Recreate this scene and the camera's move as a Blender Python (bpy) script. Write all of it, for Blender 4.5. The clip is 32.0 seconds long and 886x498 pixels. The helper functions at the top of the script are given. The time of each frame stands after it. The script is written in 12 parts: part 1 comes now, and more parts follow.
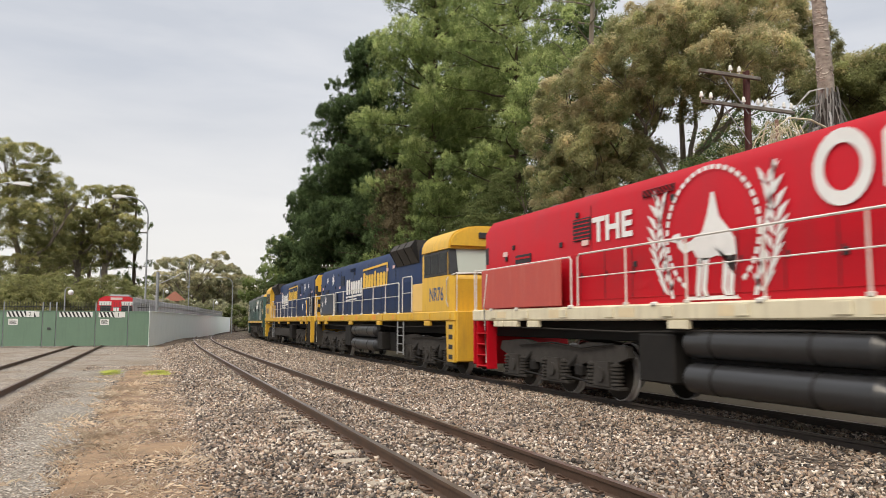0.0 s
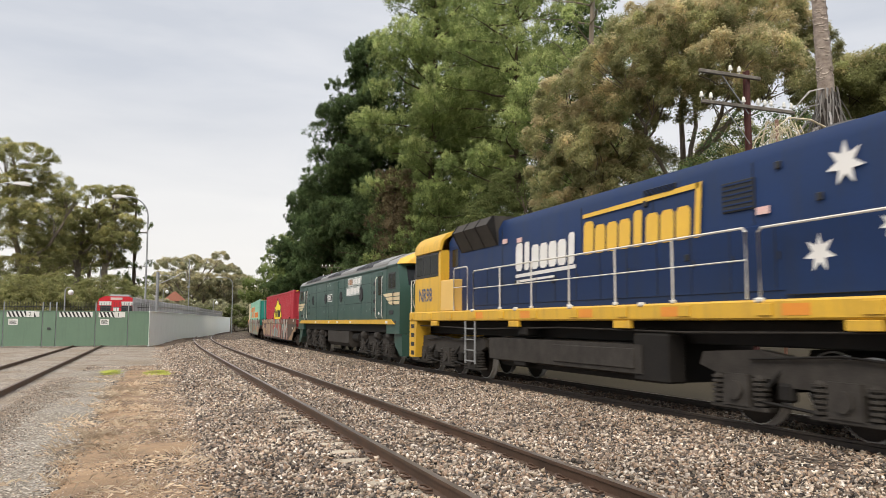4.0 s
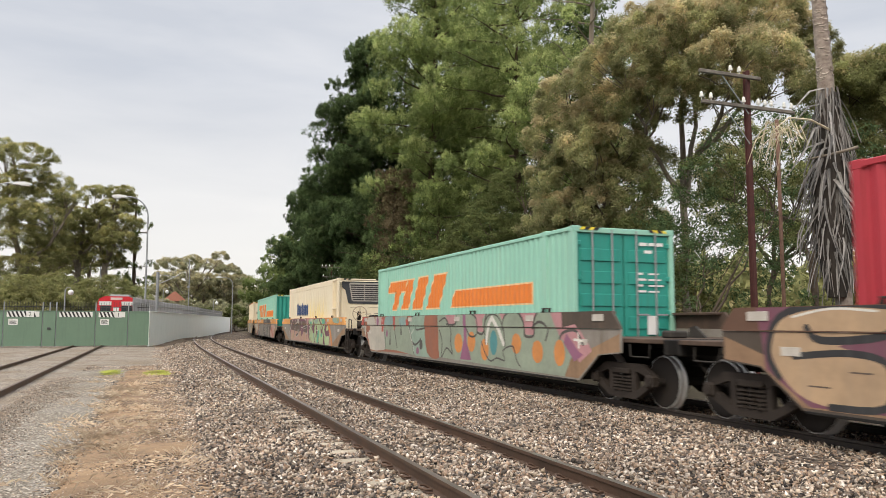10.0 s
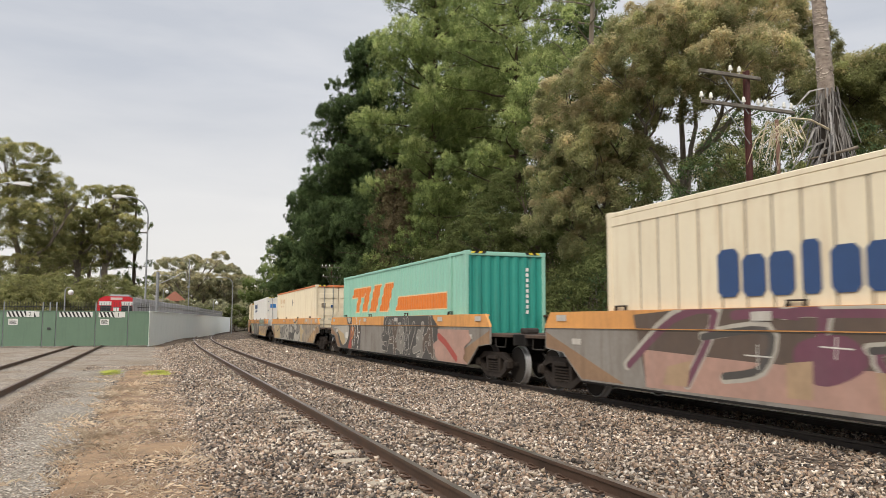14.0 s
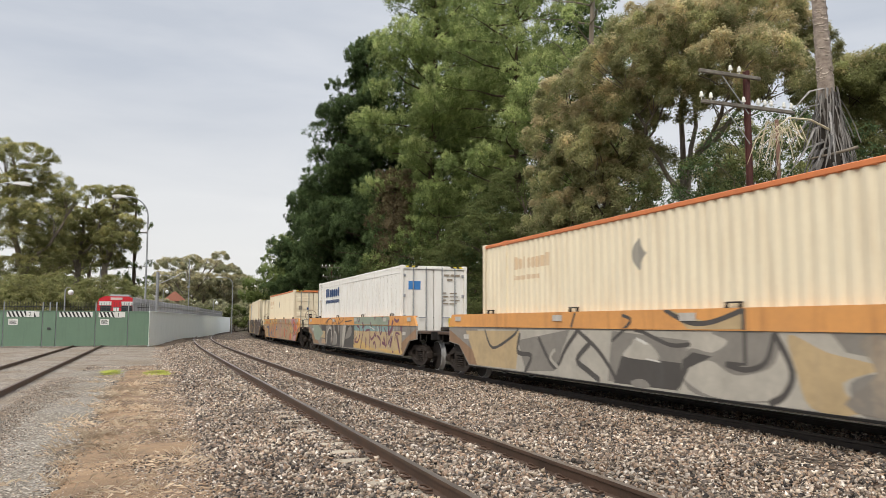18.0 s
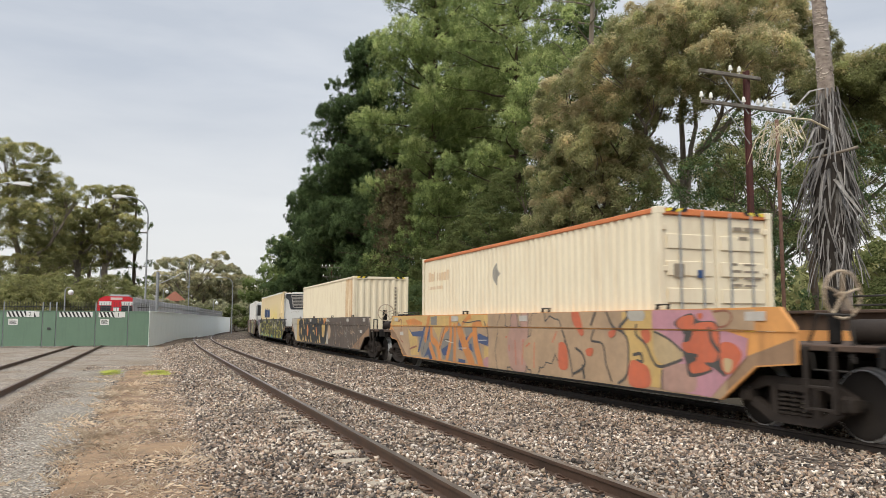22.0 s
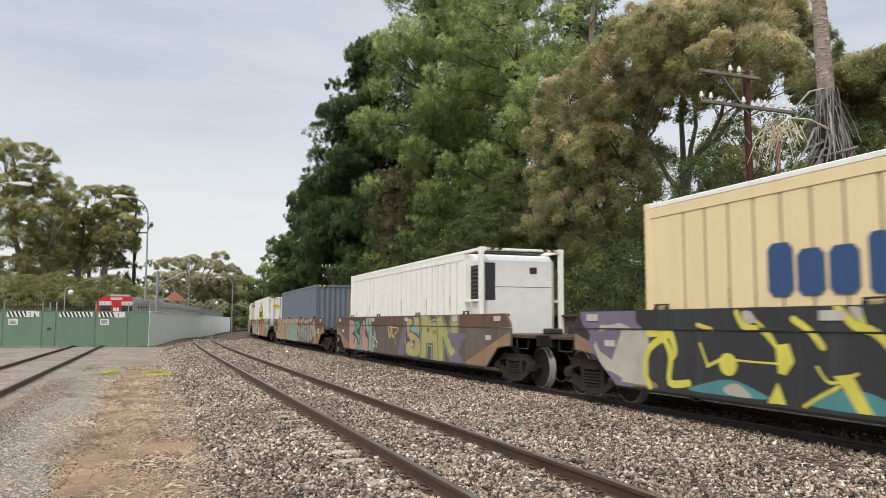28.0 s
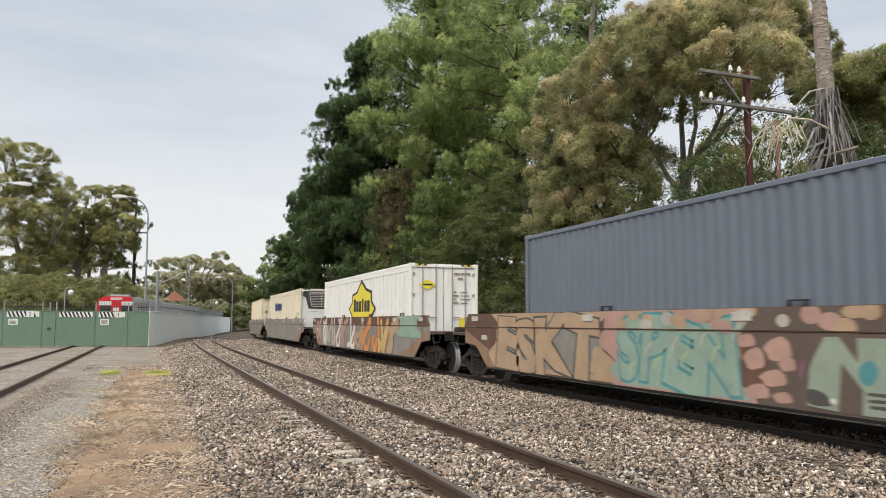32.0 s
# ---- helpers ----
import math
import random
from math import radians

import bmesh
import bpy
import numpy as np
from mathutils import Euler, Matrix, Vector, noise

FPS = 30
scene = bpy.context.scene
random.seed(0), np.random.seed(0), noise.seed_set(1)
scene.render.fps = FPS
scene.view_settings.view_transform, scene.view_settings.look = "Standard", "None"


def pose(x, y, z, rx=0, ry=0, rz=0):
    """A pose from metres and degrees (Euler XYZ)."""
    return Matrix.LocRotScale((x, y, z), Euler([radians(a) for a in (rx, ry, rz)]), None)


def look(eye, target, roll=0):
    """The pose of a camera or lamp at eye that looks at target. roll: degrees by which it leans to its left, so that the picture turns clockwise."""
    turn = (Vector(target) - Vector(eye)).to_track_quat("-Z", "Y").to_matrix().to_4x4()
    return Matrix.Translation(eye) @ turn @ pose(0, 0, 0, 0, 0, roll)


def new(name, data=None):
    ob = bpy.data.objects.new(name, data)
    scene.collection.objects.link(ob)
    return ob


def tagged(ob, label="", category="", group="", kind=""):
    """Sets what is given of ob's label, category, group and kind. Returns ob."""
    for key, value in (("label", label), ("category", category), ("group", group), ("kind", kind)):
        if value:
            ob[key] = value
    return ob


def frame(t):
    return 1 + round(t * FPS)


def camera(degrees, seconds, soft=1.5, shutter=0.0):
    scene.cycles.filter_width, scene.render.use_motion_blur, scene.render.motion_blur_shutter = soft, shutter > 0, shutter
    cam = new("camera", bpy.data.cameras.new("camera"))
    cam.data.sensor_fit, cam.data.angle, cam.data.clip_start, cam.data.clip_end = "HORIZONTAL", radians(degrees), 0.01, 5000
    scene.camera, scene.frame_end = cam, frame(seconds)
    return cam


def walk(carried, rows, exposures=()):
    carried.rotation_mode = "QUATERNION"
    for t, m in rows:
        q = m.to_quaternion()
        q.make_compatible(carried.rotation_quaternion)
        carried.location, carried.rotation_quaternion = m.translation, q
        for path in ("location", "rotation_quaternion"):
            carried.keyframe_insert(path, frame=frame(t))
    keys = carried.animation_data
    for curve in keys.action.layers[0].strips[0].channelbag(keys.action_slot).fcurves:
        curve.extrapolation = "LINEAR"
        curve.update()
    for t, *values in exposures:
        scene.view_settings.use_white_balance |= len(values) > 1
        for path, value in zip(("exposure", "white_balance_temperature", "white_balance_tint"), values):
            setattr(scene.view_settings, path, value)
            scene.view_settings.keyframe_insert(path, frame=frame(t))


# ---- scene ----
# ======== camera ========
cam = camera(60.19, 32.0, soft=0.6, shutter=0.3)
EYE = Vector((0.0, 0.0, 1.49))
YAW, PITCH = radians(20.674), radians(5.51)
AIM = EYE + 50 * Vector((math.sin(YAW) * math.cos(PITCH), math.cos(YAW) * math.cos(PITCH), math.sin(PITCH)))
walk(cam, [(0.0, look(EYE, AIM, 0.17)), (32.0, look(EYE, AIM, 0.17))], exposures=[(0.0, 0.15, 6500, 10), (3.0, 0.20, 6500, 10), (6.0, 0.22, 6500, 10), (8.0, 0.24, 6500, 10), (10.0, 0.20, 6500, 10), (12.0, 0.11, 6500, 10), (16.0, 0.06, 6450, 10), (20.0, 0.06, 6250, 8.5), (25.0, 0.06, 6250, 8.5), (28.0, 0.08, 6230, 8), (32.0, 0.13, 6230, 8)])

# ======== sky and sun ========
SUN_ELEV, SUN_TURN = 46, 226


def make_world():
    world = bpy.data.worlds.new("overcast_sky")
    scene.world = world
    world.use_nodes = True
    nt = world.node_tree
    nt.nodes.clear()
    out = nt.nodes.new("ShaderNodeOutputWorld")
    bg = nt.nodes.new("ShaderNodeBackground")
    sky = nt.nodes.new("ShaderNodeTexSky")
    sky.sky_type, sky.sun_disc = "NISHITA", False
    sky.sun_elevation, sky.sun_rotation = radians(SUN_ELEV), radians(SUN_TURN)
    sky.dust_density, sky.air_density = 3.0, 1.0
    tc = nt.nodes.new("ShaderNodeTexCoord")
    sep = nt.nodes.new("ShaderNodeSeparateXYZ")
    nt.links.new(tc.outputs["Generated"], sep.inputs[0])
    # cloud sheets lie flat: stretch the pattern towards the horizon
    mp = nt.nodes.new("ShaderNodeMapping")
    mp.inputs["Scale"].default_value = (1.0, 1.0, 4.5)
    nt.links.new(tc.outputs["Generated"], mp.inputs[0])
    n1 = nt.nodes.new("ShaderNodeTexNoise")
    n1.inputs["Scale"].default_value, n1.inputs["Detail"].default_value = 2.6, 6
    n1.inputs["Roughness"].default_value, n1.inputs["Distortion"].default_value = 0.5, 0.3
    nt.links.new(mp.outputs[0], n1.inputs["Vector"])
    clouds = nt.nodes.new("ShaderNodeValToRGB")
    e = clouds.color_ramp.elements
    e[0].position, e[0].color = 0.32, (0.55, 0.575, 0.625, 1)
    e[1].position, e[1].color = 0.68, (0.72, 0.725, 0.745, 1)
    nt.links.new(n1.outputs["Fac"], clouds.inputs["Fac"])
    low = nt.nodes.new("ShaderNodeValToRGB")
    g = low.color_ramp.elements
    g[0].position, g[0].color = 0.02, (1, 1, 1, 1)
    g[1].position, g[1].color = 0.30, (0, 0, 0, 1)
    nt.links.new(sep.outputs["Z"], low.inputs["Fac"])
    glow = nt.nodes.new("ShaderNodeMix")
    glow.data_type = "RGBA"
    half = nt.nodes.new("ShaderNodeMath")
    half.operation = "MULTIPLY"
    half.inputs[1].default_value = 0.85
    nt.links.new(low.outputs["Color"], half.inputs[0])
    nt.links.new(half.outputs[0], glow.inputs["Factor"])
    nt.links.new(clouds.outputs["Color"], glow.inputs["A"])
    glow.inputs["B"].default_value = (0.90, 0.865, 0.81, 1)
    dim = nt.nodes.new("ShaderNodeVectorMath")
    dim.operation = "SCALE"
    dim.inputs["Scale"].default_value = 0.10
    nt.links.new(sky.outputs["Color"], dim.inputs[0])
    mix = nt.nodes.new("ShaderNodeMix")
    mix.data_type = "RGBA"
    mix.inputs["Factor"].default_value = 0.92
    nt.links.new(dim.outputs[0], mix.inputs["A"])
    nt.links.new(glow.outputs["Result"], mix.inputs["B"])
    # an overcast sky grows brighter towards the zenith
    rise = nt.nodes.new("ShaderNodeMapRange")
    rise.interpolation_type = "SMOOTHSTEP"
    rise.inputs["From Min"].default_value, rise.inputs["From Max"].default_value = 0.36, 0.95
    rise.inputs["To Min"].default_value, rise.inputs["To Max"].default_value = 1.0, 2.7
    nt.links.new(sep.outputs["Z"], rise.inputs["Value"])
    lift = nt.nodes.new("ShaderNodeVectorMath")
    lift.operation = "SCALE"
    nt.links.new(mix.outputs["Result"], lift.inputs[0])
    nt.links.new(rise.outputs[0], lift.inputs["Scale"])
    nt.links.new(lift.outputs[0], bg.inputs["Color"])
    bg.inputs["Strength"].default_value = 1.05
    nt.links.new(bg.outputs[0], out.inputs[0])


make_world()
sun = new("sun", bpy.data.lights.new("sun", "SUN"))
sun.data.energy, sun.data.angle, sun.data.color = 1.95, radians(30), (1.0, 0.88, 0.70)
sa, se = radians(SUN_TURN), radians(SUN_ELEV)
sun.matrix_world = look((math.sin(sa) * math.cos(se) * 50, math.cos(sa) * math.cos(se) * 50, math.sin(se) * 50), (0, 0, 0))

# ======== materials ========
MATS = {}


def mat(name, c1, c2=None, scale=6.0, rough=0.7, metal=0.0, bump=0.15, grain=60.0, streak=None, streak_amt=0.5,
        island=0.0, stretch=(1, 1, 1), spread=0.35, objrand=0.0):
    """A surface: two tones mottled at a large and a fine scale, optional downward streaks, fine relief."""
    if name in MATS:
        return MATS[name]
    m = bpy.data.materials.new(name)
    MATS[name] = m
    m.use_nodes = True
    nt = m.node_tree
    b = nt.nodes["Principled BSDF"]
    c2 = c2 or tuple(0.7 * v for v in c1)
    tc = nt.nodes.new("ShaderNodeTexCoord")
    mp = nt.nodes.new("ShaderNodeMapping")
    mp.inputs["Scale"].default_value = stretch
    nt.links.new(tc.outputs["Object"], mp.inputs[0])
    n1 = nt.nodes.new("ShaderNodeTexNoise")
    n1.inputs["Scale"].default_value, n1.inputs["Detail"].default_value = scale, 5
    n2 = nt.nodes.new("ShaderNodeTexNoise")
    n2.inputs["Scale"].default_value, n2.inputs["Detail"].default_value = grain, 3
    for n in (n1, n2):
        nt.links.new(mp.outputs[0], n.inputs["Vector"])
    add = nt.nodes.new("ShaderNodeMath")
    add.operation = "MULTIPLY_ADD"
    nt.links.new(n2.outputs["Fac"], add.inputs[0])
    add.inputs[1].default_value = 0.45
    nt.links.new(n1.outputs["Fac"], add.inputs[2])
    ramp = nt.nodes.new("ShaderNodeMapRange")
    ramp.inputs["From Min"].default_value, ramp.inputs["From Max"].default_value = 0.72 - spread, 0.72 + spread
    nt.links.new(add.outputs[0], ramp.inputs["Value"])
    mix = nt.nodes.new("ShaderNodeMix")
    mix.data_type = "RGBA"
    nt.links.new(ramp.outputs[0], mix.inputs["Factor"])
    mix.inputs["A"].default_value, mix.inputs["B"].default_value = (*c2, 1), (*c1, 1)
    col = mix.outputs["Result"]
    if streak:
        sm = nt.nodes.new("ShaderNodeMapping")
        sm.inputs["Scale"].default_value = (3.0, 3.0, 0.35)
        nt.links.new(tc.outputs["Object"], sm.inputs[0])
        sn = nt.nodes.new("ShaderNodeTexNoise")
        sn.inputs["Scale"].default_value, sn.inputs["Detail"].default_value = 1.6, 7
        sn.inputs["Roughness"].default_value = 0.65
        nt.links.new(sm.outputs[0], sn.inputs["Vector"])
        sr = nt.nodes.new("ShaderNodeMapRange")
        sr.inputs["From Min"].default_value, sr.inputs["From Max"].default_value = 0.5, 0.78
        sr.inputs["To Max"].default_value = streak_amt
        nt.links.new(sn.outputs["Fac"], sr.inputs["Value"])
        sx = nt.nodes.new("ShaderNodeMix")
        sx.data_type = "RGBA"
        nt.links.new(sr.outputs[0], sx.inputs["Factor"])
        nt.links.new(col, sx.inputs["A"])
        sx.inputs["B"].default_value = (*streak, 1)
        col = sx.outputs["Result"]
    if island or objrand:
        src = nt.nodes.new("ShaderNodeNewGeometry").outputs["Random Per Island"] if island else nt.nodes.new("ShaderNodeObjectInfo").outputs["Random"]
        vr = nt.nodes.new("ShaderNodeMapRange")
        amt = island or objrand
        vr.inputs["To Min"].default_value, vr.inputs["To Max"].default_value = 1 - amt, 1 + amt
        nt.links.new(src, vr.inputs["Value"])
        hs = nt.nodes.new("ShaderNodeHueSaturation")
        nt.links.new(vr.outputs[0], hs.inputs["Value"])
        nt.links.new(col, hs.inputs["Color"])
        col = hs.outputs["Color"]
    nt.links.new(col, b.inputs["Base Color"])
    b.inputs["Roughness"].default_value, b.inputs["Metallic"].default_value = rough, metal
    if rough >= 0.7:
        b.inputs["Specular IOR Level"].default_value = 0.15
    rr = nt.nodes.new("ShaderNodeMapRange")
    rr.inputs["To Min"].default_value, rr.inputs["To Max"].default_value = max(0.05, rough - 0.12), min(1, rough + 0.12)
    nt.links.new(n1.outputs["Fac"], rr.inputs["Value"])
    nt.links.new(rr.outputs[0], b.inputs["Roughness"])
    if bump:
        bp = nt.nodes.new("ShaderNodeBump")
        bp.inputs["Strength"].default_value, bp.inputs["Distance"].default_value = bump, 0.02
        nt.links.new(add.outputs[0], bp.inputs["Height"])
        nt.links.new(bp.outputs[0], b.inputs["Normal"])
    return m


def leaf_mat(name, c1, c2, c3=None, see=0.35):
    """Leaves: each one takes its own tone between c1 and c2, some c3; light comes through."""
    m = bpy.data.materials.new(name)
    m.use_nodes = True
    nt = m.node_tree
    nt.nodes.clear()
    out = nt.nodes.new("ShaderNodeOutputMaterial")
    geo = nt.nodes.new("ShaderNodeNewGeometry")
    ramp = nt.nodes.new("ShaderNodeValToRGB")
    el = ramp.color_ramp.elements
    el[0].color, el[1].color = (*c1, 1), (*c2, 1)
    if c3:
        x = el.new(0.9)
        x.color = (*c2, 1)
        el[2].color = (*c3, 1)
    nt.links.new(geo.outputs["Random Per Island"], ramp.inputs["Fac"])
    tc = nt.nodes.new("ShaderNodeTexCoord")
    n = nt.nodes.new("ShaderNodeTexNoise")
    n.inputs["Scale"].default_value = 0.9
    n.inputs["Detail"].default_value = 4
    nt.links.new(tc.outputs["Object"], n.inputs["Vector"])
    vr = nt.nodes.new("ShaderNodeMapRange")
    vr.inputs["From Min"].default_value, vr.inputs["From Max"].default_value = 0.3, 0.7
    vr.inputs["To Min"].default_value, vr.inputs["To Max"].default_value = 0.55, 1.4
    nt.links.new(n.outputs["Fac"], vr.inputs["Value"])
    hs = nt.nodes.new("ShaderNodeHueSaturation")
    nt.links.new(vr.outputs[0], hs.inputs["Value"])
    nt.links.new(ramp.outputs["Color"], hs.inputs["Color"])
    d = nt.nodes.new("ShaderNodeBsdfDiffuse")
    t = nt.nodes.new("ShaderNodeBsdfTranslucent")
    mx = nt.nodes.new("ShaderNodeMixShader")
    mx.inputs["Fac"].default_value = see
    for s in (d, t):
        nt.links.new(hs.outputs["Color"], s.inputs["Color"])
    nt.links.new(d.outputs[0], mx.inputs[1])
    nt.links.new(t.outputs[0], mx.inputs[2])
    nt.links.new(mx.outputs[0], out.inputs[0])
    return m


def glass_mat(name, tint, rough=0.08):
    m = bpy.data.materials.new(name)
    m.use_nodes = True
    b = m.node_tree.nodes["Principled BSDF"]
    b.inputs["Base Color"].default_value = (*tint, 1)
    b.inputs["Roughness"].default_value = rough
    b.inputs["Specular IOR Level"].default_value = 0.4
    return m


# ======== mesh building ========
class Shape:
    """Collects pieces of one mesh."""

    def __init__(self):
        self.v, self.f, self.mi, self.slot = [], [], [], 0

    def add(self, vs, fs):
        o = len(self.v)
        self.v += [tuple(p) for p in vs]
        self.f += [tuple(o + i for i in q) for q in fs]
        self.mi += [self.slot] * len(fs)
        return self

    def box(self, x0, x1, y0, y1, z0, z1, c=0.0):
        """A box; c chamfers all its edges."""
        x0, x1 = min(x0, x1), max(x0, x1)
        y0, y1 = min(y0, y1), max(y0, y1)
        z0, z1 = min(z0, z1), max(z0, z1)
        c = min(c, 0.45 * min(x1 - x0, y1 - y0, z1 - z0))
        if c <= 0:
            vs = [(x, y, z) for x in (x0, x1) for y in (y0, y1) for z in (z0, z1)]
            return self.add(vs, [(0, 1, 3, 2), (4, 6, 7, 5), (0, 4, 5, 1), (2, 3, 7, 6), (0, 2, 6, 4), (1, 5, 7, 3)])
        vs, idx = [], {}
        X, Y, Z = (x0, x1), (y0, y1), (z0, z1)
        s = (1, -1)
        for i in range(2):
            for j in range(2):
                for k in range(2):
                    for a in range(3):
                        p = [X[i], Y[j], Z[k]]
                        for b in range(3):
                            if b != a:
                                p[b] += c * s[(i, j, k)[b]]
                        idx[i, j, k, a] = len(vs)
                        vs.append(p)
        fs = []
        for a in range(3):
            b, d = [q for q in range(3) if q != a]
            for e in range(2):
                q = []
                for (m, n) in ((0, 0), (1, 0), (1, 1), (0, 1)):
                    t = [0, 0, 0]
                    t[a], t[b], t[d] = e, m, n
                    q.append(idx[(*t, a)])
                fs.append(q if (e == 1) ^ (a == 1) else q[::-1])
        for a in range(3):
            b, d = [q for q in range(3) if q != a]
            for m in range(2):
                for n in range(2):
                    t0, t1 = [0, 0, 0], [0, 0, 0]
                    t0[a], t1[a] = 0, 1
                    for t in (t0, t1):
                        t[b], t[d] = m, n
                    fs.append([idx[(*t0, b)], idx[(*t1, b)], idx[(*t1, d)], idx[(*t0, d)]])
        for i in range(2):
            for j in range(2):
                for k in range(2):
                    fs.append([idx[i, j, k, 0], idx[i, j, k, 1], idx[i, j, k, 2]])
        return self.add(vs, fs)

    def cyl(self, p0, p1, r0, r1=None, n=10, caps=True):
        r1 = r0 if r1 is None else r1
        p0, p1 = Vector(p0), Vector(p1)
        q = (p1 - p0).to_track_quat("Z", "Y")
        vs = []
        for p, r in ((p0, r0), (p1, r1)):
            for i in range(n):
                a = 2 * math.pi * i / n
                vs.append(p + q @ Vector((r * math.cos(a), r * math.sin(a), 0)))
        fs = [(i, (i + 1) % n, n + (i + 1) % n, n + i) for i in range(n)]
        if caps:
            fs += [tuple(range(n))[::-1], tuple(range(n, 2 * n))]
        return self.add(vs, fs)

    def tube(self, pts, r, n=6):
        pts = [Vector(p) for p in pts]
        rs = r if isinstance(r, (list, tuple)) else [r] * len(pts)
        vs = []
        for i, p in enumerate(pts):
            d = (pts[min(i + 1, len(pts) - 1)] - pts[max(i - 1, 0)])
            q = d.to_track_quat("Z", "Y")
            for k in range(n):
                a = 2 * math.pi * k / n
                vs.append(p + q @ Vector((rs[i] * math.cos(a), rs[i] * math.sin(a), 0)))
        fs = [(i * n + k, i * n + (k + 1) % n, (i + 1) * n + (k + 1) % n, (i + 1) * n + k) for i in range(len(pts) - 1) for k in range(n)]
        fs += [tuple(range(n))[::-1], tuple(range((len(pts) - 1) * n, len(pts) * n))]
        return self.add(vs, fs)

    def prism(self, poly, a, b, axis="x"):
        """A flat outline pushed from a to b along an axis. For x the outline is (y, z), for y (x, z), for z (x, y)."""
        def at(p, t):
            return (t, p[0], p[1]) if axis == "x" else (p[0], t, p[1]) if axis == "y" else (p[0], p[1], t)
        n = len(poly)
        vs = [at(p, a) for p in poly] + [at(p, b) for p in poly]
        fs = [(i, (i + 1) % n, n + (i + 1) % n, n + i) for i in range(n)] + [tuple(range(n))[::-1], tuple(range(n, 2 * n))]
        return self.add(vs, fs)

    def lathe(self, prof, axis_pt, axis="x", n=20):
        """Turns (distance along the axis, radius) pairs about an axis through axis_pt."""
        vs = []
        for d, r in prof:
            for i in range(n):
                a = 2 * math.pi * i / n
                u, w = r * math.cos(a), r * math.sin(a)
                o = (d, u, w) if axis == "x" else (u, d, w) if axis == "y" else (u, w, d)
                vs.append(tuple(o[k] + axis_pt[k] for k in range(3)))
        m = len(prof)
        fs = [(j * n + i, j * n + (i + 1) % n, (j + 1) * n + (i + 1) % n, (j + 1) * n + i) for j in range(m - 1) for i in range(n)]
        fs += [tuple(range(n))[::-1], tuple(range((m - 1) * n, m * n))]
        return self.add(vs, fs)

    def mesh(self, name, mats, smooth=32):
        me = bpy.data.meshes.new(name)
        me.from_pydata(self.v, [], self.f)
        for m in mats if isinstance(mats, (list, tuple)) else [mats]:
            me.materials.append(m)
        if any(self.mi):
            me.polygons.foreach_set("material_index", self.mi)
        bm = bmesh.new()
        bm.from_mesh(me)
        bmesh.ops.recalc_face_normals(bm, faces=bm.faces)
        bm.to_mesh(me)
        bm.free()
        if smooth:
            me.polygons.foreach_set("use_smooth", [True] * len(me.polygons))
            me.set_sharp_from_angle(angle=radians(smooth))
        me.update()
        return me


def part(name, shape, material, parent=None, label="", smooth=32):
    me = shape if isinstance(shape, bpy.types.Mesh) else shape.mesh(name, material, smooth)
    ob = new(name, me)
    if parent:
        ob.parent = parent
    if label:
        ob["label"] = label
    return ob


def thing(name, label, category, group="", kind="", at=None):
    ob = new(name)
    ob.empty_display_size = 0.3
    if at:
        ob.matrix_world = at
    return tagged(ob, label, category, group, kind)


def raw_mesh(name, verts, faces, material):
    """A big mesh of equal faces from numpy arrays."""
    me = bpy.data.meshes.new(name)
    n, k = faces.shape
    me.vertices.add(len(verts))
    me.vertices.foreach_set("co", np.ascontiguousarray(verts, dtype=np.float32).ravel())
    me.loops.add(n * k)
    me.loops.foreach_set("vertex_index", np.ascontiguousarray(faces, dtype=np.int32).ravel())
    me.polygons.add(n)
    me.polygons.foreach_set("loop_start", np.arange(0, n * k, k, dtype=np.int32))
    me.materials.append(material)
    me.update(calc_edges=True)
    return me


def words(text, size, fat=0.0, spacing=1.0, lean=0.0):
    """Lettering as a flat mesh: (verts, faces) in its plane, starting at 0, 0."""
    cu = bpy.data.curves.new("words", "FONT")
    cu.body, cu.size, cu.offset, cu.space_character, cu.shear, cu.resolution_u = text, size, fat, spacing, lean, 3
    ob = bpy.data.objects.new("words", cu)
    me = bpy.data.meshes.new_from_object(ob)
    vs = [(v.co.x, v.co.y) for v in me.vertices]
    fs = [tuple(p.vertices) for p in me.polygons]
    bpy.data.objects.remove(ob)
    bpy.data.meshes.remove(me)
    bpy.data.curves.remove(cu)
    return vs, fs


# ======== the line of the tracks ========
CURVE_START, CURVE_FULL, CURVATURE = 26.0, 76.0, 0.00255
TRACK_X = 9.28


def bend(s):
    if s <= CURVE_START:
        return 0.0
    if s >= CURVE_FULL:
        return CURVATURE
    return CURVATURE * (s - CURVE_START) / (CURVE_FULL - CURVE_START)


def make_line():
    pts, x, y, a = {}, TRACK_X, 0.0, 0.0
    for s in range(0, 2400):
        pts[s] = (x, y, a)
        h = a + bend(s * 0.25) * 0.125
        x, y, a = x + 0.25 * math.sin(h), y + 0.25 * math.cos(h), a + bend(s * 0.25 + 0.125) * 0.25
    return pts


LINE = make_line()


def on_line(s, side=0.0):
    """The point s metres along the main track, side metres to its right, and the heading."""
    if s <= 0:
        return Vector((TRACK_X + side, s, 0)), 0.0
    k = s * 4
    i = min(int(k), 2397)
    p, q, w = LINE[i], LINE[i + 1], k - i
    x, y, a = (p[j] * (1 - w) + q[j] * w for j in range(3))
    return Vector((x + side * math.cos(a), y - side * math.sin(a), 0)), a
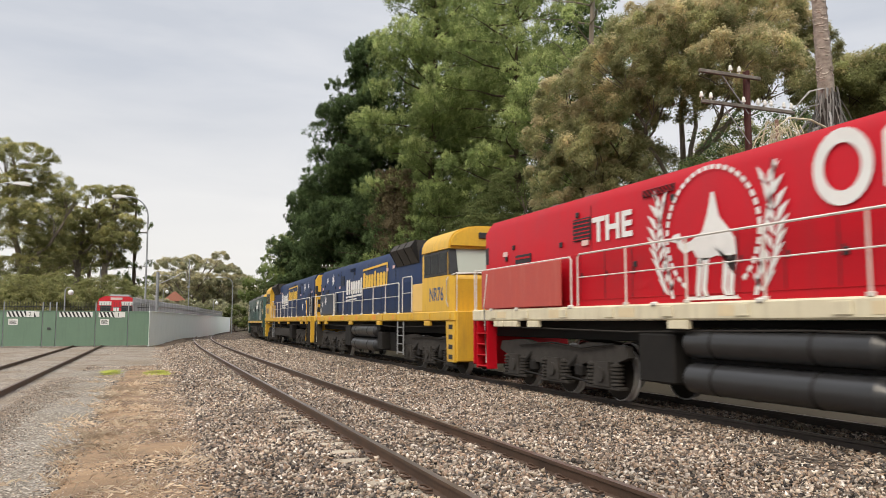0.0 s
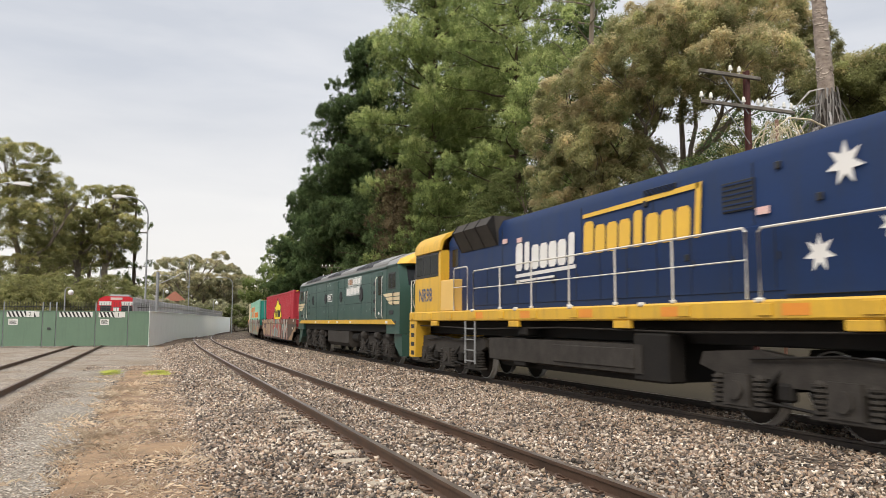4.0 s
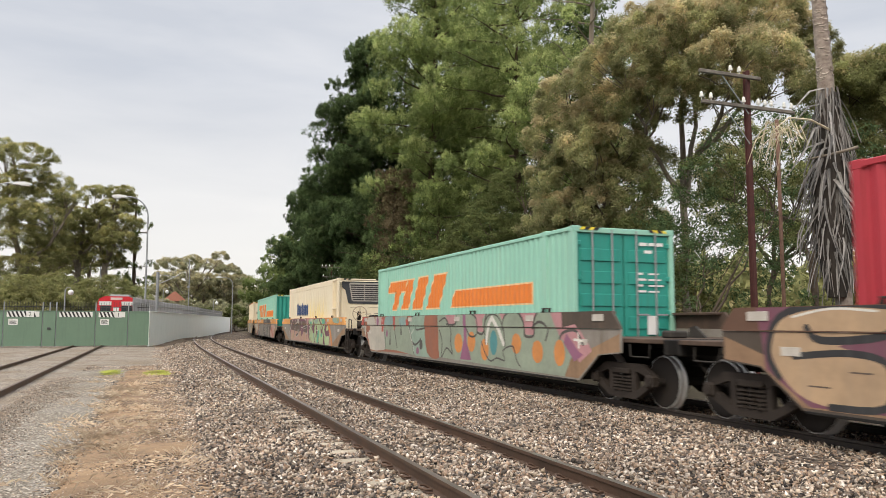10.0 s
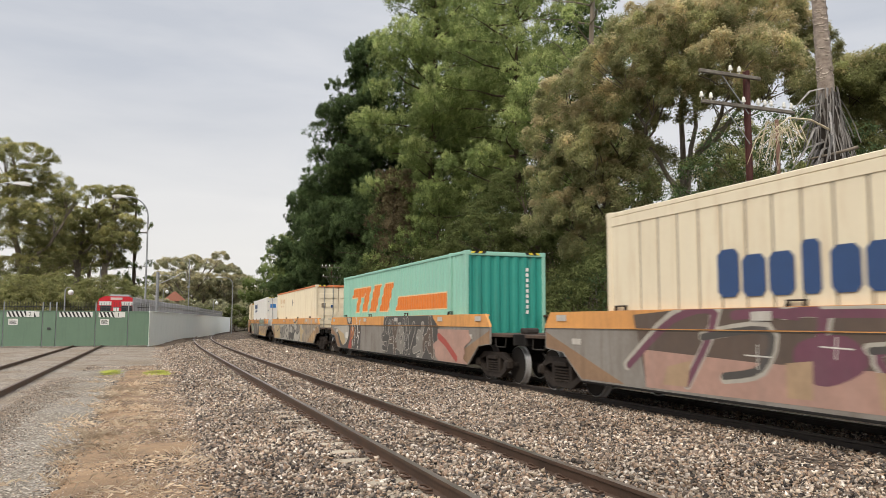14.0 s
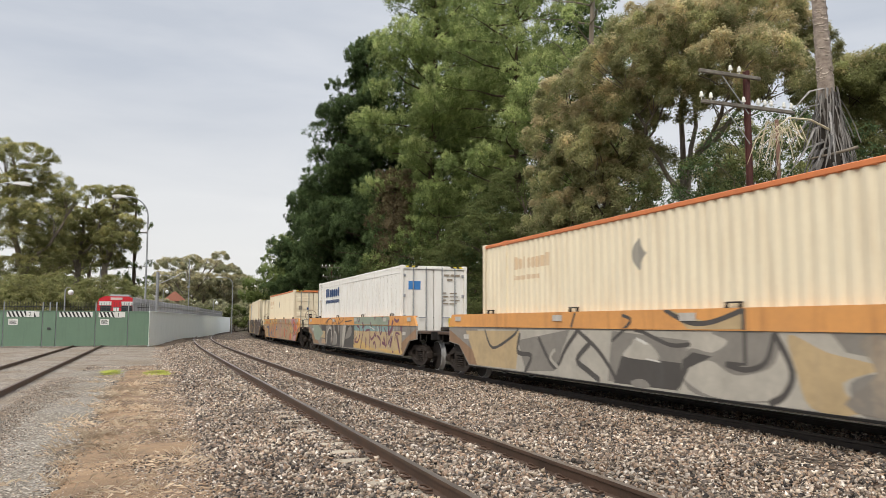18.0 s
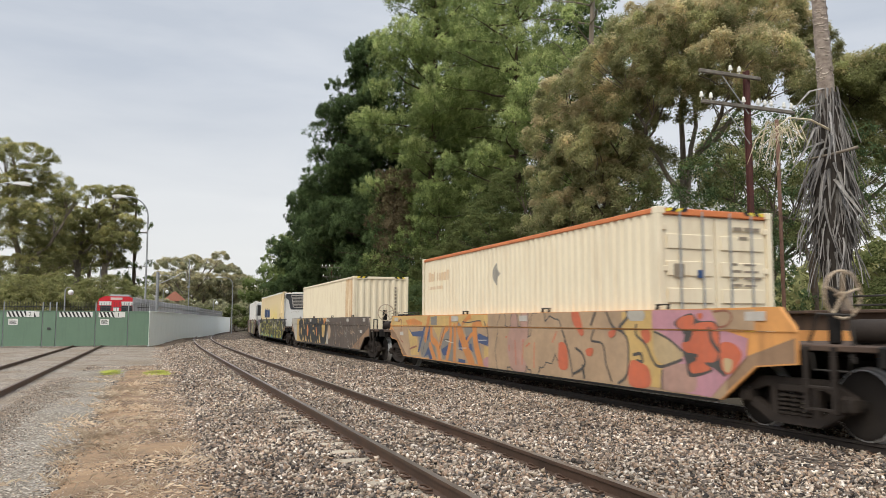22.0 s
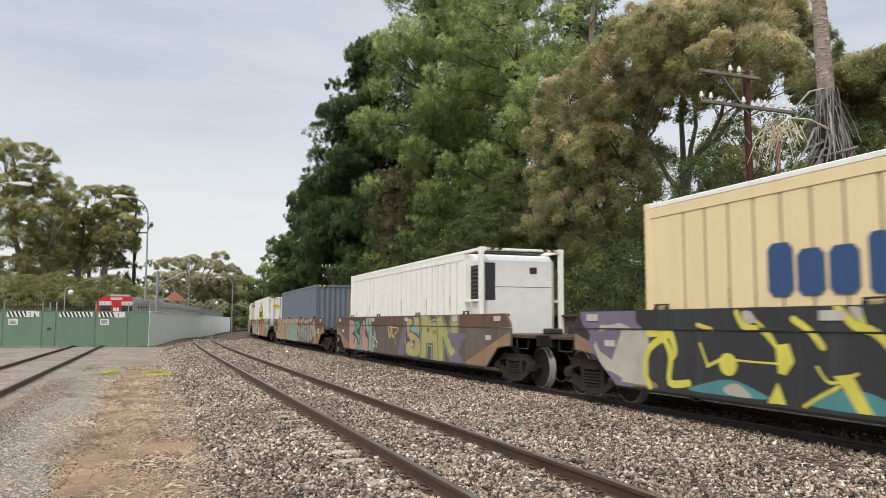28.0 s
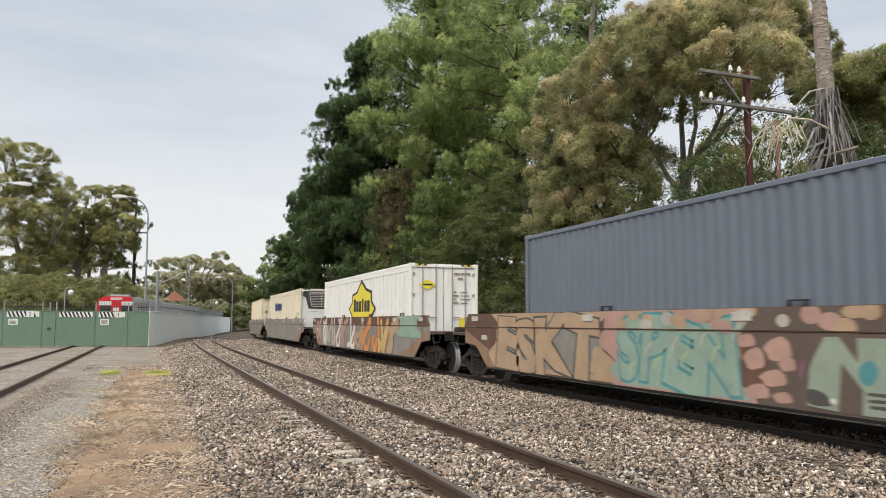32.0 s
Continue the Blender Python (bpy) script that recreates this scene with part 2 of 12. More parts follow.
# ======== ground, ballast, tracks ========
def tone_mat(name, tones, rough=0.9):
    """Loose pieces: each takes one of several tones."""
    m = bpy.data.materials.new(name)
    m.use_nodes = True
    nt = m.node_tree
    b = nt.nodes["Principled BSDF"]
    geo = nt.nodes.new("ShaderNodeNewGeometry")
    ramp = nt.nodes.new("ShaderNodeValToRGB")
    el = ramp.color_ramp.elements
    el[0].color = (*tones[0], 1)
    el[1].color, el[1].position = (*tones[-1], 1), 1.0
    for i, c in enumerate(tones[1:-1], 1):
        x = el.new(i / (len(tones) - 1))
        x.color = (*c, 1)
    nt.links.new(geo.outputs["Random Per Island"], ramp.inputs["Fac"])
    tc = nt.nodes.new("ShaderNodeTexCoord")
    n = nt.nodes.new("ShaderNodeTexNoise")
    n.inputs["Scale"].default_value, n.inputs["Detail"].default_value = 0.5, 4
    nt.links.new(tc.outputs["Object"], n.inputs["Vector"])
    n2 = nt.nodes.new("ShaderNodeTexNoise")
    n2.inputs["Scale"].default_value = 45
    nt.links.new(tc.outputs["Object"], n2.inputs["Vector"])
    sm = nt.nodes.new("ShaderNodeMath")
    sm.operation = "MULTIPLY"
    nt.links.new(n.outputs["Fac"], sm.inputs[0])
    nt.links.new(n2.outputs["Fac"], sm.inputs[1])
    vr = nt.nodes.new("ShaderNodeMapRange")
    vr.inputs["From Min"].default_value, vr.inputs["From Max"].default_value = 0.12, 0.4
    vr.inputs["To Min"].default_value, vr.inputs["To Max"].default_value = 0.6, 1.35
    nt.links.new(sm.outputs[0], vr.inputs["Value"])
    hs = nt.nodes.new("ShaderNodeHueSaturation")
    nt.links.new(vr.outputs[0], hs.inputs["Value"])
    nt.links.new(ramp.outputs["Color"], hs.inputs["Color"])
    nt.links.new(hs.outputs["Color"], b.inputs["Base Color"])
    b.inputs["Roughness"].default_value, b.inputs["Specular IOR Level"].default_value = rough, 0.2
    return m


def pebble_mat(name, tones, cell=22.0, bump=0.8, blotch=None):
    """A bed of small stones seen from afar: cells of several tones, with shade painted into the gaps."""
    m = bpy.data.materials.new(name)
    m.use_nodes = True
    nt = m.node_tree
    b = nt.nodes["Principled BSDF"]
    tc = nt.nodes.new("ShaderNodeTexCoord")
    v = nt.nodes.new("ShaderNodeTexVoronoi")
    v.inputs["Scale"].default_value = cell
    nt.links.new(tc.outputs["Object"], v.inputs["Vector"])
    sep = nt.nodes.new("ShaderNodeSeparateColor")
    nt.links.new(v.outputs["Color"], sep.inputs[0])
    ramp = nt.nodes.new("ShaderNodeValToRGB")
    el = ramp.color_ramp.elements
    el[0].color = (*tones[0], 1)
    el[1].color, el[1].position = (*tones[-1], 1), 1.0
    for i, c in enumerate(tones[1:-1], 1):
        x = el.new(i / (len(tones) - 1))
        x.color = (*c, 1)
    nt.links.new(sep.outputs[0], ramp.inputs["Fac"])
    n = nt.nodes.new("ShaderNodeTexNoise")
    n.inputs["Scale"].default_value, n.inputs["Detail"].default_value = 0.6, 6
    nt.links.new(tc.outputs["Object"], n.inputs["Vector"])
    mix = nt.nodes.new("ShaderNodeMix")
    mix.data_type = "RGBA"
    mr = nt.nodes.new("ShaderNodeMapRange")
    mr.inputs["From Min"].default_value, mr.inputs["From Max"].default_value = 0.42, 0.66
    nt.links.new(n.outputs["Fac"], mr.inputs["Value"])
    nt.links.new(mr.outputs[0], mix.inputs["Factor"])
    nt.links.new(ramp.outputs["Color"], mix.inputs["A"])
    mix2 = nt.nodes.new("ShaderNodeMix")
    mix2.data_type, mix2.blend_type = "RGBA", "MULTIPLY"
    mix2.inputs["Factor"].default_value = 1.0
    nt.links.new(ramp.outputs["Color"], mix2.inputs["A"])
    mix2.inputs["B"].default_value = (*(blotch or (0.75, 0.7, 0.65)), 1)
    nt.links.new(mix2.outputs["Result"], mix.inputs["B"])
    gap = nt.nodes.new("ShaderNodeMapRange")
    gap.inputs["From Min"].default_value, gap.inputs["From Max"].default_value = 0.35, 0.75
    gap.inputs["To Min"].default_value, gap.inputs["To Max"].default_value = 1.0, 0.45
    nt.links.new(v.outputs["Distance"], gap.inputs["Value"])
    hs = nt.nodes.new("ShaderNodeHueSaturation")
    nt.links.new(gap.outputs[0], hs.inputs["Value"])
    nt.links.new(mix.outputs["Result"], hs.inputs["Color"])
    nt.links.new(hs.outputs["Color"], b.inputs["Base Color"])
    b.inputs["Roughness"].default_value, b.inputs["Specular IOR Level"].default_value = 0.92, 0.15
    bp = nt.nodes.new("ShaderNodeBump")
    bp.inputs["Strength"].default_value, bp.inputs["Distance"].default_value = bump, 0.03
    bp.invert = True
    nt.links.new(v.outputs["Distance"], bp.inputs["Height"])
    nt.links.new(bp.outputs[0], b.inputs["Normal"])
    return m


STONES = [(0.03, 0.027, 0.026), (0.105, 0.09, 0.078), (0.48, 0.39, 0.295), (0.05, 0.044, 0.042), (0.26, 0.175, 0.12), (0.60, 0.50, 0.40), (0.10, 0.09, 0.086), (0.44, 0.31, 0.215), (0.17, 0.13, 0.105), (0.86, 0.77, 0.66)]
# stone tones halved: shade between the loose stones put into the bed colour
SHADED_STONES = [tuple(0.5 * v for v in c) for c in STONES]
BALLAST = pebble_mat("ballast_bed_stone", SHADED_STONES, cell=20, blotch=(0.8, 0.74, 0.68))
STONE = tone_mat("ballast_stone", STONES)
DIRT = mat("bare_dirt", (0.35, 0.235, 0.14), (0.15, 0.10, 0.065), scale=1.3, rough=0.95, bump=0.9, grain=45, spread=0.22, streak=(0.13, 0.105, 0.08), streak_amt=0.7)
EARTH = mat("dry_earth", (0.085, 0.068, 0.045), (0.05, 0.042, 0.028), scale=0.15, rough=0.95, bump=0.4, grain=12)
PATH = pebble_mat("path_chippings", [(0.16, 0.135, 0.11), (0.30, 0.265, 0.22), (0.42, 0.375, 0.31), (0.24, 0.205, 0.165), (0.70, 0.64, 0.55)], cell=34, bump=0.6, blotch=(0.82, 0.78, 0.72))
RAIL = mat("rail_steel", (0.155, 0.095, 0.065), (0.065, 0.045, 0.034), scale=3, rough=0.6, metal=0.5, grain=40)
RAIL_MAIN = mat("oily_rail_steel", (0.075, 0.058, 0.048), (0.035, 0.029, 0.026), scale=3, rough=0.6, metal=0.4, grain=40)
RAIL_TOP = mat("rail_running_band", (0.24, 0.20, 0.17), (0.14, 0.11, 0.09), scale=2, rough=0.4, metal=0.7, grain=60)
SLEEPER = mat("weathered_sleeper_timber", (0.46, 0.40, 0.31), (0.28, 0.235, 0.18), scale=4, rough=0.9, bump=0.5, stretch=(0.4, 4, 4), objrand=0.2)


def make_ground():
    sh = Shape()
    # one sheet, finer near the line, that falls slightly below the track bed
    xs = [-1500, -400, -120, -60, -30, -14, -6, -3, 0, 4, 9, 12, 15, 20, 30, 60, 120, 400, 1500]
    ys = [-1500, -400, -100, -40, -10, 0, 8, 16, 26, 40, 60, 90, 130, 200, 400, 900, 2500]

    def h(x, y):
        z = -0.30
        if x > 12:
            z += min(1.6, (x - 12) * 0.10)
        return z
    vs = [(x, y, h(x, y)) for y in ys for x in xs]
    n = len(xs)
    fs = [(j * n + i, j * n + i + 1, (j + 1) * n + i + 1, (j + 1) * n + i) for j in range(len(ys) - 1) for i in range(n - 1)]
    sh.add(vs, fs)
    tagged(part("ground", sh, EARTH), "dry brown earth and leaf litter beside the railway", "ground", kind="structure")


def strip(name, material, s0, s1, step, sides, label, category, rough=0.0):
    """A sheet along the line; sides: (offset from the main track, height) pairs."""
    rng = random.Random(5)
    vs, k = [], len(sides)
    n = int((s1 - s0) / step) + 1
    for i in range(n):
        s = s0 + i * step
        for j, (o, z) in enumerate(sides):
            p, _ = on_line(s, o + (rng.uniform(-0.22, 0.22) if j in (0, k - 1) else 0))
            dz = 0.0 if j in (0, k - 1) else rough * (noise.noise((p.x * 0.9, p.y * 0.9, 3)))
            vs.append((p.x, p.y, z + dz))
    fs = [(i * k + j, i * k + j + 1, (i + 1) * k + j + 1, (i + 1) * k + j) for i in range(n - 1) for j in range(k - 1)]
    sh = Shape()
    sh.add(vs, fs)
    return tagged(part(name, sh, material), label, category, kind="structure")


BED = [(-9.0, -0.34), (-8.3, -0.25), (-7.5, -0.19), (-6.9, -0.17), (-6.6, -0.165), (-6.4, -0.14), (-5.75, -0.14), (-5.35, -0.14), (-5.1, -0.165), (-4.9, -0.17), (-4.4, -0.16), (-3.6, -0.19),
       (-2.8, -0.17), (-2.0, -0.12), (-1.4, -0.10), (-1.0, -0.12), (-0.4, -0.15), (0.4, -0.15), (1.0, -0.13), (1.6, -0.12), (2.4, -0.25), (3.2, -0.33), (4.4, -0.40)]


def make_rail(o, s0, s1, parent, step=2.0, steel=None):
    prof = [(-0.035, 0.0), (0.035, 0.0), (0.035, -0.035), (0.009, -0.05), (0.009, -0.13), (0.065, -0.145), (0.065, -0.155), (-0.065, -0.155), (-0.065, -0.145), (-0.009, -0.13), (-0.009, -0.05), (-0.035, -0.035)]
    sh, k = Shape(), len(prof)
    n = int((s1 - s0) / step) + 1
    vs = []
    for i in range(n):
        for dx, z in prof:
            p, _ = on_line(s0 + i * step, o + dx)
            vs.append((p.x, p.y, z))
    sh.slot = 0
    body, top = [], []
    for i in range(n - 1):
        for j in range(k):
            q = (i * k + j, i * k + (j + 1) % k, (i + 1) * k + (j + 1) % k, (i + 1) * k + j)
            (top if j == 0 else body).append(q)
    sh.add(vs, body)
    sh.slot = 1
    o2 = len(sh.v) - len(vs)
    sh.f += [tuple(o2 + q for q in f) for f in top]
    sh.mi += [1] * len(top)
    return part("rail", sh, [steel or RAIL, RAIL_TOP], parent, smooth=0)


SLEEPER_MESH = Shape().box(-1.25, 1.25, -0.115, 0.115, -0.155 - 0.13, -0.157, 0.012).mesh("sleeper", SLEEPER)
CLIP_SHAPE = Shape().box(-0.12, 0.12, -0.09, 0.09, -0.157, -0.140, 0.004)
for e in (-1, 1):
    CLIP_SHAPE.tube([(e * 0.045, 0.05, -0.125), (e * 0.10, 0.055, -0.095), (e * 0.165, 0.03, -0.085), (e * 0.175, -0.02, -0.10), (e * 0.12, -0.05, -0.12), (e * 0.05, -0.04, -0.122)], 0.013, 6)
CHAIR_MESH = CLIP_SHAPE.mesh("rail_clip", RAIL)


def make_track(o, s0, s1, label, near, gauge=1.435):
    t = tagged(thing("railway_track", label, "track", kind="structure"))
    g = gauge / 2 + 0.035
    for e in (-g, g):
        make_rail(o + e, s0, s1, t, steel=RAIL_MAIN if o == 0 else RAIL)
    s = near[0]
    rng = random.Random(int(o * 10) + 60)
    while s < near[1]:
        p, a = on_line(s, o)
        ob = new("sleeper", SLEEPER_MESH)
        ob.parent = t
        ob.matrix_local = pose(p.x + rng.uniform(-0.05, 0.05), p.y, rng.uniform(-0.006, 0.002), 0, 0, -math.degrees(a) + rng.uniform(-1.5, 1.5))
        if s < 24:
            for e in (-g, g):
                q, a = on_line(s, o + e)
                c = new("rail_clip", CHAIR_MESH)
                c.parent = t
                c.matrix_local = pose(q.x, q.y, 0, 0, 0, -math.degrees(a))
        s += 0.66
    return t


def scatter_stones():
    rng = np.random.default_rng(4)
    base = np.array([(1, 0, 0), (-1, 0, 0), (0, 1, 0), (0, -1, 0), (0, 0, 1), (0, 0, -1)], float)
    tri = np.array([(0, 2, 4), (2, 1, 4), (1, 3, 4), (3, 0, 4), (2, 0, 5), (1, 2, 5), (3, 1, 5), (0, 3, 5)])
    near_o = TRACK_X - 3.40
    rails = [-near_o - 0.7525, -near_o + 0.7525, -0.7525, 0.7525]
    for name, y0, y1, count, r0, r1 in (("ballast_stones", 4.0, 17.0, 88000, 0.017, 0.037), ("ballast_stones", 17.0, 42.0, 50000, 0.023, 0.046), ("ballast_stones", 42.0, 74.0, 22000, 0.03, 0.065)):
        # thin out with distance
        y = y0 + (y1 - y0) * rng.random(count) ** 1.25
        x = 0.1 + 10.6 * rng.random(count)
        if y0 > 17:
            x -= (rng.random(count) < 0.12) * 1.6 * rng.random(count)
        edge = 0.55 + 0.25 * np.sin(y * 1.7) + 0.3 * rng.standard_normal(count) - 1.6 * (y > 31)
        keep = (x > edge) & (x < 1.75 * y + 1.0)
        x, y = x[keep], y[keep]
        o = x - TRACK_X
        for r in rails:
            k = np.abs(o - r) > 0.06
            x, y, o = x[k], y[k], o[k]
        # the clips beside the rails stay clear
        k = np.round((y + 6.0) / 0.66)
        clear = (np.abs(y + 6.0 - 0.66 * k) < 0.09) & (np.minimum(np.abs(o - rails[0]), np.abs(o - rails[1])) < 0.19) & (y < 24)
        x, y, o = x[~clear], y[~clear], o[~clear]
        # timber shows bare at some of the sleepers, close to the rails
        k = np.round((y + 6.0) / 0.66)
        bare = (np.abs(y + 6.0 - 0.66 * k) < 0.10) & (np.sin(k * 12.9898) * 43758.5 % 1.0 < 0.5) & (np.abs(np.abs(o + near_o) - 1.0) < 0.2) & (rng.random(len(x)) < 0.9)
        x, y, o = x[~bare], y[~bare], o[~bare]
        if y0 > 40:
            x = np.array([on_line(b, c)[0].x for b, c in zip(y, o)])
        z = np.interp(o, [b[0] for b in BED], [b[1] for b in BED])
        n = len(x)
        rad = r0 + (r1 - r0) * rng.random(n) ** 1.6
        V = base[None] * (1 + 0.55 * (rng.random((n, 6, 1)) - 0.5)) + 0.5 * (rng.random((n, 6, 3)) - 0.5)
        V *= (rad[:, None] * np.array([1.15, 0.95, 0.55]) * (0.7 + 0.6 * rng.random((n, 3))))[:, None, :]
        q = rng.standard_normal((n, 4)) * np.array([1.0, 0.42, 0.42, 1.0])
        q /= np.linalg.norm(q, axis=1)[:, None]
        w, i, j, k = q.T
        R = np.stack([1 - 2 * (j * j + k * k), 2 * (i * j - k * w), 2 * (i * k + j * w), 2 * (i * j + k * w), 1 - 2 * (i * i + k * k), 2 * (j * k - i * w),
                      2 * (i * k - j * w), 2 * (j * k + i * w), 1 - 2 * (i * i + j * j)], 1).reshape(n, 3, 3)
        V = np.einsum("nij,nkj->nki", R, V)
        V += np.stack([x, y, z + rad * (0.1 + 0.5 * rng.random(n))], 1)[:, None, :]
        F = tri[None] + 6 * np.arange(n)[:, None, None]
        ob = new(name, raw_mesh(name, V.reshape(-1, 3), F.reshape(-1, 3), STONE))
        tagged(ob, "grey and tan crushed ballast stones between the tracks", "ballast", kind="stuff")


make_ground()
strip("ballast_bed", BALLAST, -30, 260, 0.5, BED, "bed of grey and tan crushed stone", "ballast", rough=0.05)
strip("dirt_strip", DIRT, -8, 60, 0.4, [(-10.4, -0.296), (-10.0, -0.27), (-9.2, -0.275), (-8.2, -0.285), (-7.6, -0.30)], "bare brown dirt with dry grass beside the ballast", "dirt", rough=0.04)
strip("gravel_path", PATH, -8, 64, 0.4, [(-12.2, -0.296), (-11.9, -0.262), (-11.2, -0.25), (-10.5, -0.255), (-10.1, -0.29)], "compacted grey gravel service path", "path", rough=0.02)
def flat_patch(name, material, x0, x1, y0, y1, z, label, category, step=1.0, ragged=0.3, seed=3):
    """A sheet of ground with ragged edges."""
    rng = random.Random(seed)
    nx, ny = max(2, int((x1 - x0) / step) + 1), max(2, int((y1 - y0) / step) + 1)
    vs = []
    for j in range(ny):
        for i in range(nx):
            x, y = x0 + (x1 - x0) * i / (nx - 1), y0 + (y1 - y0) * j / (ny - 1)
            edge = i in (0, nx - 1) or j in (0, ny - 1)
            if edge:
                x, y = x + rng.uniform(-ragged, ragged), y + rng.uniform(-ragged, ragged)
            vs.append((x, y, z - (0.05 if edge else 0) + 0.02 * noise.noise((x, y, 5))))
    fs = [(j * nx + i, j * nx + i + 1, (j + 1) * nx + i + 1, (j + 1) * nx + i) for j in range(ny - 1) for i in range(nx - 1)]
    return tagged(part(name, Shape().add(vs, fs), material), label, category, kind="structure")


APRON = pebble_mat("pale_gravel_apron", [(0.24, 0.20, 0.16), (0.34, 0.29, 0.24), (0.42, 0.37, 0.31), (0.29, 0.25, 0.20)], cell=24, bump=0.35, blotch=(0.8, 0.72, 0.62))
flat_patch("gravel_apron", APRON, -14, 0.6, 33, 62, -0.235, "pale gravel apron before the gates", "gravel")
flat_patch("siding_bed", APRON, -7.2, -2.45, -6, 60, -0.215, "dusty brown gravel around the siding rails", "gravel", seed=4)


def make_siding():
    t = tagged(thing("railway_siding", "rusty brown siding rails sunk in gravel", "track", kind="structure"))
    for x in (-4.98, -3.22):
        pr = [(-0.035, 0.0), (0.035, 0.0), (0.035, -0.035), (0.009, -0.05), (0.009, -0.14), (0.065, -0.155), (-0.065, -0.155), (-0.009, -0.14), (-0.009, -0.05), (-0.035, -0.035)]
        part("rail", Shape().prism([(x + a, b - 0.09) for a, b in pr], -6, 84, "y"), RAIL, t)


make_siding()
make_track(0.0, -240, 420, "rusty steel rails on ballast that carry the freight train", (-6, 60))
make_track(3.40 - TRACK_X, -30, 260, "rusty brown rails of the empty track", (-6, 70))
scatter_stones()


# ======== dry grass, twigs and weeds beside the ballast ========
STRAW = leaf_mat("dry_straw_grass", (0.50, 0.38, 0.27), (0.74, 0.62, 0.47), None, 0.2)
WEED = leaf_mat("green_weed", (0.38, 0.42, 0.08), (0.58, 0.60, 0.18), None, 0.3)


def grass(name, spots, per, height, material, label, seed, flop=0.8, ground=-0.275, wide=0.0018):
    rng = np.random.default_rng(seed)
    c = np.repeat(np.array(spots, float), per, 0)
    n = len(c)
    p = np.zeros((n, 3))
    p[:, :2] = c[:, :2] + rng.standard_normal((n, 2)) * c[:, 2:3]
    p[:, 2] = ground
    d = rng.standard_normal((n, 3)) * flop
    d[:, 2] = 0.35 + rng.random(n)
    d /= np.linalg.norm(d, axis=1)[:, None]
    L = (height * (0.4 + rng.random(n)))[:, None]
    b = np.cross(d, rng.standard_normal((n, 3)))
    b /= np.linalg.norm(b, axis=1)[:, None]
    w = wide * (0.6 + 0.8 * rng.random(n)[:, None])
    tip = p + d * L
    tip[:, 2] -= L[:, 0] * 0.2
    V = np.stack([p - b * w, p + b * w, p + d * L * 0.6 + b * w * 0.8, tip], 1)
    ob = new(name, raw_mesh(name, V.reshape(-1, 3), np.arange(n * 4).reshape(-1, 4), material))
    tagged(ob, label, "grass", kind="stuff")


def make_grass():
    rng = random.Random(17)
    spots = []
    for i in range(120):
        y = 5.5 + 22 * rng.random() ** 1.6
        x = rng.choice((rng.gauss(-0.85, 0.22), rng.gauss(-0.75, 0.3), rng.gauss(-0.2, 0.35), rng.gauss(0.3, 0.2))) - 0.012 * y
        spots.append((x, y, rng.uniform(0.04, 0.16)))
    grass("dry_grass", spots, 34, 0.17, STRAW, "tufts of bleached dry grass on the dirt", 18, 1.2)
    litter = [(rng.gauss(-0.3, 0.6) - 0.01 * y, y, 0.3) for y in [5.0 + 20 * rng.random() ** 1.5 for _ in range(90)]]
    grass("dry_litter", litter, 30, 0.10, STRAW, "flat dry grass stems and twigs strewn on the dirt", 20, 4.0, -0.262, 0.0022)
    weeds = [(rng.uniform(-1.45, -1.1), rng.uniform(27.6, 30.5), 0.10) for _ in range(16)] + [(rng.uniform(-0.25, 0.45), rng.uniform(27, 29.5), 0.10) for _ in range(14)]
    grass("green_weeds", weeds, 240, 0.04, WEED, "low green weeds on the dirt", 19, 1.6, -0.245, 0.004)


make_grass()


def scatter_chips():
    """Loose chips on the dirt and the path."""
    rng = np.random.default_rng(14)
    base = np.array([(1, 0, 0), (-1, 0, 0), (0, 1, 0), (0, -1, 0), (0, 0, 1), (0, 0, -1)], float)
    tri = np.array([(0, 2, 4), (2, 1, 4), (1, 3, 4), (3, 0, 4), (2, 0, 5), (1, 2, 5), (3, 1, 5), (0, 3, 5)])
    n = 66000
    y = 5 + 22 * rng.random(n) ** 1.5
    x = -3.2 + 4.2 * rng.random(n)
    # a thicker scatter of pale stones before the gates
    m = 15000
    y = np.concatenate([y, 30.5 + 26 * rng.random(m) ** 1.2])
    x = np.concatenate([x, -2.3 + 3.6 * rng.random(m)])
    n += m
    dense = np.where(x > 0.1, 0.95, np.where(x > -0.9, 0.6, 0.85))
    k = rng.random(n) < dense
    x, y = x[k], y[k]
    n = len(x)
    rad = 0.006 + 0.011 * rng.random(n) ** 2 + np.where(x > -0.2, 0.008, 0) * rng.random(n) + np.where(y > 30, 0.014, 0)
    V = base[None] * (1 + 0.5 * (rng.random((n, 6, 1)) - 0.5)) + 0.3 * (rng.random((n, 6, 3)) - 0.5)
    V *= rad[:, None, None]
    V[:, :, 2] *= 0.7
    V += np.stack([x, y, np.interp(x, [-3.2, -2.2, -0.9, 0.4, 1.1], [-0.25, -0.245, -0.27, -0.275, -0.27])], 1)[:, None, :]
    F = tri[None] + 6 * np.arange(n)[:, None, None]
    ob = new("loose_chips", raw_mesh("loose_chips", V.reshape(-1, 3), F.reshape(-1, 3), STONE))
    tagged(ob, "loose stone chips on the dirt and the path", "gravel", kind="stuff")


scatter_chips()


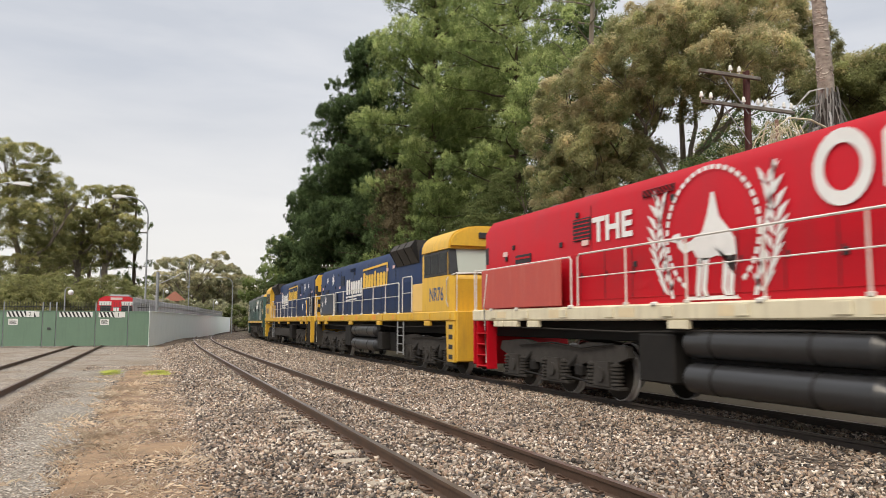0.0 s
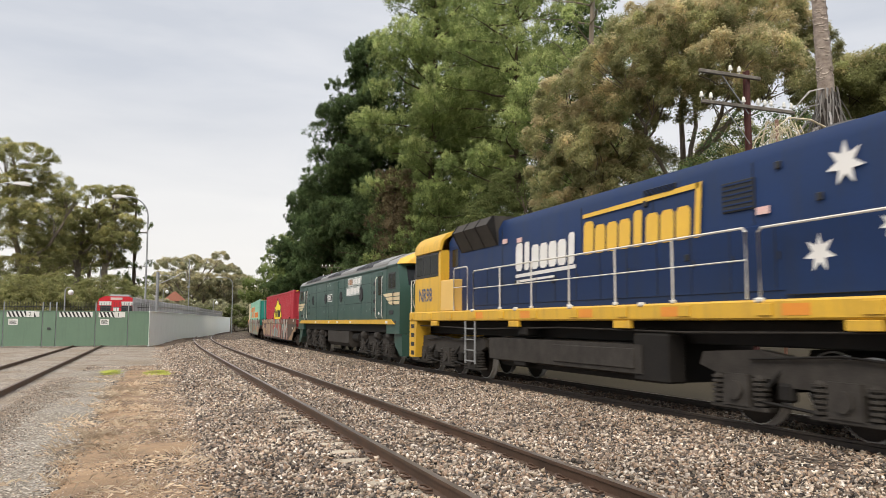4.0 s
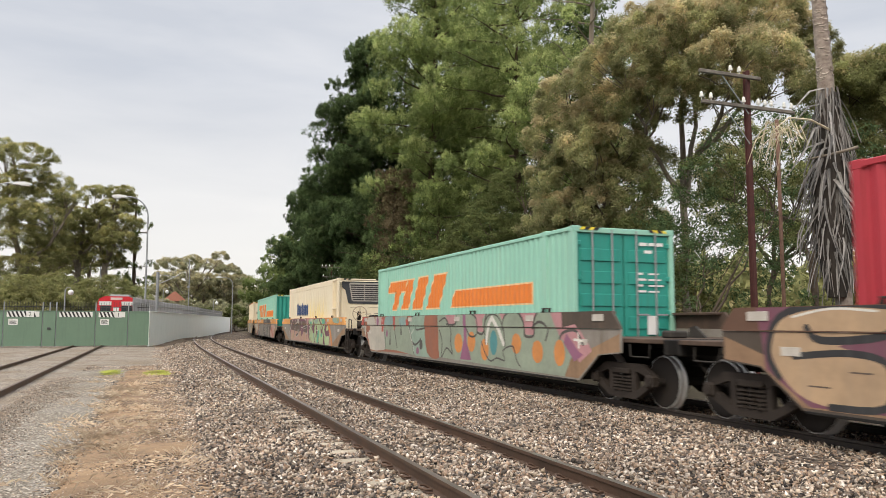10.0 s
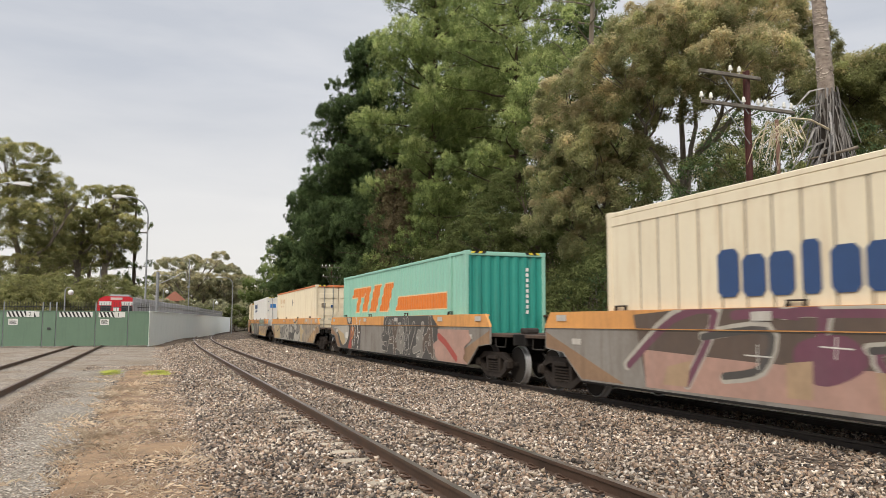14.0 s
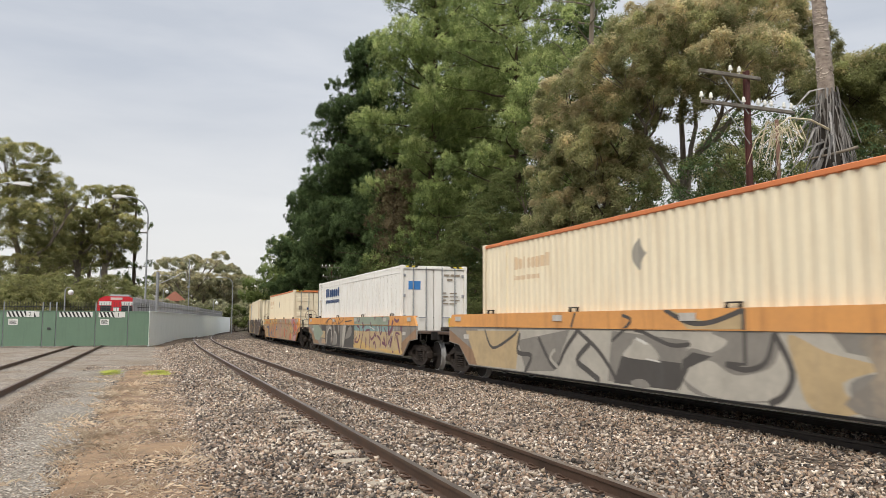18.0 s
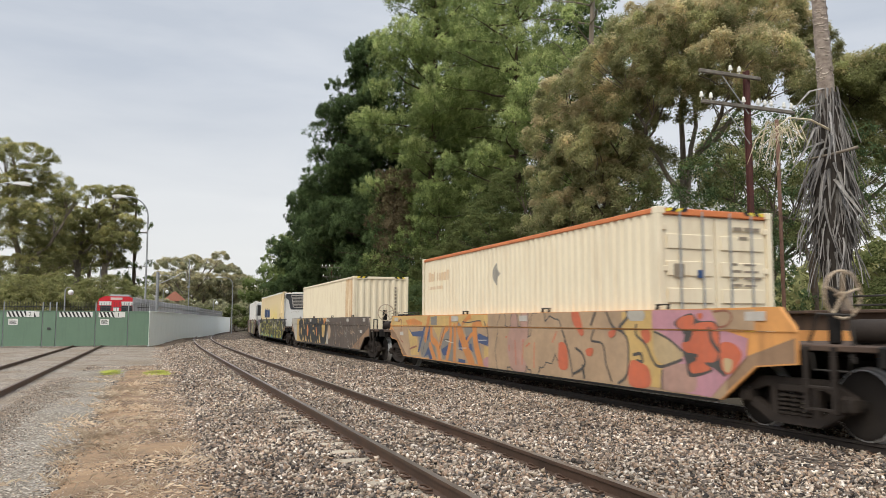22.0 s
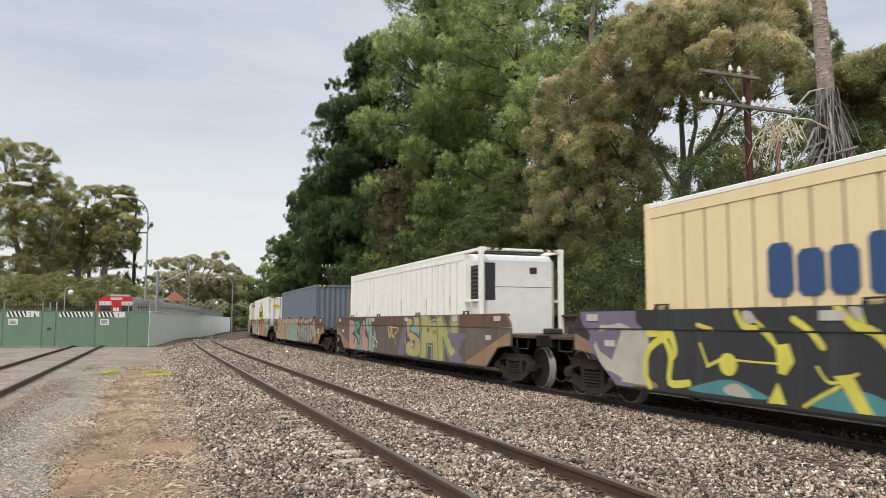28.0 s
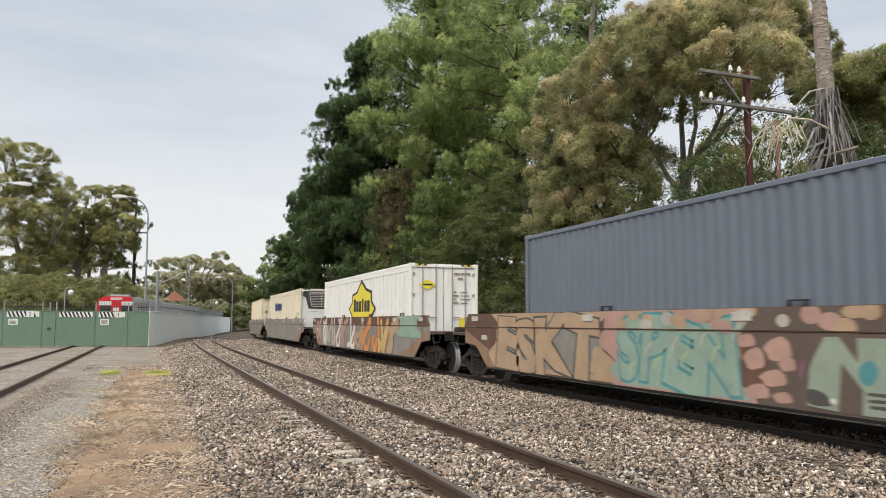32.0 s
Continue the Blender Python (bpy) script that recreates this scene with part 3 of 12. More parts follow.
def make_bank():
    """A low bank of brown spoil between the wall and the near track."""
    vs = []
    for j in range(28):
        y = 60 + j
        xw = -0.22 + (y - 57.5) * 0.1676 + 0.06
        xr = on_line(y, 3.40 - TRACK_X)[0].x - 1.45
        for i in range(7):
            w = i / 6
            x = xw + (max(xr, xw + 0.3) - xw) * w
            z = -0.26 + 0.34 * math.sin(math.pi * min(1, j / 27)) * (1 - 0.35 * w) * (0.7 + 0.3 * math.sin(3 * w)) + 0.06 * noise.noise((x * 2, y * 2, 1))
            vs.append((x, y, z if 0 < j < 27 and i < 6 else -0.3))
    fs = [(j * 7 + i, j * 7 + i + 1, (j + 1) * 7 + i + 1, (j + 1) * 7 + i) for j in range(27) for i in range(6)]
    tagged(part("spoil_bank", Shape().add(vs, fs), pebble_mat("brown_spoil", [(0.10, 0.075, 0.055), (0.20, 0.145, 0.10), (0.28, 0.21, 0.15), (0.15, 0.11, 0.08)], cell=18, bump=0.5)), "low brown bank of spoil along the wall", "ground", kind="structure")


make_bank()
# ======== trees ========
BARK_PINE = mat("pine_bark", (0.13, 0.095, 0.07), (0.06, 0.045, 0.035), scale=6, rough=0.95, bump=0.8, stretch=(1, 1, 0.25))
BARK_GUM = mat("gum_bark", (0.30, 0.26, 0.21), (0.13, 0.105, 0.085), scale=3, rough=0.85, bump=0.4, stretch=(1, 1, 0.3))
BARK_DARK = mat("dark_bark", (0.16, 0.125, 0.095), (0.07, 0.055, 0.045), scale=5, rough=0.95, bump=0.6, stretch=(1, 1, 0.3))
# each pine's paler shoot tone also carries the light on its boughs
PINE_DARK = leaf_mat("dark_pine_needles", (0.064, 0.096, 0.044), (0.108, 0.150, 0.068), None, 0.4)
PINE_TIP_LIT = leaf_mat("dark_pine_lit_shoots", (0.108, 0.160, 0.070), (0.175, 0.232, 0.098), None, 0.42)
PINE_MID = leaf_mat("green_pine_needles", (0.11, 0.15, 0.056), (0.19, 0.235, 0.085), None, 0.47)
PINE_MID_TIP_LIT = leaf_mat("green_pine_lit_shoots", (0.22, 0.28, 0.10), (0.34, 0.39, 0.15), None, 0.48)
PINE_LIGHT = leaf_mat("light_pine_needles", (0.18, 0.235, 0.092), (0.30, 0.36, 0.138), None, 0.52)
PINE_SHOOT_LIT = leaf_mat("light_pine_lit_shoots", (0.375, 0.445, 0.18), (0.51, 0.56, 0.24), (0.62, 0.60, 0.32), 0.54)
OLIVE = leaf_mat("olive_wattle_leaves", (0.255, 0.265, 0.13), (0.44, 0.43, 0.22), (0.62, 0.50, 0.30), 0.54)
# _TOP leaves are lighter: light on the crown tops put into the colour
OLIVE_TOP = leaf_mat("brown_wattle_lit_new_growth", (0.45, 0.41, 0.225), (0.62, 0.53, 0.32), (0.76, 0.54, 0.36), 0.54)
# darker copy of the olive leaves: shade put into the colour
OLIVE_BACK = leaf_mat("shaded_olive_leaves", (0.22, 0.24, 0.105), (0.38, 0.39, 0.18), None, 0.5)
OLIVE_BACK_TOP = leaf_mat("olive_lit_new_growth", (0.36, 0.35, 0.17), (0.50, 0.45, 0.24), (0.58, 0.46, 0.29), 0.5)
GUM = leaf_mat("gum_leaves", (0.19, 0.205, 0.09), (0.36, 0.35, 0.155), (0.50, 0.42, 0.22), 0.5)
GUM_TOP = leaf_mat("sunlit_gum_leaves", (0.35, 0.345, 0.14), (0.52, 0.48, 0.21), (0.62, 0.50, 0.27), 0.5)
# paler, greyer copy of the gum leaves: haze put into the colour
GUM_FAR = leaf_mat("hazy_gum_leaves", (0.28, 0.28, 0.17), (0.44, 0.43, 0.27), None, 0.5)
GUM_FAR_TOP = leaf_mat("hazy_gum_lit_leaves", (0.42, 0.39, 0.23), (0.58, 0.52, 0.33), None, 0.5)
SHRUB = leaf_mat("shrub_leaves", (0.085, 0.105, 0.04), (0.18, 0.20, 0.078), None, 0.42)
DEADLEAF = leaf_mat("dead_brown_needles", (0.125, 0.105, 0.062), (0.20, 0.16, 0.095))


def leaves(rng, centres, radii, per, size, long=2.5, up=0.0, droop=0.0, hollow=0.45, aims=None):
    """Small leaf blades in clumps: centres (n, 3), radii (n, 3); per blades for each clump, most of them towards aims. Returns verts, faces."""
    n = len(centres)
    c = np.repeat(np.asarray(centres, float), per, 0)
    r = np.repeat(np.asarray(radii, float), per, 0)
    d = rng.standard_normal((n * per, 3))
    d /= np.linalg.norm(d, axis=1)[:, None]
    if aims is not None:
        d += 0.75 * np.repeat(np.asarray(aims, float), per, 0)
        d /= np.linalg.norm(d, axis=1)[:, None]
    rad = (hollow + (1 - hollow) * rng.random(n * per)) ** 0.6
    rad *= 1 + 0.14 * rng.standard_normal(n * per)
    p = c + d * r * rad[:, None]
    # blades lie across a direction that points outwards and up
    nrm = d + 0.55 * rng.standard_normal((n * per, 3))
    nrm[:, 2] += 0.6
    nrm /= np.linalg.norm(nrm, axis=1)[:, None]
    a = 0.35 * d + 0.75 * rng.standard_normal((n * per, 3))
    a[:, 2] += up - droop
    a -= nrm * np.sum(a * nrm, 1)[:, None]
    a /= np.linalg.norm(a, axis=1)[:, None]
    b = np.cross(a, nrm)
    b /= np.linalg.norm(b, axis=1)[:, None] + 1e-9
    L = size * (0.6 + 0.8 * rng.random(n * per))[:, None]
    W = L / long
    V = np.stack([p + b * W * 0.55, p + a * L, p - b * W * 0.55], 1)
    F = np.arange(n * per * 3).reshape(-1, 3)
    return V.reshape(-1, 3), F


def limb(sh, p0, p1, r0, r1, rng, wob=0.12, n=5, sides=7):
    p0, p1 = Vector(p0), Vector(p1)
    L = (p1 - p0).length
    pts, rs = [], []
    for i in range(n + 1):
        w = i / n
        q = p0.lerp(p1, w)
        if 0 < i < n:
            q += Vector((rng.uniform(-1, 1), rng.uniform(-1, 1), rng.uniform(-0.5, 0.5))) * wob * L / n
        pts.append(q)
        rs.append(r0 + (r1 - r0) * w)
    sh.tube(pts, rs, sides)


def pine(x, y, height, spread, needles, seed, label, per=14, z0=-0.1, low=0.12, bark=None, size=0.17, tips=None, step=0.78, bough=1.35, fan=3, rise=0.55, bare=0.0, name="pine_tree"):
    """A tall pine: a cone of branches, each with a few rounded boughs of needle-clad shoots that turn up at their ends."""
    rng = random.Random(seed)
    nr = np.random.default_rng(seed)
    t = thing(name, label, "tree", at=pose(x, y, z0))
    wood = Shape()
    limb(wood, (0, 0, -0.3), (0, 0, height * 0.97), 0.16 + height * 0.008, 0.04, rng, 0.05, 8, 9)
    inner, outer = [], []
    z, turn = height * low, rng.uniform(0, 6)
    while z < height * 0.975:
        w = max(0.0, (z / height - low) / (1 - low))
        reach = spread * min(1.0, 0.62 + 1.8 * w) * max(0.10, 1 - w ** 2.0) ** 0.9
        for i in range(fan):
            a = turn + 2 * math.pi * i / fan + rng.uniform(-0.4, 0.4)
            L = reach * (rng.uniform(0.45, 0.7) if rng.random() < 0.2 else rng.uniform(0.78, 1.12))
            out = Vector((math.cos(a), math.sin(a), 0))
            base = Vector((0, 0, z))
            tip = base + out * L + Vector((0, 0, L * rng.uniform(0.02, 0.30)))
            limb(wood, base, tip, 0.03 + 0.011 * L, 0.012, rng, 0.2, 4, 5)
            m = max(2, round(L / 1.45))
            for j in range(m):
                f = 0.30 + 0.70 * j / (m - 1)
                if f < bare:
                    continue
                R = bough * rng.uniform(0.65, 1.2) * (0.55 + 0.45 * reach / spread)
                c = base.lerp(tip, f) + Vector((rng.gauss(0, 0.25), rng.gauss(0, 0.25), 0.25 * R))
                for _ in range(int(15 * R * R) + 5):
                    e = Vector((rng.gauss(0, 1), rng.gauss(0, 1), rng.gauss(0.25, 0.9))).normalized()
                    k = rng.uniform(0.5, 1.0)
                    p = c + Vector((e.x * R, e.y * R, e.z * R * 0.62)) * k
                    g = (e + out * 0.3 + Vector((rng.gauss(0, 0.2), rng.gauss(0, 0.2), rise))).normalized()
                    q = rng.uniform(0.20, 0.36) * max(0.8, min(1.2, R))
                    # upper side of a bough goes to the paler needles: top light painted in
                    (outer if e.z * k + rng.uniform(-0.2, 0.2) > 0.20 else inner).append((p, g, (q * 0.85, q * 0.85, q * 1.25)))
        turn += 2.4
        z += step * rng.uniform(0.7, 1.3)
    part("trunk", wood, bark or BARK_PINE, t)
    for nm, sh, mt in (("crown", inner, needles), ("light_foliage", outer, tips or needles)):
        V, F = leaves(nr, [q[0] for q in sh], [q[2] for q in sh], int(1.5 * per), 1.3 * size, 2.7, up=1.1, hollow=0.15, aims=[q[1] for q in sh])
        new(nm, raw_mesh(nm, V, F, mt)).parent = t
    return t


def domed(x, y, domes, leaf, seed, label, blades, size=0.16, z0=-0.1, fork=3.5, bark=None, trunk_r=0.22, name="wattle_tree", clump=0.55, long=2.6, droop=0.3, flat=0.6, tops=None, thick=0.42, full=2.4):
    """A spreading tree: limbs that reach up into rounded domes of leaf clumps. domes: (x, y, z, rx, rz) in the world."""
    rng = random.Random(seed)
    nr = np.random.default_rng(seed)
    t = thing(name, label, "tree", at=pose(x, y, z0))
    wood = Shape()
    f0 = Vector((rng.uniform(-0.3, 0.3), rng.uniform(-0.3, 0.3), fork))
    limb(wood, (0, 0, -0.4), f0, trunk_r, trunk_r * 0.8, rng, 0.15, 4, 9)
    centres, radii, high, aims = [], [], [], []
    peak = max(domes, key=lambda d: d[2])
    lead = Vector((0.6 * (peak[0] - x), 0.6 * (peak[1] - y), max(fork + 0.2, peak[2] - z0 - peak[4] * 0.5)))
    limb(wood, f0, lead, trunk_r * 0.8, trunk_r * 0.25, rng, 0.12, 5, 8)
    # a few main limbs; the other domes hang on branches of the nearest one
    hubs = [max(domes, key=lambda d: abs(d[0] - x) + abs(d[1] - y))]
    while len(hubs) < min(4, len(domes)):
        hubs.append(max(domes, key=lambda d: min((Vector(d[:3]) - Vector(h[:3])).length for h in hubs)))
    forks = {}
    for dome in hubs + [d for d in domes if d not in hubs]:
        dx, dy, dz, rx, rz = dome
        c = Vector((dx - x, dy - y, dz - z0))
        if dome in hubs:
            start, w0 = f0.lerp(lead, rng.uniform(0.0, 0.35)), trunk_r * 0.62
        else:
            h = min(hubs, key=lambda h: (Vector(h[:3]) - Vector(dome[:3])).length)
            start, w0 = forks[h], trunk_r * thick * 0.7
        mid = start.lerp(c, 0.55) + Vector((rng.uniform(-0.5, 0.5), rng.uniform(-0.5, 0.5), -0.15 * rz))
        forks[dome] = mid
        limb(wood, start, mid, w0, w0 * 0.6, rng, 0.22, 4, 7)
        limb(wood, mid, c, w0 * 0.6, 0.02, rng, 0.25, 4, 6)
        for _ in range(5):
            d = Vector((rng.gauss(0, 1), rng.gauss(0, 1), abs(rng.gauss(0, 0.8)))).normalized()
            limb(wood, mid.lerp(c, 0.4), c + Vector((d.x * rx * 0.8, d.y * rx * 0.8, d.z * rz * 0.8)), trunk_r * thick * 0.35, 0.012, rng, 0.3, 4, 5)
        k = max(9, int(full * (rx / clump) ** 2))
        for i in range(k):
            # evenly round the dome, open below
            dz = 1 - 1.32 * (i + 0.5) / k + rng.uniform(-0.08, 0.08)
            dz = max(-0.4, min(1.0, dz))
            a, q = 2.39996 * i + rng.uniform(-0.5, 0.5), math.sqrt(1 - dz * dz)
            d = Vector((q * math.cos(a), q * math.sin(a), dz))
            f = rng.uniform(0.45, 0.8) if rng.random() < 0.14 else rng.uniform(0.84, 1.03)
            # upper clumps take the lighter leaves, as if lit from above
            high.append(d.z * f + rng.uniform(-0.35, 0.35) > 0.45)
            centres.append(c + Vector((d.x * rx, d.y * rx, d.z * rz)) * f)
            aims.append(d)
            s = clump * rng.uniform(0.6, 1.3)
            radii.append((s, s, s * flat))
    part("trunk", wood, bark or BARK_DARK, t)
    per = max(12, blades // len(centres))
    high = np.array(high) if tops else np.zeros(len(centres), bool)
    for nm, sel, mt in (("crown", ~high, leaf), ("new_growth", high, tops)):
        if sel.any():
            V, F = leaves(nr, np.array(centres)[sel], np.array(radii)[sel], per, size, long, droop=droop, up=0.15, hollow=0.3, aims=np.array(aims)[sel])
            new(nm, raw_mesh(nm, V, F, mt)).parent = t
    return t


def at_bearing(deg, dist):
    """Plan position at a bearing (degrees right of the track's straight) and distance from the origin."""
    a = radians(deg)
    return math.sin(a) * dist, math.cos(a) * dist


def make_trees():
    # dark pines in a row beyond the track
    pine(16.6, 103, 13.2, 5.2, PINE_MID, 11, "rounded green pine at the far end of the row", 22, size=0.17, tips=PINE_MID_TIP_LIT, step=1.0)
    pine(16.9, 88.4, 17.6, 5.4, PINE_DARK, 12, "tall dark green pine beside the railway", 30, size=0.17, tips=PINE_TIP_LIT, step=0.8, bough=1.55)
    pine(19.4, 79, 22.5, 5.2, PINE_DARK, 13, "tall dark green pine beside the railway", 28, size=0.17, tips=PINE_TIP_LIT, step=0.85, bough=1.55)
    pine(18.4, 69.5, 29.5, 6.6, PINE_DARK, 14, "tall dark green pine beside the railway", 30, size=0.155, tips=PINE_TIP_LIT, step=0.85, bough=1.65)
    pine(25.5, 72, 30.0, 6.5, PINE_DARK, 15, "tall dark green pine behind the row", 10, size=0.24, tips=PINE_TIP_LIT, step=1.3)
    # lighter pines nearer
    pine(19.7, 54.5, 34.0, 7.0, PINE_LIGHT, 16, "tall light green pine with upturned shoots", 26, size=0.125, tips=PINE_SHOOT_LIT, low=0.26, step=1.12, bough=1.6, rise=0.8)
    pine(22.4, 45.5, 31.0, 6.2, PINE_LIGHT, 17, "tall light green pine with upturned shoots", 26, size=0.115, tips=PINE_SHOOT_LIT, low=0.30, step=1.15, bough=1.45, rise=0.8)
    pine(24.0, 38.6, 29.0, 5.0, PINE_LIGHT, 18, "tall light green pine with an open crown", 26, size=0.11, low=0.34, tips=PINE_SHOOT_LIT, step=1.2, bough=1.2, rise=0.8, bare=0.62, bark=BARK_GUM)
    pine(28.5, 47, 28.0, 6.0, PINE_DARK, 19, "tall dark green pine behind the row", 10, size=0.21, tips=PINE_TIP_LIT, step=1.3)
    pine(26.5, 60, 36.0, 7.0, PINE_LIGHT, 22, "tall light green pine behind the row", 12, size=0.20, tips=PINE_SHOOT_LIT, low=0.2, step=1.2, bough=1.5)
    pine(17.2, 60, 14.0, 4.6, PINE_DARK, 25, "dark green pine in the row", 20, size=0.13, tips=PINE_TIP_LIT, step=0.9)
    pine(17.6, 47.5, 11.5, 4.2, PINE_MID, 20, "young green pine in the row", 20, size=0.115, tips=PINE_MID_TIP_LIT, step=0.9)
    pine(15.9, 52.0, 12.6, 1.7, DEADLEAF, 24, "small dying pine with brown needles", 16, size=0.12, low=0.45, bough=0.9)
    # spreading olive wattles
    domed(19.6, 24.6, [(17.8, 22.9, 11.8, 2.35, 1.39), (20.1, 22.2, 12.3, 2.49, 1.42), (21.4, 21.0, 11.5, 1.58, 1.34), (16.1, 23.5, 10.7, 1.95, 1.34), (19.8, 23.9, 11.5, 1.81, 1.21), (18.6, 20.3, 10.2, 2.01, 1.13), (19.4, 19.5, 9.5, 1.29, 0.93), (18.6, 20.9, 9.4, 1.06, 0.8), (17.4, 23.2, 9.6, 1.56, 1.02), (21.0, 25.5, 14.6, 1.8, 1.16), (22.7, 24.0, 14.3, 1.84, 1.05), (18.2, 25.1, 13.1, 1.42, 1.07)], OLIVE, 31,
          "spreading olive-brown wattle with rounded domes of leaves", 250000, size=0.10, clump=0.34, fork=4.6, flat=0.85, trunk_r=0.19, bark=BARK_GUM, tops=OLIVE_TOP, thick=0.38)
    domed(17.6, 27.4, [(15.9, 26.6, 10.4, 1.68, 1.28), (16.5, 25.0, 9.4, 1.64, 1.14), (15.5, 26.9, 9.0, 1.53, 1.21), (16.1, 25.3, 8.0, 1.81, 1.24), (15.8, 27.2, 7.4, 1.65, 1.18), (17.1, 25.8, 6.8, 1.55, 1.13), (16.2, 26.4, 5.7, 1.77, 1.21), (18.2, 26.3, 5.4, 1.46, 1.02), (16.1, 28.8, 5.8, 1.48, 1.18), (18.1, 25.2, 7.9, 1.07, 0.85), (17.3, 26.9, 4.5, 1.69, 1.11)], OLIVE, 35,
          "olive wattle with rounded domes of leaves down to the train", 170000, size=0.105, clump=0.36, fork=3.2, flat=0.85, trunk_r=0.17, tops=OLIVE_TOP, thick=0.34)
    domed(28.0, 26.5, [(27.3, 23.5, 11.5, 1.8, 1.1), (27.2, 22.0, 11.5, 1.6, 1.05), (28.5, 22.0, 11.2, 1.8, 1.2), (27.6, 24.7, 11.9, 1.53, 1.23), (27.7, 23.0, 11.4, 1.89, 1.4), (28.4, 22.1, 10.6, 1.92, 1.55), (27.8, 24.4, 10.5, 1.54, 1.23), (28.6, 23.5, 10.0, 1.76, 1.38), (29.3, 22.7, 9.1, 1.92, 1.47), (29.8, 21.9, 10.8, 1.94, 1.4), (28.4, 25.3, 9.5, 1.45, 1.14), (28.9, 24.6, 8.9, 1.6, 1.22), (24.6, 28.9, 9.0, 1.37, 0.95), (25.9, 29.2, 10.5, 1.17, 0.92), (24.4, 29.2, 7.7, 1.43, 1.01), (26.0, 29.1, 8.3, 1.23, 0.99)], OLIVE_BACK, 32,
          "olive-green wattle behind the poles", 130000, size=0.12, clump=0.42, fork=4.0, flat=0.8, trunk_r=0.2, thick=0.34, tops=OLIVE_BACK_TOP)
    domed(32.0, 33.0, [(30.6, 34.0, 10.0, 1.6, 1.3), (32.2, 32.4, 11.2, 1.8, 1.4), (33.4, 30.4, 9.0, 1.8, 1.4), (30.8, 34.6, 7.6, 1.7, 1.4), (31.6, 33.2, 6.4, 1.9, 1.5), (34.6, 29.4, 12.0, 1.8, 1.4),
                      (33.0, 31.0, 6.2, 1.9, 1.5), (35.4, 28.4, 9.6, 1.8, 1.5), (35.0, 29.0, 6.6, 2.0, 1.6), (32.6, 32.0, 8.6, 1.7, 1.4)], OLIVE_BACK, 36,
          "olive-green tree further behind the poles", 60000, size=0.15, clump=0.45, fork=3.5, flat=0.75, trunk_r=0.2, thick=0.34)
    domed(19.5, 35.0, [(17.5, 35.0, 8.0, 1.8, 1.5), (19.0, 36.0, 6.5, 2.0, 1.6), (21.5, 35.5, 6.0, 2.0, 1.6), (23.0, 34.0, 5.2, 1.8, 1.5), (18.0, 34.0, 5.5, 2.0, 1.6)], SHRUB, 34,
          "dark green tree behind the wattle", 40000, size=0.12, clump=0.45, fork=3.0)
    domed(17.5, 36.5, [(16.0, 36.0, 5.5, 2.2, 1.7), (17.8, 38.0, 6.5, 2.4, 2.0), (15.4, 39.5, 4.5, 2.0, 1.7), (18.5, 35.0, 5.0, 2.2, 1.8)], SHRUB, 33, "dense green understorey tree", 36000, size=0.13, clump=0.45)
    # undergrowth behind the train
    rng = random.Random(8)
    for i in range(22):
        d = 19 + i * 3.4
        x = 15.5 + rng.uniform(-0.5, 1.5) + (max(0, d - 60) * 0.12)
        s = rng.uniform(0.9, 1.6)
        domed(x, d, [(x, d, 1.5 * s, 1.8 * s, 1.3 * s), (x + 1.4, d + 1.2, 2.4 * s, 1.7 * s, 1.3 * s), (x + 2.5, d - 1.0, 3.4 * s, 2.0 * s, 1.7 * s)], SHRUB if i % 3 else PINE_DARK, 60 + i,
              "dense green shrub at the foot of the trees", 16000 if d < 40 else 9000, size=0.11 if d < 40 else 0.17, fork=0.6, trunk_r=0.08, name="shrub", clump=0.5 if d < 40 else 0.7)
    domed(19.0, 14.5, [(18.5, 14.0, 1.6, 1.4, 1.1), (20.0, 15.5, 2.4, 1.6, 1.3), (19.5, 12.8, 1.4, 1.4, 1.0), (21.5, 13.5, 2.8, 1.8, 1.5)], SHRUB, 58, "yellow-green shrub behind the palm", 22000, size=0.11, fork=0.6, trunk_r=0.08, name="shrub", clump=0.6)
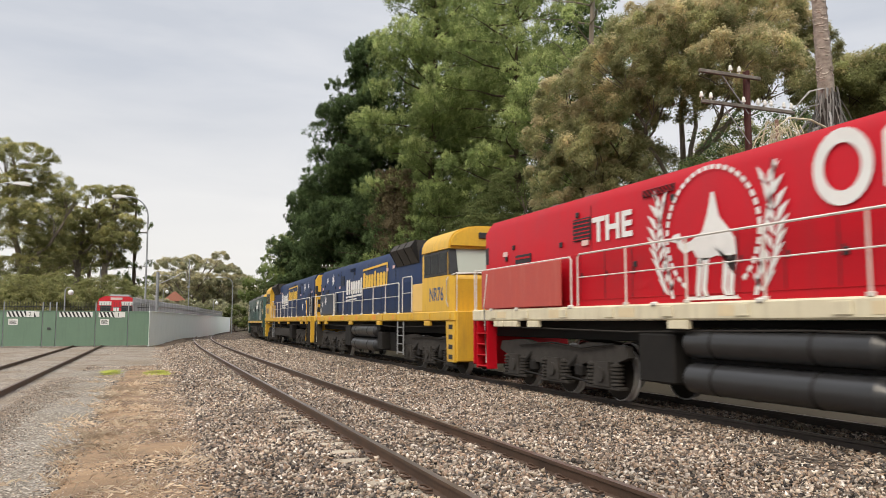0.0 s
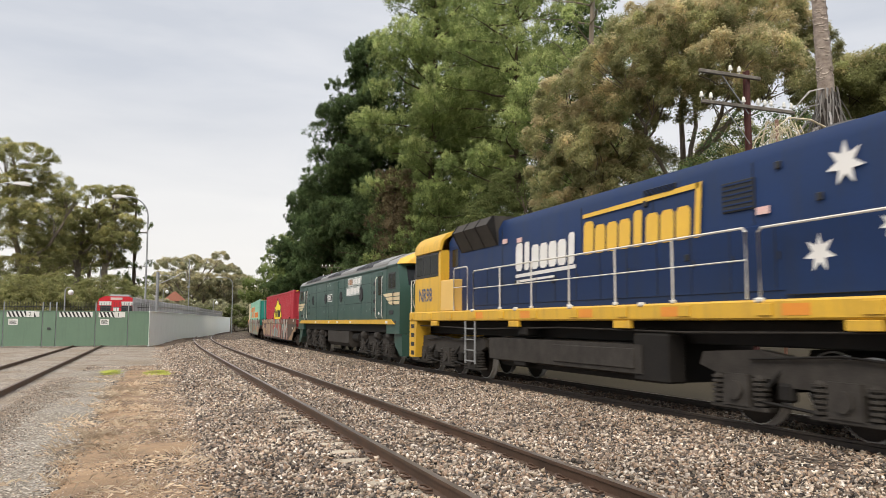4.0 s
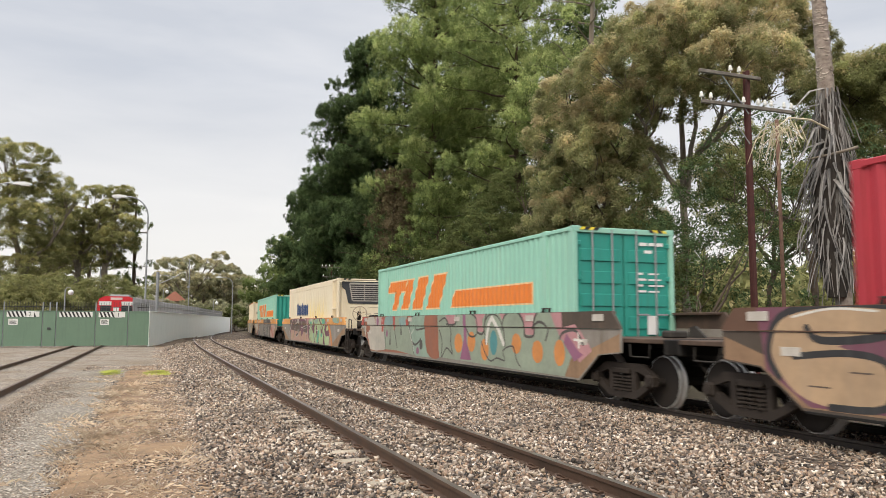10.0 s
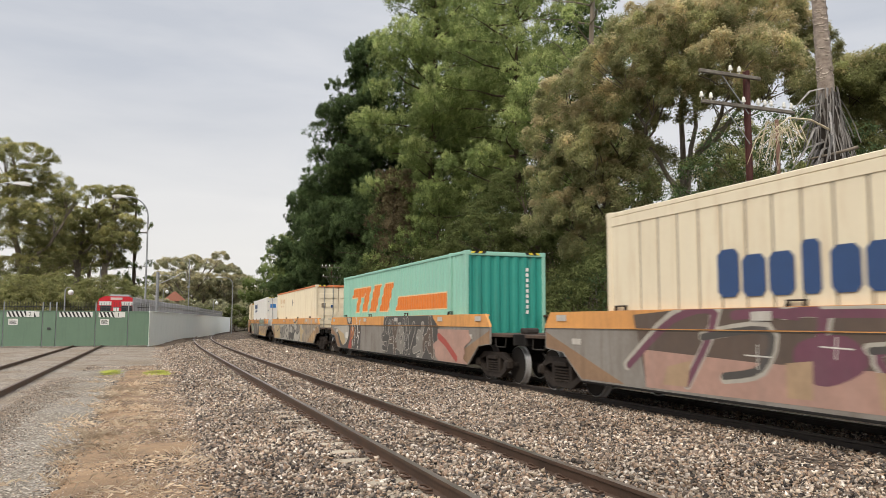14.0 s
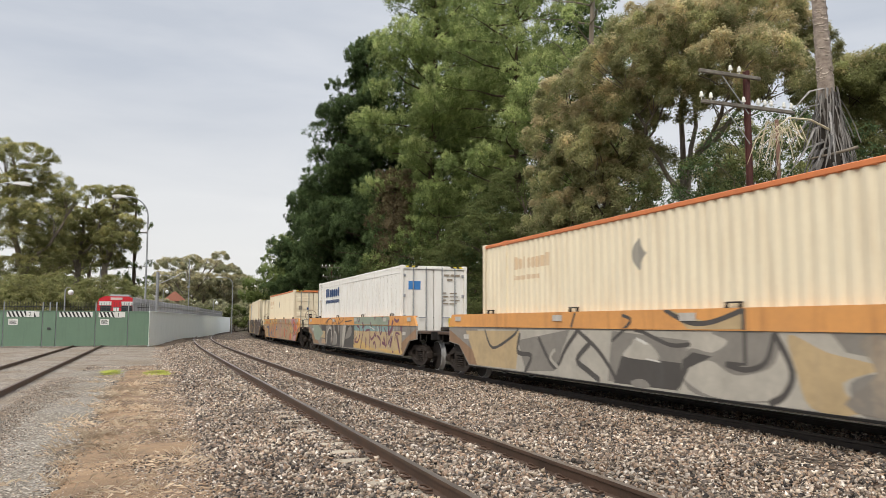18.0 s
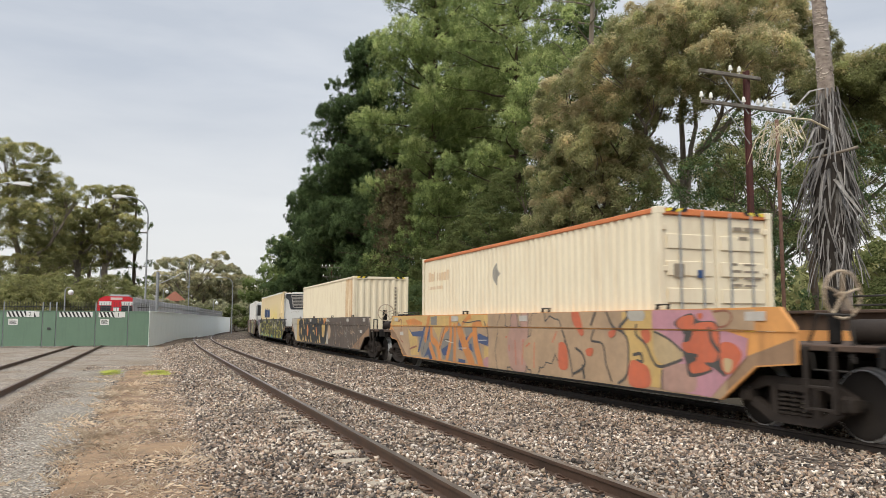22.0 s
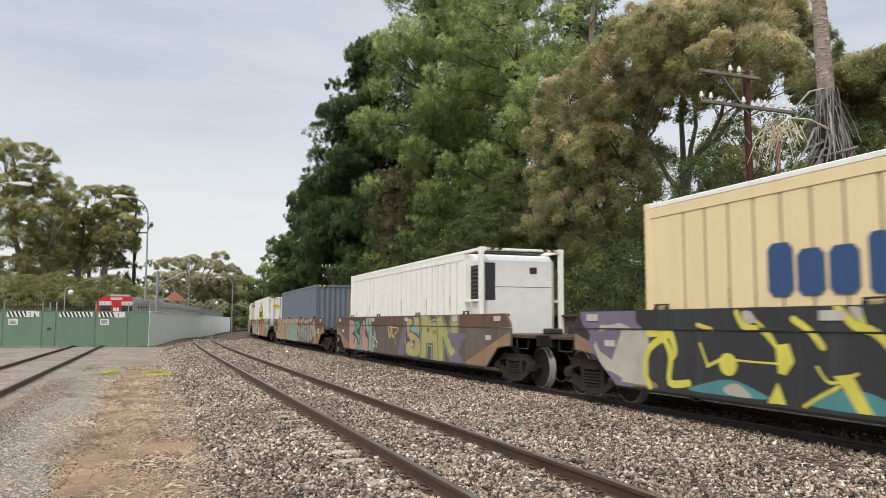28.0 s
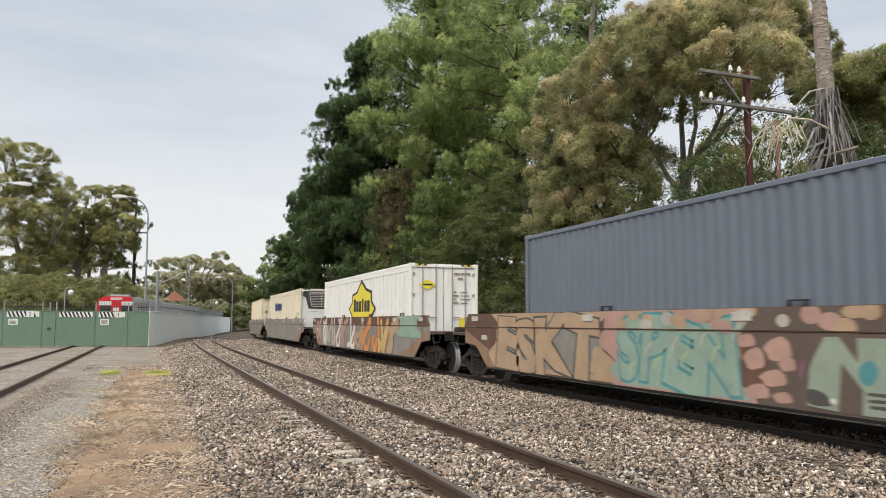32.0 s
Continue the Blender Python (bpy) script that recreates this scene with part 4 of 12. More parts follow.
    # gums behind the gates
    for i, (gx, gy, fk, blades, domes) in enumerate([
            (-11.8, 82, 4.2, 110000, [(-11.7, 80.2, 16.8, 2.44, 1.34), (-14.0, 81.0, 17.8, 1.07, 1.0), (-11.3, 80.7, 15.2, 1.79, 1.04), (-13.2, 81.3, 14.0, 2.33, 1.28), (-9.2, 81.9, 14.7, 1.56, 0.91), (-8.1, 80.0, 13.4, 1.14, 0.69), (-7.1, 79.9, 13.0, 0.81, 0.56), (-11.2, 82.5, 13.3, 2.82, 1.55), (-12.7, 80.1, 11.4, 2.62, 1.44), (-10.3, 80.4, 11.0, 2.58, 1.42), (-9.0, 83.3, 12.9, 1.12, 0.62), (-12.4, 81.0, 9.1, 2.97, 1.63), (-9.9, 82.6, 9.4, 1.98, 1.25), (-12.0, 81.0, 6.4, 2.31, 1.27), (-10.2, 81.9, 7.7, 1.64, 0.92)]),
            (-8.0, 88, 4.6, 56000, [(-6.1, 86.8, 14.9, 1.28, 0.7), (-9.2, 87.7, 12.8, 0.9, 0.5), (-7.8, 87.2, 12.5, 1.57, 0.86), (-6.7, 88.1, 11.6, 2.19, 1.23), (-8.0, 88.1, 10.2, 2.0, 1.24), (-8.8, 86.0, 11.2, 1.36, 0.75), (-5.0, 86.1, 10.6, 1.59, 0.93), (-6.2, 89.0, 9.5, 2.0, 1.24), (-8.0, 86.8, 7.8, 1.57, 1.36)]),
            (-4.9, 84, 4.6, 56000, [(-3.5, 83.0, 14.5, 1.08, 0.59), (-3.2, 84.1, 14.0, 1.16, 0.64), (-4.2, 83.4, 12.7, 1.79, 0.99), (-5.4, 84.2, 12.2, 1.37, 0.75), (-2.9, 84.4, 13.3, 0.77, 0.42), (-2.9, 82.4, 11.1, 1.44, 0.94), (-3.8, 82.2, 9.6, 2.02, 1.26), (-4.9, 85.1, 7.6, 1.84, 1.44), (-3.2, 83.1, 8.9, 1.27, 0.89)])]):
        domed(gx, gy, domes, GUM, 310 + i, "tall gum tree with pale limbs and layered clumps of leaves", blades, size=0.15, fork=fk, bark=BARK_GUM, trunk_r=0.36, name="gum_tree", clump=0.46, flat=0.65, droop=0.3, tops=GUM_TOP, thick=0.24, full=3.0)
    pine(-2.05, 86, 14.0, 2.2, PINE_MID, 330, "thin straight conifer with short layered branches", 14, size=0.15, low=0.3, step=1.5, bough=0.75, fan=2, name="conifer_tree")
    for i, (b, d) in enumerate([(-7.5, 108), (-4.5, 112)]):
        x, y = at_bearing(b, d)
        r2 = random.Random(300 + i)
        domes = [(x + r2.uniform(-6, 6), y + r2.uniform(-4, 4), r2.uniform(5, 12.5), r2.uniform(1.6, 2.6), r2.uniform(0.9, 1.4)) for _ in range(14)]
        domed(x, y, domes, GUM, 320 + i, "gum tree further back behind the gates", 30000, size=0.26, fork=4.5, bark=BARK_GUM, trunk_r=0.3, name="gum_tree", clump=0.8, flat=0.55, droop=0.5, thick=0.3)
    r3 = random.Random(77)
    for i in range(7):
        b = -10 + i * 1.12
        x, y = at_bearing(b, r3.uniform(74, 80))
        domed(x, y, [(x, y, 2.0, 2.4, 1.8), (x + 1.8, y + 1, 3.5 + 0.5 * (i % 2), 2.2, 1.6), (x - 1.8, y + 0.5, 2.9, 2.2, 1.6)], GUM if i % 3 else OLIVE_BACK, 400 + i, "green shrub behind the fence", 14000, size=0.18, fork=0.8, trunk_r=0.1,
              name="shrub", clump=0.55)
    # hedge and low trees beyond the platform
    for i in range(14):
        b = 0.6 + i * 0.62
        x, y = at_bearing(b, r3.uniform(136, 146))
        s = r3.uniform(0.6, 1.15)
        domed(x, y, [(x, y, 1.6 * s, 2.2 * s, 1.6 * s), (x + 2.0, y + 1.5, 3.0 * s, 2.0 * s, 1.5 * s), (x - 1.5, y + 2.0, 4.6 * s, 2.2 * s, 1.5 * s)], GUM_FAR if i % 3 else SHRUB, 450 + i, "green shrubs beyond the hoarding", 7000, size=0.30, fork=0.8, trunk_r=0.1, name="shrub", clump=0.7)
    # far trees along the line: airy crowns on bare limbs
    far = [(2.8, 159.7, 12.5, 2.63, 1.44), (7.1, 165.7, 13.8, 2.34, 1.28), (10.6, 162.1, 12.6, 2.75, 1.51), (14.5, 166.4, 12.2, 2.57, 1.41), (16.5, 166.7, 10.0, 2.69, 1.48), (12.0, 155.8, 14.3, 1.49, 0.82), (1.6, 155.3, 9.5, 2.33, 1.28), (6.1, 171.6, 10.9, 3.19, 1.75), (9.3, 159.9, 9.5, 2.95, 1.62), (12.9, 159.2, 9.5, 2.69, 1.48), (4.1, 174.9, 8.5, 3.92, 2.15), (8.0, 164.2, 6.9, 4.26, 2.34), (12.2, 171.3, 7.3, 4.42, 2.43), (15.5, 163.8, 7.0, 3.6, 1.98), (1.3, 167.8, 7.5, 2.52, 1.89)]
    for i in range(5):
        mine = far[i::5]
        x, y = sum(d[0] for d in mine) / len(mine), sum(d[1] for d in mine) / len(mine)
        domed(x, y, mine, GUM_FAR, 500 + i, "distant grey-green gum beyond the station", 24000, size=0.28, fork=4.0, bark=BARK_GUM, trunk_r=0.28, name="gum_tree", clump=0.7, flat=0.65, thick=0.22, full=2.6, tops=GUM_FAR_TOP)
    for i in range(5):
        b = 4.4 + i * 0.85
        x, y = at_bearing(b, r3.uniform(175, 200))
        h = r3.uniform(9.5, 13)
        domes = [(x + r3.uniform(-3.4, 3.4), y + r3.uniform(-3, 3), h * r3.uniform(0.38, 0.92), r3.uniform(1.3, 2.3), r3.uniform(0.8, 1.3)) for _ in range(14)]
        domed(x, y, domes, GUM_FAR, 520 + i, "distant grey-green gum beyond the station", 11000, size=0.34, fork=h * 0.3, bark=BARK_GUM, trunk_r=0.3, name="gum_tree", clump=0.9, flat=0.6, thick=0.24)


make_trees()


def far_woods():
    """A belt of distant woodland that closes the horizon."""
    rng = random.Random(91)
    nr = np.random.default_rng(91)
    cs, rs = [], []
    for i in range(520):
        b = rng.uniform(-30, 75)
        d = rng.uniform(240, 330) if b < 12 else rng.uniform(120, 200)
        if b >= 12:
            d = max(d, 90)
        x, y = at_bearing(b, d)
        h = rng.uniform(1, 11)
        cs.append((x, y, h))
        r = rng.uniform(3, 5.5)
        rs.append((r, r, r * 0.7))
    V, F = leaves(nr, cs, rs, 90, 1.8, 1.8, up=0.2, hollow=0.2)
    tagged(new("distant_woodland", raw_mesh("distant_woodland", V, F, GUM)), "distant belt of grey-green woodland", "woodland", kind="stuff")


far_woods()
# ======== fence, gates, wall, lamps, poles ========
GATE = mat("green_sheet_metal", (0.15, 0.235, 0.165), (0.125, 0.20, 0.14), scale=0.8, rough=0.55, bump=0.05, grain=8, streak=(0.10, 0.13, 0.10), streak_amt=0.35)
WALLM = mat("pale_green_hoarding", (0.88, 0.92, 0.89), (0.82, 0.87, 0.83), scale=0.4, rough=0.7, bump=0.05, grain=6, streak=(0.5, 0.54, 0.5), streak_amt=0.25)
GALV = mat("galvanised_steel", (0.42, 0.43, 0.44), (0.30, 0.31, 0.32), scale=6, rough=0.5, metal=0.6, bump=0.05)
DARK = mat("dark_steel", (0.06, 0.06, 0.062), (0.035, 0.035, 0.035), scale=5, rough=0.6, metal=0.3)
WHITE = mat("white_paint", (0.78, 0.78, 0.76), (0.66, 0.66, 0.63), scale=4, rough=0.5, bump=0.03)
BLACK = mat("black_paint", (0.018, 0.018, 0.02), (0.03, 0.03, 0.03), scale=4, rough=0.5, bump=0.03)
RUSTPOLE = mat("rust_red_rail_post", (0.11, 0.045, 0.04), (0.06, 0.03, 0.028), scale=8, rough=0.7, metal=0.2, bump=0.2)
ARMWOOD = mat("grey_crossarm_timber", (0.24, 0.22, 0.19), (0.09, 0.08, 0.07), scale=5, rough=0.9, bump=0.4)
CERAMIC = mat("white_ceramic", (0.80, 0.80, 0.76), (0.7, 0.7, 0.66), scale=9, rough=0.25, bump=0.0)
LAMPGLASS = mat("lamp_diffuser", (0.85, 0.86, 0.85), (0.8, 0.8, 0.8), scale=9, rough=0.3, bump=0.0)

PALE = mat("weathered_pale_steel", (0.30, 0.30, 0.315), (0.20, 0.20, 0.21), scale=4, rough=0.6, metal=0.3, objrand=0.25)

FENCE_Y = 57.5


def make_gates():
    gates = thing("site_gates", "green sheet metal gates with hazard striped boards across the siding", "gate", at=pose(0, FENCE_Y, -0.2))
    tops = 2.42
    edges = [-16.0, -13.6, -11.2, -9.22, -6.92, -6.1, -3.68, -1.62, -0.24]
    strip_on = {3: True, 5: True, 6: True}
    for i, (a, b) in enumerate(zip(edges, edges[1:])):
        leafp = Shape().box(a + 0.03, b - 0.03, -0.02, 0.02, 0.06, tops, 0.01)
        panel = part("gate_leaf", leafp, GATE, gates)
        for za, zb in ((tops - 0.05, tops), (0.06, 0.11)):
            part("frame_rail", Shape().box(a + 0.03, b - 0.03, -0.045, -0.022, za, zb, 0.006), GATE, panel)
        if i in strip_on:
            y, z0, z1 = -0.03, tops - 0.42, tops - 0.06
            w0, w1 = (a + 0.18, b - 0.2)
            bd = part("hazard_board", Shape().box(w0, w1, y - 0.01, y + 0.008, z0, z1), WHITE, panel, "white board with black diagonal stripes")
            s = Shape()
            x = w0
            while x < w1 - 0.25:
                q = [(x + 0.02, z1), (x + 0.14, z1), (x + 0.30, z0), (x + 0.18, z0)]
                s.add([(px, y - 0.014, pz) for px, pz in q], [(0, 1, 2, 3)])
                x += 0.24
            part("stripe", s, BLACK, bd)
        if i in (3, 6):
            pl = part("number_plate_board", Shape().box((a + b) / 2 + 0.18, (a + b) / 2 + 0.62, -0.055, -0.04, tops - 0.44, tops - 0.04), WHITE, panel, "white plate with one numeral")
            vs, fs = words("2" if i == 3 else "1", 0.4)
            s = Shape().add([((a + b) / 2 + 0.30 + u, -0.06, tops - 0.38 + v) for u, v in vs], fs)
            part("numeral", s, BLACK, pl)
            nt = part("notice", Shape().box(a + 0.3, a + 0.85, -0.04, -0.025, tops - 0.95, tops - 0.55), WHITE, panel, "small white notice with unreadable lines")
            s = Shape()
            for k in range(4):
                s.box(a + 0.36, a + 0.78 - 0.06 * (k % 2), -0.044, -0.0405, tops - 0.88 + 0.075 * k, tops - 0.85 + 0.075 * k)
            part("printed_line", s, DARK, nt)
    for x in edges[1:] + [-6.5]:
        sh = Shape().cyl((x, 0.06, 0), (x, 0.06, 3.0), 0.045, n=8)
        part("gate_post", sh, GALV, gates)
    # latch chain
    part("latch", Shape().box(-6.62, -6.40, -0.08, -0.03, 1.15, 1.3, 0.02), DARK, gates)


def make_wall():
    # straight run of hoarding that goes off along the near track
    a, b = Vector((-0.22, FENCE_Y, 0)), Vector((11.6, 128, 0))
    d = (b - a).normalized()
    L = (b - a).length
    ang = -math.degrees(math.atan2(d.x, d.y))
    w = thing("hoarding_wall", "long pale green hoarding wall that follows the track", "wall", at=pose(a.x, a.y, -0.22, 0, 0, ang))
    y = 0.0
    mesh = Shape().box(-0.08, 0.0, 0.006, 2.394, 0.0, 2.42, 0.006).mesh("wall_panel", WALLM)
    while y < L:
        ob = new("wall_panel", mesh)
        ob.parent = w
        ob.location = (0, y, 0)
        y += 2.4
    part("coping", Shape().box(-0.12, 0.03, 0, L + 1.6, 2.424, 2.47, 0.01), WALLM, w)
    # steel pale fence that stands just behind the wall
    f = thing("palisade_fence", "grey steel palisade fence behind the hoarding", "fence", at=pose(a.x, a.y, -0.2, 0, 0, ang))
    pale = Shape().prism([(-0.045, 0.3), (0.045, 0.3), (0.045, 3.3), (0.0, 3.42), (-0.045, 3.3)], -1.215, -1.2).mesh("pale", PALE)
    y = 0.2
    n = 0
    while y < 40 and n < 290:
        ob = new("pale", pale)
        ob.parent = f
        ob.location = (0, y, 0)
        y += 0.15
        n += 1
    far = Shape()
    while y < L:
        far.box(-1.22, -1.2, y - 0.045, y + 0.045, 0.3, 3.38)
        y += 0.16
    fo = part("far_pales", far, PALE, f)
    tagged(fo, kind="stuff")
    for z in (0.8, 2.95):
        part("fence_rail", Shape().box(-1.19, -1.15, 0, L, z, z + 0.05), GALV, f)
    # fence behind the gates
    g = thing("mesh_fence", "dark steel fence behind the gates", "fence", at=pose(0, FENCE_Y + 2.0, -0.2))
    for i in range(96):
        x = -16 + i * 0.165
        part("picket", Shape().box(x - 0.012, x + 0.012, -0.012, 0.012, 0, 3.05 + 0.03 * (i % 2)), DARK, g)
    part("fence_rail", Shape().box(-16, -0.3, 0.014, 0.04, 2.7, 2.74), DARK, g)


def street_lamp(x, y, h, arm, label, z0=-0.2, col=0.085, name="street_lamp", lean=0.0):
    t = thing(name, label, "street lamp", at=pose(x, y, z0, 0, lean, 0))
    part("pole", Shape().cyl((0, 0, 0), (0, 0, h * 0.86), col, col * 0.65, 10), GALV, t)
    pts = []
    for i in range(9):
        a = math.pi / 2 * i / 8
        pts.append((-(1 - math.cos(a)) * arm * 0.62, 0, h * 0.86 + math.sin(a) * h * 0.13))
    pts.append((-arm * 0.72, 0, h * 0.99))
    part("arm", Shape().tube(pts, col * 0.55, 8), GALV, t)
    head = Shape().prism([(-arm * 0.66, h * 0.984), (-arm * 0.72, h * 0.99 + 0.08), (-arm * 0.95, h * 0.99 + 0.13), (-arm * 1.12, h * 0.99 + 0.05), (-arm * 1.15, h * 0.985), (-arm * 0.9, h * 0.98)], -0.15, 0.15, "y")
    hd = part("lamp_head", head, LAMPGLASS, t, "pale lamp housing")
    part("diffuser", Shape().box(-arm * 1.10, -arm * 0.86, -0.12, 0.12, h * 0.98 - 0.05, h * 0.98 + 0.01, 0.02), LAMPGLASS, hd)
    return t


def globe_lamp(x, y, h, label):
    t = thing("globe_lamp", label, "street lamp", at=pose(x, y, -0.2))
    part("pole", Shape().cyl((0, 0, 0), (0, 0, h), 0.05, n=8), GALV, t)
    part("bracket", Shape().tube([(0, 0, h), (0.15, 0, h + 0.2), (0.35, 0, h + 0.2), (0.42, 0, h)], 0.03), GALV, t)
    part("globe", Shape().lathe([(-0.24, 0.05), (-0.2, 0.15), (-0.08, 0.22), (0.06, 0.22), (0.16, 0.12), (0.2, 0.03)], (0.42, 0, h - 0.2), "z", 12), LAMPGLASS, t)


def make_lamps():
    x, y = at_bearing(-0.55, 63)
    street_lamp(x, y, 11.4, 2.3, "tall galvanised street lamp with a curved arm", lean=-0.3)
    x, y = at_bearing(-10.6, 62)
    street_lamp(x, y, 11.6, -2.6, "tall galvanised street lamp with a curved arm")
    x, y = at_bearing(-3.5, 92)
    street_lamp(x, y, 9.0, 1.6, "galvanised street lamp among the gums")
    x, y = at_bearing(5.3, 118)
    street_lamp(x, y, 8.4, 2.2, "galvanised street lamp beside the far platform")
    x, y = at_bearing(2.3, 110)
    t = thing("mast", "slim grey mast beyond the hoarding", "mast", at=pose(x, y, -0.2))
    part("pole", Shape().cyl((0, 0, 0), (0, 0, 10.2), 0.09, 0.05, 8), GALV, t)
    part("box", Shape().box(-0.25, 0.1, -0.15, 0.15, 6.3, 6.6, 0.03), GALV, t)
    x, y = at_bearing(0.2, 64)
    t = thing("signal_mast", "short grey signal mast with a bracket arm", "mast", at=pose(x, y, -0.2))
    part("pole", Shape().cyl((0, 0, 0), (0, 0, 5.6), 0.12, 0.12, 8), GALV, t)
    part("arm", Shape().cyl((0, 0, 4.6), (1.6, 0, 5.4), 0.035, n=6), GALV, t)
    part("brace", Shape().cyl((0, 0, 5.4), (1.3, 0, 5.25), 0.025, n=6), GALV, t)
    for b, d, h in ((-5.6, 70, 4.3), (4.0, 105, 4.4), (-2.0 + 2.6, 100, 5.6)):
        x, y = at_bearing(b, d)
        globe_lamp(x, y, h, "white globe lamp on a grey post")
    # far utility pole among the gums
    x, y = at_bearing(-1.4, 90)
    t = thing("utility_pole", "tall dark utility pole with a crossarm", "utility pole", at=pose(x, y, -0.2))
    part("pole", Shape().cyl((0, 0, 0), (0, 0, 15.0), 0.16, 0.10, 8), BARK_DARK, t)
    part("crossarm", Shape().box(-1.2, 1.2, -0.06, 0.06, 11.4, 11.55), ARMWOOD, t)


def insulator(parent, x, y, z, s=1.0):
    pr = [(0, 0.012), (0.05, 0.014), (0.06, 0.045), (0.10, 0.05), (0.11, 0.034), (0.15, 0.036), (0.17, 0.03), (0.19, 0.012)]
    part("insulator", Shape().lathe([(a * s, b * s) for a, b in pr], (x, y, z), "z", 10), CERAMIC, parent)


def line_pole(x, y, top, arms, label, z0=0.0, turn=0.0, scale=1.0, slim=1.0, steel=None):
    """A railway telegraph pole: an old rail upright with timber arms. arms: (height, left reach, right reach, places of insulators)."""
    t = thing("telegraph_pole", label, "telegraph pole", at=pose(x, y, z0, 0, 0, turn))
    up = Shape().box(-0.025, 0.025, -0.05, 0.05, -0.3, top, 0.006).box(-0.06, 0.06, 0.04, 0.06, -0.3, top, 0.004).box(-0.04, 0.04, -0.065, -0.045, -0.3, top, 0.004)
    up.v = [(x * slim, y * slim, z) for x, y, z in up.v]
    part("post", up, steel or RUSTPOLE, t)
    for z, l, r, places in arms:
        a = part("crossarm", Shape().box(-l, r, -0.14, -0.07, z - 0.04, z + 0.04, 0.01), ARMWOOD, t)
        for px in places:
            insulator(a, px, -0.105, z + 0.035, scale)
        b = Shape()
        b.cyl((-l * 0.55, -0.10, z - 0.05), (-0.03, -0.07, z - 0.85), 0.014, n=5)
        if r > 0.5:
            b.cyl((r * 0.7, -0.10, z - 0.05), (0.03, -0.07, z - 0.75), 0.014, n=5)
        part("brace", b, GALV, a)
    return t


def blade(sh, pts, widths, thick, side):
    """A flat strip with thickness through the points; side: the direction of its width."""
    vs = []
    side = Vector(side).normalized()
    for i, p in enumerate(pts):
        p = Vector(p)
        q = Vector(pts[min(i + 1, len(pts) - 1)]) - Vector(pts[max(i - 1, 0)])
        n = q.cross(side).normalized() * thick
        w = side * widths[i] / 2
        vs += [p - w, p + n, p + w, p - n]
    k = len(pts)
    fs = [(i * 4 + j, i * 4 + (j + 1) % 4, i * 4 + 4 + (j + 1) % 4, i * 4 + 4 + j) for i in range(k - 1) for j in range(4)]
    sh.add([tuple(v) for v in vs], fs + [(3, 2, 1, 0), (k * 4 - 4, k * 4 - 3, k * 4 - 2, k * 4 - 1)])


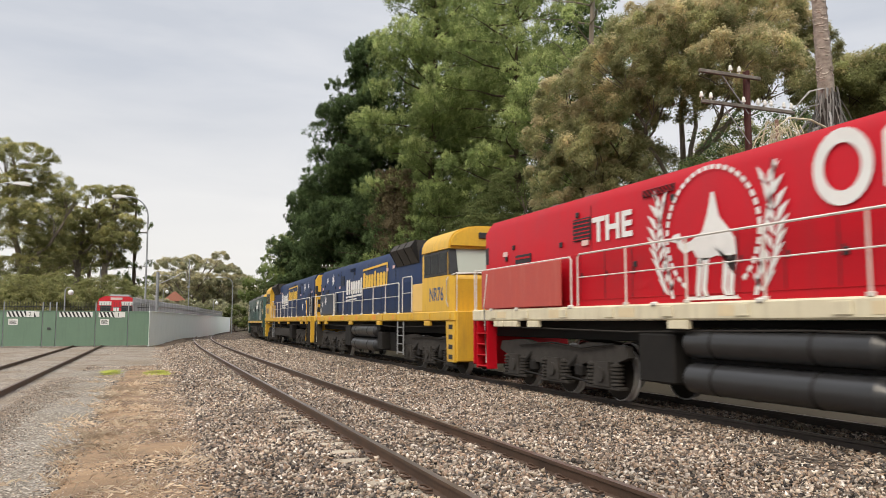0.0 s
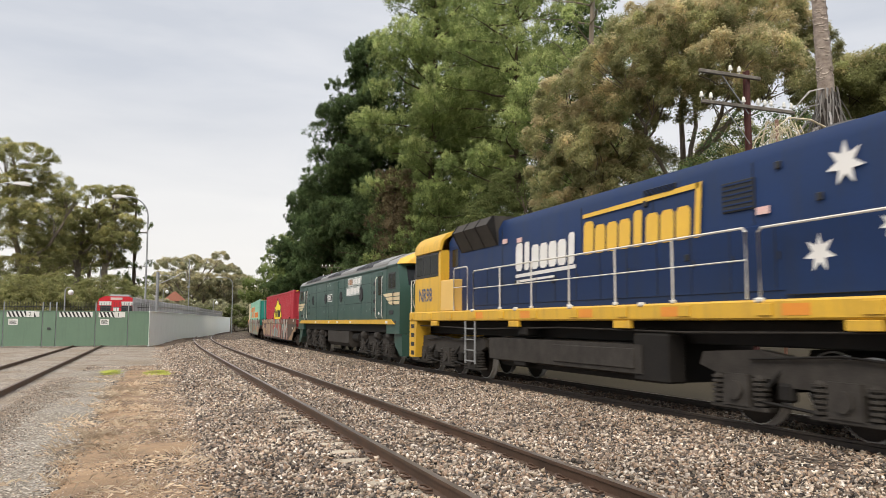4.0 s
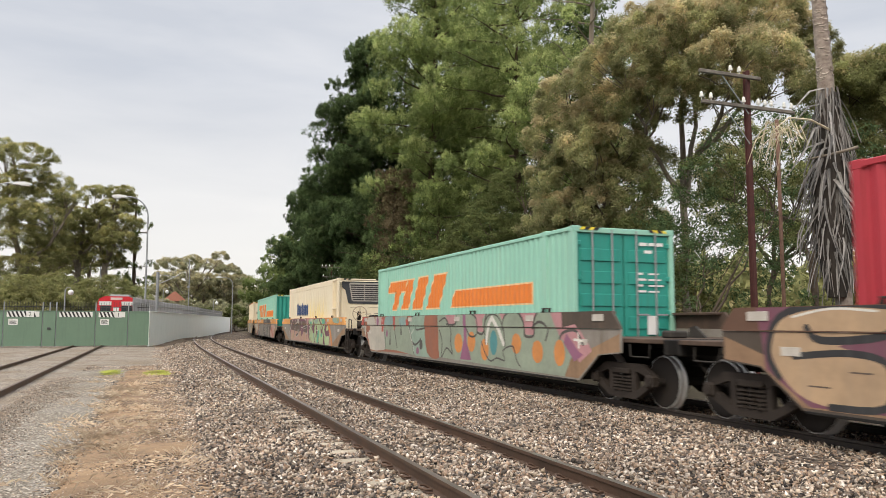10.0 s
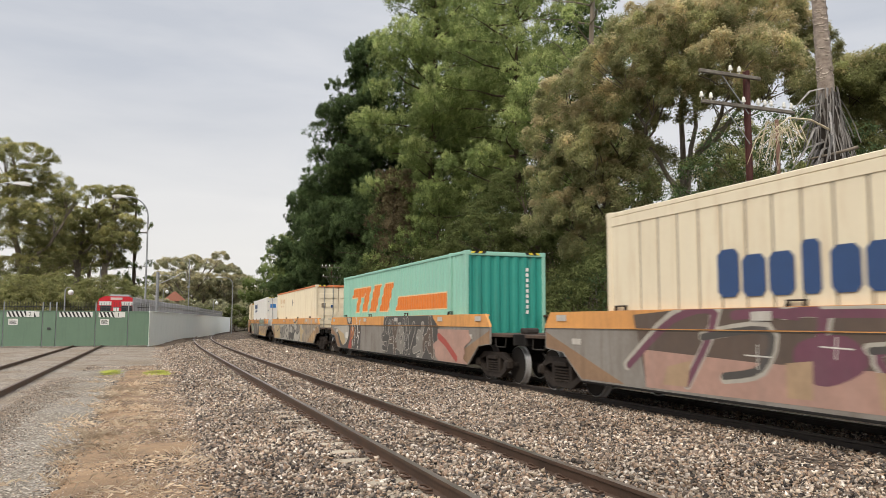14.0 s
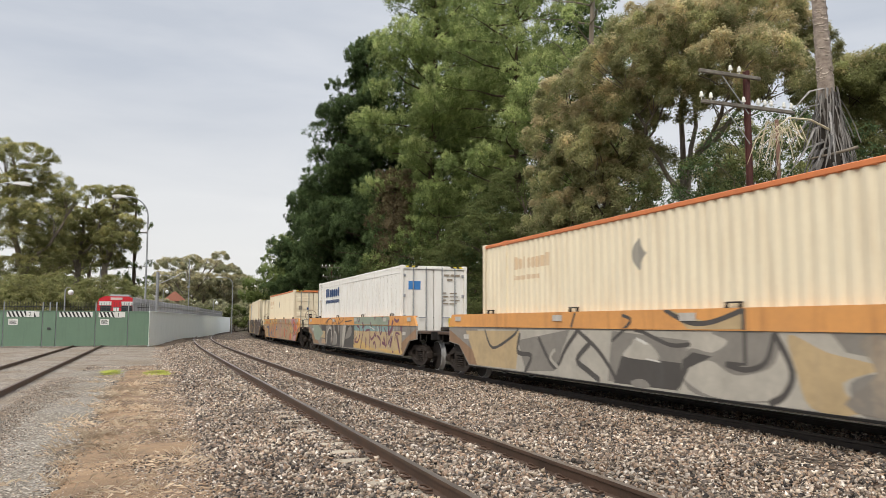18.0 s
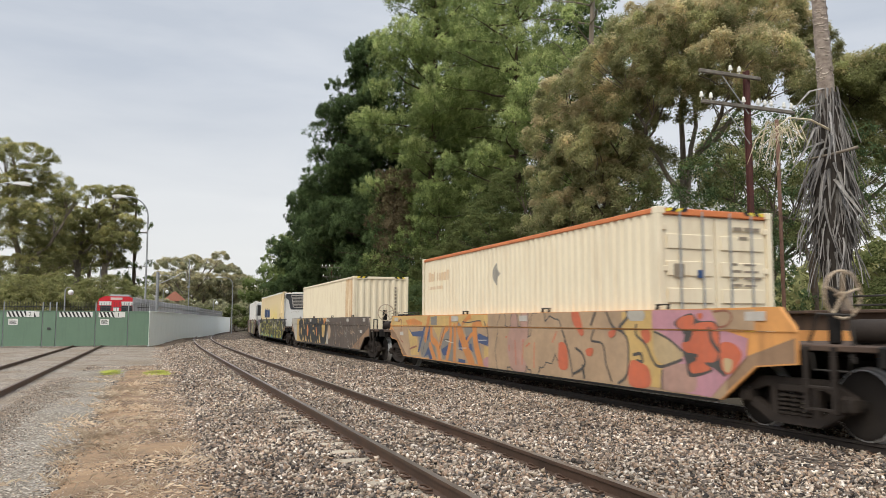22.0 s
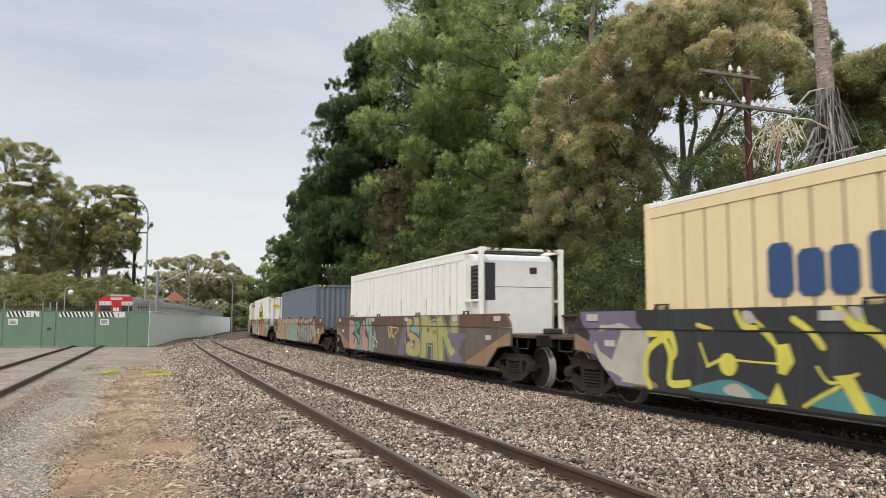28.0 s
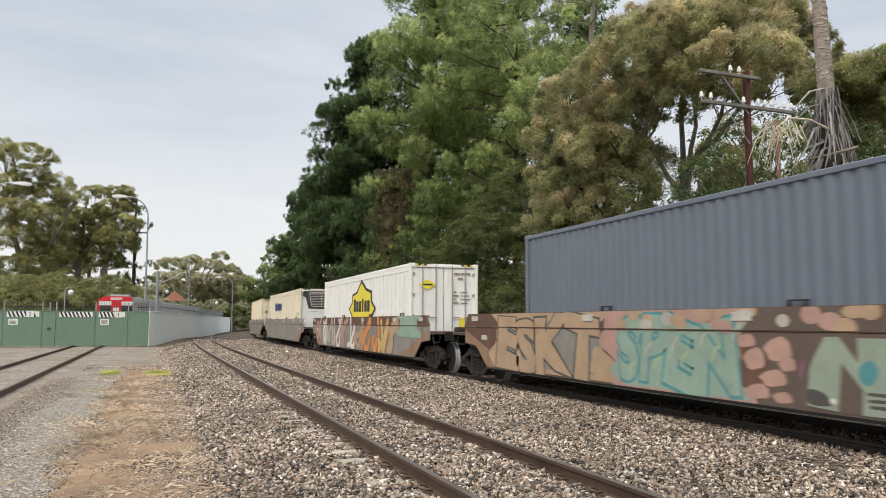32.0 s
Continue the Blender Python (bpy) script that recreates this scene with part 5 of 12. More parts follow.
def make_palm():
    x, y = 14.85, 13.4
    t = thing("palm_tree", "tall palm trunk with a shaggy grey skirt of dead fronds", "palm", at=pose(x, y, 0.1))
    rng = random.Random(21)
    bark = mat("palm_trunk", (0.42, 0.36, 0.31), (0.15, 0.115, 0.095), scale=7, rough=0.9, bump=0.9, stretch=(1, 1, 1.6))
    trunk = Shape()
    pts, rs = [], []
    for i in range(90):
        z = -0.4 + i * 0.13
        pts.append((-0.05 * (z - 6), 0, z))
        rs.append((0.185 - 0.012 * max(0, z - 6.8)) * (1.0 + 0.035 * (i % 2) + rng.uniform(-0.03, 0.03)))
    trunk.tube(pts, rs, 14)
    part("trunk", trunk, bark, t)
    # raised scars where fronds have dropped
    scars = Shape()
    for i in range(150):
        z = rng.uniform(7.1, 11.0)
        a = rng.uniform(0, 6.283)
        r = 0.187 - 0.012 * max(0, z - 6.8)
        ax = -0.05 * (z - 6)
        pp = []
        for k in range(4):
            b = a + (k - 1.5) * 0.34
            pp.append((ax + math.cos(b) * (r + 0.002), math.sin(b) * (r + 0.002), z + 0.05 * abs(k - 1.5)))
        scars.tube(pp, [0.006, 0.018, 0.018, 0.006], 4)
    part("scarred_bark", scars, mat("pale_leaf_scar", (0.50, 0.44, 0.38), (0.30, 0.25, 0.21), scale=9, rough=0.9, island=0.3), t, "pale leaf scars")
    dead = mat("dead_frond", (0.30, 0.285, 0.27), (0.075, 0.068, 0.062), scale=8, rough=0.85, bump=0.25, island=0.5, stretch=(1, 1, 0.2))
    # added dark core: its colour stands for shade between the hanging fronds
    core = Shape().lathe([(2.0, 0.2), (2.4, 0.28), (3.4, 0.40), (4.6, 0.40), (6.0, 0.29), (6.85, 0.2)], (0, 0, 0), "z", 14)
    part("frond_mat", core, mat("shaded_frond_core", (0.075, 0.065, 0.057), (0.035, 0.03, 0.027), scale=7, rough=0.95, bump=0.8, stretch=(1, 1, 0.2)), t, "added dark core for the shade inside the frond skirt")
    skirt = Shape()
    for i in range(430):
        z = 7.0 - 4.2 * (i / 430) ** 0.9 + rng.uniform(-0.12, 0.12)
        a = rng.uniform(0, 6.283)
        L = rng.uniform(0.4, 1.25)
        low = min(1.0, (7.0 - z) / 2.2) * max(0.15, min(1.0, (z - 2.4) / 1.9))
        root = 0.20 + 0.17 * low
        # some hang close, some stand off stiffly
        lean = rng.uniform(0.10, 0.34) if rng.random() < 0.7 else rng.uniform(0.34, 0.62)
        lean *= 0.55 + 0.45 * low
        a2 = a + rng.uniform(-1.3, 1.3) * L
        p = []
        for w, sag in ((0.0, 0.0), (0.35, 0.30), (0.7, 0.66), (1.0, 1.0)):
            r, b = root + lean * L * w * (1.25 - 0.25 * w), a + (a2 - a) * w * 0.5
            p.append((math.cos(b) * r, math.sin(b) * r, z - L * sag))
        w = rng.uniform(0.025, 0.085)
        blade(skirt, p, [w * 1.2, w, w * 0.7, w * 0.15], 0.012, (-math.sin(a) + rng.uniform(-0.6, 0.6), math.cos(a) + rng.uniform(-0.6, 0.6), rng.uniform(-0.4, 0.4)))
    part("dead_fronds", skirt, dead, t, "hanging dry grey fronds")
    # stray fronds that stick out to the side
    loose = Shape()
    for i in range(14):
        z = rng.uniform(5.4, 7.0)
        a = math.pi + 0.35 + rng.uniform(-0.6, 0.6)
        L = rng.uniform(0.9, 1.7)
        p0 = Vector((math.cos(a) * 0.22, math.sin(a) * 0.22, z))
        p1 = p0 + Vector((math.cos(a) * L * 0.4, math.sin(a) * L * 0.4, -0.12 * L))
        p2 = p1 + Vector((math.cos(a) * L * 0.5, math.sin(a) * L * 0.5, -rng.uniform(0.35, 0.75) * L))
        blade(loose, [p0, p1, p2], [0.08, 0.06, 0.015], 0.010, (math.sin(a), -math.cos(a), 0.6))
    part("stray_fronds", loose, dead, t)
    # cut stub with a dry hanging bunch
    stub = Shape().tube([(-0.9, -0.2, 5.15), (-0.3, -0.5, 5.3), (0.10, -0.66, 5.42)], [0.02, 0.035, 0.04], 10)
    part("stub", stub, BARK_GUM, t)
    br = Shape()
    for i in range(34):
        o = Vector((-1.5 - 0.75 * rng.random(), -0.35 + rng.uniform(-0.15, 0.15), 5.75 + rng.uniform(-0.1, 0.15)))
        a = rng.uniform(0, 6.28)
        p1 = o + Vector((math.cos(a) * 0.22 - 0.12, math.sin(a) * 0.2, rng.uniform(-0.25, 0.12)))
        p2 = p1 + Vector((math.cos(a) * 0.2 - 0.05, math.sin(a) * 0.2, -rng.uniform(0.2, 0.95) ** 1.3))
        blade(br, [o, p1, p2], [0.014, 0.028, 0.006], 0.005, (math.cos(a), math.sin(a), 0.2))
    br.tube([(-0.2, -0.2, 5.9), (-0.9, -0.3, 6.05), (-1.6, -0.35, 6.02), (-2.05, -0.38, 5.7)], [0.03, 0.025, 0.02, 0.01], 5)
    part("flower_stalk", br, mat("straw", (0.66, 0.58, 0.42), (0.46, 0.39, 0.27), scale=6, rough=0.9, island=0.25), t, "straw coloured dry flower stalks")


make_gates()
make_wall()
make_lamps()
line_pole(12.62, 13.62, 7.3, [(7.12, 1.42, 0.30, (-0.55, -0.30)), (6.42, 1.38, 1.28, (-1.38, -1.12, -0.2, 0.22, 0.42, 0.60, 0.98, 1.2))], "rust red rail post with grey timber crossarms and white insulators")
line_pole(14.77, 14.93, 6.7, [], "thin brown iron post behind the rail post", turn=0.0, slim=0.6, steel=mat("weathered_brown_iron", (0.26, 0.15, 0.11), (0.13, 0.085, 0.068), scale=8, rough=0.8, bump=0.2))
line_pole(13.6, 62, 6.2, [(6.0, 0.9, 0.9, (-0.8, -0.5, -0.2, 0.2, 0.5, 0.8)), (5.2, 0.8, 0.8, (-0.7, 0.7))], "distant telegraph pole with two crossarms")
make_palm()


# ======== the parked railcar, houses and cars beyond the fence ========
def make_railcar():
    t = thing("railcar", "parked red and white suburban railcar behind the gates", "train", at=pose(-2.85, 68, -0.1, 0, 0, -2.0))
    white = mat("railcar_white", (0.72, 0.72, 0.70), (0.62, 0.62, 0.60), scale=1, rough=0.4, bump=0.02)
    red = mat("railcar_red", (0.62, 0.02, 0.03), (0.52, 0.02, 0.03), scale=1, rough=0.4, bump=0.02)
    prof = [(-1.42, 0.9), (-1.42, 3.2), (-1.3, 3.5), (-0.9, 3.68), (0.9, 3.68), (1.3, 3.5), (1.42, 3.2), (1.42, 0.9)]
    part("body", Shape().prism(prof, 0.8, 25, "y"), GALV, t)
    fr = part("front", Shape().prism([(-1.41, 0.9), (-1.41, 3.18), (-1.3, 3.48), (-0.9, 3.66), (0.9, 3.66), (1.3, 3.48), (1.41, 3.18), (1.41, 0.9)], 0.0, 0.79, "y"), red, t, "red rounded front")
    part("front_panel", Shape().box(-1.32, -0.36, -0.02, -0.001, 2.92, 3.24, 0.01), white, fr)
    part("front_panel", Shape().box(0.36, 1.32, -0.02, -0.001, 2.92, 3.24, 0.01), white, fr)
    for a, b in ((-1.2, -0.42), (0.42, 1.2)):
        part("windscreen", Shape().box(a, b, -0.025, -0.001, 2.3, 2.90, 0.02), GLASS_DARK, fr)
    dr = part("front_door", Shape().box(-0.38, 0.38, -0.03, -0.001, 1.1, 3.3, 0.02), red, fr)
    part("door_window", Shape().box(-0.22, 0.22, -0.036, -0.031, 2.35, 2.75, 0.01), WHITE, dr)
    part("destination_box", Shape().box(-0.45, 0.45, -0.03, -0.001, 3.36, 3.56, 0.02), LIVERY_PALE, fr)
    for x in (-0.95, 0.95):
        part("headlight", Shape().cyl((x, -0.03, 1.75), (x, 0.0, 1.75), 0.12, n=10), LAMPGLASS, fr)
    part("side_band", Shape().box(1.422, 1.43, 0.8, 25, 1.4, 3.1), red, t)
    for k in range(9):
        part("side_window", Shape().box(1.431, 1.438, 2 + 2.5 * k, 3.6 + 2.5 * k, 2.2, 2.9), GLASS_DARK, t)
    part("roof_unit", Shape().box(-0.8, 0.8, 3, 6, 3.69, 3.9, 0.05), GALV, t)
    for k in (2.5, 5, 20, 22.5):
        part("wheel", Shape().lathe([(-0.75, 0.42), (-0.65, 0.42), (0.65, 0.42), (0.75, 0.42)], (0, k, 0.45), "x", 16), DARK, t)


LIVERY_PALE = mat("pale_destination_box", (0.7, 0.55, 0.5), (0.6, 0.4, 0.4), rough=0.5)
GLASS_DARK = glass_mat("dark_window_glass", (0.03, 0.035, 0.04))
make_railcar()


def house(b, d, w, depth, eave, ridge, wallm, roofm, label, turn=0.0):
    x, y = at_bearing(b, d)
    t = thing("house", label, "house", at=pose(x, y, -0.2, 0, 0, turn))
    part("wall", Shape().box(-w / 2, w / 2, 0, depth, 0, eave), wallm, t)
    part("roof", Shape().prism([(-w / 2 - 0.5, eave - 0.1), (0, ridge), (w / 2 + 0.5, eave - 0.1)], -0.5, depth + 0.5, "y"), roofm, t)
    for k in (-1, 1):
        part("window", Shape().box(k * w * 0.25 - 0.6, k * w * 0.25 + 0.6, -0.03, 0.02, 1.2, 2.3), GLASS_DARK, t)


BRICKW = mat("cream_brick", (0.45, 0.38, 0.30), (0.36, 0.30, 0.24), scale=3, rough=0.8, bump=0.2)
TILE = mat("terracotta_roof", (0.46, 0.20, 0.14), (0.36, 0.16, 0.12), scale=4, rough=0.8, bump=0.3)
IRON = mat("cream_iron_roof", (0.50, 0.46, 0.36), (0.42, 0.38, 0.30), scale=2, rough=0.5, bump=0.1)
house(1.35, 150, 3.4, 6, 5.6, 7.4, BRICKW, TILE, "cream brick house with a terracotta roof", 0)
house(-2.2, 100, 10, 8, 4.4, 5.9, BRICKW, IRON, "low house with a cream iron roof", 20)


def parked_car(b, d, paint, label, turn):
    x, y = at_bearing(b, d)
    t = thing("parked_car", label, "car", at=pose(x, y, 0.75, 0, 0, turn))
    part("body", Shape().prism([(-2.2, 0.3), (-2.2, 0.85), (-1.2, 0.95), (-0.6, 1.45), (1.2, 1.48), (1.9, 0.98), (2.2, 0.9), (2.2, 0.3)], -0.85, 0.85, "y"), paint, t)
    part("side_window", Shape().prism([(-1.05, 0.97), (-0.55, 1.38), (1.1, 1.40), (1.6, 1.0)], -0.86, -0.851, "y"), GLASS_DARK, t)
    for k in (-1.4, 1.4):
        part("wheel", Shape().cyl((k, -0.87, 0.32), (k, 0.87, 0.32), 0.32, n=16), DARK, t)


WHITE_CAR = mat("white_car_paint", (0.75, 0.75, 0.75), (0.7, 0.7, 0.7), scale=2, rough=0.25, bump=0.0)
RED_CAR = mat("dark_red_car_paint", (0.30, 0.03, 0.03), (0.25, 0.03, 0.03), scale=2, rough=0.25, bump=0.0)
EMBANK = Shape().box(-30, -6.5, 62, 72, -0.3, 0.75, 0.1)
tagged(part("car_park_bank", EMBANK, PATH), "raised gravel car park behind the fence", "ground", kind="structure")
parked_car(-9.0, 66, WHITE_CAR, "white car parked behind the fence", 12)
parked_car(-7.1, 68, RED_CAR, "dark red car parked behind the fence", 170)
# ======== the train: vehicle space has y along the line (leading end at -y), the side seen at -x, rail top at z = 0 ========
NAVY = mat("navy_blue_paint", (0.011, 0.031, 0.105), (0.009, 0.024, 0.072), scale=1.2, rough=0.5, bump=0.03, grain=20, streak=(0.022, 0.028, 0.045), streak_amt=0.5)
YELLOW = mat("yellow_loco_paint", (0.72, 0.43, 0.035), (0.56, 0.33, 0.035), scale=1.5, rough=0.45, bump=0.03, grain=20, streak=(0.24, 0.16, 0.06), streak_amt=0.55)
RED = mat("crimson_loco_paint", (0.50, 0.004, 0.014), (0.40, 0.004, 0.012), scale=1.0, rough=0.45, bump=0.03, grain=20, streak=(0.25, 0.03, 0.035), streak_amt=0.3)
for paint in (NAVY, RED):                           # dull, weathered enamel
    paint.node_tree.nodes["Principled BSDF"].inputs["Specular IOR Level"].default_value = 0.22
FADED_RED = mat("faded_red_paint", (0.50, 0.085, 0.06), (0.40, 0.06, 0.05), scale=2.0, rough=0.6, bump=0.05, grain=15, streak=(0.55, 0.20, 0.15), streak_amt=0.35)
CREAMSILL = mat("cream_sill_paint", (0.72, 0.66, 0.48), (0.60, 0.53, 0.38), scale=2, rough=0.5, bump=0.05, streak=(0.30, 0.24, 0.16), streak_amt=0.5)
GREEN = mat("dark_green_loco_paint", (0.026, 0.073, 0.059), (0.019, 0.055, 0.045), scale=0.9, rough=0.42, bump=0.04, grain=18, streak=(0.05, 0.085, 0.075), streak_amt=0.3)
PALEROOF = mat("pale_grey_roof_paint", (0.27, 0.27, 0.265), (0.17, 0.17, 0.165), scale=1.8, rough=0.6, bump=0.05, streak=(0.10, 0.095, 0.09), streak_amt=0.45)
ROOFGREY = mat("grey_roof_paint", (0.20, 0.195, 0.185), (0.13, 0.125, 0.12), scale=1.6, rough=0.6, bump=0.05, streak=(0.09, 0.085, 0.08), streak_amt=0.5)
GRIME = mat("grimy_running_gear", (0.026, 0.024, 0.022), (0.013, 0.012, 0.012), scale=3, rough=0.75, metal=0.1, bump=0.25, grain=40)
GRIME2 = mat("dusty_bogie_steel", (0.068, 0.062, 0.056), (0.028, 0.025, 0.023), scale=4, rough=0.8, metal=0.1, bump=0.3, grain=40)
BOGIE = mat("brown_black_bogie_steel", (0.055, 0.044, 0.037), (0.024, 0.02, 0.018), scale=4, rough=0.8, metal=0.1, bump=0.3, grain=40)
TYRE = mat("bright_wheel_tread", (0.66, 0.65, 0.64), (0.42, 0.41, 0.40), scale=3, rough=0.38, metal=0.45, bump=0.02)
WHEELM = mat("dark_wheel_plate", (0.05, 0.043, 0.038), (0.028, 0.024, 0.022), scale=4, rough=0.7, metal=0.3, bump=0.15)
TANK = mat("black_air_tank", (0.03, 0.03, 0.032), (0.02, 0.02, 0.02), scale=3, rough=0.35, bump=0.05)
RAILWHITE = mat("white_handrail", (0.72, 0.70, 0.65), (0.55, 0.52, 0.47), scale=8, rough=0.5, bump=0.03)
RUSTBAR = mat("rusty_print", (0.42, 0.20, 0.10), (0.30, 0.22, 0.16), scale=6, rough=0.7, bump=0.05)
GLASS = glass_mat("dark_cab_glass", (0.012, 0.014, 0.016), 0.2)
GLASS.node_tree.nodes["Principled BSDF"].inputs["Specular IOR Level"].default_value = 0.15
VENT = mat("dark_louvre", (0.02, 0.022, 0.026), (0.012, 0.012, 0.014), scale=10, rough=0.6, bump=0.2)
LIVERY_WHITE = mat("white_livery", (0.80, 0.79, 0.77), (0.70, 0.69, 0.67), scale=4, rough=0.45, bump=0.0)
LIVERY_GOLD = mat("gold_livery", (0.80, 0.50, 0.06), (0.70, 0.42, 0.05), scale=4, rough=0.45, bump=0.0)
LIVERY_BLUE = mat("blue_livery", (0.03, 0.075, 0.20), (0.025, 0.06, 0.16), scale=4, rough=0.5, bump=0.0)
LIVERY_BLACK = mat("black_livery", (0.015, 0.015, 0.017), (0.02, 0.02, 0.02), scale=4, rough=0.5, bump=0.0)
LIVERY_ORANGE = mat("orange_livery", (0.75, 0.22, 0.035), (0.62, 0.17, 0.03), scale=4, rough=0.5, bump=0.0)
LIVERY_YELLOW = mat("lemon_livery", (0.82, 0.68, 0.05), (0.72, 0.58, 0.04), scale=4, rough=0.5, bump=0.0)
LIVERY_CREAM = mat("cream_livery", (0.72, 0.60, 0.38), (0.62, 0.5, 0.32), scale=4, rough=0.5, bump=0.0)

SPEED = 9.27
MOVERS, WHEELS = [], []


def flat(sh, pts, x, y_left, z0):
    """A flat figure on a side that faces -x: pts are (right, up) from the point y_left, z0."""
    sh.add([(x, y_left - u, z0 + v) for u, v in pts], [tuple(range(len(pts)))])


def lettering(text, size, x, y_left, z0, material, parent, name="lettering", fat=0.0, spacing=1.0, lean=0.0, squash=1.0):
    vs, fs = words(text, size, fat, spacing, lean)
    s = Shape().add([(x, y_left - u * squash, z0 + v) for u, v in vs], fs)
    return part(name, s, material, parent)


def blocks(sh, x, y_left, z0, width, height, n, seed, slant=0.0):
    """A row of plain solid blocks with cut corners that stands for a company name."""
    w = width / n
    for i in range(n):
        k = (i * 3 + seed) % 5
        a, b = (i + (0.12 if k == 1 else 0.0)) * w, (i + (0.72 if k == 1 else 0.88)) * w
        tall = height * (1.0 if i == 0 or k == 1 else 0.84)
        c = min(0.2 * (b - a), 0.14 * tall)
        flat(sh, [(u + slant * v, v) for u, v in ((a + c, 0), (b - c, 0), (b, c), (b, tall - c), (b - c, tall), (a + c, tall), (a, tall - c), (a, c))], x, y_left, z0)


def star(sh, x, y, z, r, points=7):
    pts = []
    for i in range(points * 2):
        a = math.pi / 2 + math.pi * i / points
        rr = r if i % 2 == 0 else r * 0.45
        pts.append((math.cos(a) * rr, math.sin(a) * rr))
    sh.add([(x, y, z)] + [(x, y - u, z + v) for u, v in pts], [(0, 1 + i, 1 + (i + 1) % len(pts)) for i in range(len(pts))])


def wheelset_mesh(r=0.46, gauge=1.435):
    sh = Shape()
    for sx in (-1, 1):
        b = sx * gauge / 2
        sh.slot = 1
        sh.lathe([(b - sx * 0.03, r + 0.028), (b, r + 0.028), (b + sx * 0.01, r), (b + sx * 0.10, r - 0.004), (b + sx * 0.105, r - 0.02)], (0, 0, 0), "x", 24)
        sh.slot = 0
        sh.lathe([(b - sx * 0.032, r - 0.002), (b - sx * 0.034, 0.10), (b + sx * 0.04, 0.10), (b + sx * 0.06, 0.14), (b + sx * 0.05, r - 0.09), (b + sx * 0.107, r - 0.06), (b + sx * 0.107, r - 0.02)], (0, 0, 0), "x", 24)
    sh.slot = 0
    sh.cyl((-1.02, 0, 0), (1.02, 0, 0), 0.075, n=10)
    # balance mark and bolts on the plate, so that its turning shows
    for sx in (-1, 1):
        for k in range(3):
            a = 2.1 * k
            sh.cyl((sx * 0.77, math.cos(a) * 0.2, math.sin(a) * 0.2), (sx * 0.80, math.cos(a) * 0.2, math.sin(a) * 0.2), 0.02, n=6)
    return sh.mesh("wheelset", [WHEELM, TYRE])


WHEEL_WAGON, WHEEL_LOCO = wheelset_mesh(0.46), wheelset_mesh(0.52)


def wheelset(parent, y, r, mesh):
    ob = new("wheelset", mesh)
    ob.parent = parent
    ob.location = (0, y, r)
    WHEELS.append((ob, y, r))
    return ob


def wagon_bogie(parent, yc):
    """Three-piece bogie: cast side frames with spring nests, bolster, two wheelsets."""
    b = part("bogie", Shape().box(-0.95, 0.95, yc - 0.2, yc + 0.2, 0.42, 0.70, 0.03), BOGIE, parent)
    for sx in (-1, 1):
        x0, x1 = sx * 0.98, sx * 1.10
        sh = Shape()
        # frame with two lightening holes: upper chord, lower chord, columns
        sh.prism([(yc - 0.94, 0.44), (yc - 0.93, 0.58), (yc - 0.55, 0.76), (yc + 0.55, 0.76), (yc + 0.93, 0.58), (yc + 0.94, 0.44), (yc + 0.9, 0.50), (yc + 0.5, 0.62), (yc - 0.5, 0.62), (yc - 0.9, 0.50)], x0, x1)
        sh.prism([(yc - 0.98, 0.42), (yc - 0.42, 0.13), (yc + 0.42, 0.13), (yc + 0.98, 0.42), (yc + 0.74, 0.44), (yc + 0.38, 0.25), (yc - 0.38, 0.25), (yc - 0.74, 0.44)], x0, x1)
        for cx in (-0.42, 0.30):
            sh.box(x0, x1, yc + cx, yc + cx + 0.13, 0.2, 0.68, 0.015)
        part("side_frame", sh, BOGIE, b)
        for k in (-0.19, 0.0, 0.19):
            pr = [(0.0, 0.03)]
            for j in range(5):
                pr += [(0.06 * j, 0.05), (0.06 * j + 0.012, 0.092), (0.06 * j + 0.036, 0.092), (0.06 * j + 0.048, 0.05)]
            part("coil_spring", Shape().lathe(pr + [(0.31, 0.03)], (sx * 1.05, yc + k, 0.25), "z", 9), BOGIE, b)
        part("bolster_end", Shape().box(sx * 0.96, sx * 1.14, yc - 0.26, yc + 0.26, 0.565, 0.67, 0.02), BOGIE, b)
        for ax in (-0.875, 0.875):
            part("axle_box", Shape().box(sx * 0.97, sx * 1.16, yc + ax - 0.11, yc + ax + 0.11, 0.36, 0.58, 0.035).cyl((sx * 1.15, yc + ax, 0.46), (sx * 1.18, yc + ax, 0.46), 0.08, n=10), BOGIE, b)
    for ax in (-0.875, 0.875):
        wheelset(parent, yc + ax, 0.46, WHEEL_WAGON)


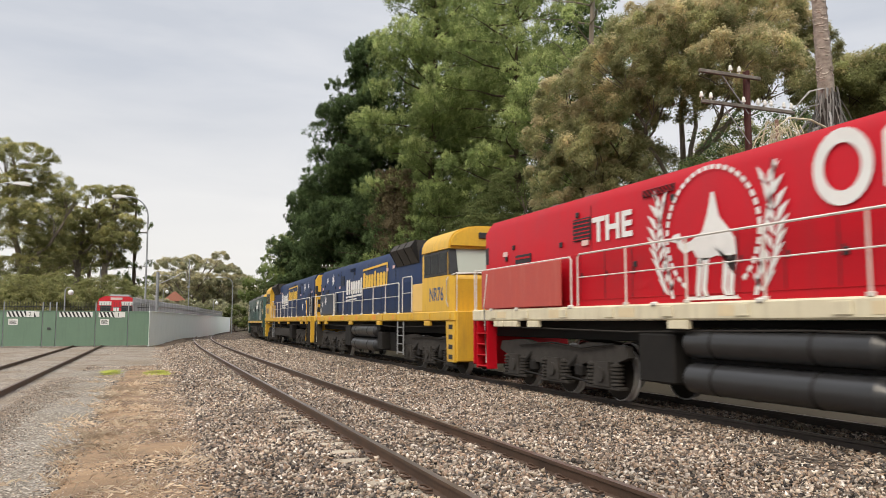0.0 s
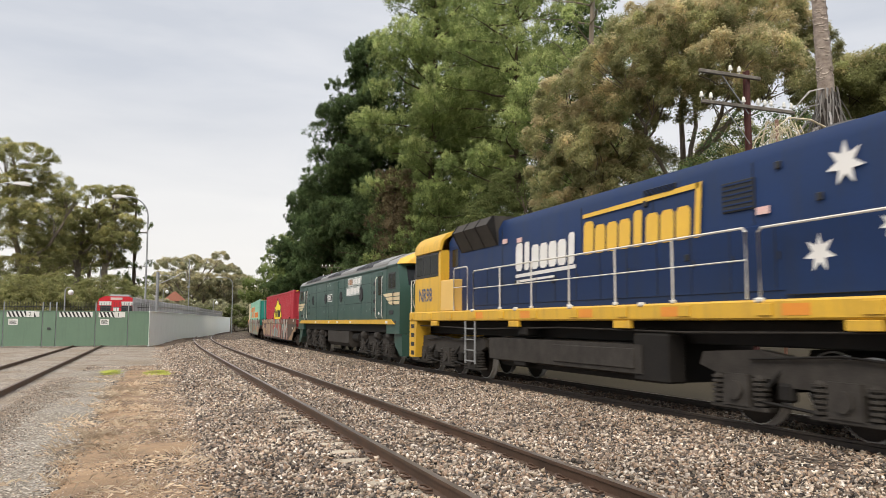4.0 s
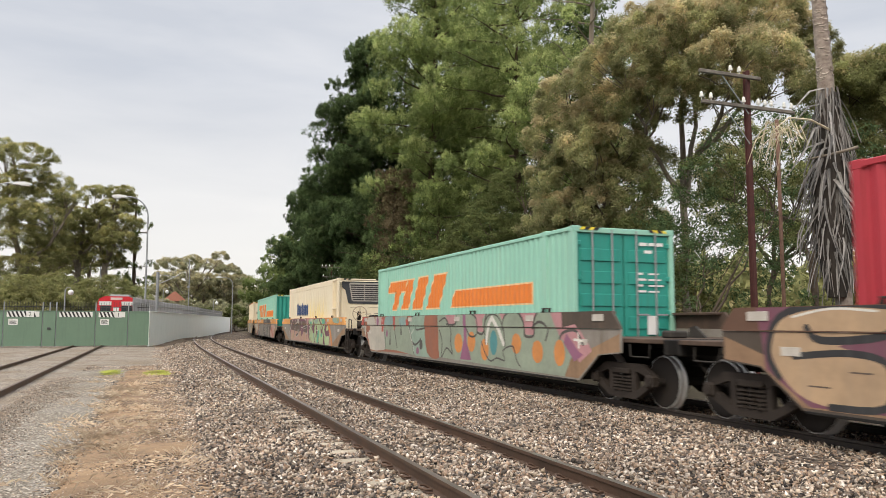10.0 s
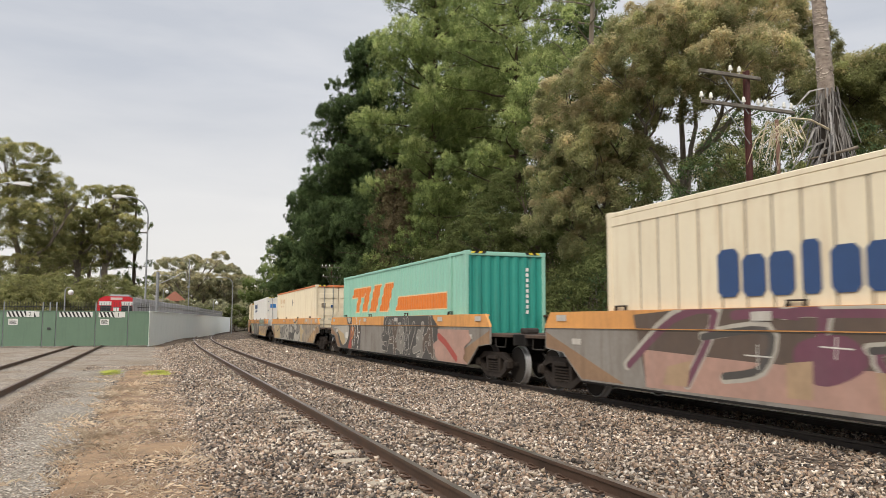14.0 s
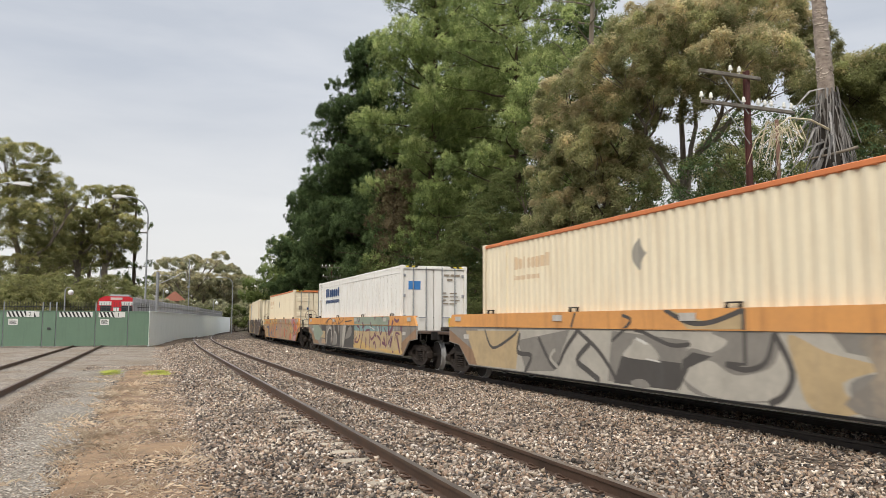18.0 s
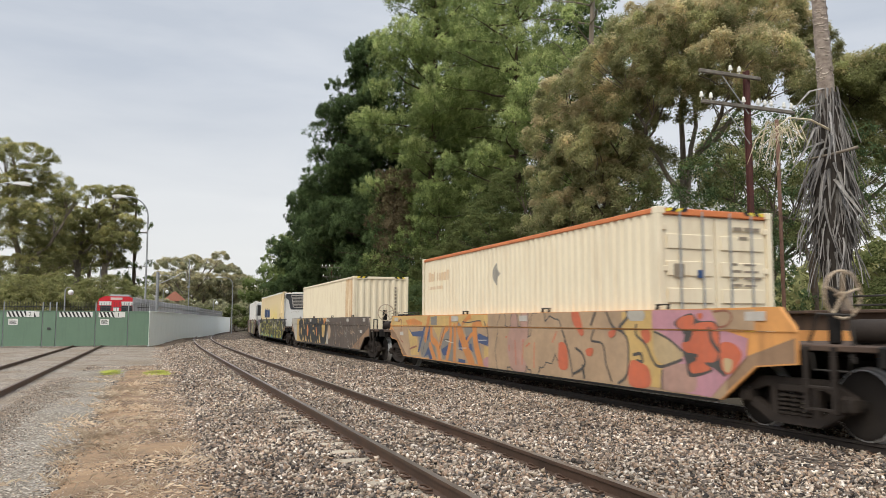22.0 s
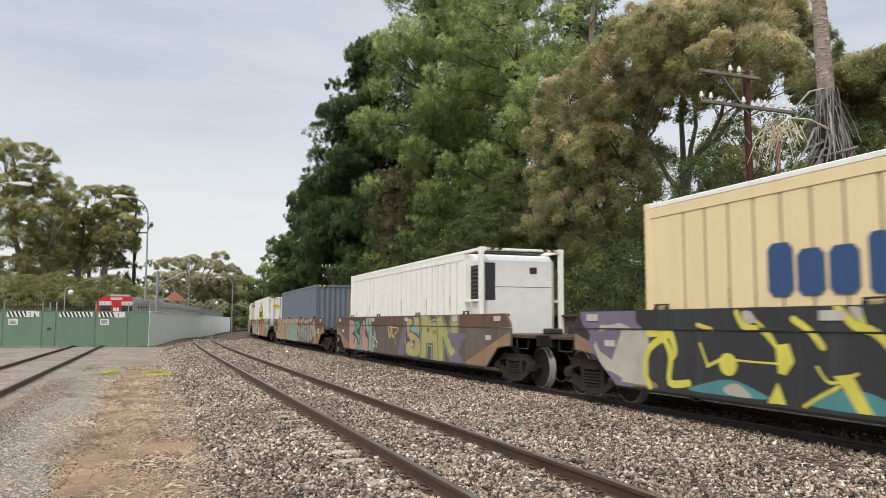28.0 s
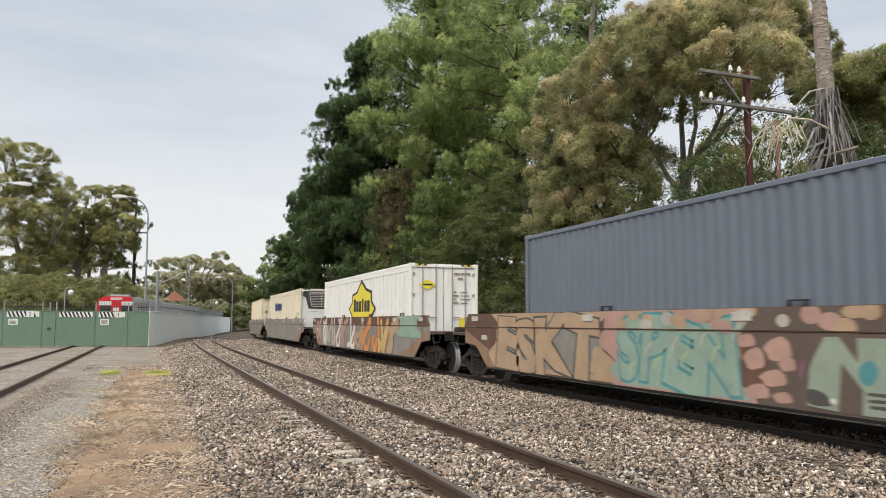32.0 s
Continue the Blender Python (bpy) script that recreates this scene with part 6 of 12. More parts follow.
def loco_bogie(parent, yc, axles=(-1.9, 0.0, 1.9)):
    b = part("bogie", Shape().box(-0.6, 0.6, yc - 2.4, yc + 2.4, 0.55, 0.8, 0.03), GRIME, parent)
    for sx in (-1, 1):
        x0, x1 = sx * 1.02, sx * 1.18
        part("side_frame", Shape().prism([(yc - 2.75, 0.86), (yc - 2.65, 1.06), (yc - 1.5, 1.12), (yc - 0.9, 1.04), (yc + 0.9, 1.04), (yc + 1.5, 1.12), (yc + 2.65, 1.06), (yc + 2.75, 0.86), (yc + 2.4, 0.76), (yc + 1.3, 0.72), (yc + 0.95, 0.62), (yc - 0.95, 0.62), (yc - 1.3, 0.72), (yc - 2.4, 0.76)], x0, x1), GRIME2, b)
        for ax in axles:
            part("axle_box", Shape().prism([(yc + ax - 0.24, 0.76), (yc + ax - 0.27, 0.30), (yc + ax + 0.27, 0.30), (yc + ax + 0.24, 0.76)], sx * 1.0, sx * 1.24).box(sx * 1.02, sx * 1.22, yc + ax - 0.58, yc + ax + 0.58, 0.24, 0.31, 0.015).cyl((sx * 1.23, yc + ax, 0.52), (sx * 1.28, yc + ax, 0.52), 0.14, n=12), GRIME2, b)
            for k in (-0.42, 0.42):
                pr = [(0, 0.05)]
                for j in range(6):
                    pr += [(0.07 * j + 0.004, 0.085), (0.07 * j + 0.014, 0.125), (0.07 * j + 0.045, 0.125), (0.07 * j + 0.056, 0.085)]
                part("coil_spring", Shape().lathe(pr + [(0.44, 0.05)], (sx * 1.14, yc + ax + k, 0.32), "z", 10), GRIME2, b)
        br = Shape()
        for k in (-1.0, 1.0):
            br.box(sx * 1.05, sx * 1.22, yc + k - 0.13, yc + k + 0.13, 0.42, 0.68, 0.04)
            br.cyl((sx * 1.2, yc + k - 0.5, 0.34), (sx * 1.2, yc + k + 0.5, 0.40), 0.025, n=6)
            br.cyl((sx * 1.1, yc + k, 0.95), (sx * 1.28, yc + k + 0.25, 0.60), 0.035, n=6)
        br.tube([(sx * 1.22, yc - 2.3, 1.1), (sx * 1.24, yc - 1.2, 1.0), (sx * 1.24, yc, 1.08), (sx * 1.22, yc + 1.6, 0.98)], 0.02)
        part("brake_rigging", br, GRIME, b)
    for ax in axles:
        wheelset(parent, yc + ax, 0.52, WHEEL_LOCO)


def handrail(parent, x, y0, y1, z0, z1, posts, material, mid=True):
    r = part("handrail", Shape().tube([(x, y0, z0), (x, y0, z1 - 0.06), (x, y0 + (0.06 if y1 > y0 else -0.06), z1), (x, y1 - (0.06 if y1 > y0 else -0.06), z1), (x, y1, z1 - 0.06), (x, y1, z0)], 0.02), material, parent)
    for i in range(posts):
        y = y0 + (y1 - y0) * (i + 1) / (posts + 1)
        part("stanchion", Shape().cyl((x, y, z0), (x, y, z1), 0.018, n=6).box(x - 0.03, x + 0.03, y - 0.05, y + 0.05, z0 - 0.02, z0 + 0.04, 0.01), material, r)
    if mid:
        part("mid_rail", Shape().cyl((x, y0, (z0 + z1) / 2 + 0.05), (x, y1, (z0 + z1) / 2 + 0.05), 0.013, n=6), material, r)


def steps(parent, y0, y1, x, z_top, material, n=4):
    for y in (y0 - 0.03, y1):
        part("step_side", Shape().box(x - 0.03, x + 0.25, y, y + 0.03, 0.35, z_top, 0.008), material, parent)
    for i in range(n):
        z = 0.40 + (z_top - 0.45) * i / n
        part("step_tread", Shape().box(x - 0.03, x + 0.25, y0, y1, z, z + 0.03, 0.006), material, parent)


def hood_loco(name, label, hood, cabm, sill, cab_first, u, number=None, livery="", railm=None):
    """A long-hood diesel 21.8 m over couplers. cab_first: the cab is at the leading end."""
    t = thing(name, label, "locomotive")
    railm = railm or RAILWHITE
    f = 1 if cab_first else -1

    def Y(y):
        return y * f
    far = 0.5 if livery == "red" else 0.0
    L = 10.3 + far
    # walkway sill and frame
    part("sill", Shape().box(-1.45, 1.45, Y(-9.72), Y(L), 1.54, 1.82, 0.03), sill, t)
    part("underframe", Shape().box(-0.85, 0.85, Y(-9.7), Y(L), 1.15, 1.535, 0.02), GRIME, t)
    for i in range(12):
        y = -9.4 + i * 1.7
        part("sill_plate", Shape().box(-1.475, -1.451, y, y + 0.28, 1.60, 1.77, 0.005), sill, t)
    # hood, with chamfered roof edges
    y0, y1 = Y(-6.892), Y(9.9 + far)
    hood_prof = [(-1.15, 1.824), (-1.15, 3.85), (-1.02, 4.08), (-0.7, 4.18), (0.7, 4.18), (1.02, 4.08), (1.15, 3.85), (1.15, 1.824)]
    part("hood", Shape().prism(hood_prof, y0, y1, "y"), hood, t)
    for i in range(16):
        a, b = sorted((Y(-5.0 + i * 0.9), Y(-4.1 + i * 0.9)))
        door = part("hood_door", Shape().box(-1.166, -1.1545, a + 0.002, b - 0.002, 1.95, 2.9, 0.005), hood, t)
        part("door_edge", Shape().box(-1.172, -1.1665, a + 0.002, a + 0.016, 1.97, 2.88), VENT, door)
        part("door_latch", Shape().box(-1.184, -1.1665, b - 0.085, b - 0.05, 2.38, 2.50, 0.006), VENT, door)
    for y in (-3.2, 0.6, 3.0, 5.4):
        part("panel_seam", Shape().box(-1.158, -1.1505, Y(y) - 0.008, Y(y) + 0.008, 2.92, 3.84), VENT, t)
    for y, z, w, h in ((5.74 if livery == "red" else 5.1, 3.16, 0.68, 0.46), (3.2, 3.72, 0.9, 0.13), (8.4, 2.2, 0.8, 0.9)):
        v = part("louvre", Shape().box(-1.176, -1.152, Y(y) - w / 2, Y(y) + w / 2, z, z + h, 0.006), VENT, t)
        s = Shape()
        for i in range(6):
            s.box(-1.186, -1.1765, Y(y) - w / 2 + 0.03, Y(y) + w / 2 - 0.03, z + h * (i + 0.3) / 6, z + h * (i + 0.6) / 6)
        part("slat", s, hood, v)
    # flared radiator wing and roof fittings
    wing = part("radiator", Shape().prism([(-1.17, 3.46), (-1.46, 3.98), (-1.30, 4.20), (1.30, 4.20), (1.46, 3.98), (1.17, 3.46)], Y(-5.84), Y(-3.42), "y"), mat("sooty_radiator", (0.075, 0.068, 0.06), (0.04, 0.037, 0.034), scale=3, rough=0.8, bump=0.2), t, "sooty flared radiator")
    rb = Shape()
    for k in range(4):
        y = Y(-5.84 + 0.8 * k)
        rb.prism([(-1.18, 3.45), (-1.475, 3.98), (-1.31, 4.215), (-1.28, 4.20)], y - 0.025, y + 0.025, "y")
    part("radiator_rib", rb, GRIME, wing)
    fan = Shape()
    for k in (6.4, 7.9):
        fan.lathe([(4.18, 0.6), (4.24, 0.6), (4.26, 0.5)], (0, Y(k), 0), "z", 20)
    part("fan", fan, ROOFGREY, t)
    part("exhaust", Shape().box(-0.3, 0.3, Y(-1.2), Y(-0.4), 4.18, 4.30, 0.03), GRIME, t)
    fx = Shape()
    for y, z in ((6.6, 3.1), (8.9, 3.25), (2.8, 3.55), (-0.6, 2.35), (3.9, 2.5), (-2.4, 2.4), (5.9, 3.65), (9.3, 3.0)):
        fx.box(-1.19, -1.151, Y(y) - 0.05, Y(y) + 0.05, z, z + 0.11, 0.01)
    part("latch", fx, VENT, t)
    nt_ = Shape()
    for y, z in ((9.35, 3.12), (5.6, 3.05), (-3.0, 3.45), (-2.2, 3.4)):
        nt_.box(-1.185, -1.1675, Y(y) - 0.12, Y(y) + 0.12, z, z + 0.11)
    part("notice_plate", nt_, mat("pink_notice", (0.75, 0.42, 0.40), (0.7, 0.55, 0.5), scale=20, rough=0.5), t)
    # cab
    c1 = Y(-6.9)
    prof = [(-1.42, 1.824), (-1.42, 3.50), (-1.30, 3.92), (-0.9, 4.20), (0.9, 4.20), (1.30, 3.92), (1.42, 3.50), (1.42, 1.824)]
    cab = part("cab", Shape().prism(prof, Y(-9.12), c1, "y"), cabm, t)
    nose = Shape().prism([(Y(-9.40), 1.824), (Y(-9.40), 2.74), (Y(-9.33), 2.85), (Y(-9.122), 2.88), (Y(-9.122), 1.824)], -1.30, 1.30, "x")
    part("nose", nose, cabm, cab)
    part("corner_panel", Shape().prism([(-1.42, Y(-9.122)), (-1.42, Y(-9.24)), (-1.305, Y(-9.385)), (-1.305, Y(-9.122))], 1.83, 2.84, "z"), cabm, cab)
    def arch(w, z0, h):
        out = []
        for i in range(15):
            a = math.pi * i / 14
            c, n = math.cos(a), math.sin(a)
            out.append((-w * math.copysign(abs(c) ** 0.62, c), z0 + h * n ** 0.80))
        return out
    part("cab_roof", Shape().prism(arch(1.45, 3.62, 0.69), Y(-9.22), Y(-6.9), "y"), cabm, cab, smooth=40)
    part("brow", Shape().prism(arch(1.38, 3.70, 0.56), Y(-9.32), Y(-9.225), "y"), cabm, cab)
    part("number_box", Shape().box(-0.55, -0.05, Y(-9.325), Y(-9.36), 3.92, 4.10, 0.02), BLACK, cab)
    hl = Shape()
    for k in (0.45, 0.70):
        hl.cyl((k, Y(-9.31), 4.0), (k, Y(-9.36), 4.0), 0.10, n=12)
    part("headlight", hl, LAMPGLASS, cab)
    part("windscreen", Shape().prism([(Y(-9.33), 2.92), (Y(-9.16), 3.62), (Y(-9.123), 3.62), (Y(-9.123), 2.92)], -1.18, -0.05, "x"), glass_mat("windscreen_glass", (0.42, 0.46, 0.40), 0.15), cab)
    part("windscreen", Shape().prism([(Y(-9.33), 2.92), (Y(-9.16), 3.62), (Y(-9.123), 3.62), (Y(-9.123), 2.92)], 0.05, 1.18, "x"), GLASS, cab)
    part("screen_surround", Shape().prism([(Y(-9.35), 2.885), (Y(-9.14), 3.69), (Y(-9.10), 3.69), (Y(-9.10), 2.885)], -1.41, -1.19, "x"), BLACK, cab)
    ss = part("side_windows", Shape().box(-1.432, -1.40, Y(-9.10), Y(-7.08), 2.86, 3.60, 0.02), BLACK, cab)
    for a_, b_ in ((-9.02, -8.42), (-8.34, -7.76), (-7.68, -7.14)):
        part("window_pane", Shape().box(-1.439, -1.4325, Y(a_), Y(b_), 2.94, 3.52, 0.004), GLASS, ss)
    part("grab_rail", Shape().tube([(-1.44, Y(-9.2), 1.95), (-1.49, Y(-9.2), 2.1), (-1.49, Y(-9.2), 2.7), (-1.44, Y(-9.2), 2.8)], 0.016), railm, cab)
    # lower compartment behind the cab, with the recessed door above it
    part("side_locker", Shape().box(-1.42, 1.42, Y(-6.896), Y(-5.9), 1.824, 2.72, 0.02), mat("cream_yellow_locker", (0.80, 0.52, 0.16), (0.70, 0.44, 0.12), scale=2, rough=0.5, bump=0.04) if livery != "red" else RED, t)
    dr = part("cab_door", Shape().box(-1.16, -1.10, Y(-6.7), Y(-6.05), 2.73, 3.72, 0.015), hood, t)
    part("door_window", Shape().box(-1.166, -1.1605, Y(-6.6), Y(-6.15), 3.1, 3.6), GLASS, dr)
    part("nose_rail", Shape().tube([(-1.38, Y(-9.25), 2.84), (-1.30, Y(-9.52), 2.90), (1.30, Y(-9.52), 2.90), (1.38, Y(-9.25), 2.84)], 0.02), railm, t)
    # end pilots and steps
    for e in (-1, 1):
        L = 9.72 if e == -f else 10.3 + far
        p = part("pilot", Shape().box(-1.40, 1.40, e * L, e * (L + 0.08), 0.42, 1.82, 0.02), sill if livery != "red" else RED, t)
        cp = Shape().box(-0.16, 0.16, e * (L + 0.08), e * (L + 0.55), 0.75, 1.05, 0.04)
        cp.box(-0.13, 0.13, e * (L + 0.4), e * (L + 0.58), 0.68, 1.12, 0.04)
        part("coupler", cp, GRIME, p)
        hs = Shape()
        for k in (-0.7, -0.45, 0.45, 0.7):
            hs.tube([(k, e * (L + 0.08), 1.1), (k, e * (L + 0.3), 0.9), (k * 0.9, e * (L + 0.42), 0.6)], 0.025)
        part("air_hose", hs, BLACK, p)
        er = Shape().tube([(-1.38, e * L, 1.82), (-1.38, e * (L + 0.02), 2.85), (-0.6, e * (L + 0.02), 2.9)], 0.02)
        part("end_rail", er, railm, p)
        pm = sill if livery != "red" else RED
        if e == -f:
            # boxed-in front corner with step openings
            bx = part("step_box", Shape().prism([(Y(-9.02), 1.53), (Y(-9.14), 0.40), (Y(-9.715), 0.40), (Y(-9.715), 1.53)], -1.44, -0.95), pm, t)
            so = Shape()
            for k in range(4):
                so.box(-1.446, -1.4405, Y(-9.55), Y(-9.25), 0.47 + 0.28 * k, 0.60 + 0.28 * k)
            part("step_opening", so, VENT, bx)
        else:
            steps(t, e * (9.65 + far) - 0.3, e * (9.65 + far) + 0.3, -1.44, 1.53, GRIME2 if livery != "red" else RED)
            part("stair_rail", Shape().tube([(-1.47, e * (9.3 + far), 2.7), (-1.47, e * (9.5 + far), 1.9), (-1.47, e * (9.35 + far), 0.5)], 0.022), railm if f > 0 else YELLOW, t)
            if livery != "red":
                st = Shape()
                for k in range(3):
                    z = 0.5 + 0.42 * k
                    st.add([(-1.15, e * (L + 0.084), z), (-0.25, e * (L + 0.084), z + 0.42), (-0.25, e * (L + 0.084), z + 0.62), (-1.15, e * (L + 0.084), z + 0.2)], [(0, 1, 2, 3)])
                part("pilot_stripe", st, NAVY, p)
    # hood end at the back
    hm = cabm if livery != "red" else RED
    he = part("hood_end", Shape().prism([(-1.1, 1.824), (-1.1, 3.8), (-0.95, 4.05), (0.95, 4.05), (1.1, 3.8), (1.1, 1.824)], Y(9.905 + far), Y(10.20 + far), "y"), hm, t)
    part("hood_corner", Shape().box(-1.13, -0.95, Y(9.906 + far), Y(10.10 + far), 1.83, 2.85, 0.03), hm, he)
    part("end_niche", Shape().box(-1.105, -1.0, Y(9.95 + far), Y(10.206 + far), 3.0, 3.45, 0.01), VENT, he)
    part("number_box", Shape().box(-0.3, 0.2, Y(10.20 + far), Y(10.24 + far), 3.62, 3.8, 0.02), BLACK, he)
    for k in range(3):
        part("end_step", Shape().box(-1.06, -0.82, Y(10.20 + far), Y(10.21 + far), 2.05 + 0.42 * k, 2.30 + 0.42 * k, 0.01), VENT, he)
    for k in (-0.45, 0.45):
        part("tail_lamp", Shape().cyl((k, Y(10.20 + far), 3.35), (k, Y(10.25 + far), 3.35), 0.08, n=10), BLACK, he)
    part("beacon", Shape().lathe([(4.05, 0.1), (4.18, 0.1), (4.22, 0.05)], (-0.3, Y(10.0 + far), 0), "z", 10), LIVERY_WHITE, he)
    # running gear
    for yc in (-6.9, 6.9):
        loco_bogie(t, yc)
    part("fuel_tank", Shape().prism([(-1.0, 0.45), (-1.05, 0.75), (-1.05, 1.14), (1.05, 1.14), (1.05, 0.75), (1.0, 0.45)], -2.9, 3.5, "y"), GRIME, t)
    if f > 0:
        for z in (0.63, 1.18):
            part("air_reservoir", Shape().lathe([(-1.88, 0.04), (-1.84, 0.15), (-1.70, 0.245), (1.70, 0.245), (1.84, 0.15), (1.88, 0.04)], (-1.16, 0.63, z), "y", 18), TANK, t)
            bn = Shape()
            for k in (-0.4, 1.5):
                bn.lathe([(k, 0.25), (k + 0.05, 0.25)], (-1.16, 0.2, z), "y", 18)
            part("tank_strap", bn, GRIME, t)
    else:
        part("battery_box", Shape().prism([(-1.38, 0.62), (-1.40, 1.12), (-1.05, 1.13), (-1.05, 0.55)], -2.9, 3.5, "y").box(-1.41, -1.385, -2.7, 0.2, 0.7, 1.05, 0.01), GRIME2, t)
    for a, b, z0, z1 in ((2.62, 3.6, 0.5, 1.32), (-2.2, -1.6, 0.5, 1.15), (-1.95, -1.5, 1.2, 1.4)):
        part("equipment_box", Shape().box(-1.36, -1.0, Y(a), Y(b), z0, z1, 0.03), GRIME, t)
    pp = Shape()
    for k, z in enumerate((1.40,)):
        pp.tube([(-1.30 - 0.02 * k, -9.2, z), (-1.32, -4, z - 0.05), (-1.32, 0, z), (-1.32, 4, z - 0.06), (-1.3, 9.2, z)], 0.018)
    part("air_pipe", pp, GRIME2, t)
    # side handrails
    handrail(t, -1.42, Y(-5.85), Y(-4.85), 1.83, 3.0, 0, railm)
    handrail(t, -1.42, Y(-4.45), Y(5.5), 1.83, 2.85, 5, railm)
    handrail(t, -1.42, Y(5.75), Y(10.1 + far), 1.83, 2.82, 0, railm, False)
    for y in (-7.4, -2.0, 2.4, 7.4, 9.2):
        part("sill_bracket", Shape().box(-1.452, -1.36, Y(y) - 0.26, Y(y) + 0.26, 1.40, 1.538, 0.01), sill, t)
    for y in (-4.45, -1.9, 0.6, 3.0, 5.75, 8.2, 9.6):
        part("rail_socket", Shape().box(-1.475, -1.40, Y(y) - 0.08, Y(y) + 0.08, 1.775, 1.85, 0.02), RAILWHITE, t)
    ld = part("ladder", Shape().box(-1.44, -1.40, Y(-4.36), Y(-4.30), 0.42, 1.53, 0.008).box(-1.44, -1.40, Y(-5.02), Y(-4.96), 0.42, 1.53, 0.008), RAILWHITE if livery == "red" else GALV, t)
    for k in range(4):
        part("rung", Shape().box(-1.44, -1.40, Y(-4.96), Y(-4.36), 0.48 + 0.28 * k, 0.51 + 0.28 * k), RAILWHITE if livery == "red" else GALV, ld)
    hz = Shape()
    for k in range(6):
        y = Y(-4.0 + 2.6 * k)
        hz.box(-1.455, -1.451, y - 0.24, y + 0.24, 1.60, 1.76)
    part("reflector", hz, mat("amber_reflector", (0.75, 0.28, 0.03), (0.7, 0.25, 0.03), scale=9, rough=0.4) if livery != "red" else LIVERY_CREAM, t)
    side = -1.1775
    if livery == "national":
        yl, ym = (4.29, 1.37) if f > 0 else (2.41, -0.70)
        w, g = Shape(), Shape()
        blocks(w, side, yl, 2.72, 2.85, 0.66, 7, 3, 0.06)
        flat(w, [(0.0, -0.16), (2.8, -0.10), (2.8, -0.02), (0.0, -0.08)], side, yl, 2.72)
        flat(w, [(0.0, -0.28), (1.9, -0.24), (1.9, -0.19), (0.0, -0.22)], side, yl, 2.72)
        blocks(g, side, ym, 2.86, 3.35, 0.66, 8, 4, 0.06)
        flat(g, [(0.0, 0.74), (3.55, 0.80), (3.55, 0.89), (0.0, 0.82)], side, ym, 2.86)
        flat(g, [(3.40, 0.0), (3.54, 0.0), (3.62, 0.89), (3.48, 0.89)], side, ym, 2.86)
        part("logo", w, LIVERY_WHITE, t, "white row of plain blocks")
        part("logo", g, LIVERY_GOLD, t, "gold row of plain blocks with a gold corner line")
        part("screen_panel", Shape().box(-1.215, -1.19, Y(6.0), Y(9.85), 1.88, 2.85, 0.008), mat("slate_blue_panel", (0.035, 0.05, 0.085), (0.03, 0.04, 0.06), scale=2, rough=0.5, bump=0.05) if f > 0 else NAVY, t)
        if f < 0:
            for k in range(3):
                part("end_grille", Shape().box(-1.222, -1.2155, Y(8.35 + 0.52 * k), Y(8.79 + 0.52 * k), 1.92, 2.80, 0.004), VENT, t)
        for y, z, r in ((7.02, 3.52, 0.30), (8.25, 3.55, 0.21)) + (((8.5, 2.56, 0.27), (9.3, 2.40, 0.19), (9.62, 2.08, 0.2)) if f > 0 else ((6.6, 2.41, 0.26), (7.67, 2.67, 0.18), (7.84, 2.12, 0.22))):
            st = Shape()
            star(st, side if z > 2.9 else -1.2175, Y(y), z, r)
            part("star", st, LIVERY_WHITE, t)
    if number:
        lettering(number, 0.56, -1.4235, (-7.55 if f > 0 else 8.85), 2.14, LIVERY_BLUE, t, "running_number", 0.012, squash=0.92)
    MOVERS.append((t, u, 6.9))
    return t


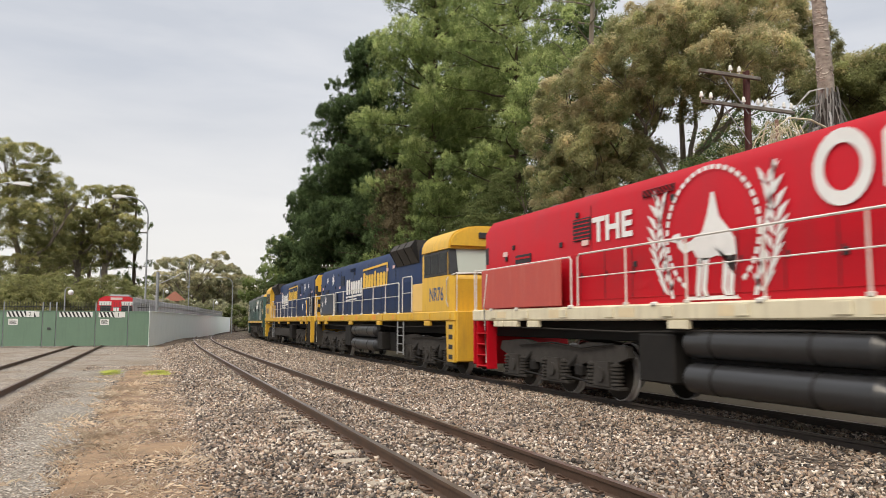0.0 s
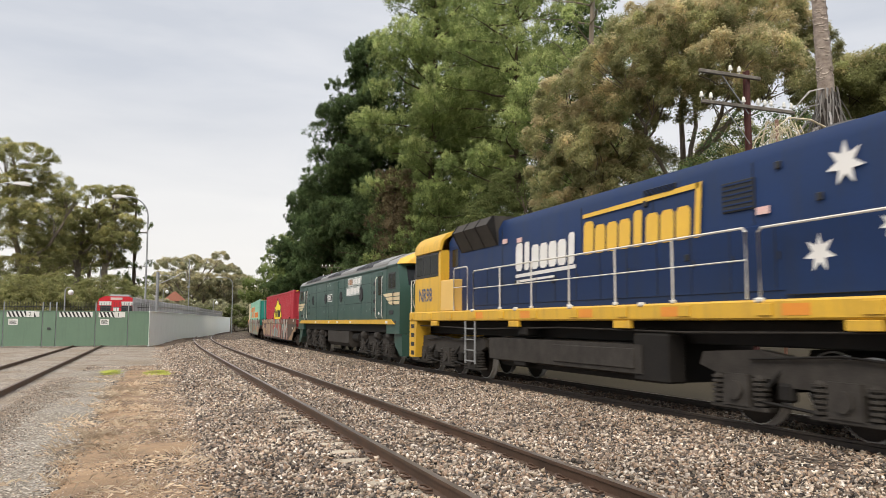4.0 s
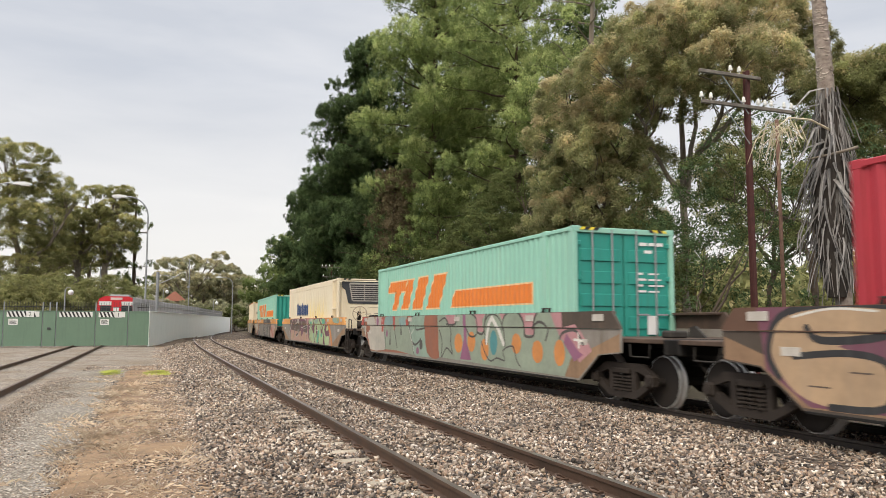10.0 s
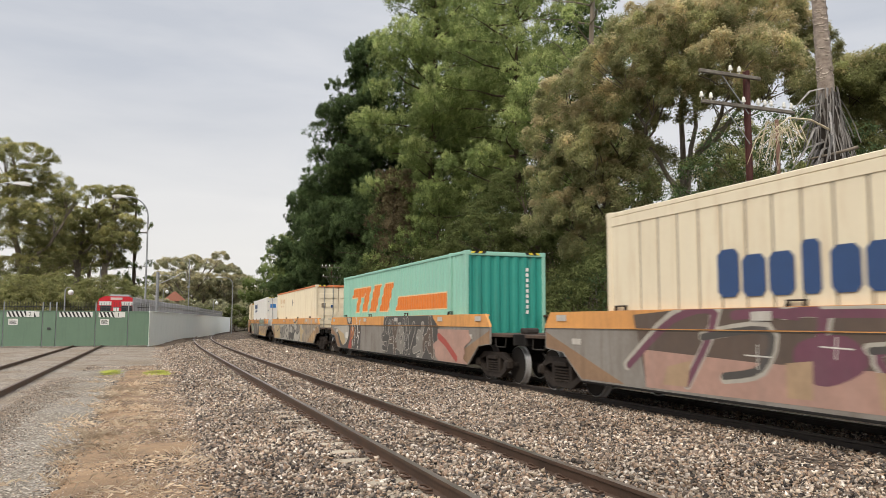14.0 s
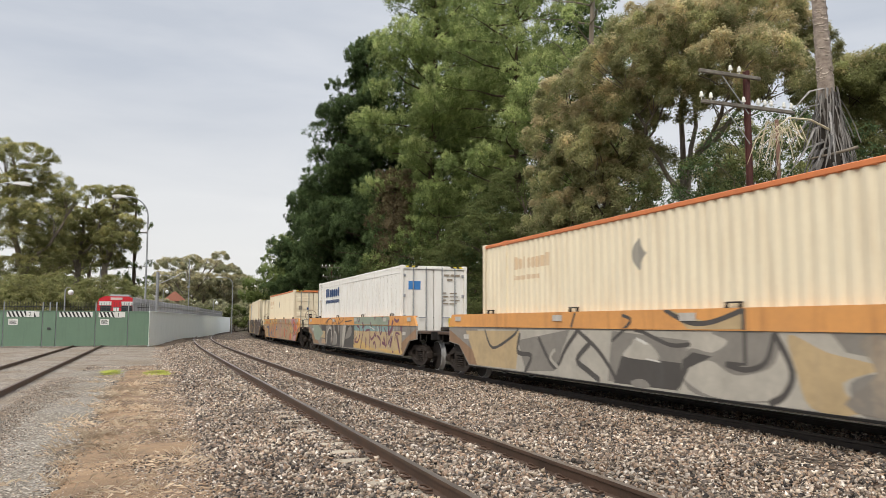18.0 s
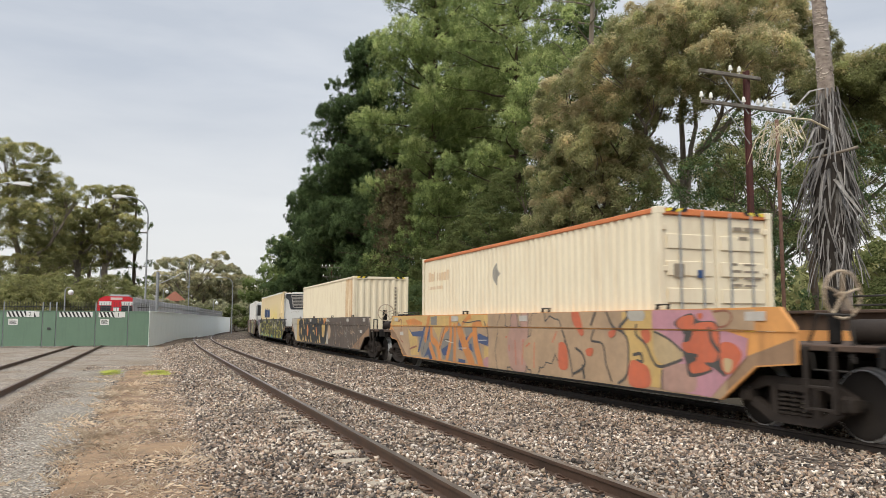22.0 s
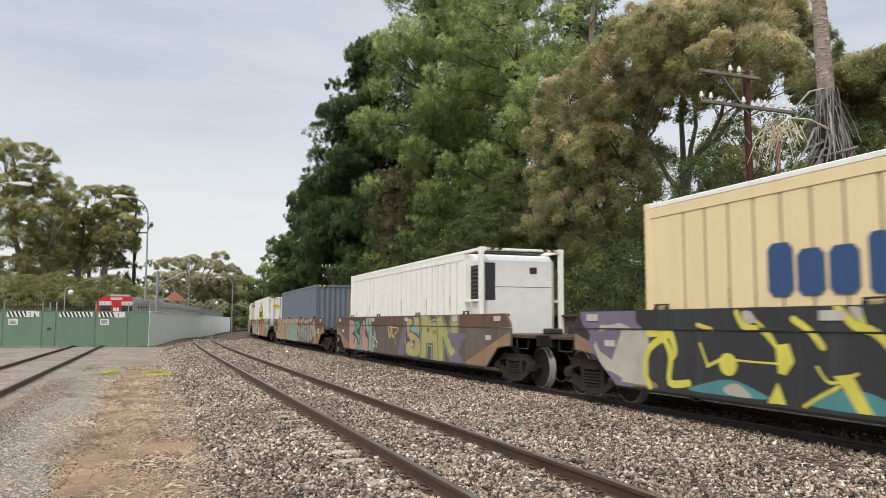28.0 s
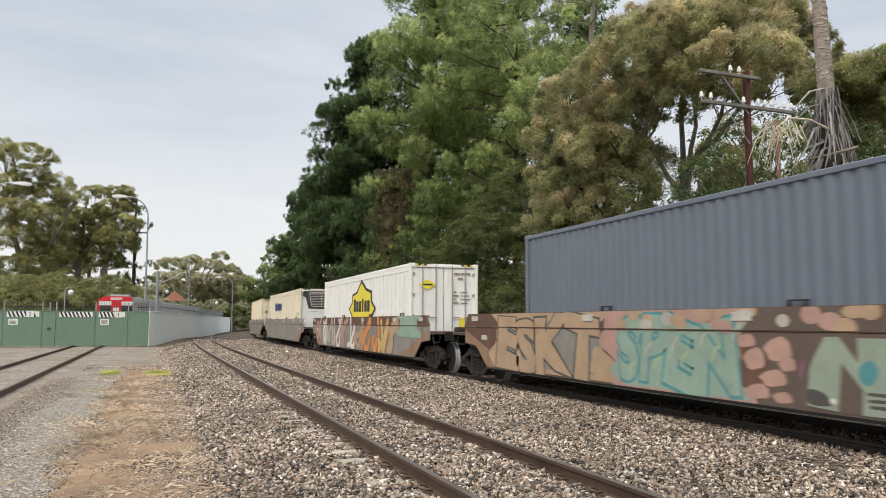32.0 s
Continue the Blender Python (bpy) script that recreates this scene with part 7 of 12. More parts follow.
def ghan_livery(t):
    """White camel, wreath and blocks on the red hood."""
    x = -1.1775
    w = Shape()
    lettering("THE", 0.66, x, 5.32, 3.10, LIVERY_WHITE, t, fat=0.022, squash=1.12)
    # a broad ring and big blocks at the front
    for i in range(24):
        a0, a1 = 2 * math.pi * i / 24, 2 * math.pi * (i + 1) / 24
        flat(w, [(0.5 + 0.46 * r * math.cos(a), 0.46 + 0.50 * r * math.sin(a)) for a, r in ((a0, 0.62), (a1, 0.62), (a1, 1.0), (a0, 1.0))], x, -0.1, 3.02)
    blocks(w, x, -1.2, 3.02, 3.3, 0.90, 3, 13)
    part("logo", w, LIVERY_WHITE, t, "white ring and plain blocks")
    ring = Shape()
    for i in range(44):
        a0, a1 = 2 * math.pi * i / 44, 2 * math.pi * (i + 0.72) / 44
        if 1.30 * math.pi < (a0 % (2 * math.pi)) < 1.70 * math.pi:
            continue
        pts = [(math.cos(a) * 1.10 * r, math.sin(a) * 1.06 * r) for a, r in ((a0, 0.93), (a1, 0.93), (a1, 1.0), (a0, 1.0))]
        flat(ring, pts, x, 1.9, 2.92)
    part("ring", ring, LIVERY_WHITE, t, "white broken ring")
    cm = Shape()
    c = (1.9, 1.92)
    body = [(-0.42, 0.75), (-0.35, 0.95), (-0.18, 1.02), (-0.05, 1.28), (0.05, 1.62), (0.12, 1.62), (0.22, 1.22), (0.42, 1.02), (0.55, 0.85), (0.58, 0.55), (0.52, 0.30), (0.42, 0.55), (0.15, 0.62), (-0.15, 0.56), (-0.32, 0.62)]
    n = len(body)
    cm.add([(x, c[0] - 0.08, c[1] + 0.78)] + [(x, c[0] - u, c[1] + v) for u, v in body], [(0, 1 + i, 1 + (i + 1) % n) for i in range(n)])
    flat(cm, [(-0.42, 0.75), (-0.62, 0.70), (-0.78, 0.82), (-0.82, 0.96), (-0.70, 0.98), (-0.62, 0.86), (-0.46, 0.90), (-0.35, 0.95)], x, *c)
    flat(cm, [(-0.98, 0.94), (-0.82, 0.90), (-0.68, 0.98), (-0.74, 1.06), (-0.9, 1.04)], x, *c)
    for u, v in ((-0.30, -0.12), (-0.16, 0.02), (0.30, 0.04), (0.44, -0.12)):
        flat(cm, [(u, 0.60), (u - 0.06, 0.1), (u + v * 0.3, -0.02), (u + v * 0.3 + 0.09, -0.02), (u + 0.05, 0.12), (u + 0.13, 0.60)], x, *c)
    flat(cm, [(-0.62, -0.06), (0.62, -0.06), (0.55, 0.0), (-0.55, 0.0)], x, *c)
    part("emblem", cm, LIVERY_WHITE, t, "white camel silhouette")
    wr = Shape()
    for sd in (-1, 1):
        for k in range(9):
            z = 1.95 + k * 0.19
            off = sd * (1.05 + 0.30 * math.sin(k * 0.33))
            u = off
            flat(wr, [(u, 0), (u + sd * 0.10, 0.06), (u + sd * 0.28, 0.30), (u + sd * 0.08, 0.20)], x, 1.9, z)
            flat(wr, [(u, 0), (u - sd * 0.10, 0.10), (u - sd * 0.16, 0.30), (u - sd * 0.02, 0.16)], x, 1.9, z)
        flat(wr, [(sd * 0.9, 0), (sd * 0.98, 0), (sd * 1.42, 1.9), (sd * 1.36, 1.9)], x, 1.9, 1.9)
    part("wreath", wr, LIVERY_WHITE, t, "white leafy branches")
    part("sill_drop", Shape().box(-1.45, -1.35, 8.18, 8.88, 1.40, 1.535, 0.01), CREAMSILL, t)
    part("faded_panel", Shape().box(-1.47, -1.435, 6.1, 10.15, 1.84, 2.80, 0.012), FADED_RED, t, "faded red sheet panel on the walkway rail")


FLAKE = mat("flaked_pale_paint", (0.58, 0.62, 0.59), (0.40, 0.46, 0.43), scale=9, rough=0.6)


def cab_body_loco(u):
    """A full-width streamlined diesel with a cab at both ends, 20 m over couplers."""
    t = thing("streamlined_locomotive", "dark green full-width diesel locomotive with a yellow sill stripe", "locomotive")
    wall = [(-1.44, 1.43), (-1.44, 3.42), (-1.40, 3.52), (1.40, 3.52), (1.44, 3.42), (1.44, 1.43)]
    body = part("body", Shape().prism(wall, -8.2, 8.2, "y"), GREEN, t)
    part("roof", Shape().prism([(-1.40, 3.525), (-1.30, 3.72), (-0.66, 4.00), (0.66, 4.00), (1.30, 3.72), (1.40, 3.525)], -8.2, 8.2, "y"), ROOFGREY, t)
    for a, b in ((-5.9, -3.4), (-0.4, 2.3), (4.1, 7.9)):
        part("roof_grille", Shape().prism([(-1.36, 3.63), (-1.31, 3.745), (-0.70, 4.025), (-0.66, 3.98)], a, b, "y"), VENT, t)
    for a, b in ((-8.1, -6.0), (-3.3, -0.5), (2.4, 4.0)):
        part("roof_hatch", Shape().prism([(-1.36, 3.64), (-1.315, 3.735), (-0.70, 4.012), (-0.66, 3.98)], a, b, "y"), PALEROOF, t, "pale grey roof hatch")
    for y in (-5.2, -4.4, 1.0, 5.4, 6.6):
        part("grille_rib", Shape().prism([(-1.37, 3.63), (-1.32, 3.752), (-0.70, 4.032), (-0.66, 3.98)], y - 0.02, y + 0.02, "y"), GRIME2, t)
    part("cant_rail", Shape().box(-1.47, -1.441, -8.2, 8.2, 3.44, 3.50, 0.008), GREEN, t)
    for e in (-1, 1):
        # cab: tapers to a raked windscreen
        yb = e * 8.202
        c = Shape()
        c.prism([(yb, 1.10), (e * 9.78, 1.10), (e * 9.82, 2.70), (e * 9.50, 3.52), (yb, 3.52)], -1.43, 1.43, "x")
        cab = part("cab", c, GREEN, t)
        # the roof runs on over the cab and ends in a faceted yellow brow
        arch_r = [(-1.44, 3.525), (-1.32, 3.70), (-0.66, 3.99), (0.66, 3.99), (1.32, 3.70), (1.44, 3.525)]
        part("cab_roof", Shape().prism(arch_r, yb, e * 9.46, "y"), PALEROOF, cab, "pale grey cab roof")
        tip_r = [(-1.16, 3.525), (-1.06, 3.64), (-0.55, 3.92), (0.55, 3.92), (1.06, 3.64), (1.16, 3.525)]
        part("brow", Shape().add([(x, e * 9.461, z) for x, z in arch_r] + [(x, e * (9.80 - 0.35 * (z - 3.525)), z) for x, z in tip_r],
                                 [(i, (i + 1) % 6, 6 + (i + 1) % 6, 6 + i) for i in range(6)] + [(5, 4, 3, 2, 1, 0), (6, 7, 8, 9, 10, 11)]), YELLOW, cab, "yellow faceted brow")
        part("eave", Shape().prism([(-1.46, 3.47), (-1.46, 3.53), (1.46, 3.53), (1.46, 3.47)], yb, e * 9.42, "y"), GREEN, cab)
        part("number_box", Shape().box(-0.62, -0.20, e * 9.66, e * 9.745, 3.60, 3.78, 0.02), BLACK, cab)
        part("headlight", Shape().cyl((0.1, e * 9.62, 3.70), (0.1, e * 9.78, 3.70), 0.13, n=14), LAMPGLASS, cab)
        part("windscreen", Shape().prism([(e * 9.80, 2.78), (e * 9.54, 3.44), (e * 9.50, 3.42), (e * 9.76, 2.76)], -1.12, -0.06, "x"), GLASS, cab)
        part("windscreen", Shape().prism([(e * 9.80, 2.78), (e * 9.54, 3.44), (e * 9.50, 3.42), (e * 9.76, 2.76)], 0.06, 1.12, "x"), GLASS, cab)
        sw = part("side_window", Shape().box(-1.44, -1.425, e * 8.42, e * 9.30, 2.66, 3.26, 0.02), BLACK, cab)
        part("window_pane", Shape().box(-1.446, -1.4405, e * 8.48, e * 8.83, 2.72, 3.20), GLASS, sw)
        part("window_pane", Shape().box(-1.446, -1.4405, e * 8.89, e * 9.24, 2.72, 3.20), GLASS, sw)
        dr = part("cab_door", Shape().box(-1.456, -1.441, e * 7.05, e * 7.68, 1.62, 3.36, 0.01), GREEN, body)
        part("door_window", Shape().box(-1.462, -1.4565, e * 7.14, e * 7.60, 2.5, 3.2), GLASS, dr)
        for k in (6.95, 7.78):
            part("grab_rail", Shape().tube([(-1.45, e * k, 1.65), (-1.5, e * k, 1.75), (-1.5, e * k, 3.1), (-1.45, e * k, 3.2)], 0.018), RAILWHITE, body)
        wg = Shape()
        for k in range(3):
            z = 2.12 + 0.145 * k
            tip = 8.45 - 0.32 * k
            out = [(9.80, 0.0), (9.80, 0.118), (tip + 0.02, 0.118), (tip, 0.10), (tip + 0.04, 0.065), (tip + 0.14, 0.028), (tip + 0.34, 0.0)]
            wg.add([(-1.447, e * y, z + v) for y, v in out], [tuple(range(7))])
        part("wing_stripe", wg, LIVERY_CREAM, cab, "cream speed stripes")
        part("grab_rail", Shape().tube([(-1.45, e * 9.15, 2.10), (-1.49, e * 9.15, 2.14), (-1.49, e * 9.15, 2.52), (-1.45, e * 9.15, 2.56)], 0.022), BLACK, cab)
        for k in range(4):
            part("step_recess", Shape().box(-1.447, -1.441, e * 6.45, e * 6.70, 1.90 + 0.33 * k, 2.03 + 0.33 * k, 0.004), VENT, body)
        part("door_sill", Shape().box(-1.462, -1.441, e * 7.12, e * 7.60, 1.585, 1.66, 0.004), VENT, body)
        part("notice_plate", Shape().box(-1.462, -1.4565, e * 7.20, e * 7.34, 1.78, 1.88), LIVERY_WHITE, dr)
        part("lower_step", Shape().box(-1.437, -1.4305, e * 8.95, e * 9.40, 1.45, 1.56, 0.004), VENT, cab)
        part("pilot", Shape().prism([(e * 9.60, 0.35), (e * 9.86, 0.35), (e * 9.80, 1.09), (e * 8.9, 1.09), (e * 9.0, 0.7)], -1.35, 1.35, "x"), GREEN, t)
        cp = Shape().box(-0.16, 0.16, e * 9.8, e * 10.05, 0.75, 1.05, 0.04)
        part("coupler", cp, GRIME, t)
        hs = Shape()
        for k in (-0.8, -0.55, 0.55, 0.8):
            hs.tube([(k, e * 9.82, 1.2), (k, e * 10.0, 1.0), (k * 0.9, e * 10.02, 0.6)], 0.025)
        part("air_hose", hs, mat("yellow_hose", (0.6, 0.5, 0.05), (0.4, 0.35, 0.04), rough=0.5), t)
        part("vent", Shape().box(-1.447, -1.4325, e * 8.55, e * 9.05, 1.78, 1.92, 0.005), VENT, cab)
    part("sill_stripe", Shape().prism([(-9.28, 1.43), (-8.85, 1.60), (8.85, 1.60), (9.28, 1.43)], -1.475, -1.442), YELLOW, t, "yellow sill stripe")
    for y in (-8.5, -3.1, -0.6, 1.2, 4.4):
        part("reflector", Shape().box(-1.482, -1.4755, y, y + 0.3, 1.46, 1.55), LIVERY_WHITE, t)
    fr = Shape().box(-1.30, 1.30, -8.85, 8.85, 1.12, 1.425, 0.02)
    part("underframe", fr, GRIME, t)
    for y, r in ((5.46, 0.24), (2.29, 0.24), (-0.99, 0.24), (-4.58, 0.30)):
        part("porthole", Shape().lathe([(-1.4405, r), (-1.462, r), (-1.466, r - 0.03), (-1.452, r - 0.04)], (0, y, 2.63), "x", 20), VENT, body)
    for y in (-6.2, -4.6, -1.6, 1.6, 2.2, 4.6):
        part("panel_seam", Shape().box(-1.446, -1.4405, y - 0.008, y + 0.008, 1.62, 3.4), VENT, body)
    for z in (3.0, 2.26):
        part("panel_seam", Shape().box(-1.447, -1.4405, -6.2, 6.2, z, z + 0.012), VENT, body)
    part("mid_door", Shape().box(-1.458, -1.4415, -0.44, 0.51, 1.62, 3.36, 0.012), GREEN, body)
    sc = Shape()
    rg = random.Random(9)
    for _ in range(46):
        y, z = rg.uniform(-6.8, 6.2), rg.uniform(1.7, 3.3)
        flat(sc, [(0, 0), (rg.uniform(0.02, 0.07), rg.uniform(-0.03, 0.02)), (rg.uniform(0.0, 0.08), rg.uniform(0.03, 0.10))], -1.4425, y, z)
    part("paint_chip", sc, mat("bare_patch", (0.42, 0.47, 0.45), (0.3, 0.36, 0.34), rough=0.6), body)
    worn = mat("worn_white_board", (0.62, 0.63, 0.62), (0.22, 0.28, 0.26), scale=2.2, rough=0.6, bump=0.03, spread=0.16)
    for y0, y1, z0, z1, bars in ((-4.62, -2.32, 3.02, 3.37, 8), (-4.42, -2.05, 2.62, 3.00, 9)):
        pl = part("name_board", Shape().box(-1.456, -1.441, y0, y1, z0, z1, 0.006), worn, body, "worn white board with peeled lettering")
        w = (y1 - y0 - 0.2) / bars
        for k in range(bars):
            rusty = z0 > 3 and k < 3
            part("printed_bar", Shape().box(-1.4605, -1.4565, y1 - 0.12 - w * (k + 0.72), y1 - 0.12 - w * k, z0 + 0.06, z1 - 0.07), RUSTBAR if rusty else LIVERY_WHITE, pl)
    np_ = part("number_panel", Shape().box(-1.449, -1.441, 0.84, 1.86, 2.47, 2.81, 0.003), LIVERY_WHITE, body, "black number panel with a white border")
    part("panel_face", Shape().box(-1.453, -1.4495, 0.87, 1.83, 2.50, 2.78), BLACK, np_)
    lettering("G538", 0.29, -1.4555, 1.80, 2.545, LIVERY_WHITE, np_, "running_number", 0.012)
    for yc, zc, n, spread in ((1.30, 3.26, 12, 0.16), (2.55, 2.02, 9, 0.14), (1.75, 3.22, 5, 0.10), (3.5, 3.15, 4, 0.2)):
        for _ in range(n):
            w, h = rg.uniform(0.02, 0.08), rg.uniform(0.015, 0.05)
            y, z = yc + rg.gauss(0, spread), zc + rg.gauss(0, spread * 0.35)
            part("paint_flake", Shape().add([(-1.4432, y, z), (-1.4432, y + w, z + 0.3 * h), (-1.4432, y + 0.8 * w, z + h), (-1.4432, y + 0.2 * w, z + 0.8 * h)], [(3, 2, 1, 0)]), FLAKE, body)
    for yc in (-5.95, 5.95):
        loco_bogie(t, yc, (-1.75, 0, 1.75))
    part("fuel_tank", Shape().prism([(-1.25, 0.45), (-1.38, 0.6), (-1.38, 1.11), (1.38, 1.11), (1.38, 0.6), (1.25, 0.45)], -2.3, 1.9, "y"), GRIME2, t)
    rs = Shape()
    rs.lathe([(0, 0.05), (0.06, 0.2), (1.0, 0.2), (1.06, 0.05)], (-1.1, -3.6, 0.85), "y", 14)
    part("air_reservoir", rs, GRIME, t)
    for yc in (-5.95, 5.95):
        for k in (-2.4, -0.8, 1.2):
            part("brake_cylinder", Shape().lathe([(0, 0.05), (0.05, 0.16), (0.5, 0.16), (0.55, 0.05)], (-1.2, yc + k, 1.0), "y", 12), GRIME2, t)
    MOVERS.append((t, u, 5.6))
# ======== well wagons and their containers ========
WAGON_GREY = mat("dusty_wagon_grey", (0.31, 0.29, 0.262), (0.21, 0.185, 0.158), scale=1.2, rough=0.75, bump=0.1, grain=14, streak=(0.12, 0.085, 0.06), streak_amt=0.6)
WAGON_BROWN = mat("rusty_wagon_brown", (0.15, 0.085, 0.06), (0.11, 0.068, 0.052), scale=1.2, rough=0.75, bump=0.1, grain=14, streak=(0.22, 0.16, 0.11), streak_amt=0.5)
WAGON_DARK = mat("dark_wagon_brown", (0.105, 0.085, 0.07), (0.07, 0.056, 0.047), scale=1.2, rough=0.75, bump=0.1, grain=14, streak=(0.17, 0.12, 0.085), streak_amt=0.5)
WAGON_ORANGE = mat("faded_orange_wagon", (0.76, 0.37, 0.12), (0.56, 0.28, 0.11), scale=1.0, rough=0.75, bump=0.1, grain=14, streak=(0.25, 0.12, 0.06), streak_amt=0.6)
WAGON_BLACK = mat("black_wagon_paint", (0.025, 0.025, 0.027), (0.018, 0.018, 0.018), scale=1.2, rough=0.6, bump=0.1, grain=14, streak=(0.07, 0.06, 0.05), streak_amt=0.4)
GUSSET = mat("tan_gusset_paint", (0.36, 0.235, 0.145), (0.22, 0.14, 0.09), scale=1.5, rough=0.75, bump=0.1, grain=14, streak=(0.14, 0.09, 0.06), streak_amt=0.5)
WAGON_DUSTY = mat("dusty_brown_wagon", (0.155, 0.13, 0.112), (0.10, 0.078, 0.066), scale=1.2, rough=0.78, bump=0.1, grain=14, streak=(0.24, 0.19, 0.15), streak_amt=0.55)
BRACKET = mat("dark_lock_bracket", (0.06, 0.05, 0.043), (0.03, 0.027, 0.025), scale=8, rough=0.7, bump=0.1)
HANDWHEEL = mat("faded_cream_wheel_paint", (0.52, 0.42, 0.30), (0.30, 0.22, 0.15), scale=7, rough=0.65, bump=0.06)
RUSTY_INSIDE = mat("rust_brown_inner_steel", (0.105, 0.072, 0.055), (0.06, 0.044, 0.036), scale=2, rough=0.8, bump=0.1, grain=14, streak=(0.16, 0.105, 0.07), streak_amt=0.5)
PLATE = mat("dirty_white_plate", (0.60, 0.57, 0.52), (0.38, 0.34, 0.29), scale=5, rough=0.6, bump=0.04)


def well_wagon(label, body, band, u, wheel=False, cabinet=False):
    t = thing("well_wagon", label, "wagon", "wagons of the freight train")
    side = [(-9.25, 1.38), (9.25, 1.38), (9.25, 0.95), (8.5, 0.88), (7.78, 0.36), (-7.78, 0.36), (-8.5, 0.88), (-9.25, 0.95)]
    for sx in (-1, 1):
        part("side_wall", Shape().prism(side, sx * 1.27, sx * 1.315), body, t)
        part("side_rail", Shape().prism([(-9.25, 1.385), (-9.22, 1.46), (-8.98, 1.72), (8.98, 1.72), (9.22, 1.46), (9.25, 1.385)], sx * 1.27, sx * 1.335), band if sx < 0 else RUSTY_INSIDE, t)
        part("rail_cap", Shape().box(sx * 1.16, sx * 1.268, -8.9, 8.9, 1.66, 1.715, 0.01), band if sx < 0 else RUSTY_INSIDE, t)
        lip = Shape().box(sx * 1.3155, sx * 1.345, -7.72, 7.72, 0.33, 0.368, 0.006)
        part("bottom_lip", lip, GRIME, t)
    # twist locks along the top
    for y in (-6.4, -2.3, 2.3, 6.4):
        part("lock_bracket", Shape().box(-1.31, -1.265, y - 0.17, y + 0.19, 1.79, 1.815, 0.006).prism([(y - 0.15, 1.722), (y - 0.15, 1.79), (y - 0.11, 1.79), (y - 0.09, 1.722)], -1.30, -1.27).prism([(y + 0.14, 1.722), (y + 0.14, 1.79), (y + 0.18, 1.79), (y + 0.22, 1.722)], -1.30, -1.27), BRACKET, t)
    for y in (-8.55, -5.7, -1.3, 2.9, 8.5):
        part("reflector_plate", Shape().box(-1.352, -1.346, y - 0.2, y + 0.2, 1.53, 1.66, 0.004), PLATE, t)
    for e in (-1, 1):
        part("data_panel", Shape().box(-1.3235, -1.317, e * 7.95 - 0.17, e * 7.95 + 0.17, 1.06, 1.18, 0.003), PLATE, t, "dirty white data panel")
    for e in (-1, 1):
        part("gusset", Shape().prism([(e * 9.22, 1.30), (e * 9.22, 0.97), (e * 8.49, 0.90), (e * 7.77, 0.40), (e * 6.3, 0.40)], -1.3161, -1.3152), GUSSET, t, "tan diagonal stiffening plate")
    part("floor", Shape().box(-1.26, 1.26, -7.6, 7.6, 0.36, 0.44), GRIME, t)
    for e in (-1, 1):
        pl = part("end_platform", Shape().box(-1.26, 1.26, e * 7.7, e * 10.36, 1.14, 1.22, 0.012), RUSTY_INSIDE, t)
        part("bulkhead", Shape().prism([(e * 7.62, 0.44), (e * 8.3, 1.12), (e * 8.38, 1.12), (e * 7.7, 0.44)], -1.26, 1.26), GRIME, t)
        part("end_sill", Shape().box(-1.22, 1.22, e * 10.365, e * 10.47, 0.95, 1.22, 0.02), GRIME, t)
        part("draft_gear", Shape().box(-0.2, 0.2, e * 8.6, e * 10.72, 0.72, 1.02, 0.03), GRIME, t)
        eq = Shape()
        eq.box(-0.55, -0.15, e * 9.4, e * 9.7, 1.222, 1.36, 0.03)
        eq.prism([(e * 9.1, 1.222), (e * 9.15, 1.42), (e * 9.3, 1.44), (e * 9.6, 1.222)], 0.30, 0.36)
        part("brake_gear", eq, GRIME2, pl)
        hs = Shape()
        if e < 0 and wheel:
            part("hand_grab", Shape().tube([(-1.15, e * 9.3, 1.25), (-1.2, e * 9.5, 1.62), (-1.2, e * 10.0, 1.60), (-1.2, e * 10.04, 1.0)], 0.022), GRIME2, pl)
        hs.tube([(-0.3, e * 10.0, 0.9), (-0.35, e * 10.4, 0.65), (-0.25, e * 10.7, 0.62)], 0.028)
        part("foot_step", Shape().tube([(-1.22, e * 9.4, 1.12), (-1.24, e * 9.45, 0.9), (-1.24, e * 10.0, 0.9), (-1.22, e * 10.0, 1.12)], 0.016), GRIME2, pl)
        part("brake_hose", hs, GRIME2, pl)
        if e < 0 and wheel:
            cy = -9.45
            hw = Shape()
            for k in range(24):
                a0, a1 = 2 * math.pi * k / 24, 2 * math.pi * (k + 1) / 24
                hw.cyl((-0.7 + 0.32 * math.cos(a0), cy, 1.88 + 0.32 * math.sin(a0)), (-0.7 + 0.32 * math.cos(a1), cy, 1.88 + 0.32 * math.sin(a1)), 0.02, n=6)
            for k in range(5):
                a = 1.2566 * k + 0.3
                hw.cyl((-0.7, cy, 1.88), (-0.7 + 0.31 * math.cos(a), cy - 0.02, 1.88 + 0.31 * math.sin(a)), 0.017, n=5)
            hw.cyl((-0.7, cy - 0.03, 1.88), (-0.7, cy + 0.2, 1.88), 0.04, n=8)
            part("hand_brake_wheel", hw, HANDWHEEL, pl, "pale spoked hand brake wheel")
            part("brake_column", Shape().box(-0.78, -0.62, cy + 0.08, cy + 0.2, 1.222, 1.98, 0.02), GRIME, pl)
            part("air_reservoir", Shape().lathe([(0, 0.03), (0.05, 0.15), (0.74, 0.15), (0.79, 0.03)], (-0.72, -10.42, 1.40), "y", 16), BOGIE, pl)
            for z in (1.86, 1.74):
                part("brake_rod", Shape().cyl((-0.45, -9.4, z), (-0.45, -10.46, z), 0.014, n=5), GRIME2, pl)
            ladder = Shape()
            for y in (-9.36, -9.80):
                ladder.box(-1.315, -1.265, y - 0.035, y + 0.035, 0.36, 1.20, 0.006)
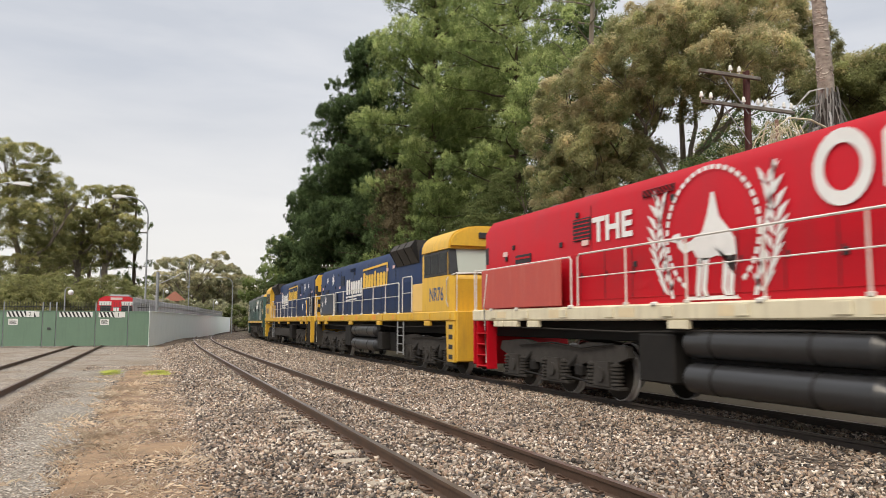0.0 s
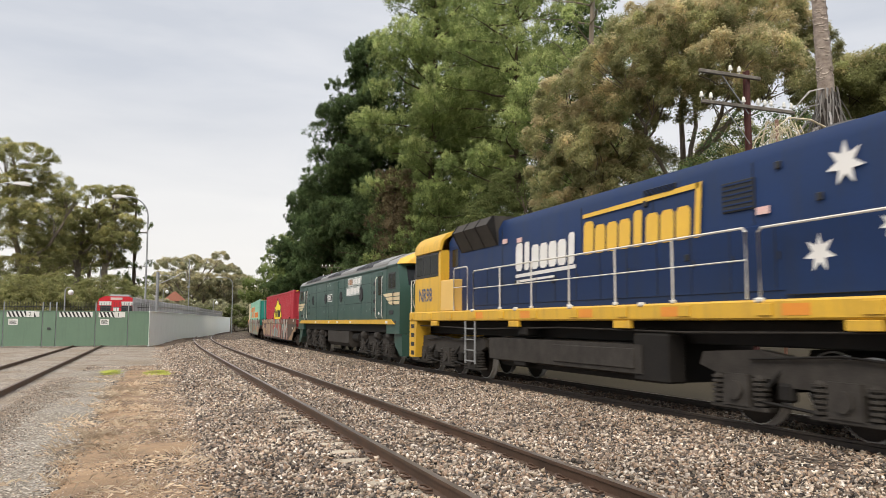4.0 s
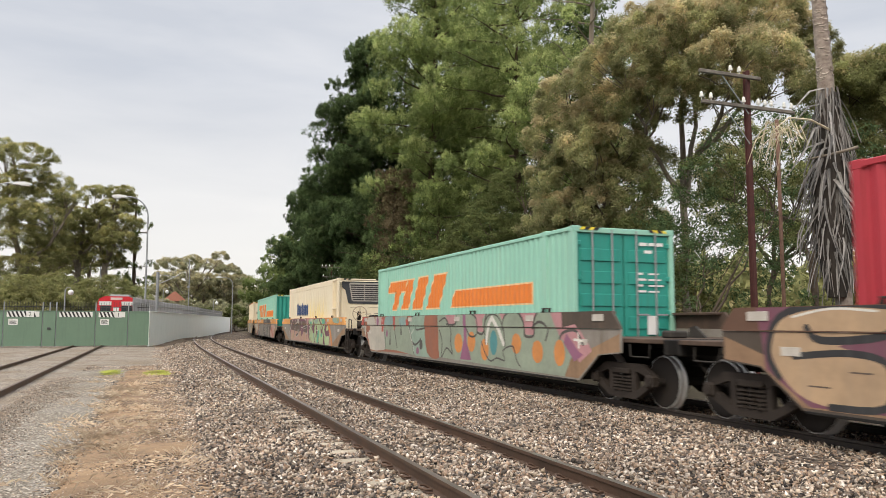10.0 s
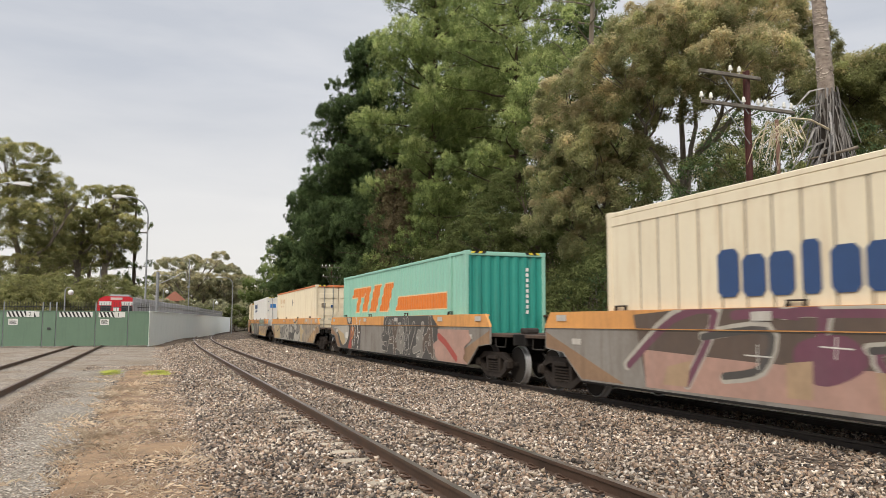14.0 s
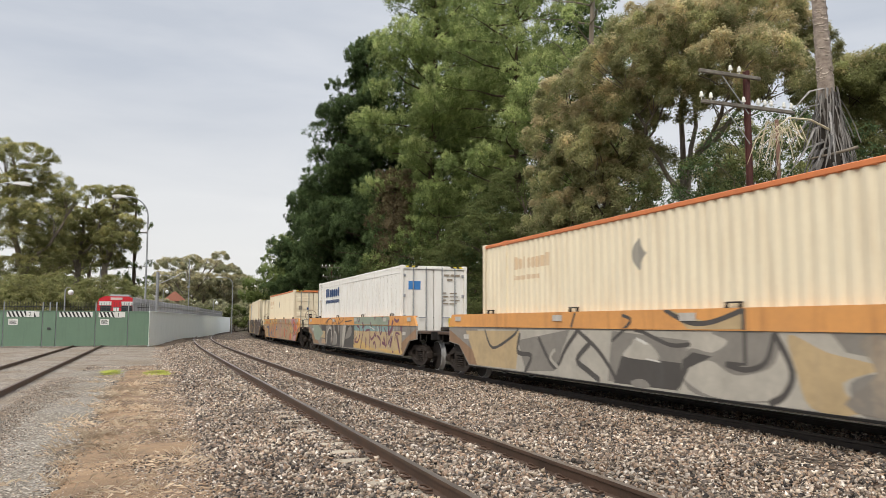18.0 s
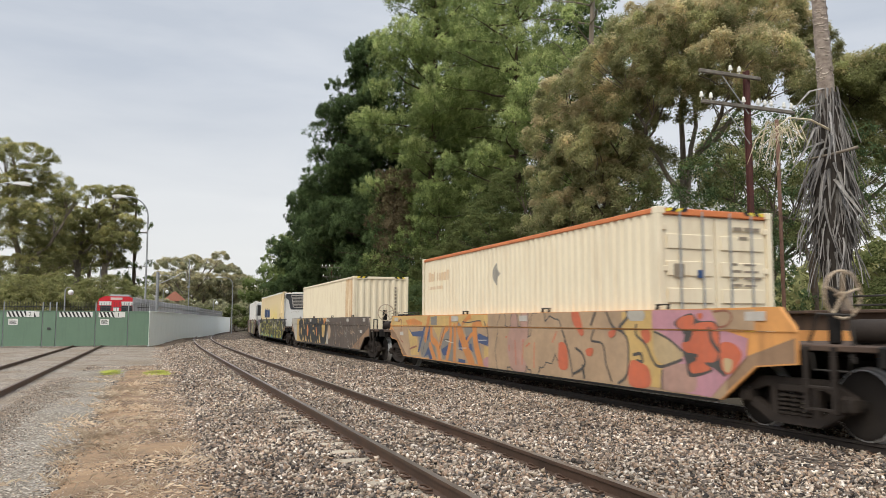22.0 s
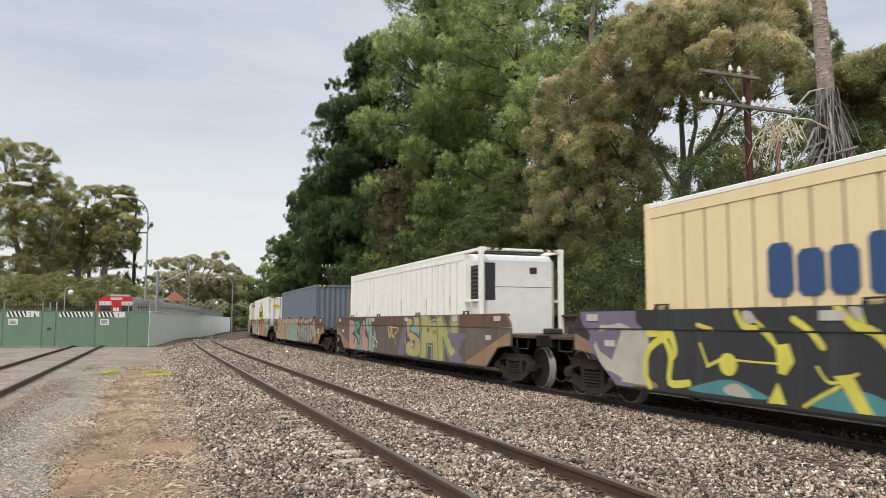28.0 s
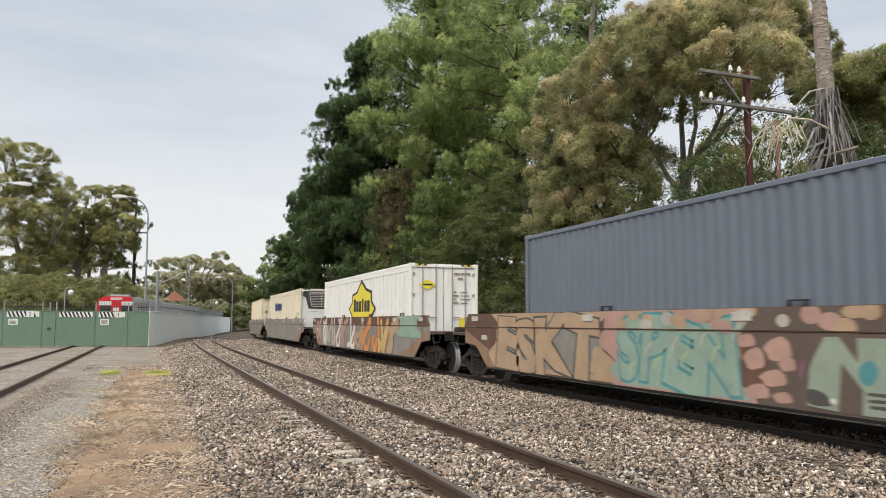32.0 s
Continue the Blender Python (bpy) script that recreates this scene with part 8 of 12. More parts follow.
            for z in (0.38, 0.66):
                ladder.box(-1.31, -1.24, -9.76, -9.40, z, z + 0.04, 0.006)
            part("step_ladder", ladder, BOGIE, pl)
        if e > 0 and cabinet:
            part("valve_cabinet", Shape().box(-0.75, -0.25, 9.75, 10.30, 1.222, 1.80, 0.03), GRIME, pl)
            part("wing_plate", Shape().prism([(8.95, 1.222), (8.95, 1.62), (9.25, 1.60), (9.70, 1.222)], -1.24, -1.20), body, pl)
            for z in (1.86, 1.74):
                part("brake_rod", Shape().cyl((-0.45, 9.2, z), (-0.45, 10.46, z), 0.014, n=5), GRIME2, pl)
        wagon_bogie(t, e * 8.95)
    MOVERS.append((t, u, 9.4))
    return t


def wave(y0, y1, depth, pitch):
    """Folds of corrugated sheet: (y, inset) pairs."""
    n = max(1, round((y1 - y0) / pitch))
    p = (y1 - y0) / n
    out = []
    for i in range(n):
        y = y0 + i * p
        out += [(y, 0), (y + p * 0.28, 0), (y + p * 0.5, depth), (y + p * 0.78, depth)]
    return out + [(y1, 0)]


def drape(ob, folds, x_flat, x_sheet):
    """Lays flat paint on the folds of a corrugated sheet: each outline is cut at every fold and follows the sheet."""
    sh = Shape()
    for p in ob.data.polygons:
        pts = [tuple(ob.data.vertices[i].co) for i in p.vertices]
        up = x_flat - pts[0][0]
        flat_pts = [(y, z) for _, y, z in pts]
        lo, hi = min(q[0] for q in flat_pts), max(q[0] for q in flat_pts)
        for (ya, da), (yb, db) in zip(folds, folds[1:]):
            if yb <= lo or ya >= hi or yb - ya < 1e-6:
                continue
            q = cut(cut(flat_pts, 1, 0, ya), -1, 0, -yb)
            if len(q) > 2:
                sh.add([(x_sheet + da + (db - da) * (y - ya) / (yb - ya) - 0.0015 - up, y, z) for y, z in q], [tuple(range(len(q)))])
    mats = list(ob.data.materials)
    ob.data = sh.mesh(ob.data.name, mats, smooth=0)


def cut(pts, a, b, c):
    """The part of a flat outline where a u + b z >= c."""
    out = []
    for i, p in enumerate(pts):
        q = pts[(i + 1) % len(pts)]
        d, e = a * p[0] + b * p[1] - c, a * q[0] + b * q[1] - c
        if d >= 0:
            out.append(p)
        if (d > 0 > e) or (d < 0 < e):
            w = d / (d - e)
            out.append((p[0] + (q[0] - p[0]) * w, p[1] + (q[1] - p[1]) * w))
    return out


SEAM = mat("grimy_panel_seam", (0.33, 0.28, 0.215), (0.20, 0.165, 0.125), scale=2, rough=0.8, bump=0.05)
SHROUD = mat("dark_grey_unit_shroud", (0.052, 0.056, 0.065), (0.034, 0.036, 0.042), scale=4, rough=0.55, bump=0.05)
GRILLE_STEEL = mat("dirty_pale_grille", (0.56, 0.54, 0.50), (0.36, 0.33, 0.29), scale=6, rough=0.5, bump=0.04)
RUSTRUN = mat("rust_run", (0.36, 0.17, 0.08), (0.48, 0.33, 0.22), scale=5, rough=0.8, bump=0.05)


def container(label, skin, length, u, lead="doors", ribs="corrugated", rail=None, lead_skin=None, height=2.9, top=3.50, marks=None, trail="plain", frame_m=None, unit="louvre", unit_m=None, rust=4, worn=None):
    """A freight container. lead: doors, plain, reefer or frame at the leading end."""
    t = thing("freight_container", label, "container", "containers on the freight train")
    rail = rail or skin
    frame_m, unit_m = frame_m or skin, unit_m or WHITE
    h, z1, z0 = length / 2, top, top - height
    W = 1.25
    back = {"reefer": 1.15, "frame": 0.75}
    y0 = -h + back.get(lead, 0.06)
    y1 = h - back.get(trail, 0.06)
    # side sheets
    for sx in (-1, 1):
        sh, seam_y = Shape(), []
        if ribs == "corrugated":
            pts = wave(y0 + 0.08, y1 - 0.08, 0.034, 0.255)
        else:
            pts = [(y0 + 0.08, 0)]
            y = y0 + 0.55
            while y < y1 - 0.5:
                pts += [(y, 0), (y + 0.012, 0.022), (y + 0.052, 0.022), (y + 0.064, 0)]
                seam_y.append(y + 0.032)
                y += 0.52
            pts += [(y1 - 0.08, 0)]
        k = len(pts)
        vs = [(sx * (W - 0.015 - d), y, z) for z in (z0 + 0.16, z1 - 0.10) for y, d in pts]
        cut = 21 if worn and sx < 0 else 0
        sh.add(vs, [(i, i + 1, k + i + 1, k + i) for i in range(cut, k - 1)])
        pn = part("side_panel", sh, skin, t, smooth=20)
        if cut:
            part("rusty_panel", Shape().add(vs, [(i, i + 1, k + i + 1, k + i) for i in range(cut)]), worn, pn, "cream sheet stained with rust", smooth=20)
        if sx < 0 and seam_y:
            rg = random.Random(len(label) + int(u))
            for y in seam_y:
                part("seam_strip", Shape().box(-W + 0.026, -W + 0.0335, y - 0.017, y + 0.017, z0 + 0.2, z1 - 0.26), SEAM, pn)
            for _ in range(rust):
                y, z, hh = rg.choice(seam_y), rg.uniform(z0 + 1.0, z1 - 1.2), rg.uniform(0.25, 0.6)
                part("rust_run", Shape().add([(-W + 0.0125, y - 0.03, z), (-W + 0.0125, y + 0.035, z), (-W + 0.0125, y + 0.02, z - hh), (-W + 0.0125, y - 0.01, z - hh)], [(0, 1, 2, 3)]), RUSTRUN, pn)
            part("upper_band", Shape().box(-W + 0.002, -W + 0.014, y0 + 0.1, y1 - 0.1, z1 - 0.27, z1 - 0.102, 0.004), skin, pn)
        part("top_rail", Shape().box(sx * (W - 0.08), sx * W, -h + 0.1, h - 0.1, z1 - 0.10, z1 - 0.012, 0.012), rail, t)
        part("bottom_rail", Shape().box(sx * (W - 0.08), sx * W, -h + 0.1, h - 0.1, z0, z0 + 0.16, 0.012), frame_m, t)
        for y in (-h, h):
            e = 1 if y > 0 else -1
            part("corner_post", Shape().box(sx * (W - 0.11), sx * W, y, y - e * 0.16, z0 + 0.1, z1 - 0.1, 0.015), frame_m, t)
            for za, zb in ((z1 - 0.12, z1 + 0.004), (z0 - 0.004, z0 + 0.12)):
                part("corner_casting", Shape().box(sx * (W - 0.16), sx * (W + 0.003), y + e * 0.004, y - e * 0.18, za, zb, 0.01), frame_m, t)
        if ribs == "corrugated" and length > 13:
            for y in (-6.06, 6.06):
                part("lifting_post", Shape().box(sx * (W - 0.05), sx * (W + 0.002), y - 0.09, y + 0.09, z0 + 0.161, z1 - 0.101, 0.008), frame_m, t)
                part("corner_casting", Shape().box(sx * (W - 0.16), sx * (W + 0.004), y - 0.09, y + 0.09, z1 - 0.125, z1 + 0.006, 0.01), rail, t)
        for y in (y0 + 0.04, y1 - 0.04):
            part("side_post", Shape().box(sx * (W - 0.06), sx * (W - 0.004), y - 0.06, y + 0.06, z0 + 0.161, z1 - 0.101, 0.008), frame_m, t)
    # roof with shallow folds
    rf = Shape()
    pts = wave(y0, y1, 0.02, 0.36)
    k = len(pts)
    rf.add([(x, y, z1 - 0.015 - d) for x in (-W + 0.05, W - 0.05) for y, d in pts], [(i, i + 1, k + i + 1, k + i) for i in range(k - 1)])
    part("roof_panel", rf, skin, t)
    part("floor_frame", Shape().box(-W + 0.05, W - 0.05, -h + 0.1, h - 0.1, z0 + 0.02, z0 + 0.15), GRIME, t)
    lead_skin = lead_skin or skin
    for e, kind in ((-1, lead), (1, trail)):
        yb = e * h
        part("end_header", Shape().box(-W + 0.11, W - 0.11, yb - e * 0.01, yb - e * 0.12, z1 - (0.08 if kind == "reefer" else 0.13), z1 - 0.015, 0.012), rail, t)
        part("end_sill", Shape().box(-W + 0.11, W - 0.11, yb - e * 0.01, yb - e * 0.12, z0 + 0.01, z0 + 0.14, 0.012), frame_m, t)
        if kind in ("doors", "plain", "reefer") and height > 2.8:
            for sx in (-1, 1):
                for j in range(4):
                    xx = sx * (W - 0.16) - sx * 0.11 * j
                    hz = Shape().add([(xx, yb + e * 0.0, z1 - 0.075), (xx - sx * 0.11, yb + e * 0.0, z1 - 0.075), (xx - sx * 0.16, yb + e * 0.0, z1 - 0.016), (xx - sx * 0.05, yb + e * 0.0, z1 - 0.016)], [(0, 1, 2, 3)])
                    part("height_mark", hz, LIVERY_BLACK if j % 2 else LIVERY_CREAM if kind == "reefer" else LIVERY_YELLOW, t)
        if kind == "doors":
            for sx in (-1, 1):
                d = part("door", Shape().box(sx * 0.012, sx * (W - 0.115), yb - e * 0.055, yb - e * 0.115, z0 + 0.145, z1 - 0.135, 0.012), lead_skin, t)
                rb = Shape()
                if ribs == "corrugated":
                    for j in range(5):
                        zz = z0 + 0.30 + j * (height - 0.55) / 5
                        rb.box(sx * 0.10, sx * (W - 0.20), yb - e * 0.03, yb - e * 0.054, zz, zz + 0.26, 0.02)
                    part("door_panel_rib", rb, lead_skin, d)
                for j in (0.30, 0.78):
                    rod = part("locking_rod", Shape().cyl((sx * j, yb - e * 0.015, z0 + 0.06), (sx * j, yb - e * 0.015, z1 - 0.05), 0.02, n=8), GALV, d)
                    part("handle", Shape().box(sx * j - 0.02, sx * (j + 0.28), yb + e * 0.0, yb + e * 0.02, z0 + 1.05, z0 + 1.09, 0.006), GALV, rod)
                hg = Shape()
                for j in range(4):
                    zz = z0 + 0.35 + j * (height - 0.75) / 3
                    hg.box(sx * (W - 0.20), sx * (W - 0.09), yb - e * 0.02, yb - e * 0.054, zz, zz + 0.10, 0.01)
                part("hinge", hg, GALV if ribs != "corrugated" else lead_skin, d)
            ink = LIVERY_WHITE if ribs == "corrugated" and "white" not in label and "cream" not in label else SEAM
            face = lambda x0, x1, za, zb: Shape().box(x0, x1, yb - e * 0.026, yb - e * 0.0235, za, zb)
            # number at the head of the door, then blocks of small print
            part("stencil_line", face(0.38, 0.58, z1 - 0.36, z1 - 0.29), ink, t)
            part("stencil_line", face(0.62, 0.98, z1 - 0.36, z1 - 0.29), ink, t)
            part("stencil_line", face(0.50, 0.70, z1 - 0.52, z1 - 0.455), ink, t)
            for j in range(4):
                part("stencil_line", face(0.34, 0.46 + 0.08 * (j % 2), z1 - 0.98 - 0.125 * j, z1 - 0.935 - 0.125 * j), ink, t)
                part("stencil_line", face(0.60, 0.86 + 0.06 * (j % 3), z1 - 0.98 - 0.125 * j, z1 - 0.945 - 0.125 * j), ink, t)
            if e < 0 and "cream" in label:
                part("notice", face(-0.92, -0.70, z1 - 1.22, z1 - 0.98), SEAM, t)
                part("notice", face(-0.42, -0.30, z1 - 1.22, z1 - 1.08), LIVERY_BLUE, t, "small blue sticker")
                part("warning_triangle", Shape().prism([(0.30, z1 - 1.95), (0.48, z1 - 1.95), (0.39, z1 - 1.77)], yb - e * 0.026, yb - e * 0.0235, "y"), LIVERY_WHITE, t)
            if "badge" in label:
                bg = part("door_badge", Shape().prism([(-0.92, z1 - 0.72), (-0.60, z1 - 0.54), (-0.28, z1 - 0.72), (-0.60, z1 - 0.90)], yb - e * 0.028, yb - e * 0.0225, "y"), LIVERY_YELLOW, t, "small yellow lozenge badge")
                part("printed_bar", Shape().box(-0.78, -0.42, yb - e * 0.0222, yb - e * 0.0215, z1 - 0.75, z1 - 0.69), LIVERY_BLACK, bg)
            if e < 0:
                part("placard", Shape().box(0.55, 0.82, yb - e * 0.028, yb - e * 0.0225, z0 + 0.65, z0 + 1.05, 0.004), LIVERY_YELLOW if "cream" in label or "white" in label else LIVERY_WHITE, t, "small square placard")
                if "ribbed" in label:
                    part("placard", Shape().box(-0.95, -0.50, yb - e * 0.05, yb - e * 0.045, z1 - 0.85, z1 - 0.55, 0.004), mat("sky_blue_placard", (0.05, 0.22, 0.55), (0.05, 0.2, 0.5), rough=0.5), t, "blue and white placard")
        elif kind == "plain":
            sh = Shape()
            pts = wave(-W + 0.11, W - 0.11, 0.04, 0.27)
            k = len(pts)
            sh.add([(x, yb - e * (0.03 + d), z) for z in (z0 + 0.14, z1 - 0.13) for x, d in pts], [(i, i + 1, k + i + 1, k + i) for i in range(k - 1)])
            part("end_panel", sh, lead_skin, t, smooth=20)
            for j in range(9):
                part("stencil_mark", Shape().box(0.62, 0.70, yb + e * 0.0, yb - e * 0.012, z1 - 0.55 - 0.15 * j, z1 - 0.45 - 0.15 * j), LIVERY_GOLD if "slate" in label else LIVERY_WHITE if "white" not in label and "cream" not in label else SEAM, t)
        elif kind in ("reefer", "frame"):
            yi = yb - e * back[kind]
            part("end_panel", Shape().box(-W + 0.03, W - 0.03, yi, yi + e * 0.05, z0 + 0.1, z1 - 0.1, 0.01), skin, t)
            fr = Shape()
            for sx in (-1, 1):
                for zz in (z0 + 0.9, z1 - 0.9) if kind == "frame" else (z0 + 1.45,):
                    fr.box(sx * (W - 0.07), sx * (W - 0.01), yi, yb - e * 0.1, zz, zz + 0.07, 0.01)
            part("frame_brace", fr, frame_m, t)
            if kind == "reefer":
                if unit == "louvre":
                    yf = yb - e * 0.16
                    un = part("cooling_unit", Shape().box(-W + 0.16, W - 0.16, yi + e * 0.06, yf, z0 + 0.1, z1 - 0.10, 0.09), unit_m, t, "cooling unit with a large louvred grille")
                    # dark shroud, wider at the top, that turns the corner on to the side
                    dark = [(-1.00, -0.14), (1.0, -0.14), (1.02, -0.30), (0.90, -1.14), (0.84, -1.19), (-0.62, -1.19), (-0.70, -1.14), (-0.84, -0.55), (-1.02, -0.42)]
                    part("unit_shroud", Shape().prism([(x, z1 + z) for x, z in dark], yf + e * 0.001, yf + e * 0.035, "y"), SHROUD, un)
                    part("side_housing", Shape().prism([(yi + e * 0.42, z1 - 0.16), (yf - e * 0.05, z1 - 0.14), (yf - e * 0.05, z1 - 0.46), (yi + e * 0.50, z1 - 0.36)], -W + 0.135, -W + 0.159), SHROUD, un)
                    rim = [(-0.66, -0.26), (-0.60, -0.20), (0.80, -0.20), (0.86, -0.26), (0.78, -1.02), (0.72, -1.08), (-0.46, -1.08), (-0.53, -1.02)]
                    gr = part("grille", Shape().prism([(x, z1 + z) for x, z in rim], yf + e * 0.036, yf + e * 0.05, "y"), GRILLE_STEEL, un, "pale grille with dark slots")
                    for j in range(8):
                        z = z1 - 0.285 - 0.098 * j
                        part("grille_slot", Shape().box(-0.61 + 0.017 * j, 0.81 - 0.009 * j, yf + e * 0.051, yf + e * 0.054, z - 0.062, z, 0.0), DARK, gr)
                    part("grille_bar", Shape().box(0.06, 0.09, yf + e * 0.055, yf + e * 0.065, z1 - 1.06, z1 - 0.22), GRILLE_STEEL, gr)
                    for sx in (-1, 1):
                        xs = sorted((0.06 + sx * 0.03, 0.06 + sx * 0.86))
                        part("lower_door", Shape().box(xs[0], xs[1], yf + e * 0.001, yf + e * 0.03, z0 + 0.5, z1 - 1.24, 0.014), unit_m, un)
                        part("door_seam", Shape().tube([(xs[0] + 0.16, yf + e * 0.031, z1 - 1.40), (xs[0] + 0.3, yf + e * 0.031, z1 - 1.36), (xs[1] - 0.16, yf + e * 0.031, z1 - 1.36), (xs[1] - 0.12, yf + e * 0.031, z1 - 1.40)], 0.007, 5), SEAM, un)
                else:
                    un = part("cooling_unit", Shape().box(-W + 0.14, W - 0.14, yi + e * 0.06, yb - e * 0.16, z0 + 0.32, z1 - 0.17, 0.16), WHITE, t, "smooth white cooling unit")
                    part("unit_seam", Shape().box(-W + 0.3, W - 0.3, yb - e * 0.162, yb - e * 0.156, z1 - 1.05, z1 - 1.035), DARK, un)
                    part("display", Shape().box(0.28, 0.5, yb - e * 0.162, yb - e * 0.15, z1 - 0.68, z1 - 0.50, 0.01), DARK, un)
                    vt = part("side_vent", Shape().box(-W + 0.120, -W + 0.139, yi + e * 0.20, yb - e * 0.30, z1 - 1.45, z1 - 0.45, 0.06), BLACK, un)
                    for j in range(8):
                        part("vent_slat", Shape().box(-W + 0.112, -W + 0.1195, yi + e * 0.26, yb - e * 0.36, z1 - 1.38 + 0.11 * j, z1 - 1.33 + 0.11 * j), GRIME, vt)
                    part("front_vent", Shape().box(-W + 0.2, -W + 0.5, yb - e * 0.166, yb - e * 0.15, z1 - 1.4, z1 - 0.4, 0.05), BLACK, un)
                part("lower_tray", Shape().box(-W + 0.2, W - 0.2, yi + e * 0.06, yb - e * 0.2, z0 + 0.02, z0 + 0.095, 0.01), DARK, un)
    if marks:
        have = set(t.children)
        marks(t, -W - 0.001, h, z0, z1)
        if ribs == "corrugated":
            folds = wave(y0 + 0.08, y1 - 0.08, 0.034, 0.255)
            for ob in [c for c in t.children if c not in have]:
                drape(ob, folds, -W - 0.001, -W + 0.0125)
    MOVERS.append((t, u, 9.4))
    return t


def diamond_logo(y_c, z_c, s):
    """Yellow lobed badge with a black edge and a row of black blocks."""
    def f(t, x, h, z0, z1):
        pts = [(-2.1, -0.25), (-1.55, 0.0), (-1.5, 0.32), (-0.75, 0.42), (0, 0.86), (0.75, 0.5), (1.5, 0.38), (1.55, 0.02), (2.1, -0.28), (1.5, -0.62), (1.4, -0.85), (-1.4, -0.85), (-1.5, -0.6)]
        for k, (g, m) in enumerate(((0.13, LIVERY_BLACK), (0.0, LIVERY_YELLOW))):
            sh = Shape()
            n = len(pts)
            sh.add([(x - 0.003 * k, y_c, z_c)] + [(x - 0.003 * k, y_c - a * (s + g * 0.8), z_c + b * (s + g) + g * 0.3) for a, b in pts], [(0, 1 + i, 1 + (i + 1) % n) for i in range(n)])
            part("badge", sh, m, t, "yellow badge" if k else "black badge edge")
        sh = Shape()
        blocks(sh, x - 0.006, y_c + 1.35 * s, z_c - 0.40 * s, 2.8 * s, 0.58 * s, 6, 7)
        part("badge_lettering", sh, LIVERY_BLACK, t)
    return f


EDGE_CREAM = mat("pale_orange_edge", (0.80, 0.55, 0.30), (0.7, 0.48, 0.26), scale=4, rough=0.5, bump=0.0)


def stripe_logo(y_left, z, s, m):
    """Leaning orange blocks and a long bar, both with a pale edge."""
    def f(t, x, h, z0, z1):
        def slab(sh, pts, grow, xx):
            cx, cz = sum(p[0] for p in pts) / len(pts), sum(p[1] for p in pts) / len(pts)
            flat(sh, [(p[0] + grow * (1 if p[0] > cx else -1), p[1] + grow * (1 if p[1] > cz else -1)) for p in pts], xx, y_left, z)
        edge, fill = Shape(), Shape()
        for sh, grow, xx in ((edge, 0.05, x), (fill, 0.0, x - 0.003)):
            for pts in ([(-0.05, 0.62), (2.0, 0.62), (2.2, 0.96), (0.3, 0.96)], [(0.55, 0.0), (1.05, 0.0), (1.5, 0.62), (0.95, 0.62)],
                        [(1.6, 0.02), (2.35, 0.02), (2.95, 0.96), (2.3, 0.96)], [(2.75, 0.0), (3.7, 0.0), (4.4, 0.98), (3.5, 0.98)],
                        [(4.2, 0.0), (5.3, 0.0), (6.0, 0.98), (4.95, 0.98)]):
                slab(sh, [(a * s, b * s) for a, b in pts], grow, xx)
        part("logo_edge", edge, EDGE_CREAM, t)
        part("logo", fill, m, t, "leaning orange blocks")
        eb, bar = Shape(), Shape()
        for sh, grow, xx in ((eb, 0.04, x), (bar, 0.0, x - 0.003)):
            slab(sh, [(6.3 * s, 0.0), (11.4 * s, 0.0), (11.4 * s, 0.44 * s), (6.65 * s, 0.44 * s)], grow, xx)
        part("logo_bar_edge", eb, EDGE_CREAM, t)
        part("logo_bar", bar, m, t, "long orange bar")
    return f


def block_logo(y_left, z, width, height, n, m, seed=1, line=False):
    def f(t, x, h, z0, z1):
        sh = Shape()
        blocks(sh, x, y_left, z, width, height, n, seed)
        if line:
            for i in range(14):
                flat(sh, [(i * width / 14, -0.3), ((i + 0.7) * width / 14, -0.3), ((i + 0.7) * width / 14, -0.14), (i * width / 14, -0.14)], x, y_left, z)
        part("logo", sh, m, t, "row of plain blocks for a company name")
    return f


